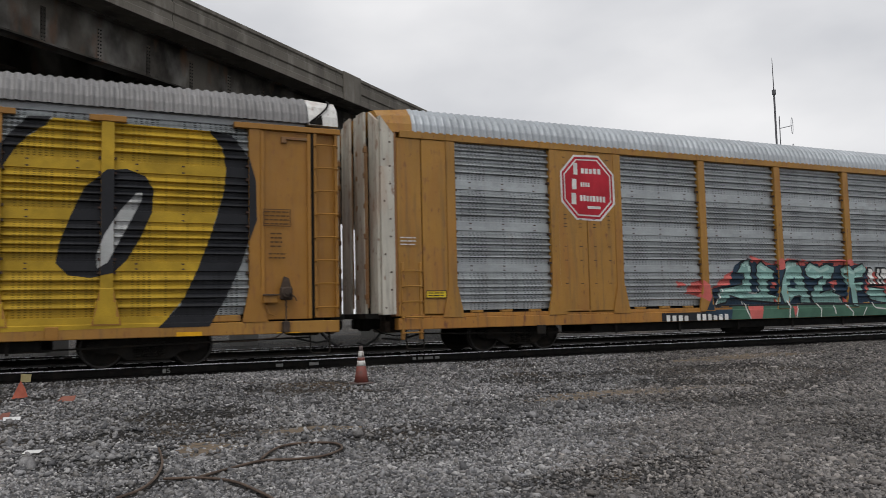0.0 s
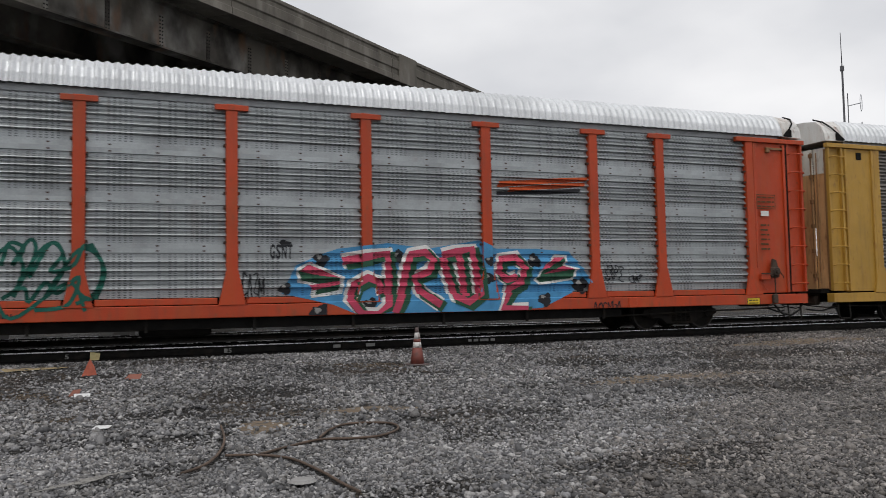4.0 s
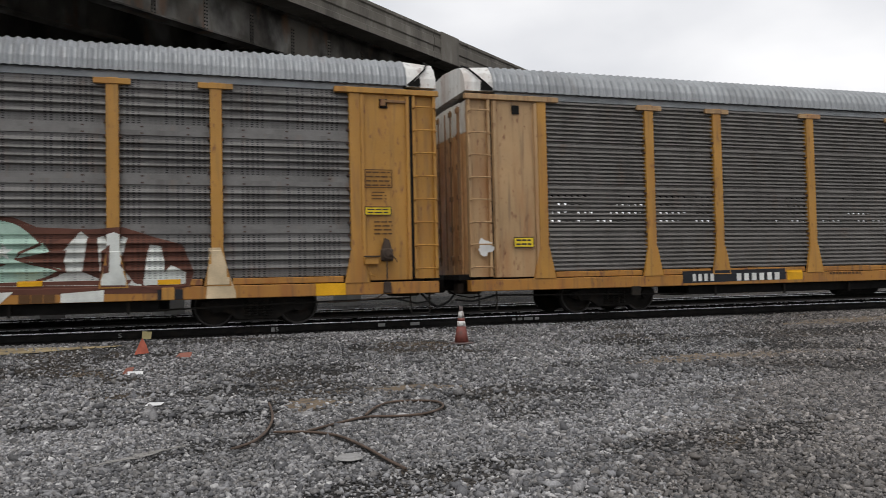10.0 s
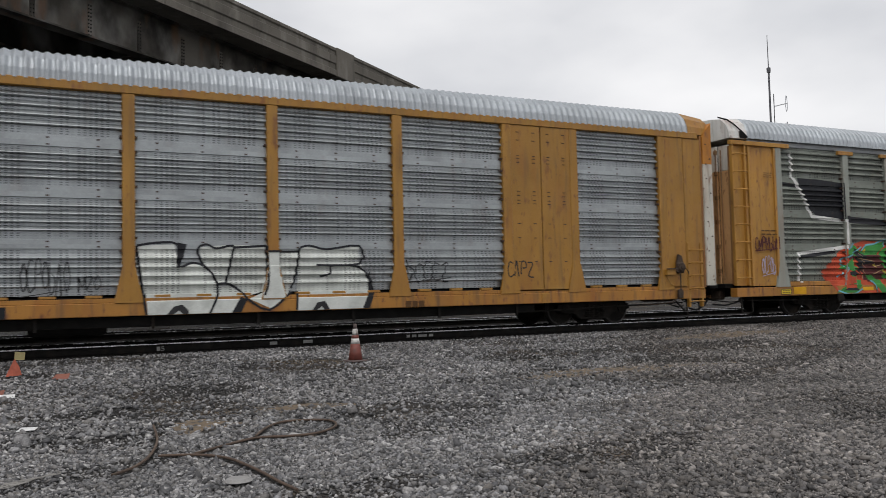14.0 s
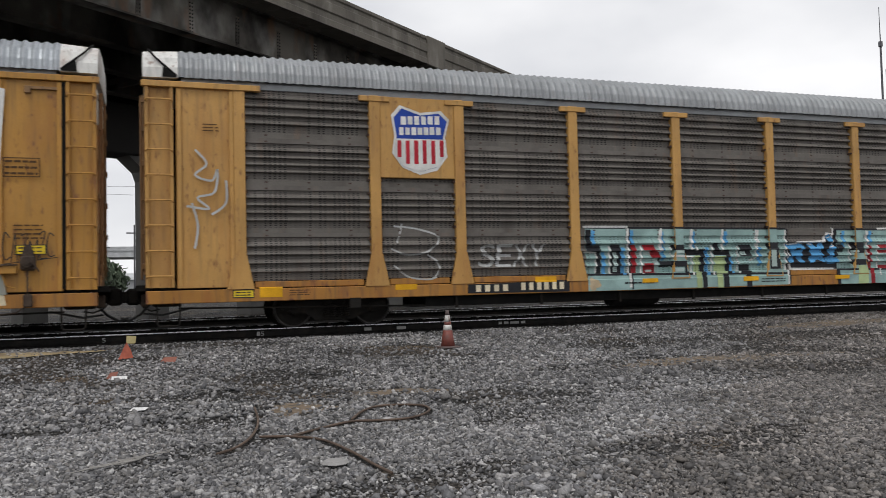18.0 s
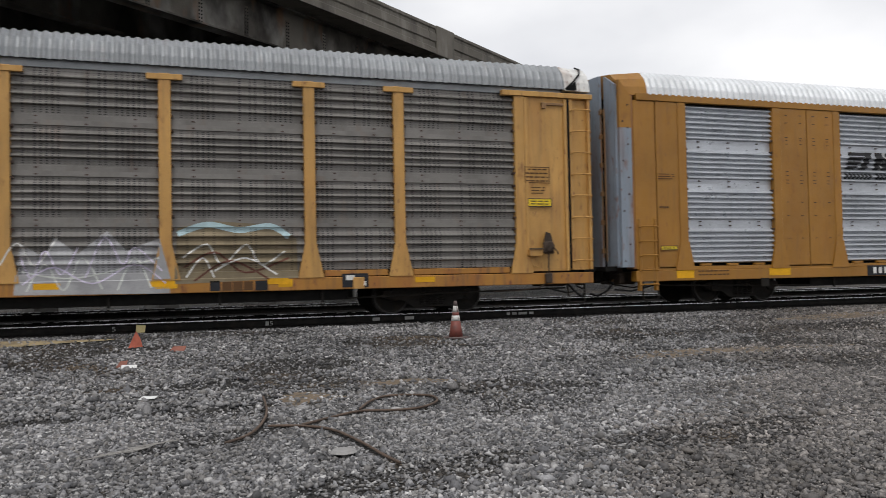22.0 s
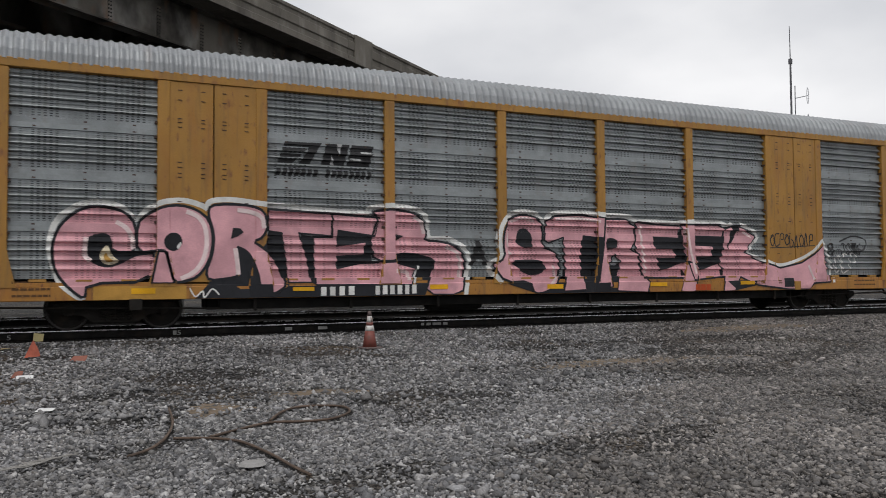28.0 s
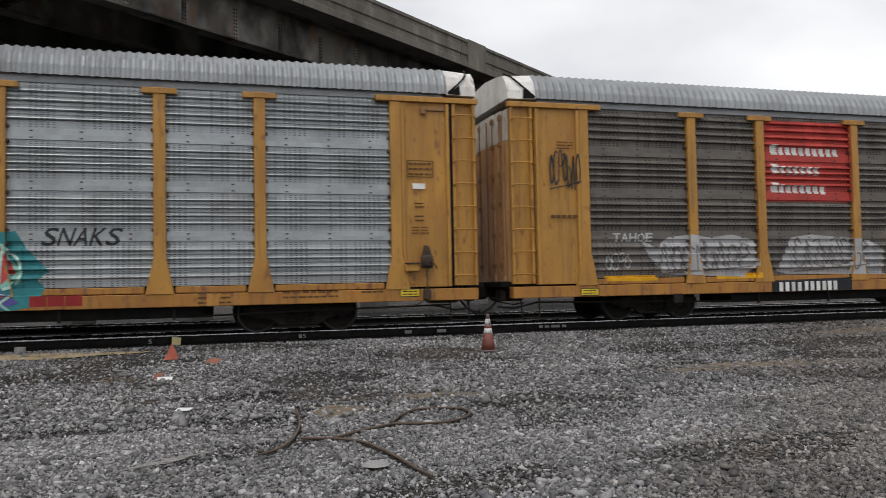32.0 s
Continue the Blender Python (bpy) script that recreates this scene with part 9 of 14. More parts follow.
art("palew", 2).poly([(1.33, 1.87), (2.00, 1.87), (1.90, 1.21), (1.67, 0.91), (1.36, 0.67), (0.91, 0.88), (1.26, 1.04)])
art("palew", 2).poly([(2.00, 1.95), (2.27, 2.01), (2.63, 1.93), (3.37, 2.01), (3.37, 1.62), (3.52, 1.41), (3.65, 1.03), (3.52, 0.62), (1.93, 0.61)])
art("palew", 2).poly([(0.29, 1.14), (0.54, 1.17), (0.79, 0.95), (0.58, 0.60), (0.13, 0.61)])
art("ink2", 3).poly([(-0.72, 0.57), (-0.60, 0.76), (-0.43, 0.80), (-0.31, 0.68), (-0.31, 0.56), (-0.42, 0.57), (-0.49, 0.68), (-0.61, 0.57)])
art("ink2", 3).poly([(2.25, 0.60), (2.36, 0.77), (2.53, 0.80), (2.64, 0.62), (2.52, 0.61), (2.46, 0.69), (2.35, 0.60)])
art("blk", 3).poly([(-0.50, 2.05), (-0.32, 2.01), (-0.37, 1.83), (-0.47, 1.54), (-0.53, 1.54)])
art("blk", 3).poly([(3.57, 1.47), (3.71, 1.03), (3.56, 0.62), (3.39, 0.61), (3.58, 1.03)])
art("blk", 3).poly([(0.73, 0.93), (0.87, 0.88), (0.74, 0.60), (0.55, 0.59)])
art("blk", 4).curve([(-1.28, 1.98), (-1.18, 1.11), (-1.11, 0.57)], 0.045, 3)
art("blk", 4).curve([(-1.28, 1.98), (-0.92, 2.04), (-0.50, 2.01), (-0.49, 1.57), (-0.21, 1.64), (0.03, 1.56), (0.21, 1.35), (0.29, 1.05), (0.11, 0.61)], 0.045, 3)
art("blk", 4).curve([(0.03, 1.53), (-0.11, 1.83), (-0.06, 1.98), (0.09, 2.01), (0.27, 1.93), (0.60, 1.99), (0.57, 1.75), (0.44, 1.20)], 0.045, 3)
art("blk", 4).curve([(0.25, 1.20), (0.50, 1.20), (0.74, 1.05), (0.87, 0.88)], 0.045, 3)
art("blk", 4).curve([(0.59, 1.95), (1.29, 1.99)], 0.045, 3)
art("blk", 4).curve([(1.29, 1.99), (1.31, 1.25), (1.22, 0.95)], 0.045, 3)
art("blk", 4).curve([(1.31, 1.87), (2.02, 1.87)], 0.045, 3)
art("blk", 4).curve([(2.02, 1.95), (1.91, 1.36), (1.82, 1.09)], 0.045, 3)
art("blk", 4).curve([(0.87, 0.88), (1.32, 0.64), (1.81, 1.03)], 0.045, 3)
art("blk", 4).curve([(2.02, 1.95), (2.23, 2.00), (2.63, 1.92), (3.37, 2.00), (3.36, 1.60), (2.37, 1.58)], 0.045, 3)
art("blk", 4).curve([(2.70, 1.57), (2.68, 1.39), (2.46, 1.33), (2.60, 1.36)], 0.045, 3)
art("blk", 4).curve([(2.72, 1.57), (3.28, 1.55), (3.52, 1.38), (3.65, 1.03)], 0.045, 3)
art("blk", 4).curve([(1.93, 0.98), (1.91, 0.63)], 0.045, 3)
emblem(art, -6.86, 3.15, 2.26)
art("blk", 2).poly([(-6.03, 0.81), (-3.55, 0.83), (-3.56, 0.59), (-6.04, 0.57)])
art("whi_l", 3).rect(-5.92, 0.59, -5.79, 0.76)
art("whi_l", 3).rect(-5.70, 0.59, -5.57, 0.76)
art("whi_l", 3).rect(-5.48, 0.59, -5.34, 0.76)
art("whi_l", 3).rect(-5.27, 0.59, -5.13, 0.77)
art("whi_l", 3).rect(-4.78, 0.60, -4.67, 0.77)
art("whi_l", 3).rect(-4.58, 0.60, -4.47, 0.77)
art("whi_l", 3).rect(-4.38, 0.60, -4.27, 0.78)
art("whi_l", 3).rect(-4.17, 0.60, -4.06, 0.78)
art("whi_l", 3).rect(-3.97, 0.60, -3.85, 0.78)
art("whi_l", 3).rect(-3.78, 0.60, -3.66, 0.78)
art("ink2", 1).scrawl(-3.33, 1.06, -2.47, 1.69, 0.022, 5, 7)
art("ink2", 1).scrawl(-2.34, 1.09, -1.93, 1.40, 0.022, 6, 3)
art("ink2", 1).scrawl(4.50, 1.20, 5.57, 1.65, 0.03, 7, 5)
art("ink2", 1).scrawl(7.10, 1.27, 7.85, 1.64, 0.03, 8, 4)
art("ink2", 1).scrawl(-12.68, 1.72, -12.22, 1.97, 0.035, 11, 4)
art("labely", 1).rect(-12.74, 1.35, -12.25, 1.49)
art("whi", 1).bars(-12.75, 2.62, -12.29, 2.87, 2, 3, 292)
art("brown", 1).scrawl(-13.34, 2.47, -12.93, 2.97, 0.012, 4, 6)
art("brown", 1).bars(-11.98, 0.60, -10.78, 0.81, 2, 6, 365)
art("redor", 1).rect(-12.82, 0.68, -12.36, 0.90)
art("brown", 1).word("III", 4.41, 0.59, 4.90, 0.75, 0.1)
art.done()

art = Art(car_h, "A", False)
art("redboard", 1).rect(-6.92, 2.88, -4.34, 4.97)
art("redl", 2).poly([(-6.91, 4.42), (-4.32, 4.42), (-4.34, 3.90), (-6.92, 3.84)])
art("redl", 2).poly([(-6.92, 3.77), (-5.06, 3.84), (-5.15, 3.13), (-6.73, 3.07)])
art("whi", 3).rect(-6.72, 4.03, -6.51, 4.29)
art("whi", 3).rect(-6.45, 4.04, -6.31, 4.25)
art("whi", 3).rect(-6.24, 4.05, -6.10, 4.26)
art("whi", 3).rect(-6.04, 4.05, -5.89, 4.26)
art("whi", 3).rect(-5.83, 4.06, -5.68, 4.27)
art("whi", 3).rect(-5.62, 4.06, -5.47, 4.28)
art("whi", 3).rect(-5.40, 4.07, -5.25, 4.29)
art("whi", 3).rect(-5.19, 4.08, -5.03, 4.29)
art("whi", 3).rect(-4.97, 4.08, -4.82, 4.30)
art("whi", 3).rect(-4.75, 4.09, -4.59, 4.31)
art("whi", 3).rect(-6.72, 3.58, -6.51, 3.84)
art("whi", 3).rect(-6.46, 3.58, -6.32, 3.79)
art("whi", 3).rect(-6.25, 3.59, -6.11, 3.80)
art("whi", 3).rect(-6.05, 3.59, -5.90, 3.80)
art("whi", 3).rect(-5.84, 3.59, -5.69, 3.81)
art("whi", 3).rect(-5.62, 3.60, -5.48, 3.81)
art("whi", 3).rect(-5.41, 3.60, -5.26, 3.82)
art("whi", 3).rect(-6.73, 3.13, -6.52, 3.39)
art("whi", 3).rect(-6.47, 3.13, -6.32, 3.34)
art("whi", 3).rect(-6.26, 3.13, -6.12, 3.34)
art("whi", 3).rect(-6.05, 3.13, -5.91, 3.34)
art("whi", 3).rect(-5.84, 3.13, -5.70, 3.34)
art("whi", 3).rect(-5.63, 3.13, -5.49, 3.35)
art("whi", 3).rect(-5.42, 3.14, -5.27, 3.35)
art("whi", 3).rect(-5.21, 3.14, -5.06, 3.35)
art("blk", 1).poly([(-11.14, 4.08), (-10.29, 4.07), (-9.21, 4.00), (-9.19, 2.87), (-10.41, 2.95), (-10.86, 3.45)])
art("blk", 1).poly([(-9.16, 2.99), (-7.29, 2.89), (-6.88, 2.81), (-6.88, 2.62), (-7.29, 2.71), (-9.16, 2.78)])
art("blk", 1).poly([(-6.88, 2.81), (-4.32, 2.61), (-4.33, 2.41), (-5.89, 2.54), (-6.88, 2.59)])
art("blk", 1).poly([(-4.24, 2.57), (-1.26, 2.39), (-1.28, 1.88), (-4.10, 1.93)])
art("blk", 1).poly([(-3.50, 3.88), (-1.39, 3.91), (1.62, 3.90), (3.69, 3.70), (3.68, 3.38), (1.60, 3.44), (-0.31, 3.59), (-3.42, 3.64)])
art("blk", 1).poly([(3.69, 3.67), (6.41, 3.35), (9.15, 3.03), (9.14, 2.82), (6.39, 3.07), (3.67, 3.35)])
art("whi", 2).line([(-11.39, 4.81), (-11.36, 4.12), (-11.14, 3.88), (-10.86, 3.45), (-10.58, 2.94), (-10.06, 2.90), (-9.16, 2.83), (-9.16, 2.11)], 0.11)
art("whi", 2).line([(-9.16, 2.03), (-10.18, 1.93), (-11.21, 1.83), (-11.21, 0.97)], 0.11)
art("blk", 1).line([(-11.75, 3.89), (-11.14, 3.84)], 0.1)
art("blk", 1).line([(-11.15, 1.72), (-9.59, 1.90)], 0.1)
art("redsp", 1).poly([(-10.30, 1.25), (-9.35, 1.96), (-8.35, 2.24), (-7.56, 2.22), (-6.75, 2.04), (-5.47, 2.12), (-4.41, 2.13), (-3.71, 1.87), (-3.74, 0.77), (-4.29, 0.76), (-6.91, 1.03), (-7.59, 0.60), (-9.72, 0.65)])
art("gspray", 3).poly([(-9.78, 0.65), (-9.11, 0.94), (-8.62, 0.87), (-8.87, 0.63)])
art("gspray", 3).poly([(-9.60, 1.36), (-9.11, 1.60), (-8.99, 1.36)])
art("blk", 4).poly([(-9.48, 0.71), (-8.99, 0.87), (-8.74, 0.69)])
art("cyan", 5).curve([(-9.60, 1.12), (-9.23, 1.36), (-9.47, 1.60), (-8.86, 1.84), (-8.48, 2.03)], 0.045)
art("cyan", 5).curve([(-9.72, 0.71), (-9.12, 0.58), (-8.62, 0.75)], 0.045)
art("redsp", 1).poly(rounded([(-8.72, 2.01), (-8.63, 2.17), (-8.25, 2.21), (-7.95, 2.10), (-7.36, 2.24), (-7.25, 2.08), (-6.95, 2.11), (-6.21, 2.20), (-5.71, 2.09), (-5.60, 2.13), (-4.92, 2.13), (-4.64, 2.04), (-3.92, 1.99), (-3.75, 1.63), (-3.69, 1.33), (-3.81, 1.03), (-4.06, 0.74), (-4.41, 0.86), (-4.47, 1.10), (-4.88, 1.05), (-4.64, 1.22), (-6.21, 1.80), (-8.25, 1.80), (-8.72, 1.80)]))
art("maroon", 2).poly([(-8.53, 1.75), (-8.15, 1.80), (-7.76, 1.75), (-7.56, 1.53), (-7.56, 1.15), (-7.86, 1.10), (-8.34, 0.95), (-8.58, 1.38)])
art("maroon", 2).poly([(-9.19, 1.80), (-8.72, 1.80), (-8.77, 1.64), (-9.19, 1.64)])
art("maroon", 2).poly([(-7.20, 1.14), (-7.05, 1.25), (-6.79, 1.00), (-6.95, 0.64), (-7.26, 0.93)])
art("maroon", 2).poly([(-6.79, 1.58), (-6.21, 1.67), (-5.99, 1.63), (-5.94, 1.35), (-6.21, 1.02), (-6.37, 1.47), (-6.63, 1.47), (-6.74, 1.14), (-6.84, 1.25)])
art("maroon", 2).poly([(-8.25, 1.80), (-7.36, 1.80), (-7.36, 1.02), (-6.64, 1.00), (-6.21, 0.99), (-6.10, 1.69), (-5.88, 1.69), (-5.89, 0.99), (-8.25, 0.95)])
art("gspray", 3).poly([(-9.19, 1.90), (-8.91, 2.08), (-8.77, 2.09), (-8.63, 1.96), (-8.49, 1.89), (-8.25, 2.07), (-7.86, 2.11), (-7.56, 2.18), (-7.38, 2.21), (-7.46, 2.02), (-7.76, 1.80), (-8.05, 1.80), (-8.63, 1.75), (-9.19, 1.80)])
art("gspray", 3).poly([(-7.66, 1.80), (-7.51, 1.97), (-7.31, 2.02), (-7.41, 1.37), (-7.36, 1.04), (-7.54, 1.09), (-7.48, 1.48)])
art("gspray", 3).poly([(-7.05, 1.47), (-6.95, 1.55), (-6.86, 1.36), (-6.90, 1.03), (-7.03, 1.09)])
art("gspray", 3).poly([(-6.66, 1.13), (-6.53, 1.47), (-6.40, 1.13), (-6.42, 1.00), (-6.66, 1.00)])
art("gspray", 3).poly([(-6.47, 1.71), (-6.10, 1.71), (-5.66, 2.03), (-5.55, 1.92), (-5.88, 1.73), (-6.32, 1.64)])
art("gspray", 3).poly([(-6.05, 1.29), (-5.77, 1.52), (-5.44, 1.71), (-5.66, 1.35), (-5.94, 1.24)])
art("gspray", 3).poly([(-5.61, 0.98), (-5.42, 1.23), (-5.16, 1.34), (-4.76, 1.37), (-4.70, 1.31), (-5.16, 1.17), (-5.39, 0.98)])
art("gspray", 3).poly([(-8.29, 1.16), (-8.05, 1.18), (-7.76, 0.99), (-7.41, 0.58), (-7.76, 0.59), (-8.00, 0.84)])
art("gspray", 3).poly([(-9.18, 1.18), (-8.82, 1.17), (-8.65, 1.01), (-8.67, 0.80), (-9.00, 0.65), (-9.18, 0.76), (-8.91, 0.86), (-8.86, 1.05)])
art("gspray", 3).poly([(-9.19, 1.59), (-8.96, 1.70), (-8.77, 1.43), (-8.65, 1.33), (-9.00, 1.28), (-9.19, 1.33)])
art("blk", 4).poly([(-8.82, 2.01), (-8.39, 1.80), (-7.95, 1.53), (-8.44, 1.48), (-8.63, 1.17), (-8.70, 1.59)])
art("blk", 4).poly([(-7.36, 1.80), (-7.25, 2.02), (-6.89, 1.89), (-6.47, 1.97), (-6.84, 1.75), (-7.00, 1.47), (-7.10, 1.14), (-7.31, 1.06), (-7.38, 1.37)])
art("blk", 4).poly([(-5.99, 1.24), (-5.72, 1.46), (-5.10, 1.71), (-4.87, 1.67), (-5.10, 1.52), (-5.55, 1.35), (-5.44, 1.23), (-5.67, 1.00), (-5.94, 1.07)])
art("blk", 4).poly([(-5.10, 1.11), (-4.64, 1.36), (-4.19, 1.40), (-4.47, 1.22), (-4.88, 1.11), (-5.05, 0.97)])
art("blk", 4).poly([(-9.19, 1.26), (-8.82, 1.33), (-8.63, 1.17), (-8.82, 1.12), (-9.18, 1.18)])
art("redsp", 5).poly([(-5.50, 1.37), (-5.16, 1.43), (-5.05, 1.36), (-5.42, 1.32)])
art("redsp", 5).poly([(-4.93, 0.99), (-4.82, 1.08), (-4.47, 1.10), (-4.47, 0.96)])
art("redsp", 5).poly([(-8.00, 0.67), (-7.91, 0.78), (-7.76, 0.59)])
art("redsp", 5).poly([(-9.18, 1.12), (-8.95, 1.12), (-8.91, 1.01), (-9.09, 0.86), (-9.18, 0.89)])
art("ysp", 4).poly([(-8.44, 1.91), (-8.30, 1.99), (-8.27, 1.85)])
art("ysp", 4).poly([(-7.97, 1.48), (-7.84, 1.53), (-7.86, 1.37)])
art("ysp", 4).poly([(-7.54, 1.28), (-7.44, 1.37), (-7.41, 1.15)])
art("ysp", 4).poly([(-6.61, 1.13), (-6.51, 1.30), (-6.45, 1.02)])
art("ysp", 4).poly([(-6.44, 1.67), (-6.36, 1.67), (-6.40, 1.41)])
art("ysp", 4).poly([(-5.94, 1.35), (-5.72, 1.48), (-5.88, 1.30)])
art("ysp", 4).poly([(-5.53, 1.06), (-5.35, 1.25), (-5.42, 1.00)])
art("ysp", 4).poly([(-8.82, 1.17), (-8.70, 1.12), (-8.70, 1.01)])
art("ysp", 4).poly([(-9.00, 1.64), (-8.89, 1.59), (-8.82, 1.43)])
art("cyan", 5).curve([(-9.19, 1.94), (-8.91, 2.12), (-8.77, 2.12)], 0.05, 3)
art("cyan", 5).curve([(-8.49, 1.91), (-8.25, 2.09), (-7.86, 2.13), (-7.56, 2.22), (-7.38, 2.24), (-7.44, 2.04)], 0.05, 3)
art("cyan", 5).curve([(-7.27, 1.97), (-6.95, 1.94), (-6.47, 2.03), (-6.37, 1.75)], 0.05, 3)
art("cyan", 5).curve([(-6.31, 1.73), (-6.05, 1.78), (-5.66, 2.06), (-5.53, 2.04)], 0.05, 3)
art("cyan", 5).curve([(-8.25, 1.00), (-8.05, 0.89), (-7.95, 0.64)], 0.05, 3)
art("cyan", 5).curve([(-5.16, 1.46), (-4.87, 1.65)], 0.05, 3)
art("cyan", 5).curve([(-5.55, 1.29), (-5.16, 1.37), (-4.19, 1.42), (-4.53, 1.16), (-4.82, 1.13)], 0.05, 3)
art("sand", 5).curve([(-8.63, 1.70), (-7.95, 1.59)], 0.02, 3)
art("sand", 5).curve([(-8.58, 1.85), (-8.39, 1.48), (-8.44, 1.06)], 0.02, 3)
art("sand", 5).curve([(-8.15, 1.16), (-7.36, 1.36)], 0.02, 3)
art("sand", 5).curve([(-7.46, 1.04), (-7.20, 1.25)], 0.02, 3)
art("sand", 5).curve([(-6.95, 1.69), (-6.63, 1.80)], 0.02, 3)
art("sand", 5).curve([(-7.15, 1.36), (-6.84, 1.47)], 0.02, 3)
art("sand", 5).curve([(-7.95, 1.42), (-7.56, 1.48)], 0.02, 3)
art("sand", 5).curve([(-6.74, 1.69), (-6.21, 1.75)], 0.02, 3)
art("lilac", 1).poly(rounded([(-3.17, 0.90), (-3.07, 1.32), (-2.68, 1.44), (-2.27, 1.62), (-2.03, 1.81), (-1.82, 2.06), (-1.62, 2.17), (-0.51, 2.14), (-0.37, 2.27), (-0.15, 2.18), (0.81, 2.28), (1.26, 2.15), (1.42, 2.29), (1.65, 2.16), (2.53, 2.34), (2.94, 2.21), (3.19, 2.31), (4.03, 2.11), (4.54, 1.60), (4.61, 1.10), (4.16, 0.75), (-2.70, 0.64)]))
art("wine", 2).poly([(-2.63, 0.64), (-2.41, 1.00), (-2.04, 1.31), (-1.49, 1.68), (-1.65, 1.81), (-1.65, 2.13), (-0.51, 2.18), (-0.38, 1.81), (-0.28, 2.07), (0.36, 2.21), (0.49, 1.68), (0.73, 2.08), (2.05, 2.20), (3.02, 2.17), (4.21, 2.14), (4.32, 1.39), (4.19, 0.60)])
art("mustard", 3).poly(rounded([(-2.41, 0.67), (-2.28, 1.06), (-1.97, 1.33), (-1.47, 1.66), (-1.63, 1.81), (-1.62, 2.09), (-0.65, 2.12), (-0.45, 1.81), (-0.31, 1.36), (-0.25, 1.03), (-0.29, 0.71)]))
art("mustard", 3).poly(rounded([(-0.25, 1.03), (-0.28, 1.68), (-0.20, 2.07), (0.28, 2.12), (0.42, 1.81), (0.32, 1.66), (0.64, 1.44), (0.86, 1.31), (0.95, 0.72), (0.03, 0.66), (0.11, 0.83)]))
art("mustard", 3).poly(rounded([(0.77, 1.95), (0.88, 2.11), (1.33, 1.98), (1.64, 1.88), (2.04, 2.12), (2.11, 1.82), (2.02, 1.40), (1.63, 1.30), (2.17, 1.13), (2.16, 0.65), (1.22, 0.63), (1.15, 0.94), (0.93, 1.28)]))
art("mustard", 3).poly(rounded([(2.17, 1.95), (2.28, 2.06), (2.77, 2.07), (2.93, 1.96), (2.91, 1.40), (2.74, 1.26), (2.90, 0.98), (2.73, 0.68), (2.24, 0.69), (2.33, 1.13), (2.15, 1.47)]))
art("mustard", 3).poly(rounded([(2.98, 2.10), (3.51, 1.89), (4.03, 2.03), (4.20, 1.96), (4.22, 1.53), (4.09, 1.39), (4.28, 1.10), (4.19, 0.74), (3.30, 0.66), (2.98, 0.98), (3.16, 1.33), (2.97, 1.68)]))
art("wine", 4).poly(rounded([(-1.37, 1.05), (-1.20, 1.43), (-0.88, 1.58), (-0.91, 1.30), (-1.07, 1.04)]))
art("wine", 4).poly(rounded([(0.02, 1.58), (0.17, 1.48), (0.02, 1.39)]))
art("wine", 4).poly(rounded([(0.04, 1.05), (0.41, 1.13), (0.48, 1.28), (0.36, 1.00)]))
art("wine", 4).poly(rounded([(1.06, 1.57), (1.43, 1.52), (1.16, 1.30), (1.04, 1.35)]))
art("wine", 4).poly(rounded([(1.42, 1.07), (1.62, 1.20), (1.84, 1.13), (1.72, 0.86)]))
art("wine", 4).poly(rounded([(3.19, 1.33), (3.33, 1.51), (3.70, 1.46), (3.32, 1.28)]))
art("cyanp", 5).poly(rounded([(-1.34, 1.15), (-1.20, 1.36), (-1.06, 1.43), (-1.12, 1.20), (-1.29, 1.07)]))
art("cyanp", 5).poly(rounded([(1.12, 1.41), (1.31, 1.49), (1.18, 1.33)]))
art("cream", 5).curve([(-1.62, 2.09), (-0.65, 2.12), (-0.45, 1.81), (-0.30, 1.32)], 0.05, 3)
art("cream", 5).curve([(-0.20, 2.05), (0.28, 2.12), (0.42, 1.81), (0.32, 1.66), (0.67, 1.44)], 0.05, 3)
art("cream", 5).curve([(0.88, 2.08), (1.33, 1.92), (1.56, 1.87), (2.01, 2.12), (2.08, 1.82)], 0.05, 3)
art("cream", 5).curve([(2.23, 2.02), (2.77, 2.10), (2.95, 1.93)], 0.05, 3)
art("cream", 5).curve([(2.98, 2.10), (3.54, 1.85), (4.03, 2.03)], 0.05, 3)
art("cream", 5).curve([(-1.37, 0.95), (-1.30, 1.18), (-0.95, 1.53)], 0.05, 3)
art("cream", 5).curve([(-1.30, 0.92), (-1.10, 0.98), (-0.89, 0.85)], 0.05, 3)
art("cream", 5).curve([(0.03, 0.77), (0.18, 0.96), (0.04, 1.09)], 0.05, 3)
art("cream", 5).curve([(2.02, 1.40), (2.25, 1.13), (2.08, 0.72)], 0.05, 3)
art("cream", 5).curve([(3.23, 0.97), (3.66, 1.18), (3.91, 0.96), (3.73, 0.68)], 0.05, 3)
art("wine", 5).curve([(-1.47, 1.66), (-1.50, 1.05)], 0.04, 3)
art("wine", 5).curve([(1.60, 2.16), (1.60, 1.54)], 0.04, 3)
art("wine", 5).curve([(1.08, 0.94), (1.24, 1.14), (1.62, 1.00)], 0.04, 3)
art("wine", 5).curve([(-2.41, 1.00), (-1.50, 1.05)], 0.04, 3)
art("wine", 5).curve([(3.15, 0.98), (4.20, 0.99)], 0.04, 3)
art("violet", 4).poly([(0.25, 0.79), (0.47, 0.83), (0.56, 0.73), (0.29, 0.68)])
art("pinkw", 4).curve([(-2.28, 0.75), (-2.17, 0.94), (-2.10, 0.74)], 0.03, 3)
art("pinkw", 4).curve([(-2.12, 0.91), (-2.02, 0.74), (-1.88, 0.83)], 0.03, 3)
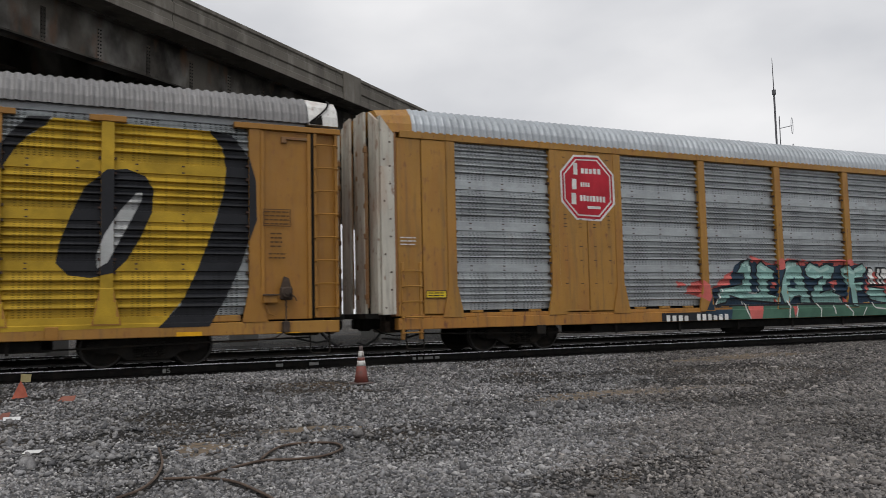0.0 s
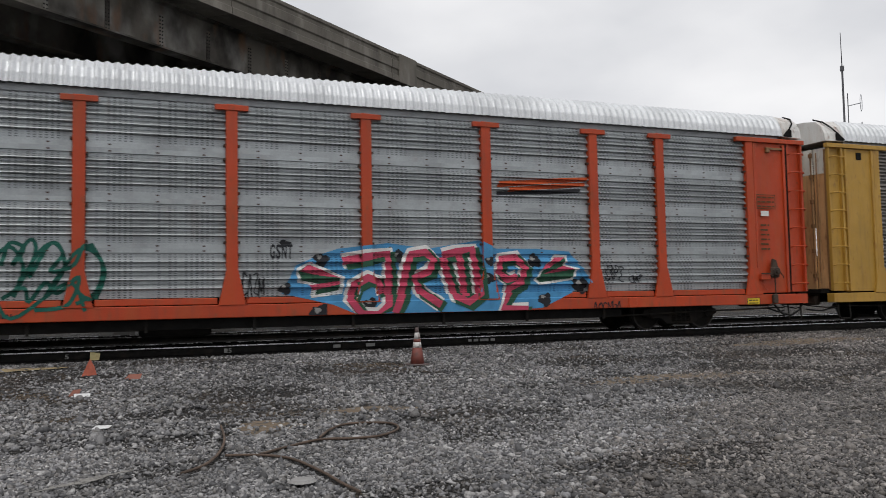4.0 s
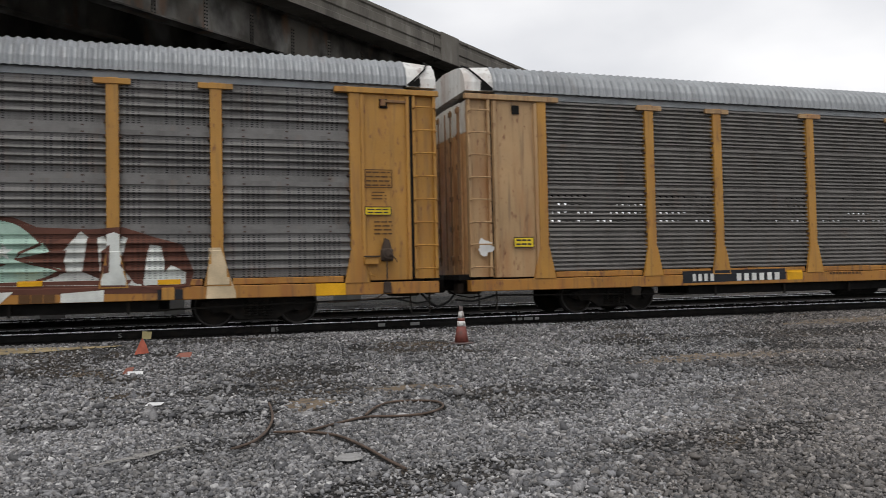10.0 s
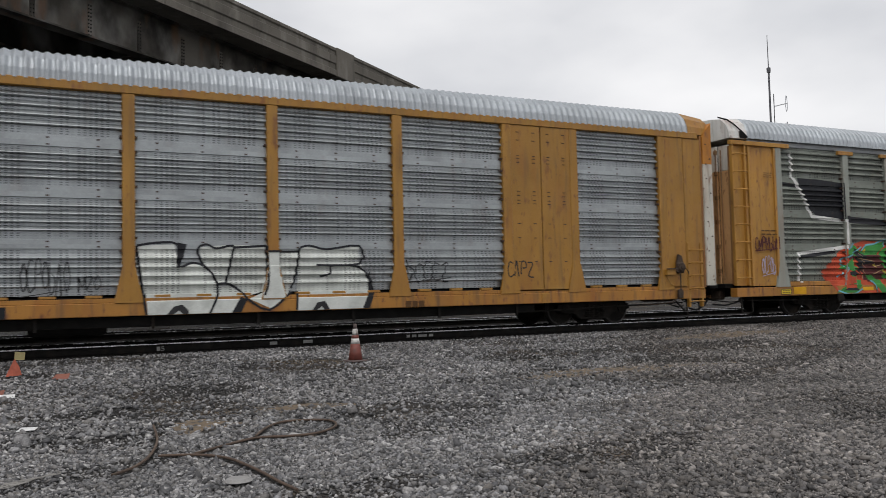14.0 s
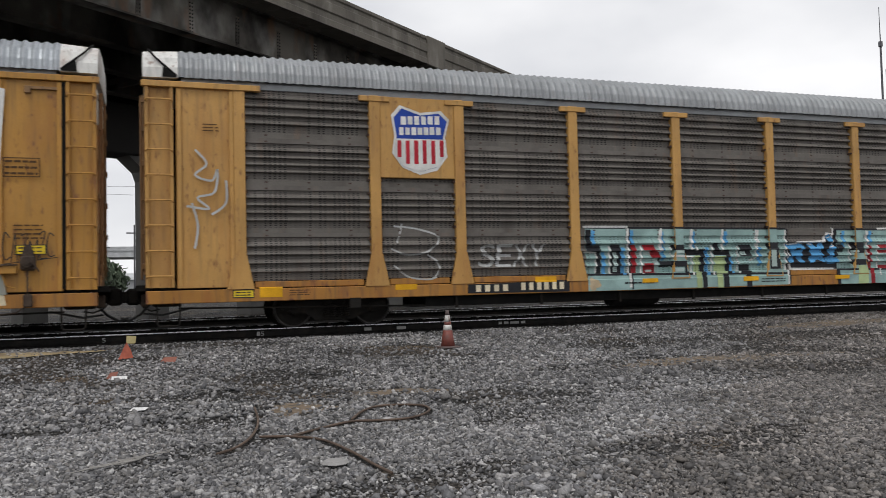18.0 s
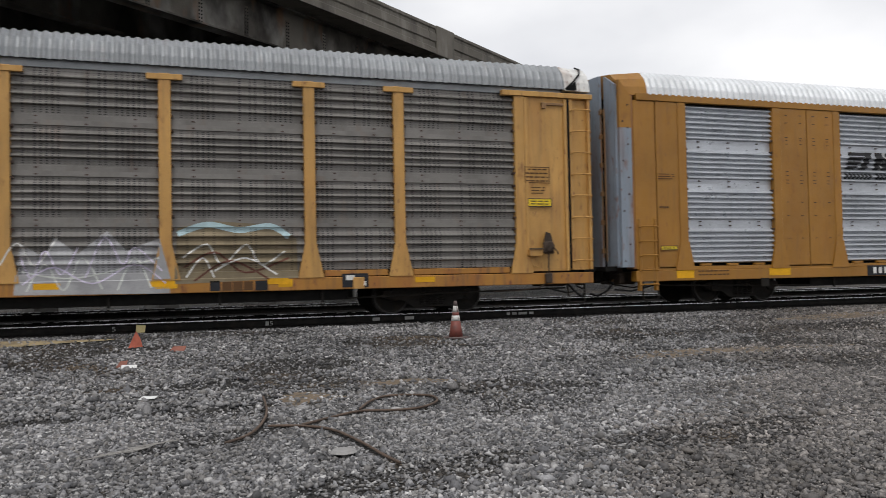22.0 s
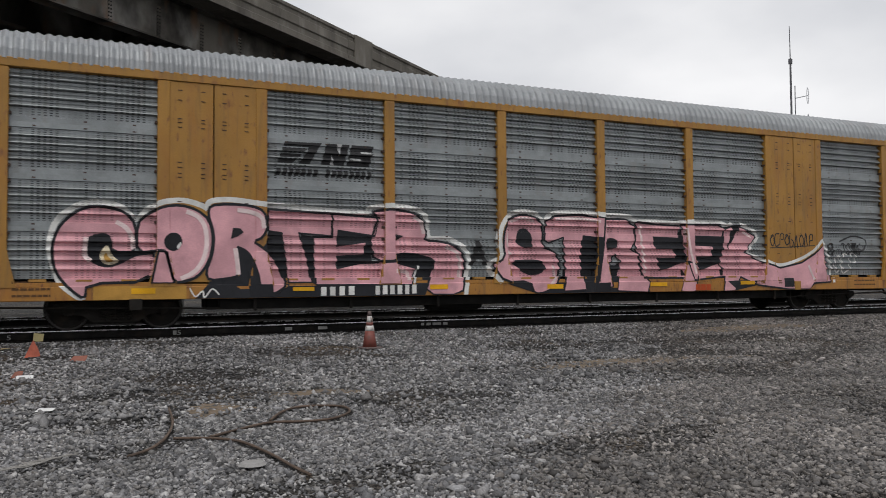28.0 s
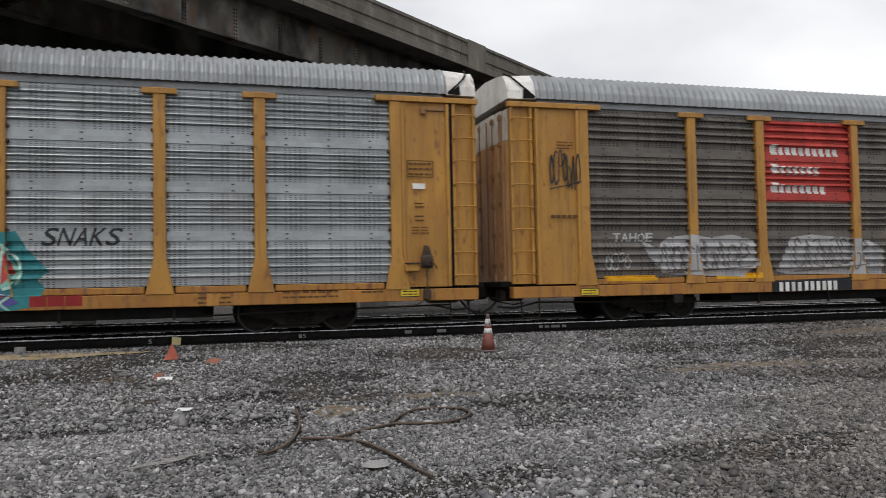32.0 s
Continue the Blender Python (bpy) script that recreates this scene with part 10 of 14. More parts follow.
art("cream", 1).curve([(4.15, 0.60), (4.79, 1.24), (4.91, 2.00), (5.36, 2.12), (6.01, 2.05), (6.39, 2.12), (6.87, 2.05), (7.35, 2.05), (7.75, 2.10), (8.77, 2.06), (9.19, 1.98), (10.06, 2.12), (11.05, 2.07), (11.60, 1.66), (12.04, 1.16), (12.13, 0.66)], 0.12, 3)
art("cream", 1).poly([(11.16, 1.99), (11.83, 1.66), (12.15, 1.16), (12.24, 0.66), (11.78, 0.67), (11.47, 1.34)])
art("blk", 2).poly([(4.19, 0.57), (4.61, 1.10), (4.86, 1.53), (4.91, 1.94), (5.27, 2.06), (5.63, 1.88), (6.00, 1.94), (6.23, 1.88), (6.58, 2.06), (6.86, 1.97), (6.95, 1.82), (7.20, 2.04), (7.55, 2.01), (7.64, 1.75), (7.99, 2.04), (8.67, 2.01), (8.87, 1.83), (8.98, 2.08), (9.40, 1.89), (9.72, 1.99), (10.27, 2.09), (10.94, 1.99), (11.18, 1.58), (11.58, 1.25), (11.90, 0.83), (11.95, 0.47)])
art("tealb2", 3).poly([(4.88, 1.24), (4.97, 1.82), (5.27, 2.00), (5.54, 1.94), (5.23, 1.82), (5.06, 1.24)])
art("tealb2", 3).poly([(6.16, 1.08), (6.28, 1.82), (6.57, 2.00), (6.80, 1.94), (6.57, 1.82), (6.38, 1.07)])
art("tealb2", 3).poly([(6.98, 1.44), (7.05, 1.85), (7.31, 2.01), (7.51, 1.95), (7.26, 1.79), (7.17, 1.44)])
art("tealb2", 3).poly([(7.48, 1.36), (7.57, 1.67), (7.99, 2.01), (8.19, 1.95), (7.83, 1.67), (7.68, 1.44)])
art("tealb2", 3).poly([(8.80, 1.35), (8.89, 1.95), (9.10, 1.98), (9.08, 1.43)])
art("tealb2", 3).poly([(9.39, 1.70), (9.83, 1.96), (10.22, 1.99), (9.71, 1.75)])
art("tealb2", 3).poly([(4.33, 0.60), (4.73, 1.07), (4.84, 1.24), (4.87, 1.09), (4.54, 0.69)])
art("tealb2", 3).poly([(5.44, 1.82), (6.00, 1.91), (5.81, 1.73), (5.48, 1.70)])
art("tealb2", 3).poly([(5.38, 1.12), (5.69, 1.01), (5.97, 1.11), (5.96, 0.96), (5.50, 0.94)])
art("tealb2", 3).poly([(6.44, 1.00), (6.64, 1.19), (6.82, 0.99)])
art("tealb2", 3).poly([(7.02, 1.06), (7.27, 1.09), (7.15, 0.88)])
art("tealb2", 3).poly([(7.71, 1.06), (8.21, 1.05), (8.40, 0.81), (7.94, 0.90)])
art("tealb2", 3).poly([(9.18, 1.04), (9.47, 1.22), (9.56, 0.95)])
art("tealb2", 3).poly([(10.48, 1.02), (11.00, 1.09), (11.10, 0.93), (10.65, 0.85)])
art("tealb2", 3).curve([(4.94, 0.95), (5.06, 1.38), (5.43, 1.45)], 0.045, 3)
art("tealb2", 3).curve([(5.44, 1.60), (5.61, 1.38), (5.24, 1.31)], 0.045, 3)
art("tealb2", 3).curve([(6.43, 0.92), (6.51, 1.45), (6.84, 1.55)], 0.045, 3)
art("tealb2", 3).curve([(7.04, 1.49), (7.22, 1.24), (7.07, 1.03)], 0.045, 3)
art("tealb2", 3).curve([(7.61, 1.21), (7.96, 1.44), (8.33, 1.36), (8.51, 0.89)], 0.045, 3)
art("tealb2", 3).curve([(7.92, 1.24), (8.74, 1.36)], 0.045, 3)
art("tealb2", 3).curve([(9.03, 0.88), (9.26, 1.35), (8.85, 1.43)], 0.045, 3)
art("tealb2", 3).curve([(9.67, 1.00), (10.05, 1.19), (10.21, 1.83), (10.27, 1.18), (10.90, 1.34)], 0.045, 3)
art("tealb2", 3).curve([(11.10, 0.85), (11.45, 1.01), (11.35, 1.37)], 0.045, 3)
art("whi", 5).poly([(-6.96, 0.91), (-4.42, 0.96), (-4.43, 0.64), (-6.97, 0.61)])
art("blk_l", 6).rect(-6.80, 0.67, -6.69, 0.87)
art("blk_l", 6).rect(-6.62, 0.67, -6.51, 0.87)
art("blk_l", 6).rect(-6.42, 0.67, -6.31, 0.87)
art("blk_l", 6).rect(-6.24, 0.67, -6.13, 0.88)
art("blk_l", 6).rect(-5.93, 0.69, -5.81, 0.89)
art("blk_l", 6).rect(-5.71, 0.69, -5.60, 0.89)
art("blk_l", 6).rect(-5.49, 0.69, -5.38, 0.90)
art("blk_l", 6).rect(-5.27, 0.69, -5.15, 0.90)
art("blk_l", 6).rect(-5.05, 0.69, -4.93, 0.90)
art("blk_l", 6).rect(-4.85, 0.69, -4.73, 0.90)
art("whi", 2).word("RETAR", -3.85, 1.79, -3.11, 2.01, 0.03)
art("whi", 3).word("III", 5.44, 0.67, 5.99, 0.87, 0.1)
art("refl", 3).rect(4.65, 0.73, 5.15, 0.86)
art("refl", 3).rect(7.37, 0.72, 7.84, 0.86)
art("refl", 3).rect(9.41, 0.73, 9.84, 0.87)
art("refl", 3).rect(11.13, 0.69, 11.63, 0.89)
art("refl", 3).rect(-8.61, 0.69, -8.13, 0.80)
art("refl", 3).rect(-4.31, 0.69, -3.85, 0.82)
art("blk", 1).poly([(9.19, 3.85), (11.91, 4.16), (11.86, 3.29), (10.16, 3.03), (10.11, 2.23), (9.19, 2.22)])
art("whi", 2).line([(11.95, 4.73), (12.18, 4.71), (12.10, 3.25), (10.15, 3.00), (10.11, 2.23)], 0.09)
art("refl", 3).rect(-11.59, 0.64, -11.08, 0.85)
art("maroon", 1).scrawl(-13.05, 1.93, -12.09, 2.29, 0.04, 4, 7)
art("lilac", 1).scrawl(-12.81, 1.22, -12.28, 1.73, 0.025, 5, 5)
art("brown", 1).bars(-12.61, 4.01, -12.28, 4.18, 3, 1, 208)
art("labely", 2).rect(-12.11, 0.64, -11.69, 0.80)
art("brown", 1).bars(-12.79, 2.33, -12.12, 2.53, 2, 3, 190)
art("labely", 1).rect(12.38, 1.60, 12.92, 1.79)
art("brown", 1).bars(12.22, 3.07, 12.79, 3.41, 3, 4, 930)
art("brown", 1).outline(12.19, 3.06, 12.82, 3.43, 0.02)
art("brown", 1).bars(12.36, 1.87, 12.87, 2.19, 4, 3, 942)
art("ink2", 1).scrawl(12.17, 1.47, 13.07, 1.98, 0.02, 3, 6)
art.done()

art = Art(car_i, "A+", False)
art("paleteal", 1).poly([(-4.01, 2.12), (1.92, 2.09), (1.92, 0.64), (-4.01, 0.61)])
art("paleteal", 1).poly([(3.54, 2.07), (9.56, 2.06), (9.51, 0.53), (3.51, 0.60)])
art("blk", 2).line([(-4.01, 2.12), (1.92, 2.09)], 0.05)
art("blk", 2).line([(3.54, 2.07), (9.49, 2.06)], 0.05)
art("blk", 2).line([(1.94, 2.09), (1.92, 0.64)], 0.05)
art("blk", 2).line([(-4.01, 1.00), (1.90, 0.93)], 0.05)
art("blk", 2).line([(3.55, 1.00), (9.46, 0.95)], 0.05)
art("whi", 3).line([(-4.05, 2.14), (-2.82, 2.14)], 0.055)
art("whi", 3).line([(-2.84, 2.10), (-2.85, 0.67)], 0.055)
art("whi", 3).line([(-1.90, 2.10), (-1.90, 1.52)], 0.055)
art("whi", 3).line([(-1.00, 2.08), (-1.01, 1.51)], 0.055)
art("whi", 3).line([(1.89, 2.06), (1.87, 0.64)], 0.055)
art("whi", 3).line([(3.46, 2.12), (3.46, 1.84)], 0.055)
art("whi", 3).line([(9.53, 2.08), (9.47, 0.53)], 0.055)
art("whi", 3).line([(1.01, 2.06), (1.00, 1.61)], 0.055)
art("whi", 3).line([(-0.08, 2.08), (-0.09, 1.62)], 0.055)
art("blk", 3).rect(-4.00, 1.68, -3.86, 2.07)
art("blk", 3).rect(-4.00, 1.54, -3.61, 1.70)
art("blk", 3).rect(-3.74, 1.02, -3.61, 1.54)
art("blk", 3).rect(-3.33, 1.01, -3.06, 1.70)
art("blk", 3).rect(-2.83, 0.63, -2.78, 2.08)
art("blk", 3).rect(-1.62, 1.55, -1.32, 1.69)
art("blk", 3).rect(-1.32, 1.43, -0.65, 1.58)
art("blk", 3).rect(-0.79, 0.61, -0.66, 1.43)
art("blk", 3).rect(-1.99, 1.15, -1.19, 1.29)
art("blk", 3).rect(-1.32, 0.99, -1.17, 1.15)
art("blk", 3).rect(-2.04, 1.29, -1.95, 1.52)
art("blk", 3).rect(-0.37, 1.55, -0.22, 1.73)
art("blk", 3).rect(-0.37, 1.42, 0.12, 1.55)
art("blk", 3).rect(-0.02, 0.95, 0.11, 1.42)
art("blk", 3).rect(-0.16, 0.60, -0.00, 0.96)
art("blk", 3).rect(0.41, 1.39, 0.78, 1.68)
art("blk", 3).rect(0.40, 0.93, 0.72, 1.17)
art("blk", 3).rect(0.54, 0.58, 0.70, 0.93)
art("blk", 3).rect(1.27, 1.05, 1.65, 1.73)
art("dred", 3).rect(-2.77, 1.02, -2.63, 1.70)
art("dred", 3).rect(-2.43, 1.56, -2.09, 1.70)
art("dred", 3).rect(-2.22, 1.38, -1.97, 1.56)
art("dred", 3).rect(-2.43, 1.01, -2.11, 1.25)
art("lgreen", 3).rect(-0.97, 0.62, -0.81, 1.42)
art("lgreen", 3).rect(-0.36, 0.96, -0.03, 1.40)
art("lgreen", 3).rect(-0.35, 0.60, -0.18, 0.95)
art("palet2", 4).rect(-3.27, 1.05, -3.16, 1.53)
art("palet2", 4).rect(-1.58, 1.48, -1.34, 1.55)
art("palet2", 4).rect(-1.61, 1.03, -1.36, 1.12)
art("palet2", 4).rect(0.44, 1.42, 0.61, 1.52)
art("palet2", 4).rect(1.32, 1.11, 1.48, 1.54)
art("palet2", 4).rect(-2.41, 1.45, -2.23, 1.55)
art("palet2", 4).rect(-2.16, 1.18, -2.02, 1.37)
art("palet2", 4).rect(-2.37, 1.03, -2.20, 1.09)
art("blue", 2).line([(-3.80, 2.05), (-3.80, 1.64)], 0.10)
art("blue", 2).line([(-3.53, 1.53), (-3.53, 1.01)], 0.10)
art("blue", 2).line([(-3.00, 1.64), (-3.00, 0.98)], 0.10)
art("blue", 2).line([(-2.74, 2.05), (-2.74, 1.70)], 0.10)
art("blue", 2).line([(-1.88, 2.02), (-1.86, 1.31)], 0.10)
art("blue", 2).line([(-0.96, 2.02), (-0.96, 1.62)], 0.10)
art("blue", 2).line([(-0.59, 1.62), (-0.59, 0.93)], 0.10)
art("blue", 2).line([(0.01, 2.02), (0.01, 1.67)], 0.10)
art("blue", 2).line([(0.14, 1.38), (0.14, 0.96)], 0.10)
art("blue", 2).line([(1.03, 1.61), (1.03, 1.14)], 0.10)
art("blk", 3).rect(3.49, 0.60, 3.60, 2.07)
art("blk", 3).rect(3.61, 1.47, 3.82, 1.67)
art("blk", 3).rect(4.04, 1.43, 4.41, 1.72)
art("blk", 3).rect(4.05, 1.11, 4.63, 1.26)
art("blk", 3).rect(5.61, 0.91, 5.81, 1.68)
art("blk", 3).rect(6.05, 1.38, 6.43, 1.68)
art("blk", 3).rect(6.06, 0.54, 6.34, 1.08)
art("blk", 3).rect(6.91, 1.49, 7.26, 1.70)
art("blk", 3).rect(7.23, 1.37, 7.59, 1.49)
art("blk", 3).rect(6.58, 1.10, 7.37, 1.26)
art("blk", 3).rect(7.16, 0.96, 7.38, 1.09)
art("blk", 3).rect(6.74, 0.89, 6.92, 1.00)
art("blk", 3).rect(7.79, 0.99, 8.16, 1.70)
art("blk", 3).rect(8.43, 0.97, 8.68, 1.70)
art("blk", 3).poly([(8.94, 2.08), (9.21, 2.05), (9.34, 1.28), (9.29, 0.85), (9.06, 0.85), (8.85, 1.56)])
art("palet2", 4).rect(4.08, 1.44, 4.24, 1.51)
art("palet2", 4).rect(6.11, 1.41, 6.28, 1.50)
art("palet2", 4).rect(6.96, 1.40, 7.23, 1.49)
art("palet2", 4).rect(7.01, 0.98, 7.16, 1.07)
art("palet2", 4).rect(7.88, 1.03, 8.03, 1.51)
art("lgreen", 3).rect(4.20, 0.61, 4.55, 1.10)
art("lgreen", 3).rect(5.33, 1.12, 5.58, 1.30)
art("dred", 3).rect(4.64, 0.58, 4.78, 1.64)
art("dred", 3).rect(5.03, 1.56, 5.38, 1.66)
art("dred", 3).rect(5.03, 1.43, 5.59, 1.51)
art("dred", 3).rect(5.02, 1.00, 5.37, 1.10)
art("blue", 2).line([(3.83, 2.03), (3.82, 1.59)], 0.10)
art("blue", 2).line([(4.77, 2.03), (4.76, 1.69)], 0.10)
art("blue", 2).line([(5.76, 1.52), (5.74, 1.06)], 0.10)
art("blue", 2).line([(6.66, 1.97), (6.64, 1.57)], 0.10)
art("blue", 2).line([(7.57, 2.03), (7.54, 1.04)], 0.10)
art("blue", 2).line([(8.39, 2.04), (8.38, 1.70)], 0.10)
art("whi", 3).line([(4.66, 2.03), (4.64, 1.08)], 0.055)
art("whi", 3).line([(5.57, 2.07), (5.56, 1.58)], 0.055)
art("whi", 3).line([(6.63, 2.05), (6.62, 1.57)], 0.055)
art("whi", 3).line([(7.48, 2.05), (7.45, 1.04)], 0.055)
art("whi", 3).line([(8.40, 2.05), (8.38, 1.70)], 0.055)
art("whi", 3).line([(5.85, 0.93), (5.99, 0.54)], 0.055)
art("whi", 3).line([(7.51, 1.04), (7.50, 0.57)], 0.055)
art("whi", 4).line([(-2.86, 2.05), (-2.87, 0.67)], 0.05)
art("whi", 4).line([(-3.37, 1.68), (-3.37, 1.01)], 0.05)
art("whi", 4).line([(-2.49, 1.68), (-2.49, 0.99)], 0.05)
art("whi", 4).line([(-1.94, 2.05), (-1.96, 1.52)], 0.05)
art("whi", 4).line([(-1.66, 1.65), (-1.64, 1.42), (-1.03, 1.39), (-1.04, 0.94)], 0.05)
art("whi", 4).line([(-1.04, 2.06), (-1.04, 1.57)], 0.05)
art("whi", 4).line([(-0.88, 1.67), (-0.88, 1.53)], 0.05)
art("whi", 4).line([(-0.43, 1.67), (-0.44, 0.93)], 0.05)
art("whi", 4).line([(-0.10, 2.06), (-0.11, 1.52)], 0.05)
art("whi", 4).line([(0.35, 1.64), (0.34, 0.96)], 0.05)
art("whi", 4).line([(0.95, 2.06), (0.94, 1.35), (0.72, 1.28)], 0.05)
art("whi", 4).line([(-4.05, 1.53), (-3.73, 1.52), (-3.75, 1.03)], 0.05)
art("whi", 4).line([(4.63, 2.04), (4.62, 1.59)], 0.05)
art("whi", 4).line([(5.01, 1.64), (4.99, 0.82)], 0.05)
art("whi", 4).line([(6.01, 1.63), (6.04, 1.42)], 0.05)
art("whi", 4).line([(7.50, 1.41), (7.54, 0.98)], 0.05)
art("whi", 4).line([(7.77, 1.67), (7.75, 0.90)], 0.05)
art("whi", 4).line([(8.33, 2.05), (8.30, 0.89)], 0.05)
art("whi", 4).line([(9.18, 1.29), (9.01, 1.83)], 0.05)
art("whi", 4).line([(4.02, 1.69), (4.01, 1.22)], 0.05)
art("whi", 4).line([(5.02, 2.09), (5.60, 2.10)], 0.05)
art("whi", 1).poly([(1.93, 1.60), (2.22, 1.75), (3.11, 1.78), (3.24, 1.99), (3.46, 1.97), (3.46, 1.78), (3.62, 1.22), (3.61, 1.00), (2.02, 1.00), (1.96, 1.24)])
art("blk", 2).poly([(1.98, 1.56), (2.28, 1.70), (3.17, 1.72), (3.30, 1.94), (3.41, 1.94), (3.43, 1.72), (3.55, 1.22), (3.55, 1.05), (2.07, 1.07), (2.03, 1.24)])
art("blue", 3).blob(3.34, 1.85, 0.09, 0.08, 4)
art("whi", 1).scrawl(10.15, 1.13, 11.76, 1.90, 0.035, 5, 6)
art("whi", 1).word("2020", 9.56, 1.22, 10.02, 1.39, 0.02)
art("redor", 4).word("III", 5.36, 0.65, 5.96, 0.83, 0.1)
art("refl", 5).rect(-2.54, 0.78, -2.10, 0.88)
art("refl", 5).rect(0.43, 0.76, 0.90, 0.87)
art("refl", 5).rect(3.39, 0.75, 3.88, 0.85)
art("refl", 5).rect(6.21, 0.77, 6.68, 0.86)
art("refl", 5).rect(8.36, 0.75, 8.82, 0.86)
art("refl", 5).rect(11.22, 0.63, 11.62, 0.88)
art("blk", 4).rect(7.87, 0.65, 8.36, 0.92)
art("blk", 4).bars(-3.03, 0.73, -2.20, 0.83, 1, 6, 210)
art("blk", 4).bars(0.99, 0.70, 1.77, 0.83, 2, 5, 575)
art("sandp", 5).blob(-3.85, 0.77, 0.15, 0.14, 3)
art("blk", 1).rect(-5.08, 0.68, -4.66, 0.89)
art("brown", 1).bars(12.16, 2.81, 12.76, 3.15, 4, 4, 1348)
art("brown", 1).outline(12.13, 2.80, 12.79, 3.17, 0.02)
art("brown", 1).bars(12.27, 2.49, 12.56, 2.72, 3, 1, 1355)
art("whi", 2).poly([(-8.51, 3.43), (-8.74, 3.74), (-8.68, 4.12), (-8.75, 4.57), (-8.55, 4.80), (-8.08, 4.65), (-7.60, 4.71), (-7.40, 4.52), (-7.51, 4.11), (-7.46, 3.69), (-7.70, 3.38), (-8.11, 3.27)])
art("bluesign", 3).poly([(-8.47, 3.49), (-8.68, 3.76), (-8.63, 4.11), (-8.69, 4.52), (-8.51, 4.73), (-8.08, 4.59), (-7.65, 4.65), (-7.46, 4.48), (-7.56, 4.10), (-7.52, 3.72), (-7.74, 3.44), (-8.11, 3.34)])
art("whi", 4).poly([(-8.71, 3.71), (-8.51, 3.47), (-8.11, 3.34), (-7.70, 3.46), (-7.48, 3.75), (-7.50, 4.07), (-8.68, 4.06)])
art("redsign", 5).rect(-8.62, 3.65, -8.53, 4.02)
art("redsign", 5).rect(-8.43, 3.51, -8.34, 4.02)
art("redsign", 5).rect(-8.24, 3.51, -8.14, 4.03)
art("redsign", 5).rect(-8.04, 3.52, -7.95, 4.04)
art("redsign", 5).rect(-7.84, 3.52, -7.75, 4.04)
art("redsign", 5).rect(-7.64, 3.68, -7.55, 4.05)
art("whi", 4).rect(-8.53, 4.37, -8.41, 4.55)
art("whi", 4).rect(-8.37, 4.38, -8.26, 4.56)
art("whi", 4).rect(-8.22, 4.38, -8.11, 4.57)
art("whi", 4).rect(-8.06, 4.39, -7.95, 4.57)
art("whi", 4).rect(-7.91, 4.40, -7.79, 4.58)
art("whi", 4).rect(-7.75, 4.40, -7.64, 4.59)
art("whi", 4).rect(-8.57, 4.14, -8.47, 4.31)
art("whi", 4).rect(-8.43, 4.15, -8.33, 4.31)
art("whi", 4).rect(-8.29, 4.15, -8.18, 4.32)
art("whi", 4).rect(-8.15, 4.16, -8.04, 4.32)
art("whi", 4).rect(-8.01, 4.16, -7.90, 4.33)
art("whi", 4).rect(-7.87, 4.17, -7.76, 4.34)
art("whi", 4).rect(-7.72, 4.17, -7.61, 4.34)
art("blk", 1).poly([(-7.05, 0.84), (-4.50, 0.88), (-4.51, 0.62), (-7.06, 0.64)])
art("cream_l", 2).rect(-6.86, 0.67, -6.74, 0.82)
art("cream_l", 2).rect(-6.64, 0.67, -6.52, 0.82)
art("cream_l", 2).rect(-6.42, 0.67, -6.30, 0.82)
art("cream_l", 2).rect(-6.20, 0.67, -6.08, 0.82)
art("cream_l", 2).rect(-5.75, 0.68, -5.64, 0.85)
art("cream_l", 2).rect(-5.55, 0.68, -5.44, 0.85)
art("cream_l", 2).rect(-5.35, 0.68, -5.24, 0.85)
art("cream_l", 2).rect(-5.17, 0.68, -5.05, 0.85)
art("cream_l", 2).rect(-4.96, 0.68, -4.85, 0.85)
art("cream_l", 2).rect(-4.77, 0.68, -4.66, 0.85)
art("gryw", 1).word("SEXY", -6.73, 1.22, -5.07, 1.74, 0.0, 0.0, 0.03, 0.15)
art("gryw", 1).curve([(-8.70, 2.15), (-8.19, 2.09), (-7.67, 1.90), (-7.94, 1.59), (-8.46, 1.53), (-8.77, 1.66)], 0.04)
art("gryw", 1).curve([(-7.94, 1.53), (-7.68, 1.28), (-7.82, 1.00), (-8.34, 1.02), (-8.72, 1.29)], 0.04)
art("gryw", 1).curve([(-8.51, 2.21), (-8.64, 1.78)], 0.04)
art("gryw", 1).curve([(-12.85, 3.68), (-12.63, 3.40), (-12.85, 3.17), (-12.53, 3.06), (-12.42, 3.29), (-12.48, 2.83), (-12.81, 2.71), (-12.59, 2.49), (-13.02, 2.54)], 0.045)
art("gryw", 1).curve([(-12.92, 2.60), (-12.81, 2.15), (-12.87, 1.69)], 0.045)
art("gryw", 1).curve([(-12.25, 3.07), (-12.26, 2.61), (-12.54, 2.37)], 0.045)
art("labely", 1).rect(-12.15, 0.68, -11.72, 0.85)
art("refl", 1).rect(-11.61, 0.68, -11.15, 0.89)
art("refl", 1).rect(-8.73, 0.76, -8.24, 0.88)
art("refl", 1).rect(-5.38, 0.85, -4.84, 0.98)
art("brown", 1).bars(-12.70, 4.04, -12.37, 4.23, 3, 1, 358)
art("brown", 1).bars(-11.01, 0.69, -10.57, 0.83, 3, 2, 512)
art("blue", 3).poly(rounded([(1.89, 1.70), (2.29, 1.72), (2.48, 1.67), (2.50, 1.53), (2.39, 1.42), (2.44, 1.24), (2.49, 1.19), (2.28, 1.19), (2.24, 1.36), (2.14, 1.38), (2.13, 1.22), (1.96, 1.18), (1.94, 1.27), (2.06, 1.39), (2.07, 1.53), (1.92, 1.56)]))
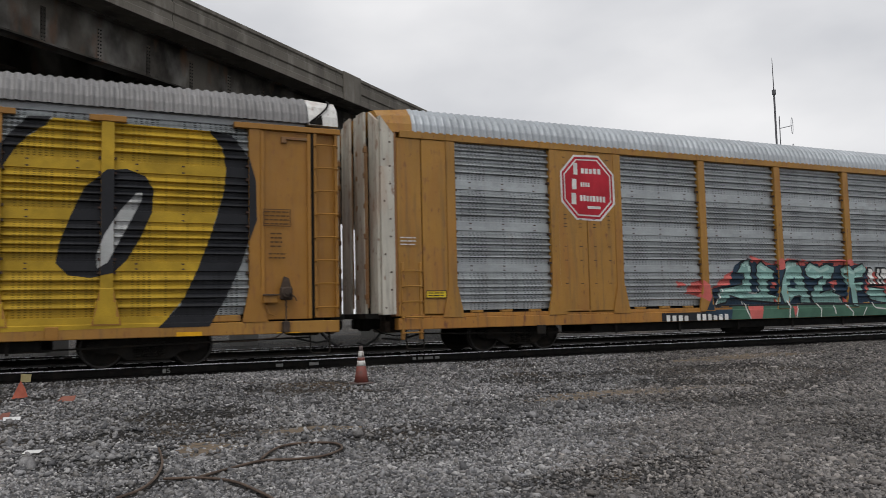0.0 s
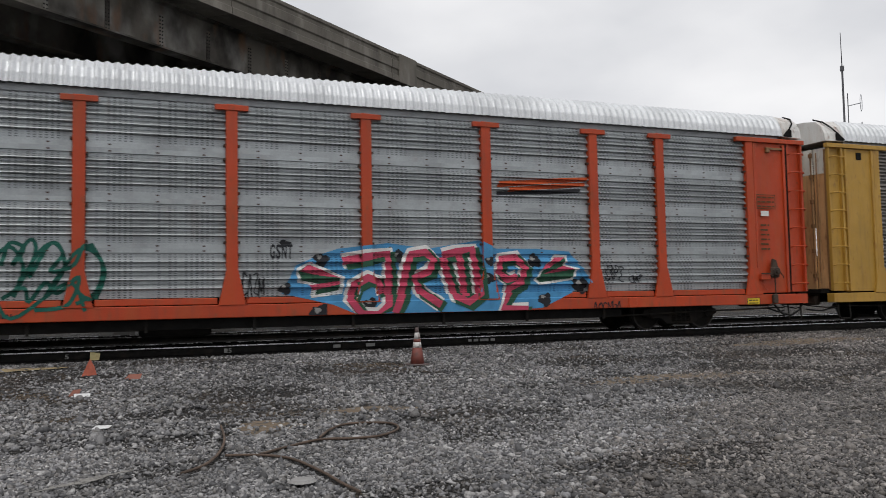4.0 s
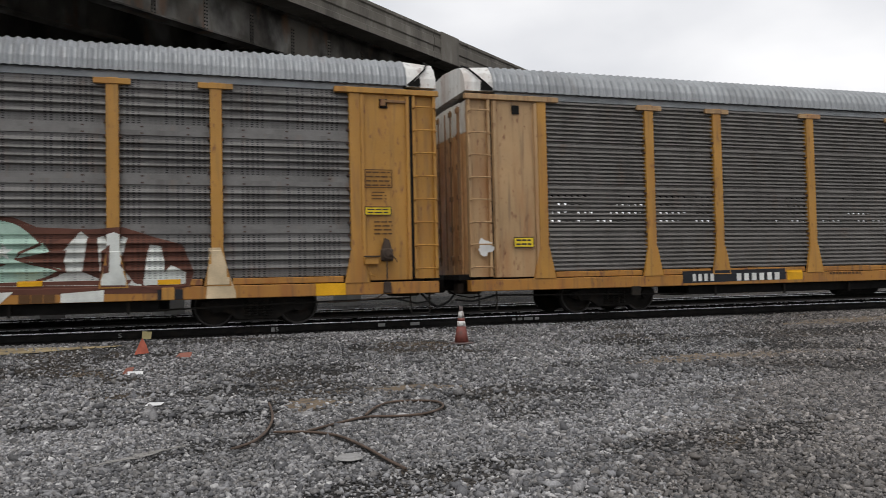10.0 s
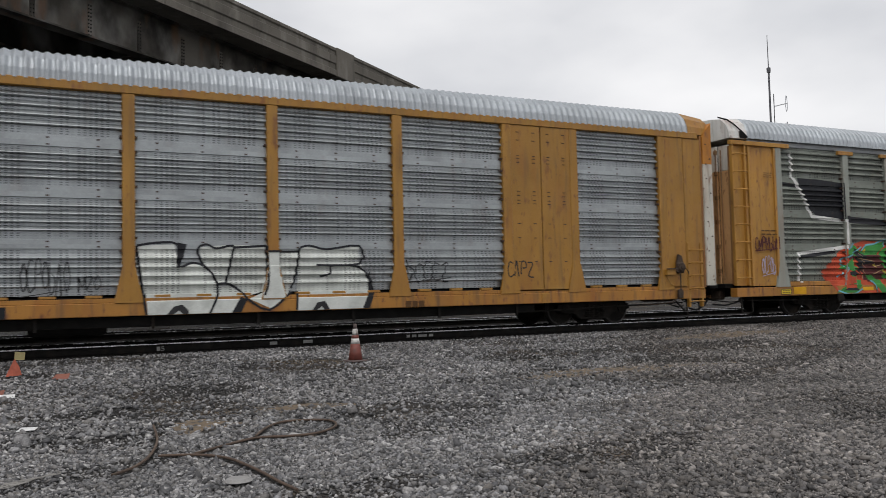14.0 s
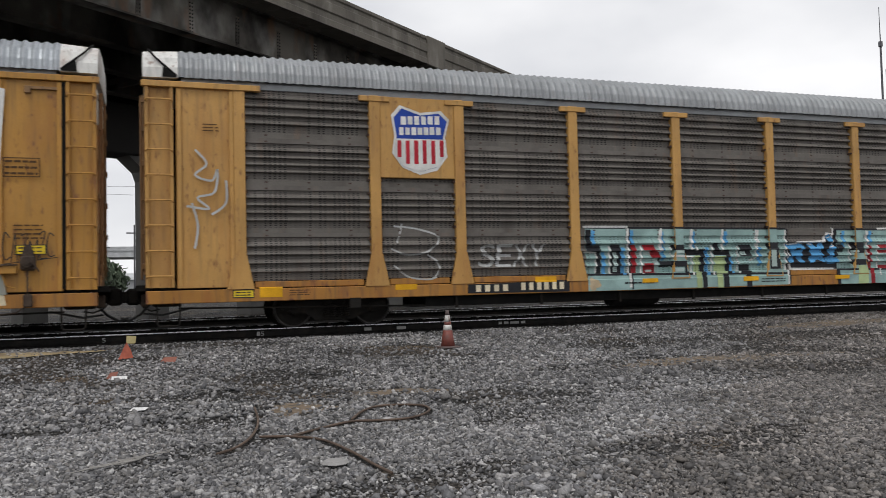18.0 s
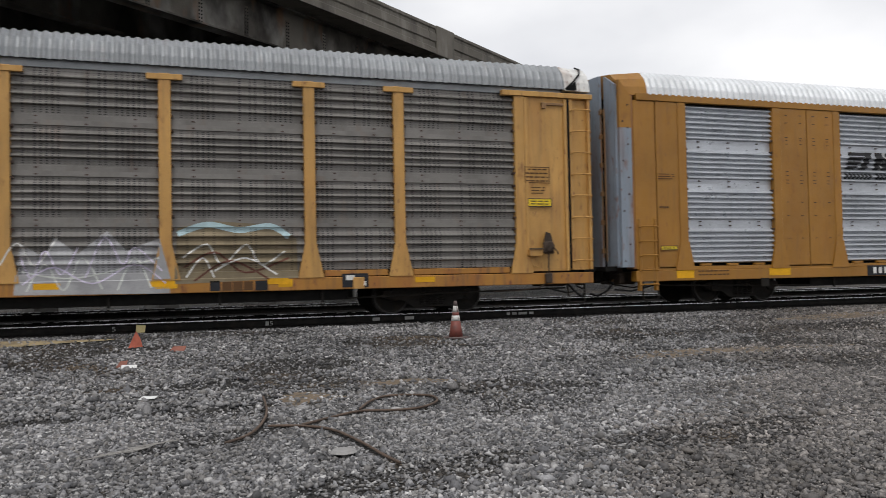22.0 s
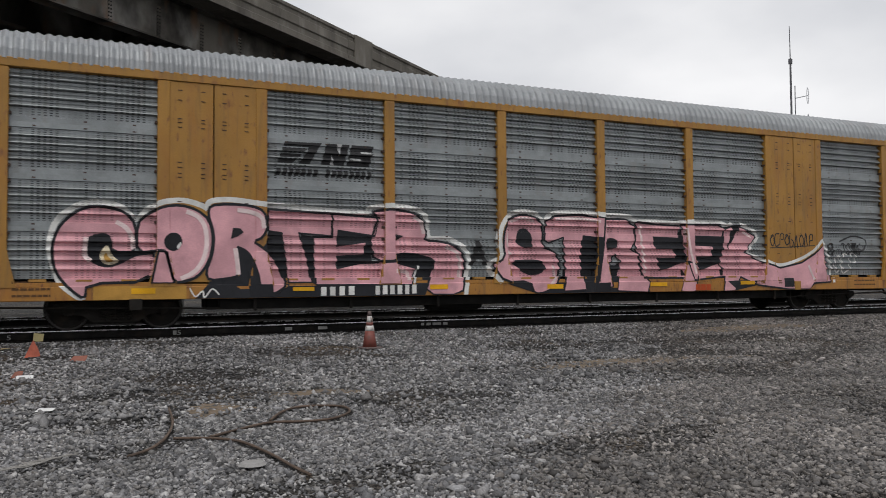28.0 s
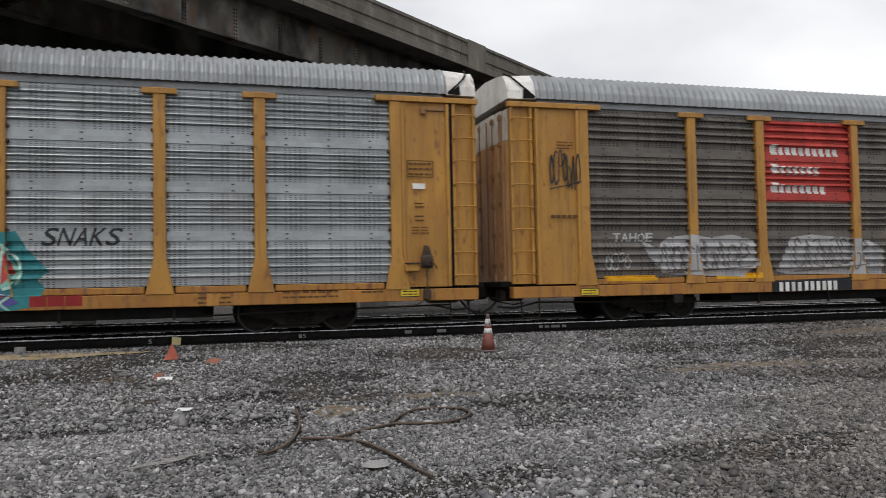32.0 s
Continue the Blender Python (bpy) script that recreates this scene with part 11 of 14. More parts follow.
art("blue", 3).poly(rounded([(2.57, 1.72), (2.80, 1.72), (2.89, 1.57), (2.99, 1.72), (3.18, 1.70), (3.05, 1.47), (3.20, 1.25), (3.11, 1.17), (2.89, 1.30), (2.73, 1.16), (2.59, 1.21), (2.73, 1.45)]))
art("blue", 3).poly(rounded([(3.31, 1.62), (3.52, 1.67), (3.57, 1.49), (3.46, 1.45), (3.48, 1.32), (3.63, 1.34), (3.62, 1.17), (3.20, 1.15), (3.18, 1.32), (3.31, 1.35), (3.28, 1.50)]))
art("blue", 3).poly(rounded([(3.24, 1.84), (3.34, 1.92), (3.47, 1.87), (3.47, 1.76), (3.31, 1.72)]))
art("blk", 4).poly([(2.19, 1.59), (2.37, 1.59), (2.34, 1.53), (2.19, 1.52)])
art("whi", 5).curve([(1.94, 1.68), (2.29, 1.70)], 0.03, 3)
art("whi", 5).curve([(2.60, 1.70), (2.77, 1.67)], 0.03, 3)
art("whi", 5).curve([(3.28, 1.84), (3.39, 1.88)], 0.03, 3)
art("whi", 5).curve([(3.34, 1.60), (3.51, 1.63)], 0.03, 3)
art.done()

art = Art(car_j, "A+", False)
art("whi", 2).poly([(-8.49, 3.44), (-8.72, 3.75), (-8.66, 4.13), (-8.73, 4.59), (-8.53, 4.81), (-8.06, 4.65), (-7.58, 4.70), (-7.38, 4.51), (-7.48, 4.10), (-7.44, 3.68), (-7.68, 3.38), (-8.09, 3.27)])
art("bluesign", 3).poly([(-8.45, 3.49), (-8.67, 3.77), (-8.61, 4.12), (-8.67, 4.54), (-8.49, 4.74), (-8.06, 4.59), (-7.62, 4.64), (-7.44, 4.47), (-7.54, 4.09), (-7.49, 3.71), (-7.71, 3.44), (-8.09, 3.34)])
art("whi", 4).poly([(-8.69, 3.72), (-8.49, 3.47), (-8.09, 3.34), (-7.68, 3.45), (-7.46, 3.74), (-7.47, 4.06), (-8.66, 4.07)])
art("redsign", 5).rect(-8.60, 3.66, -8.51, 4.03)
art("redsign", 5).rect(-8.41, 3.51, -8.31, 4.03)
art("redsign", 5).rect(-8.21, 3.51, -8.12, 4.03)
art("redsign", 5).rect(-8.02, 3.52, -7.92, 4.04)
art("redsign", 5).rect(-7.82, 3.52, -7.72, 4.04)
art("redsign", 5).rect(-7.62, 3.68, -7.52, 4.05)
art("whi", 4).rect(-8.51, 4.38, -8.39, 4.56)
art("whi", 4).rect(-8.35, 4.38, -8.24, 4.57)
art("whi", 4).rect(-8.20, 4.39, -8.08, 4.57)
art("whi", 4).rect(-8.04, 4.39, -7.93, 4.58)
art("whi", 4).rect(-7.89, 4.39, -7.77, 4.58)
art("whi", 4).rect(-7.73, 4.40, -7.61, 4.58)
art("whi", 4).rect(-8.55, 4.15, -8.45, 4.32)
art("whi", 4).rect(-8.41, 4.15, -8.30, 4.32)
art("whi", 4).rect(-8.27, 4.16, -8.16, 4.32)
art("whi", 4).rect(-8.13, 4.16, -8.02, 4.33)
art("whi", 4).rect(-7.99, 4.16, -7.88, 4.33)
art("whi", 4).rect(-7.84, 4.16, -7.73, 4.33)
art("whi", 4).rect(-7.70, 4.17, -7.59, 4.34)
art("blk", 1).poly([(-6.83, 0.91), (-4.34, 0.89), (-4.35, 0.61), (-6.84, 0.63)])
art("whi_l", 2).rect(-6.77, 0.66, -6.66, 0.86)
art("whi_l", 2).rect(-6.57, 0.66, -6.46, 0.86)
art("whi_l", 2).rect(-6.37, 0.65, -6.26, 0.85)
art("whi_l", 2).rect(-6.19, 0.65, -6.07, 0.85)
art("whi_l", 2).rect(-5.99, 0.66, -5.88, 0.86)
art("whi_l", 2).rect(-5.80, 0.65, -5.69, 0.85)
art("whi_l", 2).rect(-5.61, 0.65, -5.50, 0.85)
art("whi_l", 2).rect(-5.42, 0.65, -5.31, 0.85)
art("whi_l", 2).rect(-5.23, 0.64, -5.12, 0.84)
art("whi_l", 2).rect(-5.04, 0.64, -4.93, 0.84)
art("refl", 2).rect(-4.84, 0.68, -4.36, 0.81)
art("palew", 1).line([(-11.91, 0.98), (-11.82, 2.10), (-11.52, 2.11), (-11.29, 1.56), (-11.07, 2.08), (-10.76, 2.10), (-10.54, 1.10), (-10.38, 1.00)], 0.05)
art("palew", 1).line([(-11.91, 0.98), (-11.58, 0.95), (-11.53, 1.61), (-11.37, 1.11), (-11.21, 1.09), (-11.03, 1.58), (-10.93, 0.92), (-10.55, 0.91)], 0.05)
art("palew", 1).curve([(-9.61, 1.95), (-9.97, 2.07), (-10.24, 1.95), (-10.29, 1.69), (-10.05, 1.50), (-9.79, 1.37), (-9.84, 1.13), (-10.21, 1.09)], 0.05)
art("palew", 1).curve([(-9.61, 1.95), (-9.63, 1.78), (-9.93, 1.81), (-10.05, 1.71), (-9.76, 1.59), (-9.54, 1.39), (-9.57, 1.08), (-9.85, 0.90), (-10.18, 0.90), (-10.21, 1.09)], 0.05)
art("palew", 1).line([(-9.25, 2.09), (-8.89, 2.09), (-8.84, 1.91), (-8.85, 1.61)], 0.045)
art("palew", 1).line([(-9.25, 2.09), (-9.18, 1.66), (-9.22, 1.03), (-8.75, 0.90)], 0.045)
art("palew", 1).line([(-8.85, 1.81), (-8.59, 1.76), (-8.27, 1.71), (-8.59, 1.51), (-8.85, 1.61)], 0.045)
art("palew", 1).line([(-8.80, 1.43), (-8.39, 1.50), (-8.11, 1.53), (-8.00, 1.33), (-7.85, 0.75), (-7.71, 0.62)], 0.045)
art("palew", 1).line([(-8.70, 1.21), (-8.32, 1.37), (-8.23, 1.08), (-7.99, 0.65), (-7.71, 0.62)], 0.045)
art("palew", 1).line([(-7.99, 1.63), (-7.74, 2.04), (-7.56, 2.06), (-7.46, 1.97), (-7.76, 1.59), (-7.90, 1.50), (-7.47, 1.60), (-7.12, 1.54), (-7.27, 1.32), (-7.63, 1.20), (-7.38, 1.42)], 0.045)
art("palew", 1).line([(-6.97, 1.71), (-7.11, 2.09), (-7.30, 2.09), (-7.15, 1.58), (-7.20, 1.13), (-6.78, 0.90), (-6.76, 1.19), (-7.04, 1.26), (-6.87, 1.38), (-6.97, 1.71)], 0.045)
art("palew", 1).scrawl(-8.71, 1.89, -8.04, 2.07, 0.03, 8, 6)
art("redsp", 1).blob(-7.09, 1.28, 0.10, 0.26, 3)
art("gryw", 1).curve([(-6.89, 1.93), (-6.39, 1.93), (-6.07, 1.93), (-5.81, 1.70), (-5.37, 1.69), (-4.61, 1.71)], 0.028)
art("gryw", 1).curve([(-6.77, 1.38), (-6.26, 1.42), (-5.52, 1.37), (-5.23, 1.42), (-5.00, 1.47), (-4.47, 1.44)], 0.028)
art("gryw", 1).curve([(-6.17, 1.84), (-6.08, 1.38), (-5.98, 1.11)], 0.028)
art("gryw", 1).curve([(-5.51, 1.70), (-5.36, 1.90), (-5.21, 1.83), (-5.07, 1.56)], 0.028)
art("gryw", 1).curve([(-6.39, 1.90), (-6.47, 1.51), (-6.34, 1.18)], 0.028)
art("gryw", 1).curve([(-6.76, 1.77), (-6.62, 1.58), (-6.81, 1.38)], 0.028)
art("gryw", 1).curve([(-5.08, 1.36), (-4.86, 1.07), (-4.45, 1.22)], 0.028)
art("redsp", 1).blob(-11.93, 1.98, 0.10, 0.18, 3)
art("labely", 1).rect(-12.81, 1.62, -12.21, 1.80)
art("brown", 1).bars(-12.83, 4.41, -12.26, 4.53, 1, 3, 475)
art("brown", 1).bars(-12.69, 4.01, -12.30, 4.27, 3, 1, 488)
art("brown", 1).bars(-12.92, 1.83, -12.24, 1.94, 1, 3, 470)
art("refl", 1).rect(-12.00, 0.70, -11.54, 0.91)
art("refl", 1).rect(-8.71, 0.77, -8.28, 0.89)
art("brown", 1).scrawl(-12.92, 1.94, -12.12, 2.17, 0.02, 4, 5)
art("lilacw", 2).curve([(1.70, 1.35), (1.90, 0.96), (2.13, 1.47), (2.40, 1.01), (2.70, 1.53)], 0.03)
art("lilacw", 2).curve([(2.83, 0.94), (3.18, 1.72), (3.50, 1.19), (3.73, 1.52), (4.23, 1.05)], 0.03)
art("lilacw", 2).curve([(1.75, 0.83), (2.26, 1.15), (2.97, 0.83), (3.72, 1.19), (4.30, 0.81)], 0.03)
art("palew", 2).curve([(1.82, 0.70), (2.12, 1.21), (2.46, 0.71), (2.77, 1.33), (3.14, 0.72)], 0.03)
art("palew", 2).curve([(3.41, 0.69), (3.72, 1.32), (4.03, 0.72)], 0.03)
art("palew", 2).curve([(1.66, 1.09), (2.68, 0.94), (4.17, 1.31)], 0.03)
art("rust2", 2).curve([(4.64, 1.11), (5.24, 1.41), (5.84, 0.99), (6.72, 1.28)], 0.04)
art("rust2", 2).curve([(4.83, 0.84), (5.54, 1.23), (6.30, 0.85)], 0.04)
art("frost", 1).poly([(1.60, 0.64), (1.70, 1.61), (2.12, 1.34), (2.28, 1.73), (2.70, 1.40), (3.22, 1.85), (3.58, 1.45), (4.18, 1.71), (4.38, 0.91), (4.37, 0.55)])
art("gtan", 1).poly([(4.45, 0.78), (4.52, 1.91), (5.26, 2.04), (6.35, 1.97), (6.89, 1.69), (6.91, 0.86)])
art("cyanp", 2).curve([(4.52, 1.78), (5.10, 1.97), (5.72, 1.86), (6.35, 1.94), (6.73, 1.72)], 0.12)
art("whi", 2).curve([(4.62, 1.31), (5.09, 1.57), (5.38, 1.16), (5.86, 1.56), (6.16, 1.15), (6.64, 1.42)], 0.035)
art("whi", 2).curve([(5.22, 1.03), (5.85, 1.29), (6.47, 0.94)], 0.035)
art("whi", 2).curve([(4.68, 0.91), (5.00, 1.30), (5.22, 0.90)], 0.035)
art("blk", 1).rect(5.13, 0.63, 5.33, 0.83)
art("blk", 1).rect(6.02, 0.62, 6.27, 0.82)
art("brown", 1).word("III", 5.36, 0.63, 5.99, 0.81, 0.1)
art("refl", 1).rect(-1.57, 0.74, -1.11, 0.89)
art("refl", 1).rect(4.09, 0.70, 4.51, 0.86)
art("refl", 1).rect(6.49, 0.68, 6.78, 0.84)
art("refl", 1).rect(-8.78, 0.79, -8.33, 0.93)
art("refl", 1).rect(1.93, 0.73, 2.39, 0.85)
art("labely", 1).rect(12.15, 2.38, 12.75, 2.57)
art("brown", 1).bars(12.11, 2.93, 12.68, 3.28, 4, 4, 930)
art("brown", 1).outline(12.08, 2.92, 12.71, 3.30, 0.02)
art("brown", 1).bars(12.24, 2.66, 12.60, 2.85, 3, 1, 940)
art("blk", 1).rect(7.82, 0.64, 8.39, 0.93)
art("whi", 2).rect(7.90, 0.79, 8.09, 0.89)
art("whi", 2).rect(8.16, 0.67, 8.33, 0.76)
art("refl", 1).rect(9.43, 0.71, 9.88, 0.83)
art("refl", 1).rect(4.00, 0.74, 4.47, 0.85)
art("refl", 1).rect(6.27, 0.74, 6.69, 0.86)
art("whi", 1).curve([(1.38, 1.20), (1.66, 1.62), (1.95, 1.19), (2.34, 1.72)], 0.03)
art.done()

art = Art(car_k, "B", "wave")
emblem(art, -6.86, 3.15, 2.26)
art("blk", 1).poly([(-6.28, 0.91), (-4.05, 0.91), (-4.06, 0.63), (-6.28, 0.61)])
art("whi_l", 2).rect(-6.08, 0.67, -5.97, 0.84)
art("whi_l", 2).rect(-5.89, 0.67, -5.78, 0.84)
art("whi_l", 2).rect(-5.70, 0.67, -5.59, 0.84)
art("whi_l", 2).rect(-5.52, 0.67, -5.41, 0.85)
art("whi_l", 2).rect(-5.14, 0.67, -5.04, 0.84)
art("whi_l", 2).rect(-4.96, 0.67, -4.86, 0.85)
art("whi_l", 2).rect(-4.77, 0.67, -4.67, 0.85)
art("whi_l", 2).rect(-4.59, 0.67, -4.49, 0.85)
art("whi_l", 2).rect(-4.40, 0.67, -4.30, 0.85)
art("whi_l", 2).rect(-4.23, 0.67, -4.12, 0.85)
art("brown", 1).word("III", 3.92, 0.65, 4.61, 0.83, 0.1)
art("refl", 1).rect(-12.24, 0.66, -11.74, 0.85)
art("refl", 1).rect(-9.48, 0.68, -8.81, 0.87)
art("refl", 1).rect(3.01, 0.81, 3.44, 0.92)
art("refl", 1).rect(-3.19, 0.80, -2.88, 0.91)
art("blk", 1).rect(7.82, 0.67, 8.29, 0.95)
art("brown", 1).bars(-2.26, 0.81, -1.29, 0.90, 1, 6, 940)
art("brown", 1).bars(-12.70, 3.06, -12.24, 3.23, 3, 1, 92)
art("brown", 1).bars(-12.68, 2.33, -12.41, 2.46, 1, 3, 94)
art("brown", 1).bars(-11.62, 0.69, -10.69, 0.87, 2, 6, 200)
art("labely", 1).rect(-12.67, 1.35, -12.20, 1.46)
# dark strips paint the shade below the top rail, bay by bay; no graffiti
art("ink2", 1).rect(-11.87, 4.92, -9.25, 5.00)
art("ink2", 1).rect(-6.99, 4.93, -4.48, 5.02)
art("ink2", 1).rect(-4.12, 4.91, -1.59, 5.01)
art("ink2", 1).rect(-1.23, 4.88, 1.25, 4.98)
art("ink2", 1).rect(1.67, 4.84, 4.11, 4.95)
art("ink2", 1).rect(4.52, 4.85, 7.02, 4.96)
art("blk", 1).rect(7.94, 0.63, 8.38, 0.89)
art("brown", 1).word("III", 3.85, 0.63, 4.34, 0.79, 0.1)
art("brown", 1).bars(12.04, 2.55, 12.65, 2.75, 2, 4, 1038)
art("labely", 1).rect(12.15, 2.05, 12.68, 2.21)
art.done()

art = Art(car_l, "C", False)
art("turq", 2).poly([(-12.71, 1.94), (-11.96, 2.05), (-10.91, 2.00), (-10.36, 2.09), (-10.23, 1.86), (-10.30, 1.47), (-10.91, 1.41), (-11.70, 1.34), (-12.21, 1.34), (-12.65, 1.52)])
art("palew", 2).poly([(-10.36, 2.09), (-10.09, 2.05), (-9.73, 1.87), (-9.88, 1.61), (-10.23, 1.47)])
art("mint", 2).poly([(-12.46, 0.98), (-12.15, 1.34), (-11.44, 1.40), (-10.37, 1.41), (-9.81, 1.74), (-9.23, 1.61), (-8.34, 1.35), (-7.88, 1.08), (-8.19, 0.95)])
art("coral", 3).poly([(-12.65, 1.52), (-12.34, 1.36), (-11.83, 1.34), (-12.46, 1.28)])
art("coral", 3).poly([(-12.27, 1.58), (-11.77, 1.65), (-11.96, 1.49)])
art("coral", 3).poly([(-11.44, 1.59), (-11.15, 1.62), (-11.21, 1.41)])
art("coral", 3).poly([(-10.51, 1.37), (-10.09, 1.35), (-9.60, 1.09), (-9.81, 0.96), (-10.23, 1.15)])
art("coral", 3).poly([(-9.31, 1.22), (-8.79, 1.25), (-8.57, 1.02), (-9.09, 1.06)])
art("skyd", 3).poly([(-8.94, 1.48), (-8.42, 1.42), (-8.19, 1.09), (-8.50, 0.99), (-8.64, 1.29)])
art("skyd", 3).poly([(-10.09, 1.22), (-9.67, 1.28), (-9.24, 1.02), (-9.53, 0.96)])
art("skyb", 2).poly([(-12.65, 0.71), (-12.61, 0.95), (-11.70, 0.95), (-8.34, 0.95), (-8.32, 0.74), (-10.91, 0.69)])
art("mint", 3).poly([(-11.96, 0.97), (-11.44, 1.34), (-11.31, 0.72), (-11.64, 0.73)])
art("coral", 3).rect(-12.46, 0.71, -12.15, 0.83)
art("lime", 3).rect(-9.12, 0.80, -8.87, 0.93)
art("dred", 2).rect(-12.77, 2.06, -12.65, 2.24)
art("dred", 2).rect(-12.77, 1.64, -12.65, 1.82)
art("dred", 2).rect(-12.77, 1.10, -12.65, 1.24)
art("whi", 2).rect(-12.77, 1.88, -12.65, 2.06)
art("whi", 2).rect(-12.77, 1.24, -12.65, 1.43)
art("whi", 4).line([(-12.56, 2.31), (-12.40, 1.70), (-12.46, 2.13)], 0.04)
art("whi", 4).line([(-12.61, 1.80), (-12.44, 1.68), (-12.27, 1.83)], 0.04)
art("whi", 4).line([(-12.36, 2.37), (-12.44, 1.94)], 0.04)
art("blk", 1).poly([(-9.17, 1.90), (-5.82, 1.84), (-5.83, 1.50), (-9.17, 1.51)])
art("whi_l", 2).rect(-8.98, 1.60, -8.84, 1.83)
art("whi_l", 2).rect(-8.68, 1.60, -8.54, 1.83)
art("whi_l", 2).rect(-7.94, 1.60, -7.78, 1.82)
art("whi_l", 2).rect(-7.63, 1.60, -7.46, 1.81)
art("whi_l", 2).rect(-7.26, 1.59, -7.09, 1.81)
art("whi_l", 2).rect(-6.82, 1.59, -6.65, 1.81)
art("whi_l", 2).rect(-6.46, 1.59, -6.29, 1.81)
art("whi_l", 2).rect(-6.09, 1.58, -5.92, 1.81)
art("ink2", 1).scrawl(-8.79, 1.98, -5.66, 2.29, 0.04, 6, 14)
art("blk", 3).blob(-7.93, 1.31, 0.44, 0.25, 6)
art("whi", 4).scrawl(-8.31, 1.11, -7.54, 1.49, 0.05, 7, 6)
art("mint", 2).blob(-8.14, 1.64, 0.27, 0.15, 5)
art("refl", 5).rect(-10.40, 1.04, -10.29, 1.50)
art("refl", 5).rect(-6.98, 1.03, -6.85, 1.52)
art("refl", 5).rect(-2.38, 1.07, -2.22, 1.60)
art("refl", 5).rect(-0.12, 1.06, 0.05, 1.62)
art("refl", 5).rect(3.32, 1.05, 3.52, 1.65)
art("refl", 5).rect(6.76, 1.04, 6.98, 1.68)
art("lilac", 1).poly(rounded([(-5.03, 1.24), (-4.55, 1.78), (-4.34, 2.17), (-4.05, 2.40), (-3.77, 2.43), (-3.60, 2.30), (-3.33, 2.42), (-3.08, 2.30), (-2.74, 2.43), (-2.36, 2.40), (-1.97, 2.36), (-1.42, 2.41), (-0.85, 2.43), (-0.52, 2.33), (-0.41, 2.15), (-0.14, 2.12), (0.24, 1.99), (0.49, 1.85), (0.84, 1.49), (1.31, 0.93), (1.09, 0.85), (-4.96, 1.09)]))
art("blk", 2).poly([(-4.99, 1.22), (-4.62, 1.75), (-3.56, 1.79), (-0.61, 1.80), (-0.03, 1.56), (0.40, 1.67), (1.27, 0.95), (1.27, 0.65), (-5.03, 0.67)])
art("brick", 3).poly(rounded([(-4.62, 1.75), (-4.38, 2.04), (-4.18, 2.25), (-3.87, 2.34), (-3.67, 2.22), (-3.76, 1.77)]))
art("brick", 3).poly(rounded([(-3.67, 1.77), (-3.58, 2.09), (-3.41, 2.30), (-3.19, 2.30), (-3.10, 2.10), (-3.18, 1.77)]))
art("brick", 3).poly(rounded([(-3.18, 1.77), (-3.04, 2.11), (-2.74, 2.31), (-2.44, 2.25), (-2.27, 1.78)]))
art("brick", 3).poly(rounded([(-2.23, 1.78), (-2.20, 2.26), (-2.02, 2.30), (-1.86, 2.06), (-1.81, 1.79)]))
art("brick", 3).poly(rounded([(-1.74, 1.79), (-1.74, 2.13), (-1.42, 2.30), (-1.23, 2.21), (-1.17, 1.80)]))
art("brick", 3).poly(rounded([(-1.10, 1.80), (-1.02, 2.19), (-0.77, 2.33), (-0.55, 2.20), (-0.59, 1.95), (-0.78, 1.80)]))
art("brick", 3).poly(rounded([(-0.69, 1.80), (-0.52, 2.02), (-0.27, 2.09), (-0.17, 1.95), (-0.41, 1.72)]))
art("lilacw", 4).curve([(-4.80, 1.27), (-4.41, 1.99), (-4.10, 2.30), (-3.77, 2.31), (-3.61, 2.13), (-3.76, 1.50)], 0.045)
art("lilacw", 4).curve([(-3.70, 1.64), (-3.48, 2.23), (-3.26, 2.33), (-3.10, 2.14), (-3.17, 1.90)], 0.045)
art("lilacw", 4).curve([(-3.19, 1.90), (-3.24, 1.51), (-3.05, 1.24), (-2.80, 1.14), (-2.55, 1.27), (-2.40, 1.58), (-2.27, 2.05), (-2.20, 2.30), (-1.96, 2.30), (-1.79, 1.99), (-1.79, 1.52), (-1.94, 1.22), (-2.22, 1.11), (-2.45, 1.24)], 0.045)
art("lilacw", 4).curve([(-3.21, 1.57), (-3.14, 1.97), (-2.89, 2.28), (-2.59, 2.34), (-2.39, 2.19)], 0.045)
art("lilacw", 4).curve([(-1.77, 1.99), (-1.61, 2.27), (-1.26, 2.32), (-1.15, 2.14), (-1.22, 1.80)], 0.045)
art("lilacw", 4).curve([(-1.13, 1.91), (-0.93, 2.32), (-0.64, 2.34), (-0.51, 2.16)], 0.045)
art("lilacw", 4).curve([(-0.69, 1.73), (-0.52, 2.02), (-0.19, 2.06), (-0.14, 1.88), (-0.40, 1.60), (-0.53, 1.69)], 0.045)
art("lilacw", 4).curve([(-1.74, 1.59), (-1.35, 1.63), (-1.14, 1.49), (-1.17, 1.25), (-1.43, 1.15), (-1.99, 1.14)], 0.045)
art("lilacw", 4).curve([(-5.03, 1.29), (-4.69, 1.27), (-4.48, 1.12)], 0.045)
art("lilacw", 4).curve([(-3.68, 1.18), (-3.45, 1.09), (-3.34, 0.92)], 0.045)
art("lilacw", 4).curve([(-3.34, 1.05), (-3.05, 1.18)], 0.045)
art("lilacw", 4).curve([(-1.14, 1.73), (-0.95, 1.38), (-1.08, 0.97), (-1.04, 0.72)], 0.045)
art("gryw", 3).curve([(-4.55, 1.56), (-3.77, 1.61)], 0.03)
art("gryw", 3).curve([(-4.48, 1.40), (-4.13, 1.42)], 0.03)
art("gryw", 3).curve([(-1.43, 1.38), (-1.19, 1.38)], 0.03)
art("gryw", 3).curve([(-4.41, 1.69), (-3.84, 1.71)], 0.03)
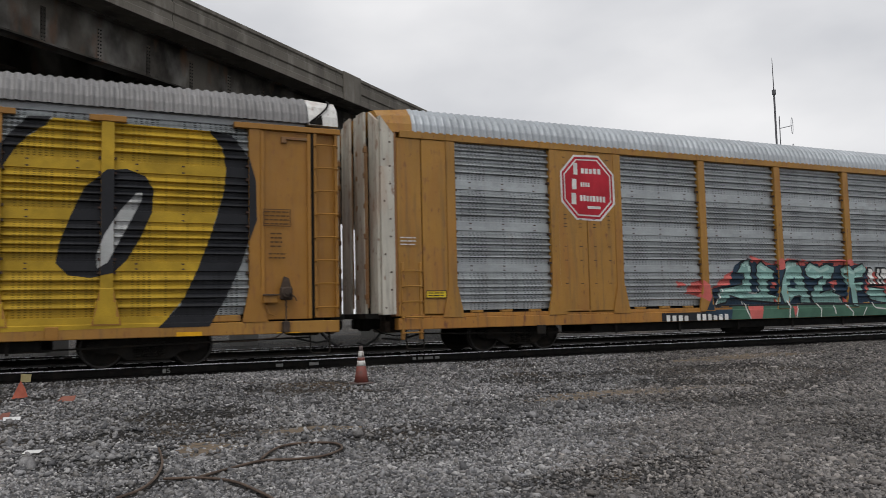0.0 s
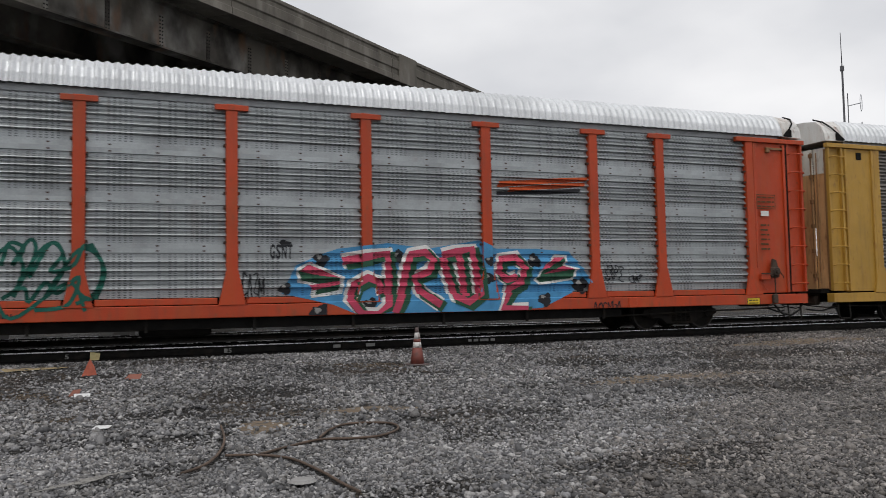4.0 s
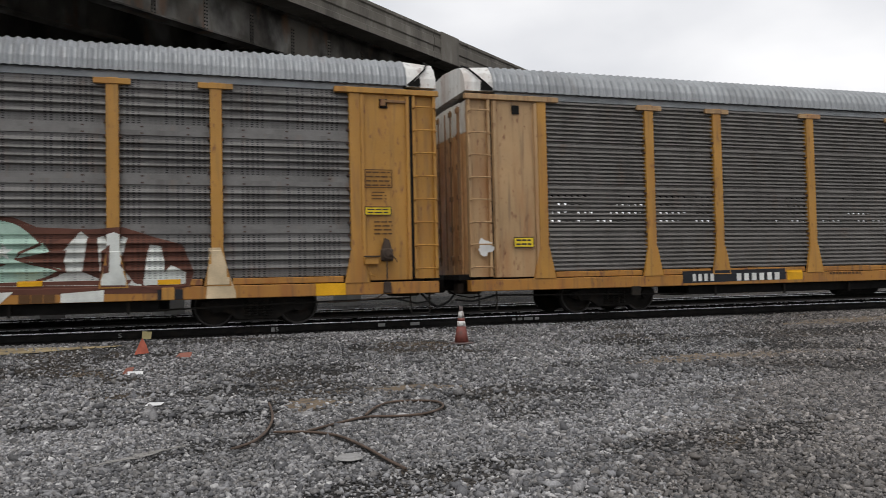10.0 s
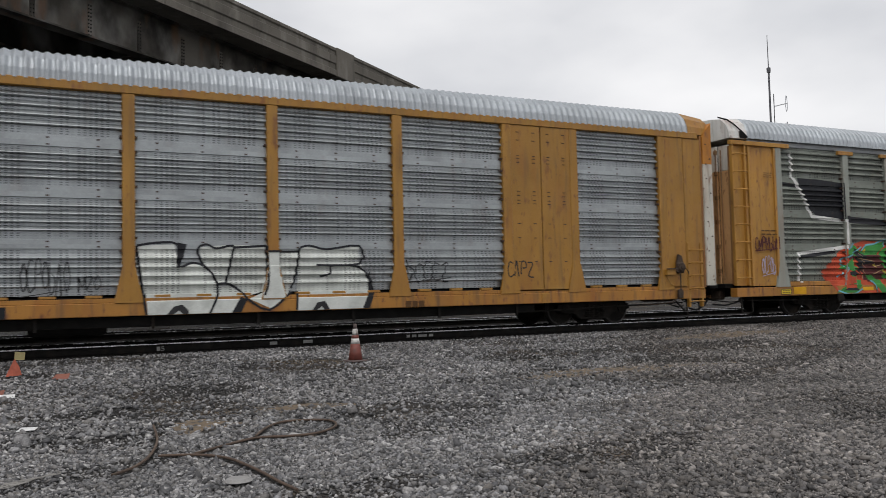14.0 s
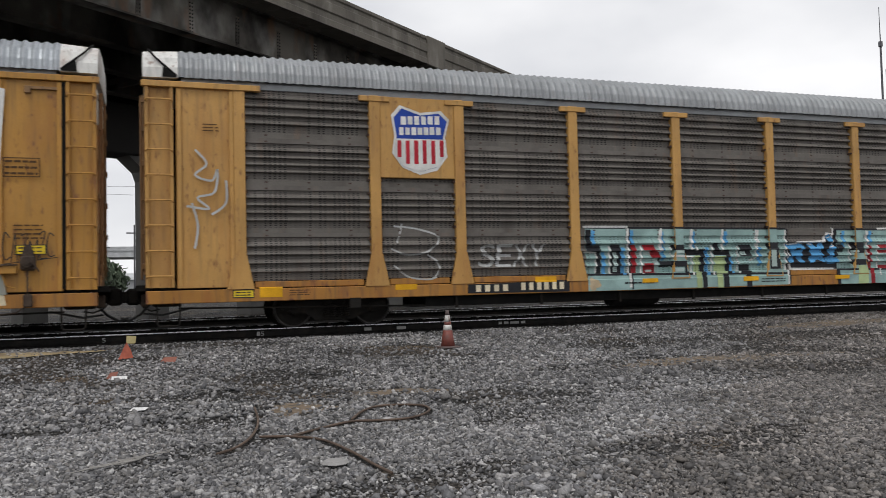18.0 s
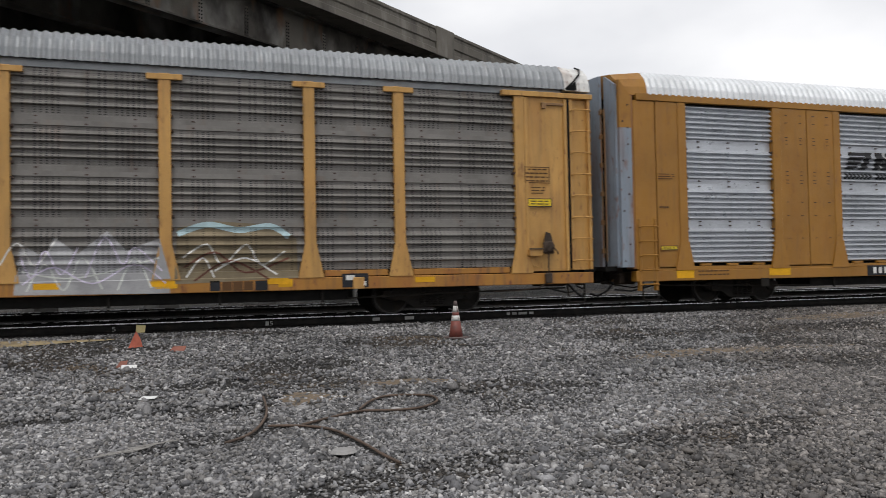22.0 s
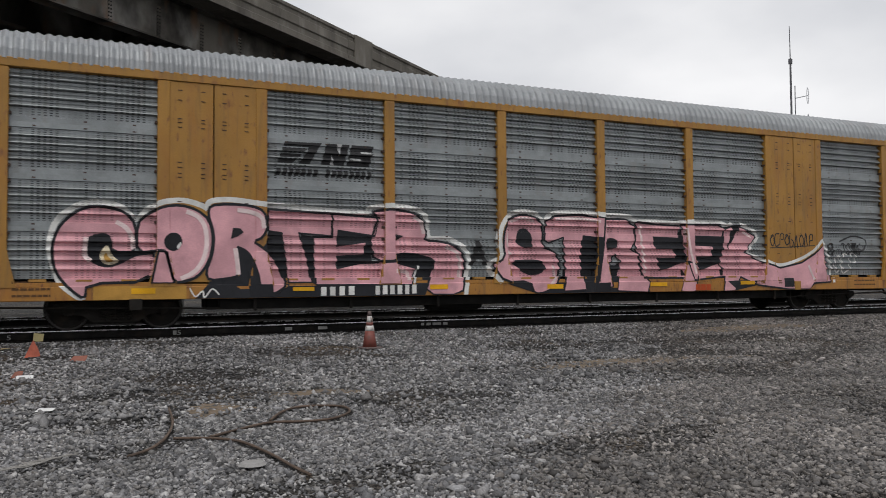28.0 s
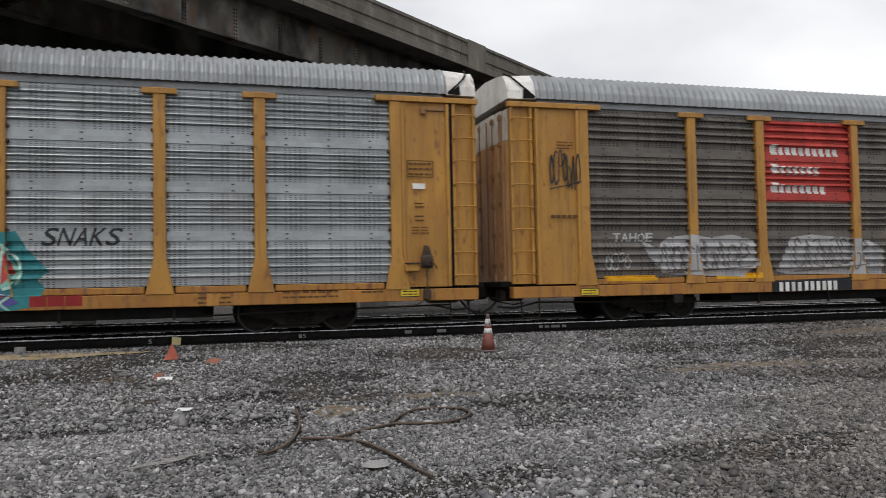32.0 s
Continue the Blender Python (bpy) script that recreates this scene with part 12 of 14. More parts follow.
art("gryw", 3).curve([(-3.56, 1.64), (-3.27, 1.67)], 0.03)
art("gryw", 3).curve([(-2.21, 1.38), (-2.03, 1.41)], 0.03)
art("gryw", 3).curve([(-1.02, 1.59), (-0.70, 1.64)], 0.03)
art("gryw", 3).curve([(-0.94, 1.45), (-0.62, 1.39)], 0.03)
art("skyd", 4).poly(rounded([(-4.37, 1.27), (-4.24, 1.60), (-4.03, 1.75), (-3.92, 1.61), (-3.81, 1.22), (-4.30, 1.17)]))
art("palew", 4).poly(rounded([(-3.15, 1.61), (-2.97, 1.70), (-2.79, 1.58), (-2.55, 1.69), (-2.44, 1.54), (-2.73, 1.30), (-2.97, 1.43)]))
art("blk", 5).curve([(-3.04, 1.62), (-2.82, 1.46), (-2.59, 1.58)], 0.04)
art("sand", 4).poly(rounded([(-1.68, 1.68), (-1.57, 1.93), (-1.47, 1.77), (-1.22, 1.74), (-1.35, 1.58), (-1.65, 1.59)]))
art("skyd", 4).poly(rounded([(-0.65, 1.30), (-0.20, 1.10), (-0.32, 0.96), (-0.59, 1.05)]))
art("skyb", 4).poly(rounded([(-0.52, 0.94), (-0.02, 0.91), (-0.09, 0.68), (-0.49, 0.70)]))
art("ysp", 4).poly(rounded([(-0.82, 0.90), (-0.59, 0.94), (-0.54, 0.76), (-0.79, 0.69)]))
art("lilacw", 5).curve([(0.23, 1.67), (0.41, 1.77), (0.61, 1.72), (1.10, 1.10), (1.01, 1.00), (0.66, 1.10), (0.26, 1.50), (0.23, 1.67)], 0.045)
art("lilacw", 5).curve([(0.35, 1.50), (0.46, 1.62), (0.50, 1.45)], 0.04)
art("lilacw", 5).curve([(0.50, 1.36), (0.64, 1.48)], 0.04)
art("lilacw", 5).curve([(0.64, 1.27), (0.78, 1.36)], 0.04)
art("lilacw", 5).curve([(0.78, 1.13), (0.92, 1.25), (0.95, 1.10)], 0.04)
art("whi", 4).scrawl(-4.55, 0.73, -3.68, 0.88, 0.03, 5, 7)
art("whi", 4).scrawl(-2.04, 0.73, -1.31, 0.90, 0.035, 6, 4)
art("whi", 4).scrawl(0.27, 0.73, 0.76, 0.83, 0.03, 7, 4)
art("mintd", 1).poly(rounded([(1.24, 1.07), (1.56, 1.69), (2.03, 1.97), (2.59, 2.09), (2.97, 2.02), (3.36, 2.10), (3.96, 2.06), (4.57, 2.12), (5.20, 2.13), (5.73, 2.11), (6.05, 1.92), (6.70, 1.57), (6.83, 1.25), (6.90, 0.89), (1.24, 0.93)]))
art("ysp", 2).poly(rounded([(1.28, 1.51), (1.47, 1.54), (1.51, 1.13), (1.28, 1.10)]))
art("blk", 2).poly([(1.60, 1.07), (1.64, 1.39), (1.83, 1.72), (2.10, 1.84), (2.59, 2.00), (2.68, 1.77), (3.07, 1.99), (3.22, 1.84), (3.76, 2.00), (3.91, 1.85), (4.40, 1.98), (4.56, 1.85), (5.09, 2.02), (5.29, 1.74), (5.62, 2.03), (5.94, 1.73), (6.09, 1.89), (6.25, 1.41), (6.80, 1.08), (6.78, 0.66), (1.81, 0.70)])
art("mintw", 3).line([(1.60, 1.10), (1.64, 1.39), (1.83, 1.72), (2.10, 1.84)], 0.05)
art("mintw", 3).line([(2.10, 1.91), (2.55, 1.99), (2.68, 1.62), (2.76, 1.02)], 0.05)
art("mintw", 3).line([(2.40, 1.84), (2.41, 0.98)], 0.05)
art("mintw", 3).line([(2.17, 1.69), (2.29, 1.39)], 0.05)
art("mintw", 3).line([(2.66, 1.77), (3.11, 1.97), (3.28, 1.67), (3.51, 1.70), (3.74, 1.28), (3.77, 1.00)], 0.05)
art("mintw", 3).line([(3.26, 1.81), (3.76, 1.98), (3.95, 1.68)], 0.05)
art("mintw", 3).line([(3.54, 1.31), (3.78, 1.28)], 0.05)
art("mintw", 3).line([(3.95, 1.83), (4.47, 1.98), (4.60, 1.56), (4.71, 1.28), (4.92, 1.25), (4.90, 0.70)], 0.05)
art("mintw", 3).line([(3.95, 1.79), (4.18, 1.09), (4.06, 0.71)], 0.05)
art("mintw", 3).line([(4.48, 1.85), (5.15, 2.04), (5.23, 1.75), (5.40, 1.74), (5.39, 1.44), (5.65, 1.44), (5.63, 0.93)], 0.05)
art("mintw", 3).line([(5.23, 1.80), (5.73, 2.04), (6.00, 1.73), (6.14, 1.92), (6.21, 1.44), (6.87, 1.12)], 0.05)
art("mintw", 3).line([(2.76, 0.95), (2.67, 0.72)], 0.05)
art("mintw", 3).line([(3.77, 0.94), (3.68, 0.71)], 0.05)
art("mintw", 3).line([(5.63, 0.90), (5.67, 0.71)], 0.05)
art("mintd", 3).curve([(2.77, 1.62), (3.06, 1.70)], 0.04)
art("mintd", 3).curve([(2.86, 1.40), (3.25, 1.46)], 0.04)
art("mintd", 3).curve([(4.25, 1.71), (4.46, 1.68)], 0.04)
art("mintd", 3).curve([(4.76, 1.64), (5.08, 1.72)], 0.04)
art("mintd", 3).curve([(5.72, 1.65), (5.86, 1.41)], 0.04)
art("mintd", 3).curve([(1.92, 1.54), (2.05, 1.32)], 0.04)
art("palew", 2).scrawl(1.40, 1.92, 2.03, 2.18, 0.035, 3, 3)
art("palew", 2).scrawl(2.88, 2.17, 3.65, 2.36, 0.035, 4, 4)
art("palew", 2).scrawl(5.75, 1.95, 6.73, 2.32, 0.035, 5, 5)
art("frostg", 1).poly(rounded([(6.98, 1.13), (7.20, 1.49), (7.39, 1.74), (7.74, 1.86), (8.20, 1.80), (8.69, 1.89), (9.30, 1.93), (10.30, 1.86), (10.28, 1.42), (9.91, 1.14), (10.00, 0.75), (7.13, 0.77)]))
art("palew", 2).curve([(7.03, 1.21), (7.24, 1.54), (7.43, 1.79), (7.76, 1.86), (8.04, 1.81)], 0.05)
art("sheetk", 2).curve([(7.66, 1.66), (7.48, 1.16)], 0.045)
art("sheetk", 2).curve([(8.20, 1.78), (8.31, 1.41), (8.20, 1.08)], 0.045)
art("sheetk", 2).curve([(7.84, 1.45), (8.12, 1.48)], 0.045)
art("sheetk", 2).curve([(8.68, 1.82), (8.50, 1.42), (8.91, 1.45)], 0.045)
art("sheetk", 2).curve([(9.29, 1.90), (9.32, 1.16)], 0.045)
art("sheetk", 2).curve([(9.66, 1.76), (9.77, 1.28)], 0.045)
art("sheetk", 2).curve([(8.29, 0.91), (8.77, 1.05)], 0.045)
art("sheetk", 2).curve([(9.25, 0.82), (9.63, 0.99)], 0.045)
art("coral", 2).poly(rounded([(8.42, 1.82), (8.45, 2.12), (8.76, 1.96), (9.11, 2.06), (9.05, 1.82), (8.75, 1.75)]))
art("frost", 1).poly(rounded([(10.99, 1.14), (11.17, 1.78), (11.43, 1.67), (11.81, 1.71), (12.00, 1.18), (11.56, 0.89)]))
art("ink2", 1).scrawl(10.45, 1.94, 12.16, 2.25, 0.05, 5, 9)
art("whi", 2).outline(10.72, 1.60, 11.13, 1.88, 0.04)
art("palew", 4).poly(rounded([(-10.41, 1.99), (-10.25, 2.06), (-10.08, 2.04), (-9.95, 1.86), (-9.83, 1.82), (-9.79, 1.67), (-9.93, 1.60), (-9.99, 1.44), (-10.14, 1.44), (-10.04, 1.69), (-10.21, 1.63), (-10.32, 1.79)]))
art("lime2", 4).poly(rounded([(-9.97, 1.44), (-9.87, 1.58), (-9.72, 1.61), (-9.55, 1.58), (-9.44, 1.45)]))
art("coral", 5).poly(rounded([(-9.55, 1.13), (-9.42, 1.27), (-9.20, 1.31), (-8.99, 1.27), (-8.84, 1.11), (-8.81, 1.01), (-9.04, 1.06), (-9.31, 1.05)]))
art("coral", 5).poly(rounded([(-10.31, 1.35), (-10.11, 1.27), (-9.84, 1.11), (-9.76, 1.02), (-10.03, 1.02), (-10.26, 1.16)]))
art("lilac", 5).curve([(-12.30, 1.97), (-11.74, 1.97), (-11.07, 1.95), (-10.97, 2.03), (-10.77, 2.00), (-10.52, 1.94)], 0.06)
art("seaw", 5).curve([(-11.35, 1.26), (-10.56, 1.28)], 0.06)
art("seaw", 5).curve([(-11.35, 1.14), (-10.56, 1.14)], 0.06)
art("ink2", 5).curve([(-11.78, 1.37), (-11.85, 1.22), (-11.52, 1.18), (-11.58, 1.05)], 0.035)
art.done()

art = Art(car_m, "B", False)
art("whi", 1).curve([(-10.55, 0.59), (-10.93, 0.90), (-11.06, 1.19), (-11.15, 1.54), (-11.13, 1.86), (-11.02, 2.15), (-10.80, 2.35), (-10.55, 2.48), (-10.20, 2.50), (-9.89, 2.42), (-9.62, 2.19), (-9.41, 2.39), (-9.11, 2.54), (-8.73, 2.58), (-8.40, 2.50), (-8.26, 2.42)], 0.11)
art("whi", 1).curve([(-8.26, 2.42), (-8.21, 2.58), (-7.78, 2.63), (-7.08, 2.56), (-6.36, 2.52), (-5.61, 2.48), (-4.77, 2.45)], 0.11)
art("whi", 1).curve([(-4.76, 2.45), (-4.73, 2.56), (-4.16, 2.63), (-3.61, 2.55), (-3.36, 2.34), (-3.31, 1.93), (-2.84, 1.91), (-2.45, 1.72), (-2.30, 1.42), (-2.37, 1.02), (-2.43, 0.60)], 0.11)
art("blk", 2).poly([(-7.00, 2.00), (-6.73, 1.96), (-6.66, 1.46), (-6.58, 0.85), (-3.69, 0.85), (-3.65, 1.21), (-4.10, 1.37), (-4.10, 1.55), (-3.55, 1.53), (-3.14, 1.40), (-3.26, 1.13), (-3.46, 0.60), (-3.52, 0.50), (-7.89, 0.54), (-8.50, 0.56), (-8.21, 0.95), (-7.62, 1.06), (-7.73, 1.67), (-7.48, 1.58), (-7.32, 1.37), (-7.08, 1.74)])
art("blk", 2).poly([(-6.32, 1.95), (-5.99, 1.89), (-5.99, 0.85), (-6.12, 0.93)])
art("blk", 2).poly([(-5.51, 2.04), (-4.65, 1.97), (-4.73, 1.33), (-5.51, 1.21)])
art("blk", 2).poly(rounded([(-10.54, 1.73), (-10.40, 1.86), (-10.17, 1.90), (-10.06, 1.77), (-10.04, 1.54), (-9.16, 1.60), (-9.53, 1.48), (-9.78, 1.36), (-9.99, 1.26), (-10.14, 1.24), (-10.36, 1.30), (-10.51, 1.44)]))
art("pink", 3).poly(rounded([(-9.63, 2.11), (-9.82, 2.32), (-10.10, 2.41), (-10.40, 2.43), (-10.65, 2.34), (-10.89, 2.15), (-11.03, 1.94), (-11.11, 1.65), (-11.10, 1.38), (-11.03, 1.11), (-10.81, 0.83), (-10.53, 0.61), (-10.51, 0.93), (-9.36, 0.95), (-9.23, 1.52), (-9.53, 1.51), (-9.68, 1.46), (-9.92, 1.32), (-10.14, 1.25), (-10.34, 1.31), (-10.49, 1.44), (-10.54, 1.62), (-10.51, 1.76), (-10.40, 1.84), (-10.20, 1.89), (-10.09, 1.82), (-10.06, 1.53), (-9.60, 1.53)]))
art("pink", 3).poly(rounded([(-9.60, 2.11), (-9.40, 2.30), (-9.11, 2.45), (-8.79, 2.49), (-8.46, 2.40), (-8.23, 2.20), (-8.15, 1.85), (-8.19, 1.51), (-8.29, 1.26), (-8.45, 1.05), (-8.67, 0.96), (-8.91, 0.93), (-9.00, 1.28), (-9.07, 1.56), (-9.16, 1.58), (-9.60, 1.52)]))
art("pink", 3).poly([(-9.21, 1.56), (-9.05, 1.54), (-8.91, 0.93), (-9.33, 0.93)])
art("pink", 3).poly(rounded([(-8.26, 2.33), (-8.21, 2.50), (-7.84, 2.54), (-7.38, 2.52), (-7.11, 2.41), (-7.04, 2.11), (-7.13, 1.87), (-7.34, 1.77), (-7.18, 1.67), (-6.90, 1.46), (-6.76, 1.18), (-6.63, 0.86), (-6.87, 0.69), (-7.20, 0.60), (-7.21, 0.99), (-7.34, 1.37), (-7.46, 1.57), (-7.72, 1.69), (-7.63, 1.07), (-7.83, 1.01), (-8.23, 0.97), (-8.30, 1.14), (-8.16, 1.51), (-8.13, 1.91)]))
art("pink", 3).poly([(-7.02, 2.46), (-5.61, 2.41), (-5.64, 1.92), (-6.36, 1.97), (-6.18, 1.46), (-6.09, 0.92), (-6.60, 0.92), (-6.66, 1.46), (-6.73, 1.97), (-7.01, 2.01)])
art("pink", 3).poly([(-5.61, 2.41), (-4.50, 2.35), (-4.64, 1.93), (-5.49, 2.04), (-5.52, 1.71), (-4.86, 1.81), (-4.90, 1.51), (-5.51, 1.47), (-5.54, 1.22), (-4.97, 1.34), (-4.17, 1.37), (-3.66, 1.22), (-3.79, 0.84), (-5.99, 0.86), (-6.05, 1.46), (-6.03, 1.89), (-5.61, 1.89)])
art("pink", 3).poly(rounded([(-4.74, 2.48), (-4.17, 2.55), (-3.68, 2.48), (-3.45, 2.29), (-3.38, 1.99), (-3.44, 1.86), (-2.91, 1.83), (-2.55, 1.68), (-2.41, 1.42), (-2.45, 1.02), (-2.52, 0.60), (-3.49, 0.62), (-3.27, 1.16), (-3.17, 1.41), (-3.55, 1.52), (-4.10, 1.56), (-4.13, 1.38), (-4.64, 1.38), (-4.75, 1.78), (-4.70, 1.93), (-4.54, 2.35)]))
art("blk", 4).line(rounded([(-9.63, 2.11), (-9.82, 2.32), (-10.10, 2.41), (-10.40, 2.43), (-10.65, 2.34), (-10.89, 2.15), (-11.03, 1.94), (-11.11, 1.65), (-11.10, 1.38), (-11.03, 1.11), (-10.81, 0.83), (-10.53, 0.61), (-10.51, 0.93), (-9.36, 0.95), (-9.23, 1.52), (-9.53, 1.51), (-9.68, 1.46), (-9.92, 1.32), (-10.14, 1.25), (-10.34, 1.31), (-10.49, 1.44), (-10.54, 1.62), (-10.51, 1.76), (-10.40, 1.84), (-10.20, 1.89), (-10.09, 1.82), (-10.06, 1.53), (-9.60, 1.53), (-9.63, 2.11)]), 0.055)
art("blk", 4).line(rounded([(-9.60, 2.11), (-9.40, 2.30), (-9.11, 2.45), (-8.79, 2.49), (-8.46, 2.40), (-8.23, 2.20), (-8.15, 1.85), (-8.19, 1.51), (-8.29, 1.26), (-8.45, 1.05), (-8.67, 0.96), (-8.91, 0.93), (-9.00, 1.28), (-9.07, 1.56), (-9.16, 1.58), (-9.60, 1.52), (-9.60, 2.11)]), 0.055)
art("blk", 4).line(rounded([(-8.26, 2.33), (-8.21, 2.50), (-7.84, 2.54), (-7.38, 2.52), (-7.11, 2.41), (-7.04, 2.11), (-7.13, 1.87), (-7.34, 1.77), (-7.18, 1.67), (-6.90, 1.46), (-6.76, 1.18), (-6.63, 0.86), (-6.87, 0.69), (-7.20, 0.60), (-7.21, 0.99), (-7.34, 1.37), (-7.46, 1.57), (-7.72, 1.69), (-7.63, 1.07), (-7.83, 1.01), (-8.23, 0.97), (-8.30, 1.14), (-8.16, 1.51), (-8.13, 1.91), (-8.26, 2.33)]), 0.055)
art("blk", 4).line(rounded([(-4.74, 2.48), (-4.17, 2.55), (-3.68, 2.48), (-3.45, 2.29), (-3.38, 1.99), (-3.44, 1.86), (-2.91, 1.83), (-2.55, 1.68), (-2.41, 1.42), (-2.45, 1.02), (-2.52, 0.60), (-3.49, 0.62), (-3.27, 1.16), (-3.17, 1.41), (-3.55, 1.52), (-4.10, 1.56), (-4.13, 1.38), (-4.64, 1.38), (-4.75, 1.78), (-4.70, 1.93), (-4.54, 2.35), (-4.74, 2.48)]), 0.055)
art("blk", 4).line([(-7.02, 2.46), (-5.61, 2.41), (-5.64, 1.92), (-6.36, 1.97), (-6.18, 1.46), (-6.09, 0.92), (-6.60, 0.92), (-6.66, 1.46), (-6.73, 1.97), (-7.01, 2.01), (-7.02, 2.46)], 0.05)
art("blk", 4).line([(-5.61, 2.41), (-4.50, 2.35), (-4.64, 1.93), (-5.49, 2.04), (-5.52, 1.71), (-4.86, 1.81), (-4.90, 1.51), (-5.51, 1.47), (-5.54, 1.22), (-4.97, 1.34), (-4.17, 1.37), (-3.66, 1.22), (-3.79, 0.84), (-5.99, 0.86), (-6.05, 1.46), (-6.03, 1.89), (-5.61, 1.89), (-5.61, 2.41)], 0.05)
art("blk", 4).line([(-9.21, 1.56), (-9.05, 1.54), (-8.91, 0.93), (-9.33, 0.93), (-9.21, 1.56)], 0.05)
art("blk", 5).poly(rounded([(-9.12, 1.75), (-9.06, 1.88), (-8.94, 1.94), (-8.80, 1.90), (-8.74, 1.75), (-8.80, 1.62), (-8.92, 1.55), (-9.06, 1.61)]))
art("whi", 6).poly(rounded([(-8.87, 1.65), (-8.78, 1.76), (-8.77, 1.68), (-8.84, 1.59)]))
art("blk", 5).poly([(-7.76, 2.05), (-7.60, 2.04), (-7.54, 1.96), (-7.67, 1.87), (-7.80, 1.82)])
art("blk", 5).poly([(-4.18, 1.99), (-3.95, 1.95), (-4.13, 1.84)])
art("cream", 5).poly(rounded([(-10.14, 1.70), (-10.08, 1.53), (-10.01, 1.43), (-9.91, 1.35), (-10.08, 1.28), (-10.22, 1.31), (-10.29, 1.44), (-10.26, 1.55)]))
art("gold", 6).poly(rounded([(-10.16, 1.55), (-10.12, 1.43), (-10.01, 1.36), (-10.14, 1.33), (-10.22, 1.42)]))
art("pinkw", 5).curve([(-8.68, 2.36), (-8.46, 2.26), (-8.32, 2.06), (-8.28, 1.74), (-8.34, 1.42), (-8.51, 1.16), (-8.78, 1.01)], 0.09)
art("pinkw", 5).curve([(-7.67, 2.42), (-7.38, 2.38), (-7.17, 2.27), (-7.12, 2.05)], 0.09)
art("pinkw", 5).curve([(-9.99, 2.13), (-9.82, 2.03), (-9.70, 1.85), (-9.67, 1.59)], 0.09)
art("pinkw", 5).curve([(-10.52, 1.82), (-10.54, 1.49), (-10.44, 1.36)], 0.09)
art("pinkw", 5).curve([(-3.69, 2.39), (-3.50, 2.24), (-3.46, 2.00)], 0.09)
art("pinkw", 5).curve([(-2.91, 1.73), (-2.65, 1.60), (-2.54, 1.39), (-2.57, 1.00)], 0.09)
art("pinkw", 5).curve([(-4.17, 1.16), (-3.87, 1.13), (-3.85, 0.95)], 0.09)
art("pinkw", 5).curve([(-7.71, 1.63), (-7.66, 1.28), (-7.65, 1.09)], 0.09)
art("whi", 5).curve([(-3.59, 1.28), (-3.69, 1.03), (-3.72, 0.88)], 0.05)
art("whi", 6).curve([(-8.61, 0.82), (-8.50, 0.65), (-8.36, 0.76), (-8.32, 0.63), (-8.17, 0.80), (-8.03, 0.68)], 0.03)
art("whi", 1).curve([(-1.47, 0.88), (-1.80, 1.26), (-1.48, 1.49), (-1.52, 1.89), (-1.45, 2.23), (-1.24, 2.49), (-0.83, 2.60), (-0.45, 2.53), (-0.26, 2.37), (0.04, 2.57), (0.84, 2.63), (1.55, 2.57), (2.26, 2.56), (2.55, 2.46), (3.22, 2.45), (3.98, 2.41), (4.04, 2.45), (5.35, 2.48), (5.61, 2.38), (5.82, 2.45)], 0.12)
art("whi", 1).curve([(6.11, 2.46), (6.77, 2.15), (6.42, 1.69), (6.92, 1.46), (7.52, 1.31), (8.30, 1.48), (8.88, 1.73), (9.30, 2.03), (9.63, 1.30), (9.66, 0.80)], 0.09)
art("blk", 2).poly([(-1.39, 0.88), (0.31, 0.87), (0.32, 1.57), (0.91, 2.03), (1.48, 2.01), (1.39, 1.29), (1.88, 1.29), (2.62, 1.58), (2.73, 0.97), (2.91, 0.59), (0.30, 0.43), (-0.51, 0.58)])
art("blk", 2).poly([(0.32, 1.99), (1.48, 2.01), (1.35, 0.69), (0.30, 0.65)])
art("blk", 2).poly([(2.76, 2.17), (4.65, 2.21), (5.55, 2.15), (5.51, 0.96), (2.73, 0.94)])
art("blk", 2).poly([(5.55, 2.35), (6.17, 2.43), (6.45, 1.30), (6.65, 0.75), (5.81, 0.60), (5.45, 0.83)])
art("pink", 3).poly(rounded([(-0.27, 2.30), (-0.48, 2.47), (-0.83, 2.53), (-1.19, 2.44), (-1.38, 2.19), (-1.44, 1.82), (-1.39, 1.48), (-1.71, 1.26), (-1.39, 0.88), (-0.69, 0.91), (-0.59, 0.60), (-0.27, 0.63), (0.06, 0.80), (0.20, 1.15), (0.17, 1.50), (-0.04, 1.68), (-0.30, 1.74)]))
art("pink", 3).poly([(-0.19, 2.37), (0.09, 2.51), (0.84, 2.56), (1.52, 2.49), (1.47, 1.98), (0.91, 2.03), (0.82, 1.50), (0.86, 1.04), (0.92, 0.68), (0.27, 0.65), (0.36, 1.08), (0.32, 1.57), (0.32, 1.99), (-0.09, 1.84), (-0.23, 1.92)])
art("pink", 3).poly([(1.52, 2.47), (2.22, 2.48), (2.49, 2.31), (2.53, 1.88), (2.35, 1.73), (2.62, 1.58), (2.65, 1.22), (2.91, 0.85), (2.82, 0.59), (1.87, 0.64), (1.93, 1.08), (2.02, 1.41), (1.85, 1.58), (1.67, 1.29), (1.73, 0.75), (1.28, 0.69), (1.36, 1.29), (1.45, 1.72)])
art("pink", 3).poly([(2.55, 2.42), (3.22, 2.37), (3.98, 2.35), (3.93, 2.01), (3.09, 2.03), (3.17, 1.74), (3.77, 1.74), (3.86, 1.47), (3.22, 1.47), (3.29, 1.17), (4.15, 1.41), (4.55, 1.29), (4.41, 0.51), (3.93, 0.61), (4.04, 0.96), (2.73, 0.97), (2.65, 1.51), (2.51, 1.73)])
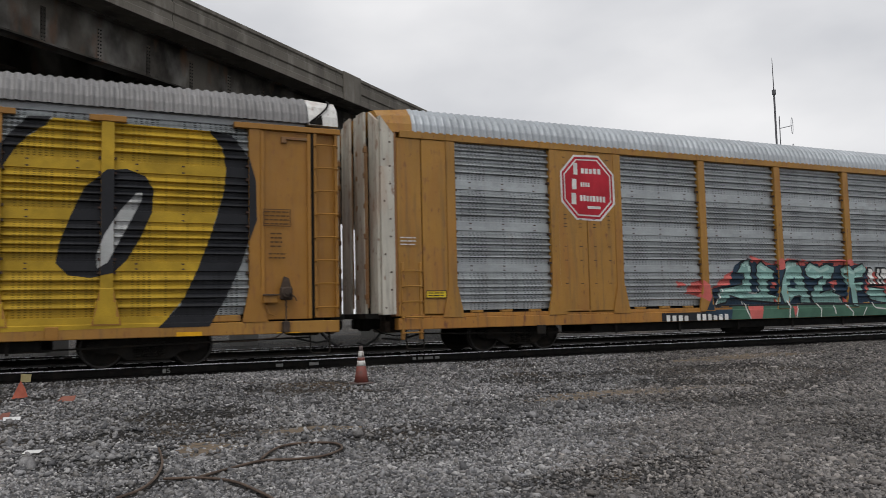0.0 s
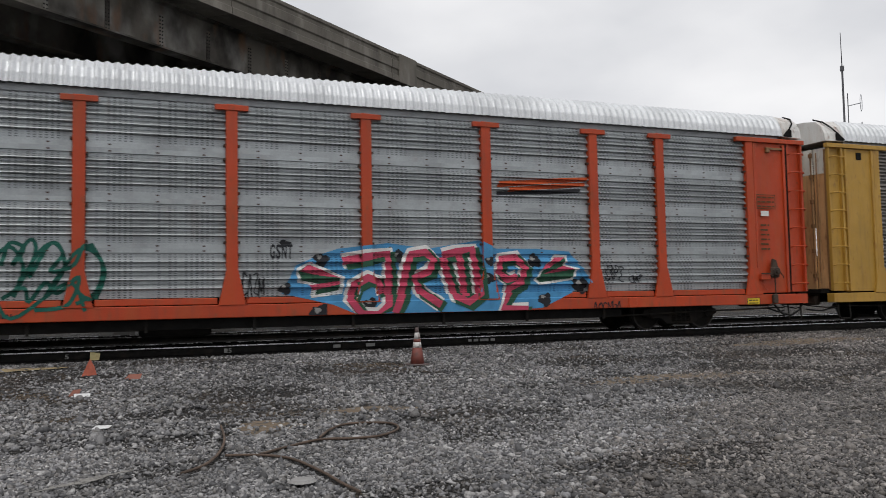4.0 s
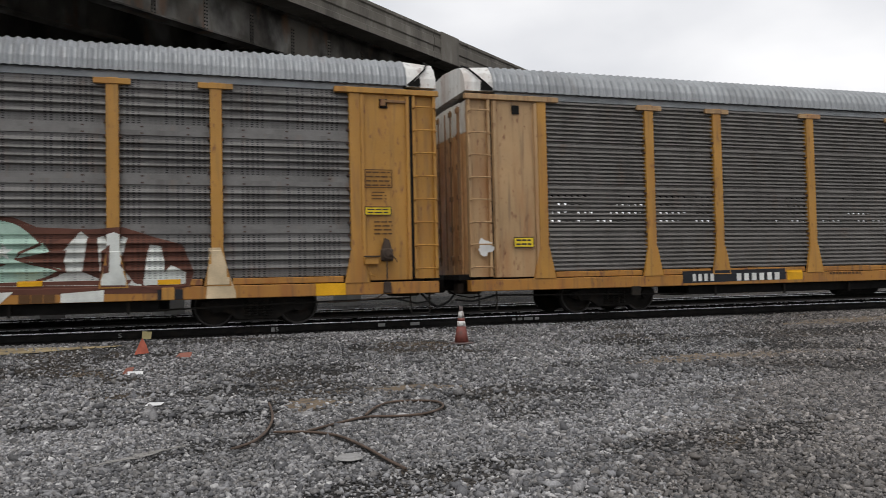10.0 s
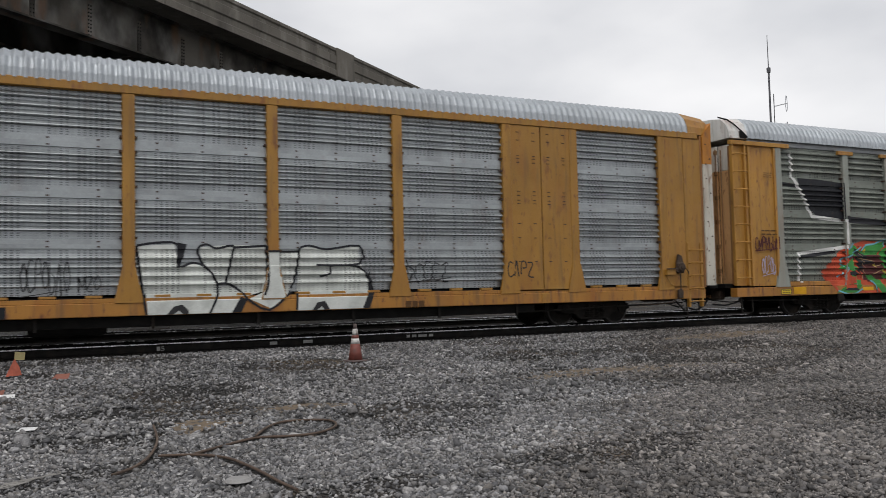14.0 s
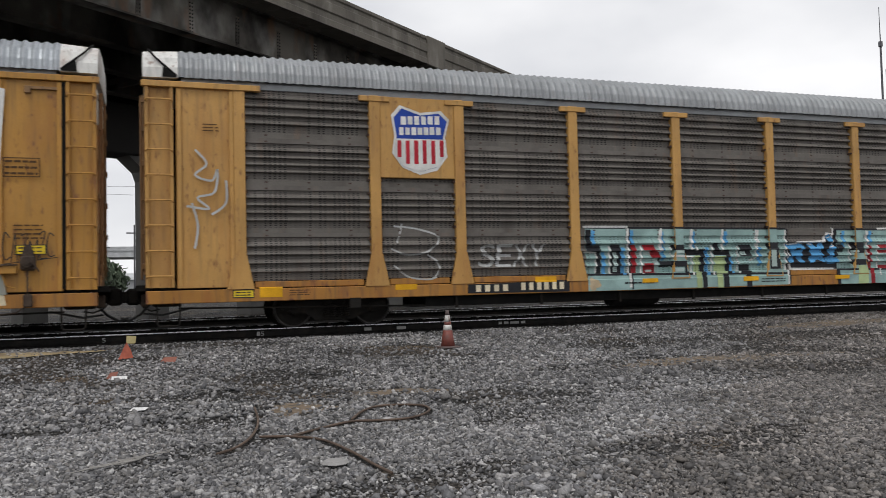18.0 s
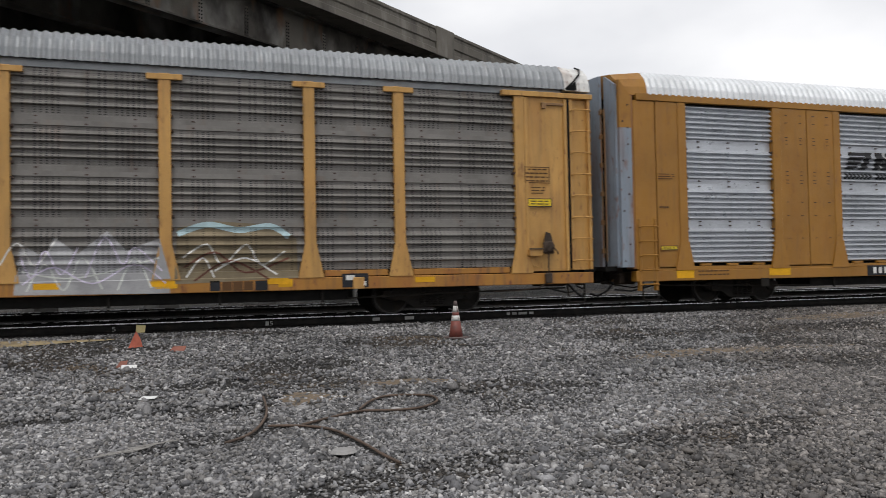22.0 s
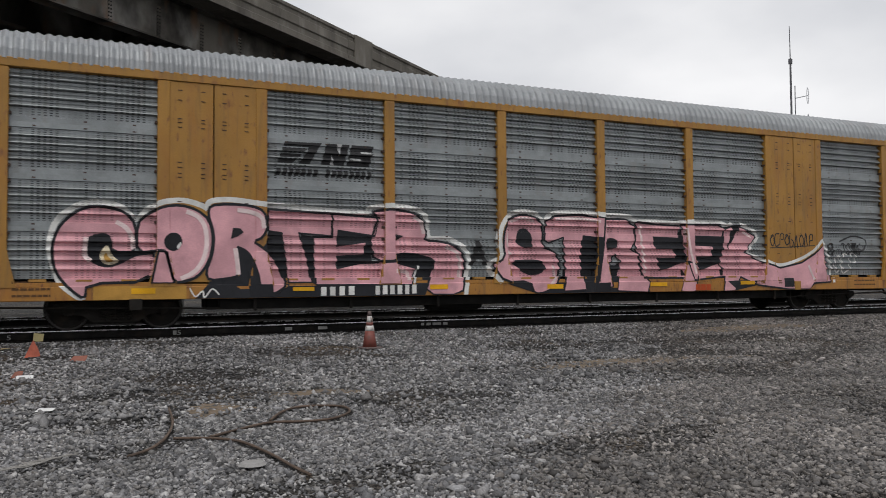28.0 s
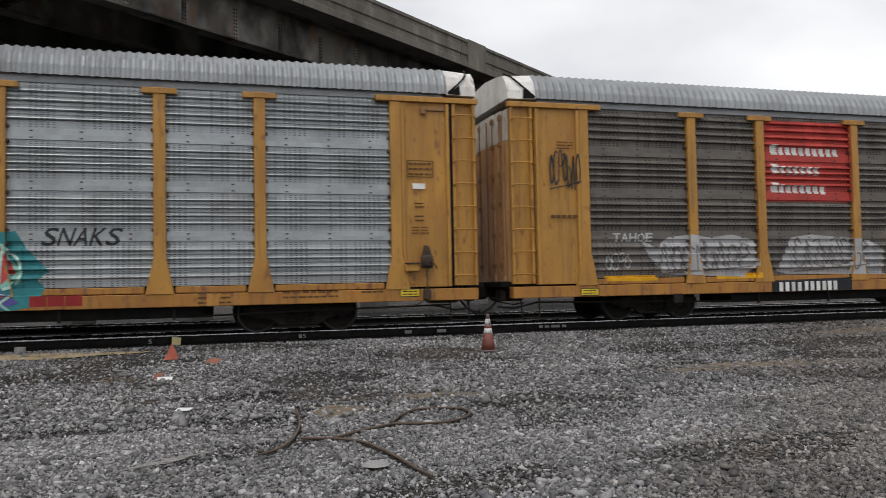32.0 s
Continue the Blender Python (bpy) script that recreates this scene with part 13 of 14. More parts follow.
art("pink", 3).poly([(4.03, 2.38), (5.35, 2.41), (5.57, 2.30), (5.48, 2.07), (4.47, 2.08), (4.50, 1.86), (5.12, 1.83), (5.07, 1.51), (4.55, 1.51), (4.62, 1.19), (5.34, 1.37), (5.41, 0.99), (4.38, 0.90), (4.16, 1.41)])
art("pink", 3).poly([(5.55, 2.30), (5.86, 2.36), (5.64, 1.76), (6.11, 2.38), (6.69, 2.12), (6.29, 1.66), (6.81, 1.41), (7.52, 1.23), (8.37, 1.38), (8.92, 1.65), (9.28, 1.93), (9.46, 1.30), (9.52, 0.82), (8.84, 0.79), (8.66, 0.61), (7.83, 0.62), (6.65, 0.75), (6.03, 0.98), (5.81, 0.60), (5.40, 0.53), (5.48, 1.14), (5.32, 1.37), (5.48, 1.76)])
art("blk", 4).line(rounded([(-0.27, 2.30), (-0.48, 2.47), (-0.83, 2.53), (-1.19, 2.44), (-1.38, 2.19), (-1.44, 1.82), (-1.39, 1.48), (-1.71, 1.26), (-1.39, 0.88), (-0.69, 0.91), (-0.59, 0.60), (-0.27, 0.63), (0.06, 0.80), (0.20, 1.15), (0.17, 1.50), (-0.04, 1.68), (-0.30, 1.74), (-0.27, 2.30)]), 0.055)
art("blk", 4).line([(-0.19, 2.37), (0.09, 2.51), (0.84, 2.56), (1.52, 2.49), (1.47, 1.98), (0.91, 2.03), (0.82, 1.50), (0.86, 1.04), (0.92, 0.68), (0.27, 0.65), (0.36, 1.08), (0.32, 1.57), (0.32, 1.99), (-0.09, 1.84), (-0.23, 1.92), (-0.19, 2.37)], 0.05)
art("blk", 4).line([(1.52, 2.47), (2.22, 2.48), (2.49, 2.31), (2.53, 1.88), (2.35, 1.73), (2.62, 1.58), (2.65, 1.22), (2.91, 0.85), (2.82, 0.59), (1.87, 0.64), (1.93, 1.08), (2.02, 1.41), (1.85, 1.58), (1.67, 1.29), (1.73, 0.75), (1.28, 0.69), (1.36, 1.29), (1.45, 1.72), (1.52, 2.47)], 0.05)
art("blk", 4).line([(2.55, 2.42), (3.22, 2.37), (3.98, 2.35), (3.93, 2.01), (3.09, 2.03), (3.17, 1.74), (3.77, 1.74), (3.86, 1.47), (3.22, 1.47), (3.29, 1.17), (4.15, 1.41), (4.55, 1.29), (4.41, 0.51), (3.93, 0.61), (4.04, 0.96), (2.73, 0.97), (2.65, 1.51), (2.51, 1.73), (2.55, 2.42)], 0.05)
art("blk", 4).line([(4.03, 2.38), (5.35, 2.41), (5.57, 2.30), (5.48, 2.07), (4.47, 2.08), (4.50, 1.86), (5.12, 1.83), (5.07, 1.51), (4.55, 1.51), (4.62, 1.19), (5.34, 1.37), (5.41, 0.99), (4.38, 0.90), (4.16, 1.41), (4.03, 2.38)], 0.05)
art("blk", 4).line([(5.55, 2.30), (5.86, 2.36), (5.64, 1.76), (6.11, 2.38), (6.69, 2.12), (6.29, 1.66), (6.81, 1.41), (7.52, 1.23), (8.37, 1.38), (8.92, 1.65), (9.28, 1.93), (9.46, 1.30), (9.52, 0.82), (8.84, 0.79), (8.66, 0.61), (7.83, 0.62), (6.65, 0.75), (6.03, 0.98), (5.81, 0.60), (5.40, 0.53), (5.48, 1.14), (5.32, 1.37), (5.48, 1.76), (5.55, 2.30)], 0.05)
art("blk", 5).poly(rounded([(-1.03, 1.80), (-1.02, 2.07), (-0.86, 2.20), (-0.68, 2.16), (-0.58, 1.97), (-0.57, 1.73), (-0.81, 1.70)]))
art("blk", 5).poly(rounded([(-1.22, 1.41), (-0.65, 1.44), (-0.33, 1.41), (-0.19, 1.25), (-0.31, 1.08), (-0.63, 1.04), (-0.89, 1.14)]))
art("blk", 5).poly(rounded([(1.51, 1.93), (1.77, 2.01), (2.02, 1.90), (1.89, 1.72), (1.54, 1.68)]))
art("pinkw", 5).curve([(-1.19, 2.34), (-0.83, 2.43), (-0.51, 2.36)], 0.07)
art("pinkw", 5).curve([(-1.27, 2.18), (-1.32, 1.83), (-1.20, 1.53)], 0.07)
art("pinkw", 5).curve([(0.08, 2.43), (0.83, 2.46), (1.38, 2.40)], 0.07)
art("pinkw", 5).curve([(-0.01, 1.29), (0.05, 1.01), (-0.18, 0.76)], 0.07)
art("pinkw", 5).curve([(1.60, 2.37), (1.61, 2.01)], 0.07)
art("pinkw", 5).curve([(2.67, 2.32), (2.75, 1.73), (2.83, 1.09)], 0.07)
art("pinkw", 5).curve([(4.17, 2.29), (4.28, 1.60), (4.43, 1.07)], 0.07)
art("pinkw", 5).curve([(6.23, 2.24), (6.52, 2.09)], 0.07)
art("pinkw", 5).curve([(8.63, 1.30), (8.85, 0.89)], 0.07)
art("refl", 5).rect(-9.71, 0.72, -9.26, 0.83)
art("refl", 5).rect(-6.51, 0.74, -6.05, 0.82)
art("refl", 5).rect(-3.35, 0.74, -2.90, 0.85)
art("gold", 3).rect(-10.39, 0.56, -8.67, 0.87)
art("whi_l", 5).rect(-5.90, 0.63, -5.78, 0.82)
art("whi_l", 5).rect(-5.70, 0.63, -5.58, 0.82)
art("whi_l", 5).rect(-5.49, 0.63, -5.37, 0.83)
art("whi_l", 5).rect(-5.28, 0.64, -5.15, 0.83)
art("whi_l", 5).rect(-4.66, 0.63, -4.56, 0.83)
art("whi_l", 5).rect(-4.49, 0.64, -4.38, 0.84)
art("whi_l", 5).rect(-4.32, 0.64, -4.21, 0.84)
art("whi_l", 5).rect(-4.14, 0.64, -4.03, 0.84)
art("whi_l", 5).rect(-3.96, 0.64, -3.86, 0.85)
art("whi_l", 5).rect(-3.79, 0.65, -3.68, 0.85)
art("ink2", 1).scrawl(7.13, 1.82, 8.86, 2.19, 0.035, 5, 9)
art("ink2", 1).curve([(10.03, 2.01), (10.64, 2.18), (11.13, 2.09), (11.14, 1.82), (10.74, 1.71)], 0.045)
art("ink2", 1).curve([(9.45, 1.73), (9.69, 1.83)], 0.045)
art("ink2", 1).word("8", 9.55, 1.58, 9.83, 1.97, 0.0)
art("ink2", 1).word("2016", 10.09, 1.61, 10.99, 1.98, 0.0)
art("ink2", 1).line([(9.88, 1.77), (10.05, 1.77)], 0.035)
art("whi", 1).scrawl(9.77, 1.05, 10.73, 1.64, 0.04, 5, 3)
art("ink2", 1).word("A", -2.31, 1.29, -1.78, 1.88, 0.05)
art("refl", 5).rect(-0.23, 0.72, 0.23, 0.83)
art("refl", 5).rect(2.90, 0.75, 3.45, 0.85)
art("refl", 5).rect(6.00, 0.77, 6.52, 0.87)
art("blk", 5).rect(7.66, 0.69, 8.03, 0.94)
art("brown", 4).bars(6.42, 0.77, 7.59, 0.90, 2, 5, 1330)
art("redor", 5).word("III", 4.40, 0.63, 4.95, 0.79, 0.1)
emblem(art, -6.86, 3.15, 2.26)
art("brown", 1).bars(-11.77, 0.64, -11.12, 1.01, 3, 5, 20)
art("labely", 1).rect(12.30, 2.02, 12.82, 2.20)
art("brown", 1).bars(12.26, 3.25, 12.87, 3.67, 5, 2, 338)
art("brown", 1).bars(12.09, 2.71, 12.80, 2.96, 2, 5, 322)
art("brown", 1).bars(12.27, 4.62, 12.70, 4.79, 3, 1, 338)
art("brown", 1).bars(10.50, 0.67, 11.42, 0.91, 2, 6, 170)
art("whi", 1).rect(13.27, 2.56, 13.45, 2.72)
art("brown", 1).scrawl(12.26, 1.74, 12.88, 1.94, 0.02, 5, 5)
art.done()

art = Art(car_n, "A", False)
art("tealb", 1).poly([(-2.08, 0.65), (-1.79, 1.05), (-1.72, 1.75), (-1.43, 1.99), (-1.07, 2.35), (-0.71, 2.49), (-0.34, 2.35), (0.03, 2.47), (0.40, 2.29), (0.91, 2.42), (1.36, 2.49), (1.68, 2.30), (2.35, 2.43), (2.68, 2.50), (3.02, 2.31), (3.37, 2.40), (3.78, 2.31), (3.92, 2.09), (4.34, 2.10), (4.62, 1.73), (4.82, 1.34), (5.10, 1.01), (4.95, 0.69), (4.51, 0.56), (1.39, 0.57)])
art("seafoam", 2).poly([(-1.61, 1.40), (-1.55, 1.75), (-1.19, 1.93), (-0.77, 1.87), (-0.71, 2.23), (-0.34, 2.33), (0.02, 2.17), (0.59, 2.17), (0.72, 2.30), (1.29, 2.26), (1.42, 2.11), (1.94, 2.18), (2.21, 2.30), (2.75, 2.31), (3.09, 2.31), (3.57, 2.27), (3.70, 1.93), (4.40, 1.86), (4.47, 1.60), (4.70, 1.34), (4.53, 1.08), (4.10, 0.96), (-0.84, 1.04), (-1.44, 1.16)])
art("redsp2", 3).poly([(-1.49, 1.46), (-1.41, 1.75), (-1.07, 1.85), (-0.59, 1.85), (-0.10, 1.87), (0.39, 1.84), (1.42, 2.01), (1.81, 1.87), (3.70, 1.84), (4.33, 1.81), (4.60, 1.34), (4.38, 1.11), (-1.08, 1.13), (-1.38, 1.28)])
art("plum", 4).poly([(-0.69, 1.87), (-0.65, 2.20), (-0.34, 2.29), (-0.10, 2.17), (-0.05, 1.87)])
art("plum", 4).poly([(-0.03, 2.01), (0.40, 2.05), (0.39, 1.75), (0.02, 1.69)])
art("plum", 4).poly([(0.58, 1.84), (0.63, 2.17), (0.88, 2.30), (1.14, 2.21), (1.21, 1.87)])
art("plum", 4).poly([(1.31, 2.09), (1.84, 2.09), (1.81, 1.87), (1.35, 1.93)])
art("plum", 4).poly([(1.91, 1.84), (1.97, 2.18), (2.34, 2.30), (2.75, 2.18), (2.76, 1.80)])
art("plum", 4).poly([(2.85, 1.86), (2.91, 2.22), (3.23, 2.31), (3.54, 2.22), (3.59, 1.89)])
art("seafoam", 4).poly([(-0.60, 1.03), (-0.41, 1.63), (-0.21, 1.03)])
art("seafoam", 4).poly([(0.01, 1.38), (0.33, 1.48), (0.13, 1.20), (0.38, 1.02), (0.01, 1.05)])
art("seafoam", 4).poly([(1.14, 1.01), (1.28, 1.56), (1.46, 1.00)])
art("seafoam", 4).poly([(2.32, 0.99), (2.53, 1.55), (2.65, 0.98)])
art("seafoam", 4).poly([(3.51, 0.99), (3.66, 1.54), (3.89, 0.99)])
art("seafoam", 4).poly([(0.57, 1.14), (0.89, 1.28), (1.14, 1.25), (0.89, 1.03)])
art("seafoam", 4).poly([(1.86, 1.30), (2.32, 1.24), (2.05, 1.02)])
art("seafoam", 4).poly([(3.00, 1.25), (3.34, 1.28), (3.13, 1.00)])
art("seafoam", 4).poly([(-1.20, 1.25), (-0.84, 1.30), (-1.08, 1.10)])
art("tealb", 5).poly([(-0.54, 1.06), (-0.42, 1.48), (-0.27, 1.05)])
art("tealb", 5).poly([(1.19, 1.03), (1.28, 1.40), (1.40, 1.03)])
art("tealb", 5).poly([(2.37, 1.01), (2.51, 1.39), (2.60, 1.01)])
art("tealb", 5).poly([(3.57, 1.02), (3.66, 1.38), (3.82, 1.01)])
art("violet", 3).poly([(-1.68, 0.64), (-1.56, 1.02), (4.38, 0.95), (4.66, 0.76), (4.23, 0.57), (1.65, 0.58)])
art("seafoam", 4).line([(-1.61, 1.03), (-1.09, 0.69)], 0.05)
art("seafoam", 4).line([(-0.12, 1.03), (0.31, 0.66), (0.63, 0.95)], 0.05)
art("seafoam", 4).line([(1.65, 0.60), (2.05, 0.95), (2.44, 0.61)], 0.05)
art("seafoam", 4).line([(3.12, 0.59), (3.54, 0.94)], 0.05)
art("seafoam", 4).line([(4.10, 0.93), (4.51, 0.59)], 0.05)
art("seafoam", 4).line([(-1.56, 0.99), (4.10, 0.96)], 0.05)
art("redl", 5).blob(-0.80, 1.81, 0.21, 0.06, 3)
art("redl", 5).blob(0.21, 1.62, 0.18, 0.12, 4)
art("redl", 5).blob(0.86, 1.67, 0.16, 0.07, 5)
art("redl", 5).blob(2.13, 1.74, 0.20, 0.06, 6)
art("redl", 5).blob(2.87, 1.68, 0.14, 0.06, 7)
art("seaw", 5).curve([(-0.69, 1.89), (-0.66, 2.17), (-0.53, 2.33), (-0.34, 2.37), (-0.15, 2.28), (-0.08, 2.09), (-0.05, 1.89)], 0.055)
art("seaw", 5).curve([(0.55, 1.56), (0.59, 2.11), (0.78, 2.31), (0.97, 2.33), (1.16, 2.21), (1.21, 1.93)], 0.055)
art("seaw", 5).curve([(1.85, 1.55), (1.91, 2.05), (2.14, 2.29), (2.41, 2.34), (2.68, 2.22), (2.74, 1.93)], 0.055)
art("seaw", 5).curve([(2.82, 1.74), (2.88, 2.18), (3.13, 2.35), (3.36, 2.35), (3.57, 2.22), (3.62, 1.86)], 0.055)
art("seaw", 5).curve([(-1.19, 1.87), (-1.49, 1.78), (-1.60, 1.46), (-1.50, 1.16), (-1.20, 1.02)], 0.055)
art("seaw", 5).curve([(4.37, 1.73), (4.61, 1.60), (4.67, 1.28), (4.52, 1.06), (4.38, 1.01)], 0.055)
art("seaw", 5).curve([(-0.98, 1.93), (-0.95, 2.17), (-0.77, 2.35), (-0.52, 2.42)], 0.055)
art("seaw", 5).line([(-1.43, 1.85), (-1.25, 1.89), (-0.05, 1.89), (-0.07, 1.02)], 0.05)
art("seaw", 5).line([(-0.05, 2.09), (0.52, 2.09)], 0.05)
art("seaw", 5).line([(1.22, 2.09), (1.84, 2.09)], 0.05)
art("seaw", 5).line([(3.56, 1.89), (4.33, 1.86), (4.47, 1.73)], 0.05)
art("seaw", 5).line([(-1.56, 1.02), (-1.09, 0.62)], 0.05)
art("seaw", 5).line([(-1.26, 1.02), (-0.85, 0.61)], 0.05)
art("seaw", 5).line([(-0.05, 1.00), (0.00, 0.61)], 0.05)
art("seaw", 5).line([(0.01, 1.00), (0.19, 0.61)], 0.05)
art("seaw", 5).line([(0.63, 0.99), (0.82, 0.83), (0.37, 0.61)], 0.05)
art("seaw", 5).line([(0.69, 0.83), (0.88, 0.59)], 0.05)
art("seaw", 5).line([(2.05, 0.97), (1.91, 0.75), (1.71, 0.59)], 0.05)
art("seaw", 5).line([(1.92, 0.81), (2.17, 0.59)], 0.05)
art("seaw", 5).line([(3.19, 0.95), (3.26, 0.78), (2.84, 0.60)], 0.05)
art("seaw", 5).line([(3.19, 0.78), (3.32, 0.59)], 0.05)
art("seaw", 5).line([(4.24, 0.93), (4.52, 0.89), (4.09, 0.57)], 0.05)
art("seaw", 5).line([(-1.20, 1.22), (-0.84, 1.23), (-1.14, 1.04)], 0.05)
art("seaw", 5).line([(4.37, 1.73), (4.32, 1.03)], 0.05)
art("refl", 5).rect(-0.12, 0.80, 0.32, 0.93)
art("refl", 5).rect(3.76, 0.81, 4.16, 0.91)
art("lilacw", 5).word("ABL", -0.70, 0.65, -0.32, 0.85, 0.02)
art("lilacw", 5).scrawl(2.28, 0.63, 2.65, 0.86, 0.03, 5, 3)
art("ink2", 1).word("SNAKS", 5.04, 1.83, 6.47, 2.18, 0.01, 0.0, 0.03, 0.3)
art("ink2", 1).scrawl(-4.07, 1.93, -2.75, 2.22, 0.045, 6, 8)
art("ink2", 1).line([(-2.81, 1.99), (-2.26, 2.20)], 0.03)
art("blk", 1).poly([(-4.09, 1.42), (-4.02, 1.87), (-3.78, 2.01), (-3.48, 1.94), (-3.44, 1.42), (-3.24, 1.19), (-3.22, 0.73), (-3.43, 0.57), (-3.92, 0.58), (-4.09, 0.75), (-4.02, 1.09)])
art("palew", 2).poly([(-4.02, 1.42), (-3.96, 1.82), (-3.78, 1.93), (-3.54, 1.87), (-3.52, 1.42), (-3.37, 1.17), (-3.28, 1.07), (-3.31, 0.76), (-3.46, 0.65), (-3.90, 0.66), (-4.03, 0.81), (-3.96, 1.11), (-3.79, 1.17)])
art("blk", 3).line([(-3.78, 1.76), (-3.76, 1.31)], 0.03)
art("blk", 3).line([(-3.68, 1.81), (-3.66, 1.31)], 0.03)
art("blk", 3).line([(-3.97, 1.09), (-3.65, 1.19), (-3.32, 1.02)], 0.03)
art("blk", 1).scrawl(-6.69, 1.23, -5.34, 1.77, 0.06, 5, 8)
art("palew", 2).scrawl(-6.67, 1.25, -5.37, 1.75, 0.04, 5, 8)
art("lime2", 1).blob(-2.33, 1.58, 0.26, 0.18, 3)
art("blk", 1).poly([(-6.82, 0.90), (-4.22, 0.92), (-4.22, 0.69), (-6.82, 0.70)])
art("whi_l", 2).rect(-6.69, 0.72, -6.57, 0.87)
art("whi_l", 2).rect(-6.49, 0.72, -6.37, 0.87)
art("whi_l", 2).rect(-6.29, 0.72, -6.17, 0.87)
art("whi_l", 2).rect(-6.07, 0.72, -5.95, 0.87)
art("whi_l", 2).rect(-5.61, 0.73, -5.48, 0.89)
art("whi_l", 2).rect(-5.39, 0.73, -5.26, 0.89)
art("whi_l", 2).rect(-5.16, 0.73, -5.03, 0.89)
art("whi_l", 2).rect(-4.93, 0.73, -4.80, 0.89)
art("whi_l", 2).rect(-4.68, 0.73, -4.55, 0.89)
art("whi_l", 2).rect(-4.45, 0.73, -4.32, 0.89)
art("dredt", 1).word("III", 4.83, 0.67, 5.77, 0.87, 0.1)
art("refl", 3).rect(-3.79, 0.82, -3.40, 0.93)
art("redcn", 1).curve([(-6.10, 3.71), (-6.55, 3.74), (-6.70, 3.63), (-6.69, 3.30), (-6.55, 3.20), (-6.10, 3.23)], 0.15)
art("redcn", 1).curve([(-6.00, 3.21), (-5.95, 3.69), (-5.70, 3.73), (-5.44, 3.48), (-5.20, 3.23), (-5.12, 3.75)], 0.15)
art("blk_l", 1).rect(-6.87, 2.94, -6.78, 3.09)
art("blk_l", 1).rect(-6.67, 2.94, -6.59, 3.09)
art("blk_l", 1).rect(-6.46, 2.94, -6.37, 3.09)
art("blk_l", 1).rect(-6.26, 2.94, -6.17, 3.09)
art("blk_l", 1).rect(-6.08, 2.94, -5.99, 3.09)
art("blk_l", 1).rect(-5.67, 2.94, -5.59, 3.10)
art("blk_l", 1).rect(-5.47, 2.94, -5.39, 3.10)
art("blk_l", 1).rect(-5.26, 2.94, -5.18, 3.10)
art("blk_l", 1).rect(-5.06, 2.94, -4.97, 3.10)
art("blk_l", 1).rect(-4.91, 2.94, -4.83, 3.10)
art("blk", 1).scrawl(-12.66, 2.59, -12.11, 2.84, 0.025, 4, 4)
art("brown", 1).bars(-12.62, 2.59, -12.18, 2.83, 2, 3, 658)
art("brown", 1).bars(-12.58, 3.99, -12.21, 4.16, 3, 1, 660)
art("labely", 1).rect(-11.63, 0.71, -11.18, 0.90)
art("pinkp", 1).poly([(-12.09, 0.97), (-12.03, 1.63), (-11.75, 1.67), (-11.68, 0.97), (-11.96, 0.67)])
art("brown", 1).bars(-9.39, 0.65, -8.72, 0.92, 3, 2, 915)
art("brown", 1).bars(-10.43, 0.75, -9.72, 0.90, 2, 3, 836)
art("brown", 1).bars(-12.63, 0.62, -12.02, 0.90, 3, 3, 660)
art("brown", 1).bars(12.25, 3.28, 12.78, 3.62, 3, 4, 722)
art("brown", 1).outline(12.22, 3.27, 12.81, 3.64, 0.02)
art("brown", 1).bars(12.38, 2.59, 12.63, 2.74, 2, 1, 734)
art("brown", 1).bars(12.30, 2.03, 12.70, 2.22, 3, 2, 728)
art("brown", 1).bars(12.38, 2.29, 12.63, 2.47, 2, 1, 734)
art("whi", 1).rect(12.34, 3.02, 12.62, 3.14)
art("labely", 1).rect(12.02, 0.69, 12.47, 0.87)
art("brown", 1).bars(7.88, 0.62, 8.54, 0.91, 3, 3, 350)
art("brown", 1).bars(9.55, 0.69, 10.71, 0.89, 2, 6, 500)
art("brown", 1).bars(11.19, 0.76, 11.68, 0.88, 1, 3, 640)
art("tealb", 1).poly([(4.34, 2.08), (4.58, 2.12), (4.77, 1.78), (5.16, 1.35), (4.92, 1.14), (4.34, 1.04)])
art.done()

art = Art(car_o, "A", False)
art("redboard", 1).rect(-7.01, 2.85, -4.40, 4.90)
art("whi", 2).rect(-6.80, 4.03, -6.60, 4.29)
art("whi", 2).rect(-6.55, 4.03, -6.42, 4.23)
art("whi", 2).rect(-6.35, 4.03, -6.21, 4.23)
art("whi", 2).rect(-6.15, 4.03, -6.01, 4.23)
art("whi", 2).rect(-5.94, 4.02, -5.80, 4.23)
art("whi", 2).rect(-5.73, 4.02, -5.60, 4.23)
art("whi", 2).rect(-5.53, 4.02, -5.39, 4.22)
art("whi", 2).rect(-5.32, 4.02, -5.18, 4.22)
art("whi", 2).rect(-5.11, 4.02, -4.97, 4.22)
art("whi", 2).rect(-4.90, 4.02, -4.76, 4.22)
art("whi", 2).rect(-6.79, 3.55, -6.59, 3.81)
art("whi", 2).rect(-6.54, 3.55, -6.40, 3.75)
art("whi", 2).rect(-6.34, 3.54, -6.20, 3.74)
art("whi", 2).rect(-6.13, 3.54, -6.00, 3.74)
art("whi", 2).rect(-5.93, 3.54, -5.79, 3.74)
art("whi", 2).rect(-5.72, 3.54, -5.59, 3.74)
art("whi", 2).rect(-5.52, 3.53, -5.38, 3.73)
art("whi", 2).rect(-6.81, 3.08, -6.61, 3.34)
art("whi", 2).rect(-6.56, 3.08, -6.43, 3.28)
art("whi", 2).rect(-6.36, 3.07, -6.22, 3.27)
art("whi", 2).rect(-6.16, 3.07, -6.02, 3.27)
art("whi", 2).rect(-5.95, 3.07, -5.81, 3.27)
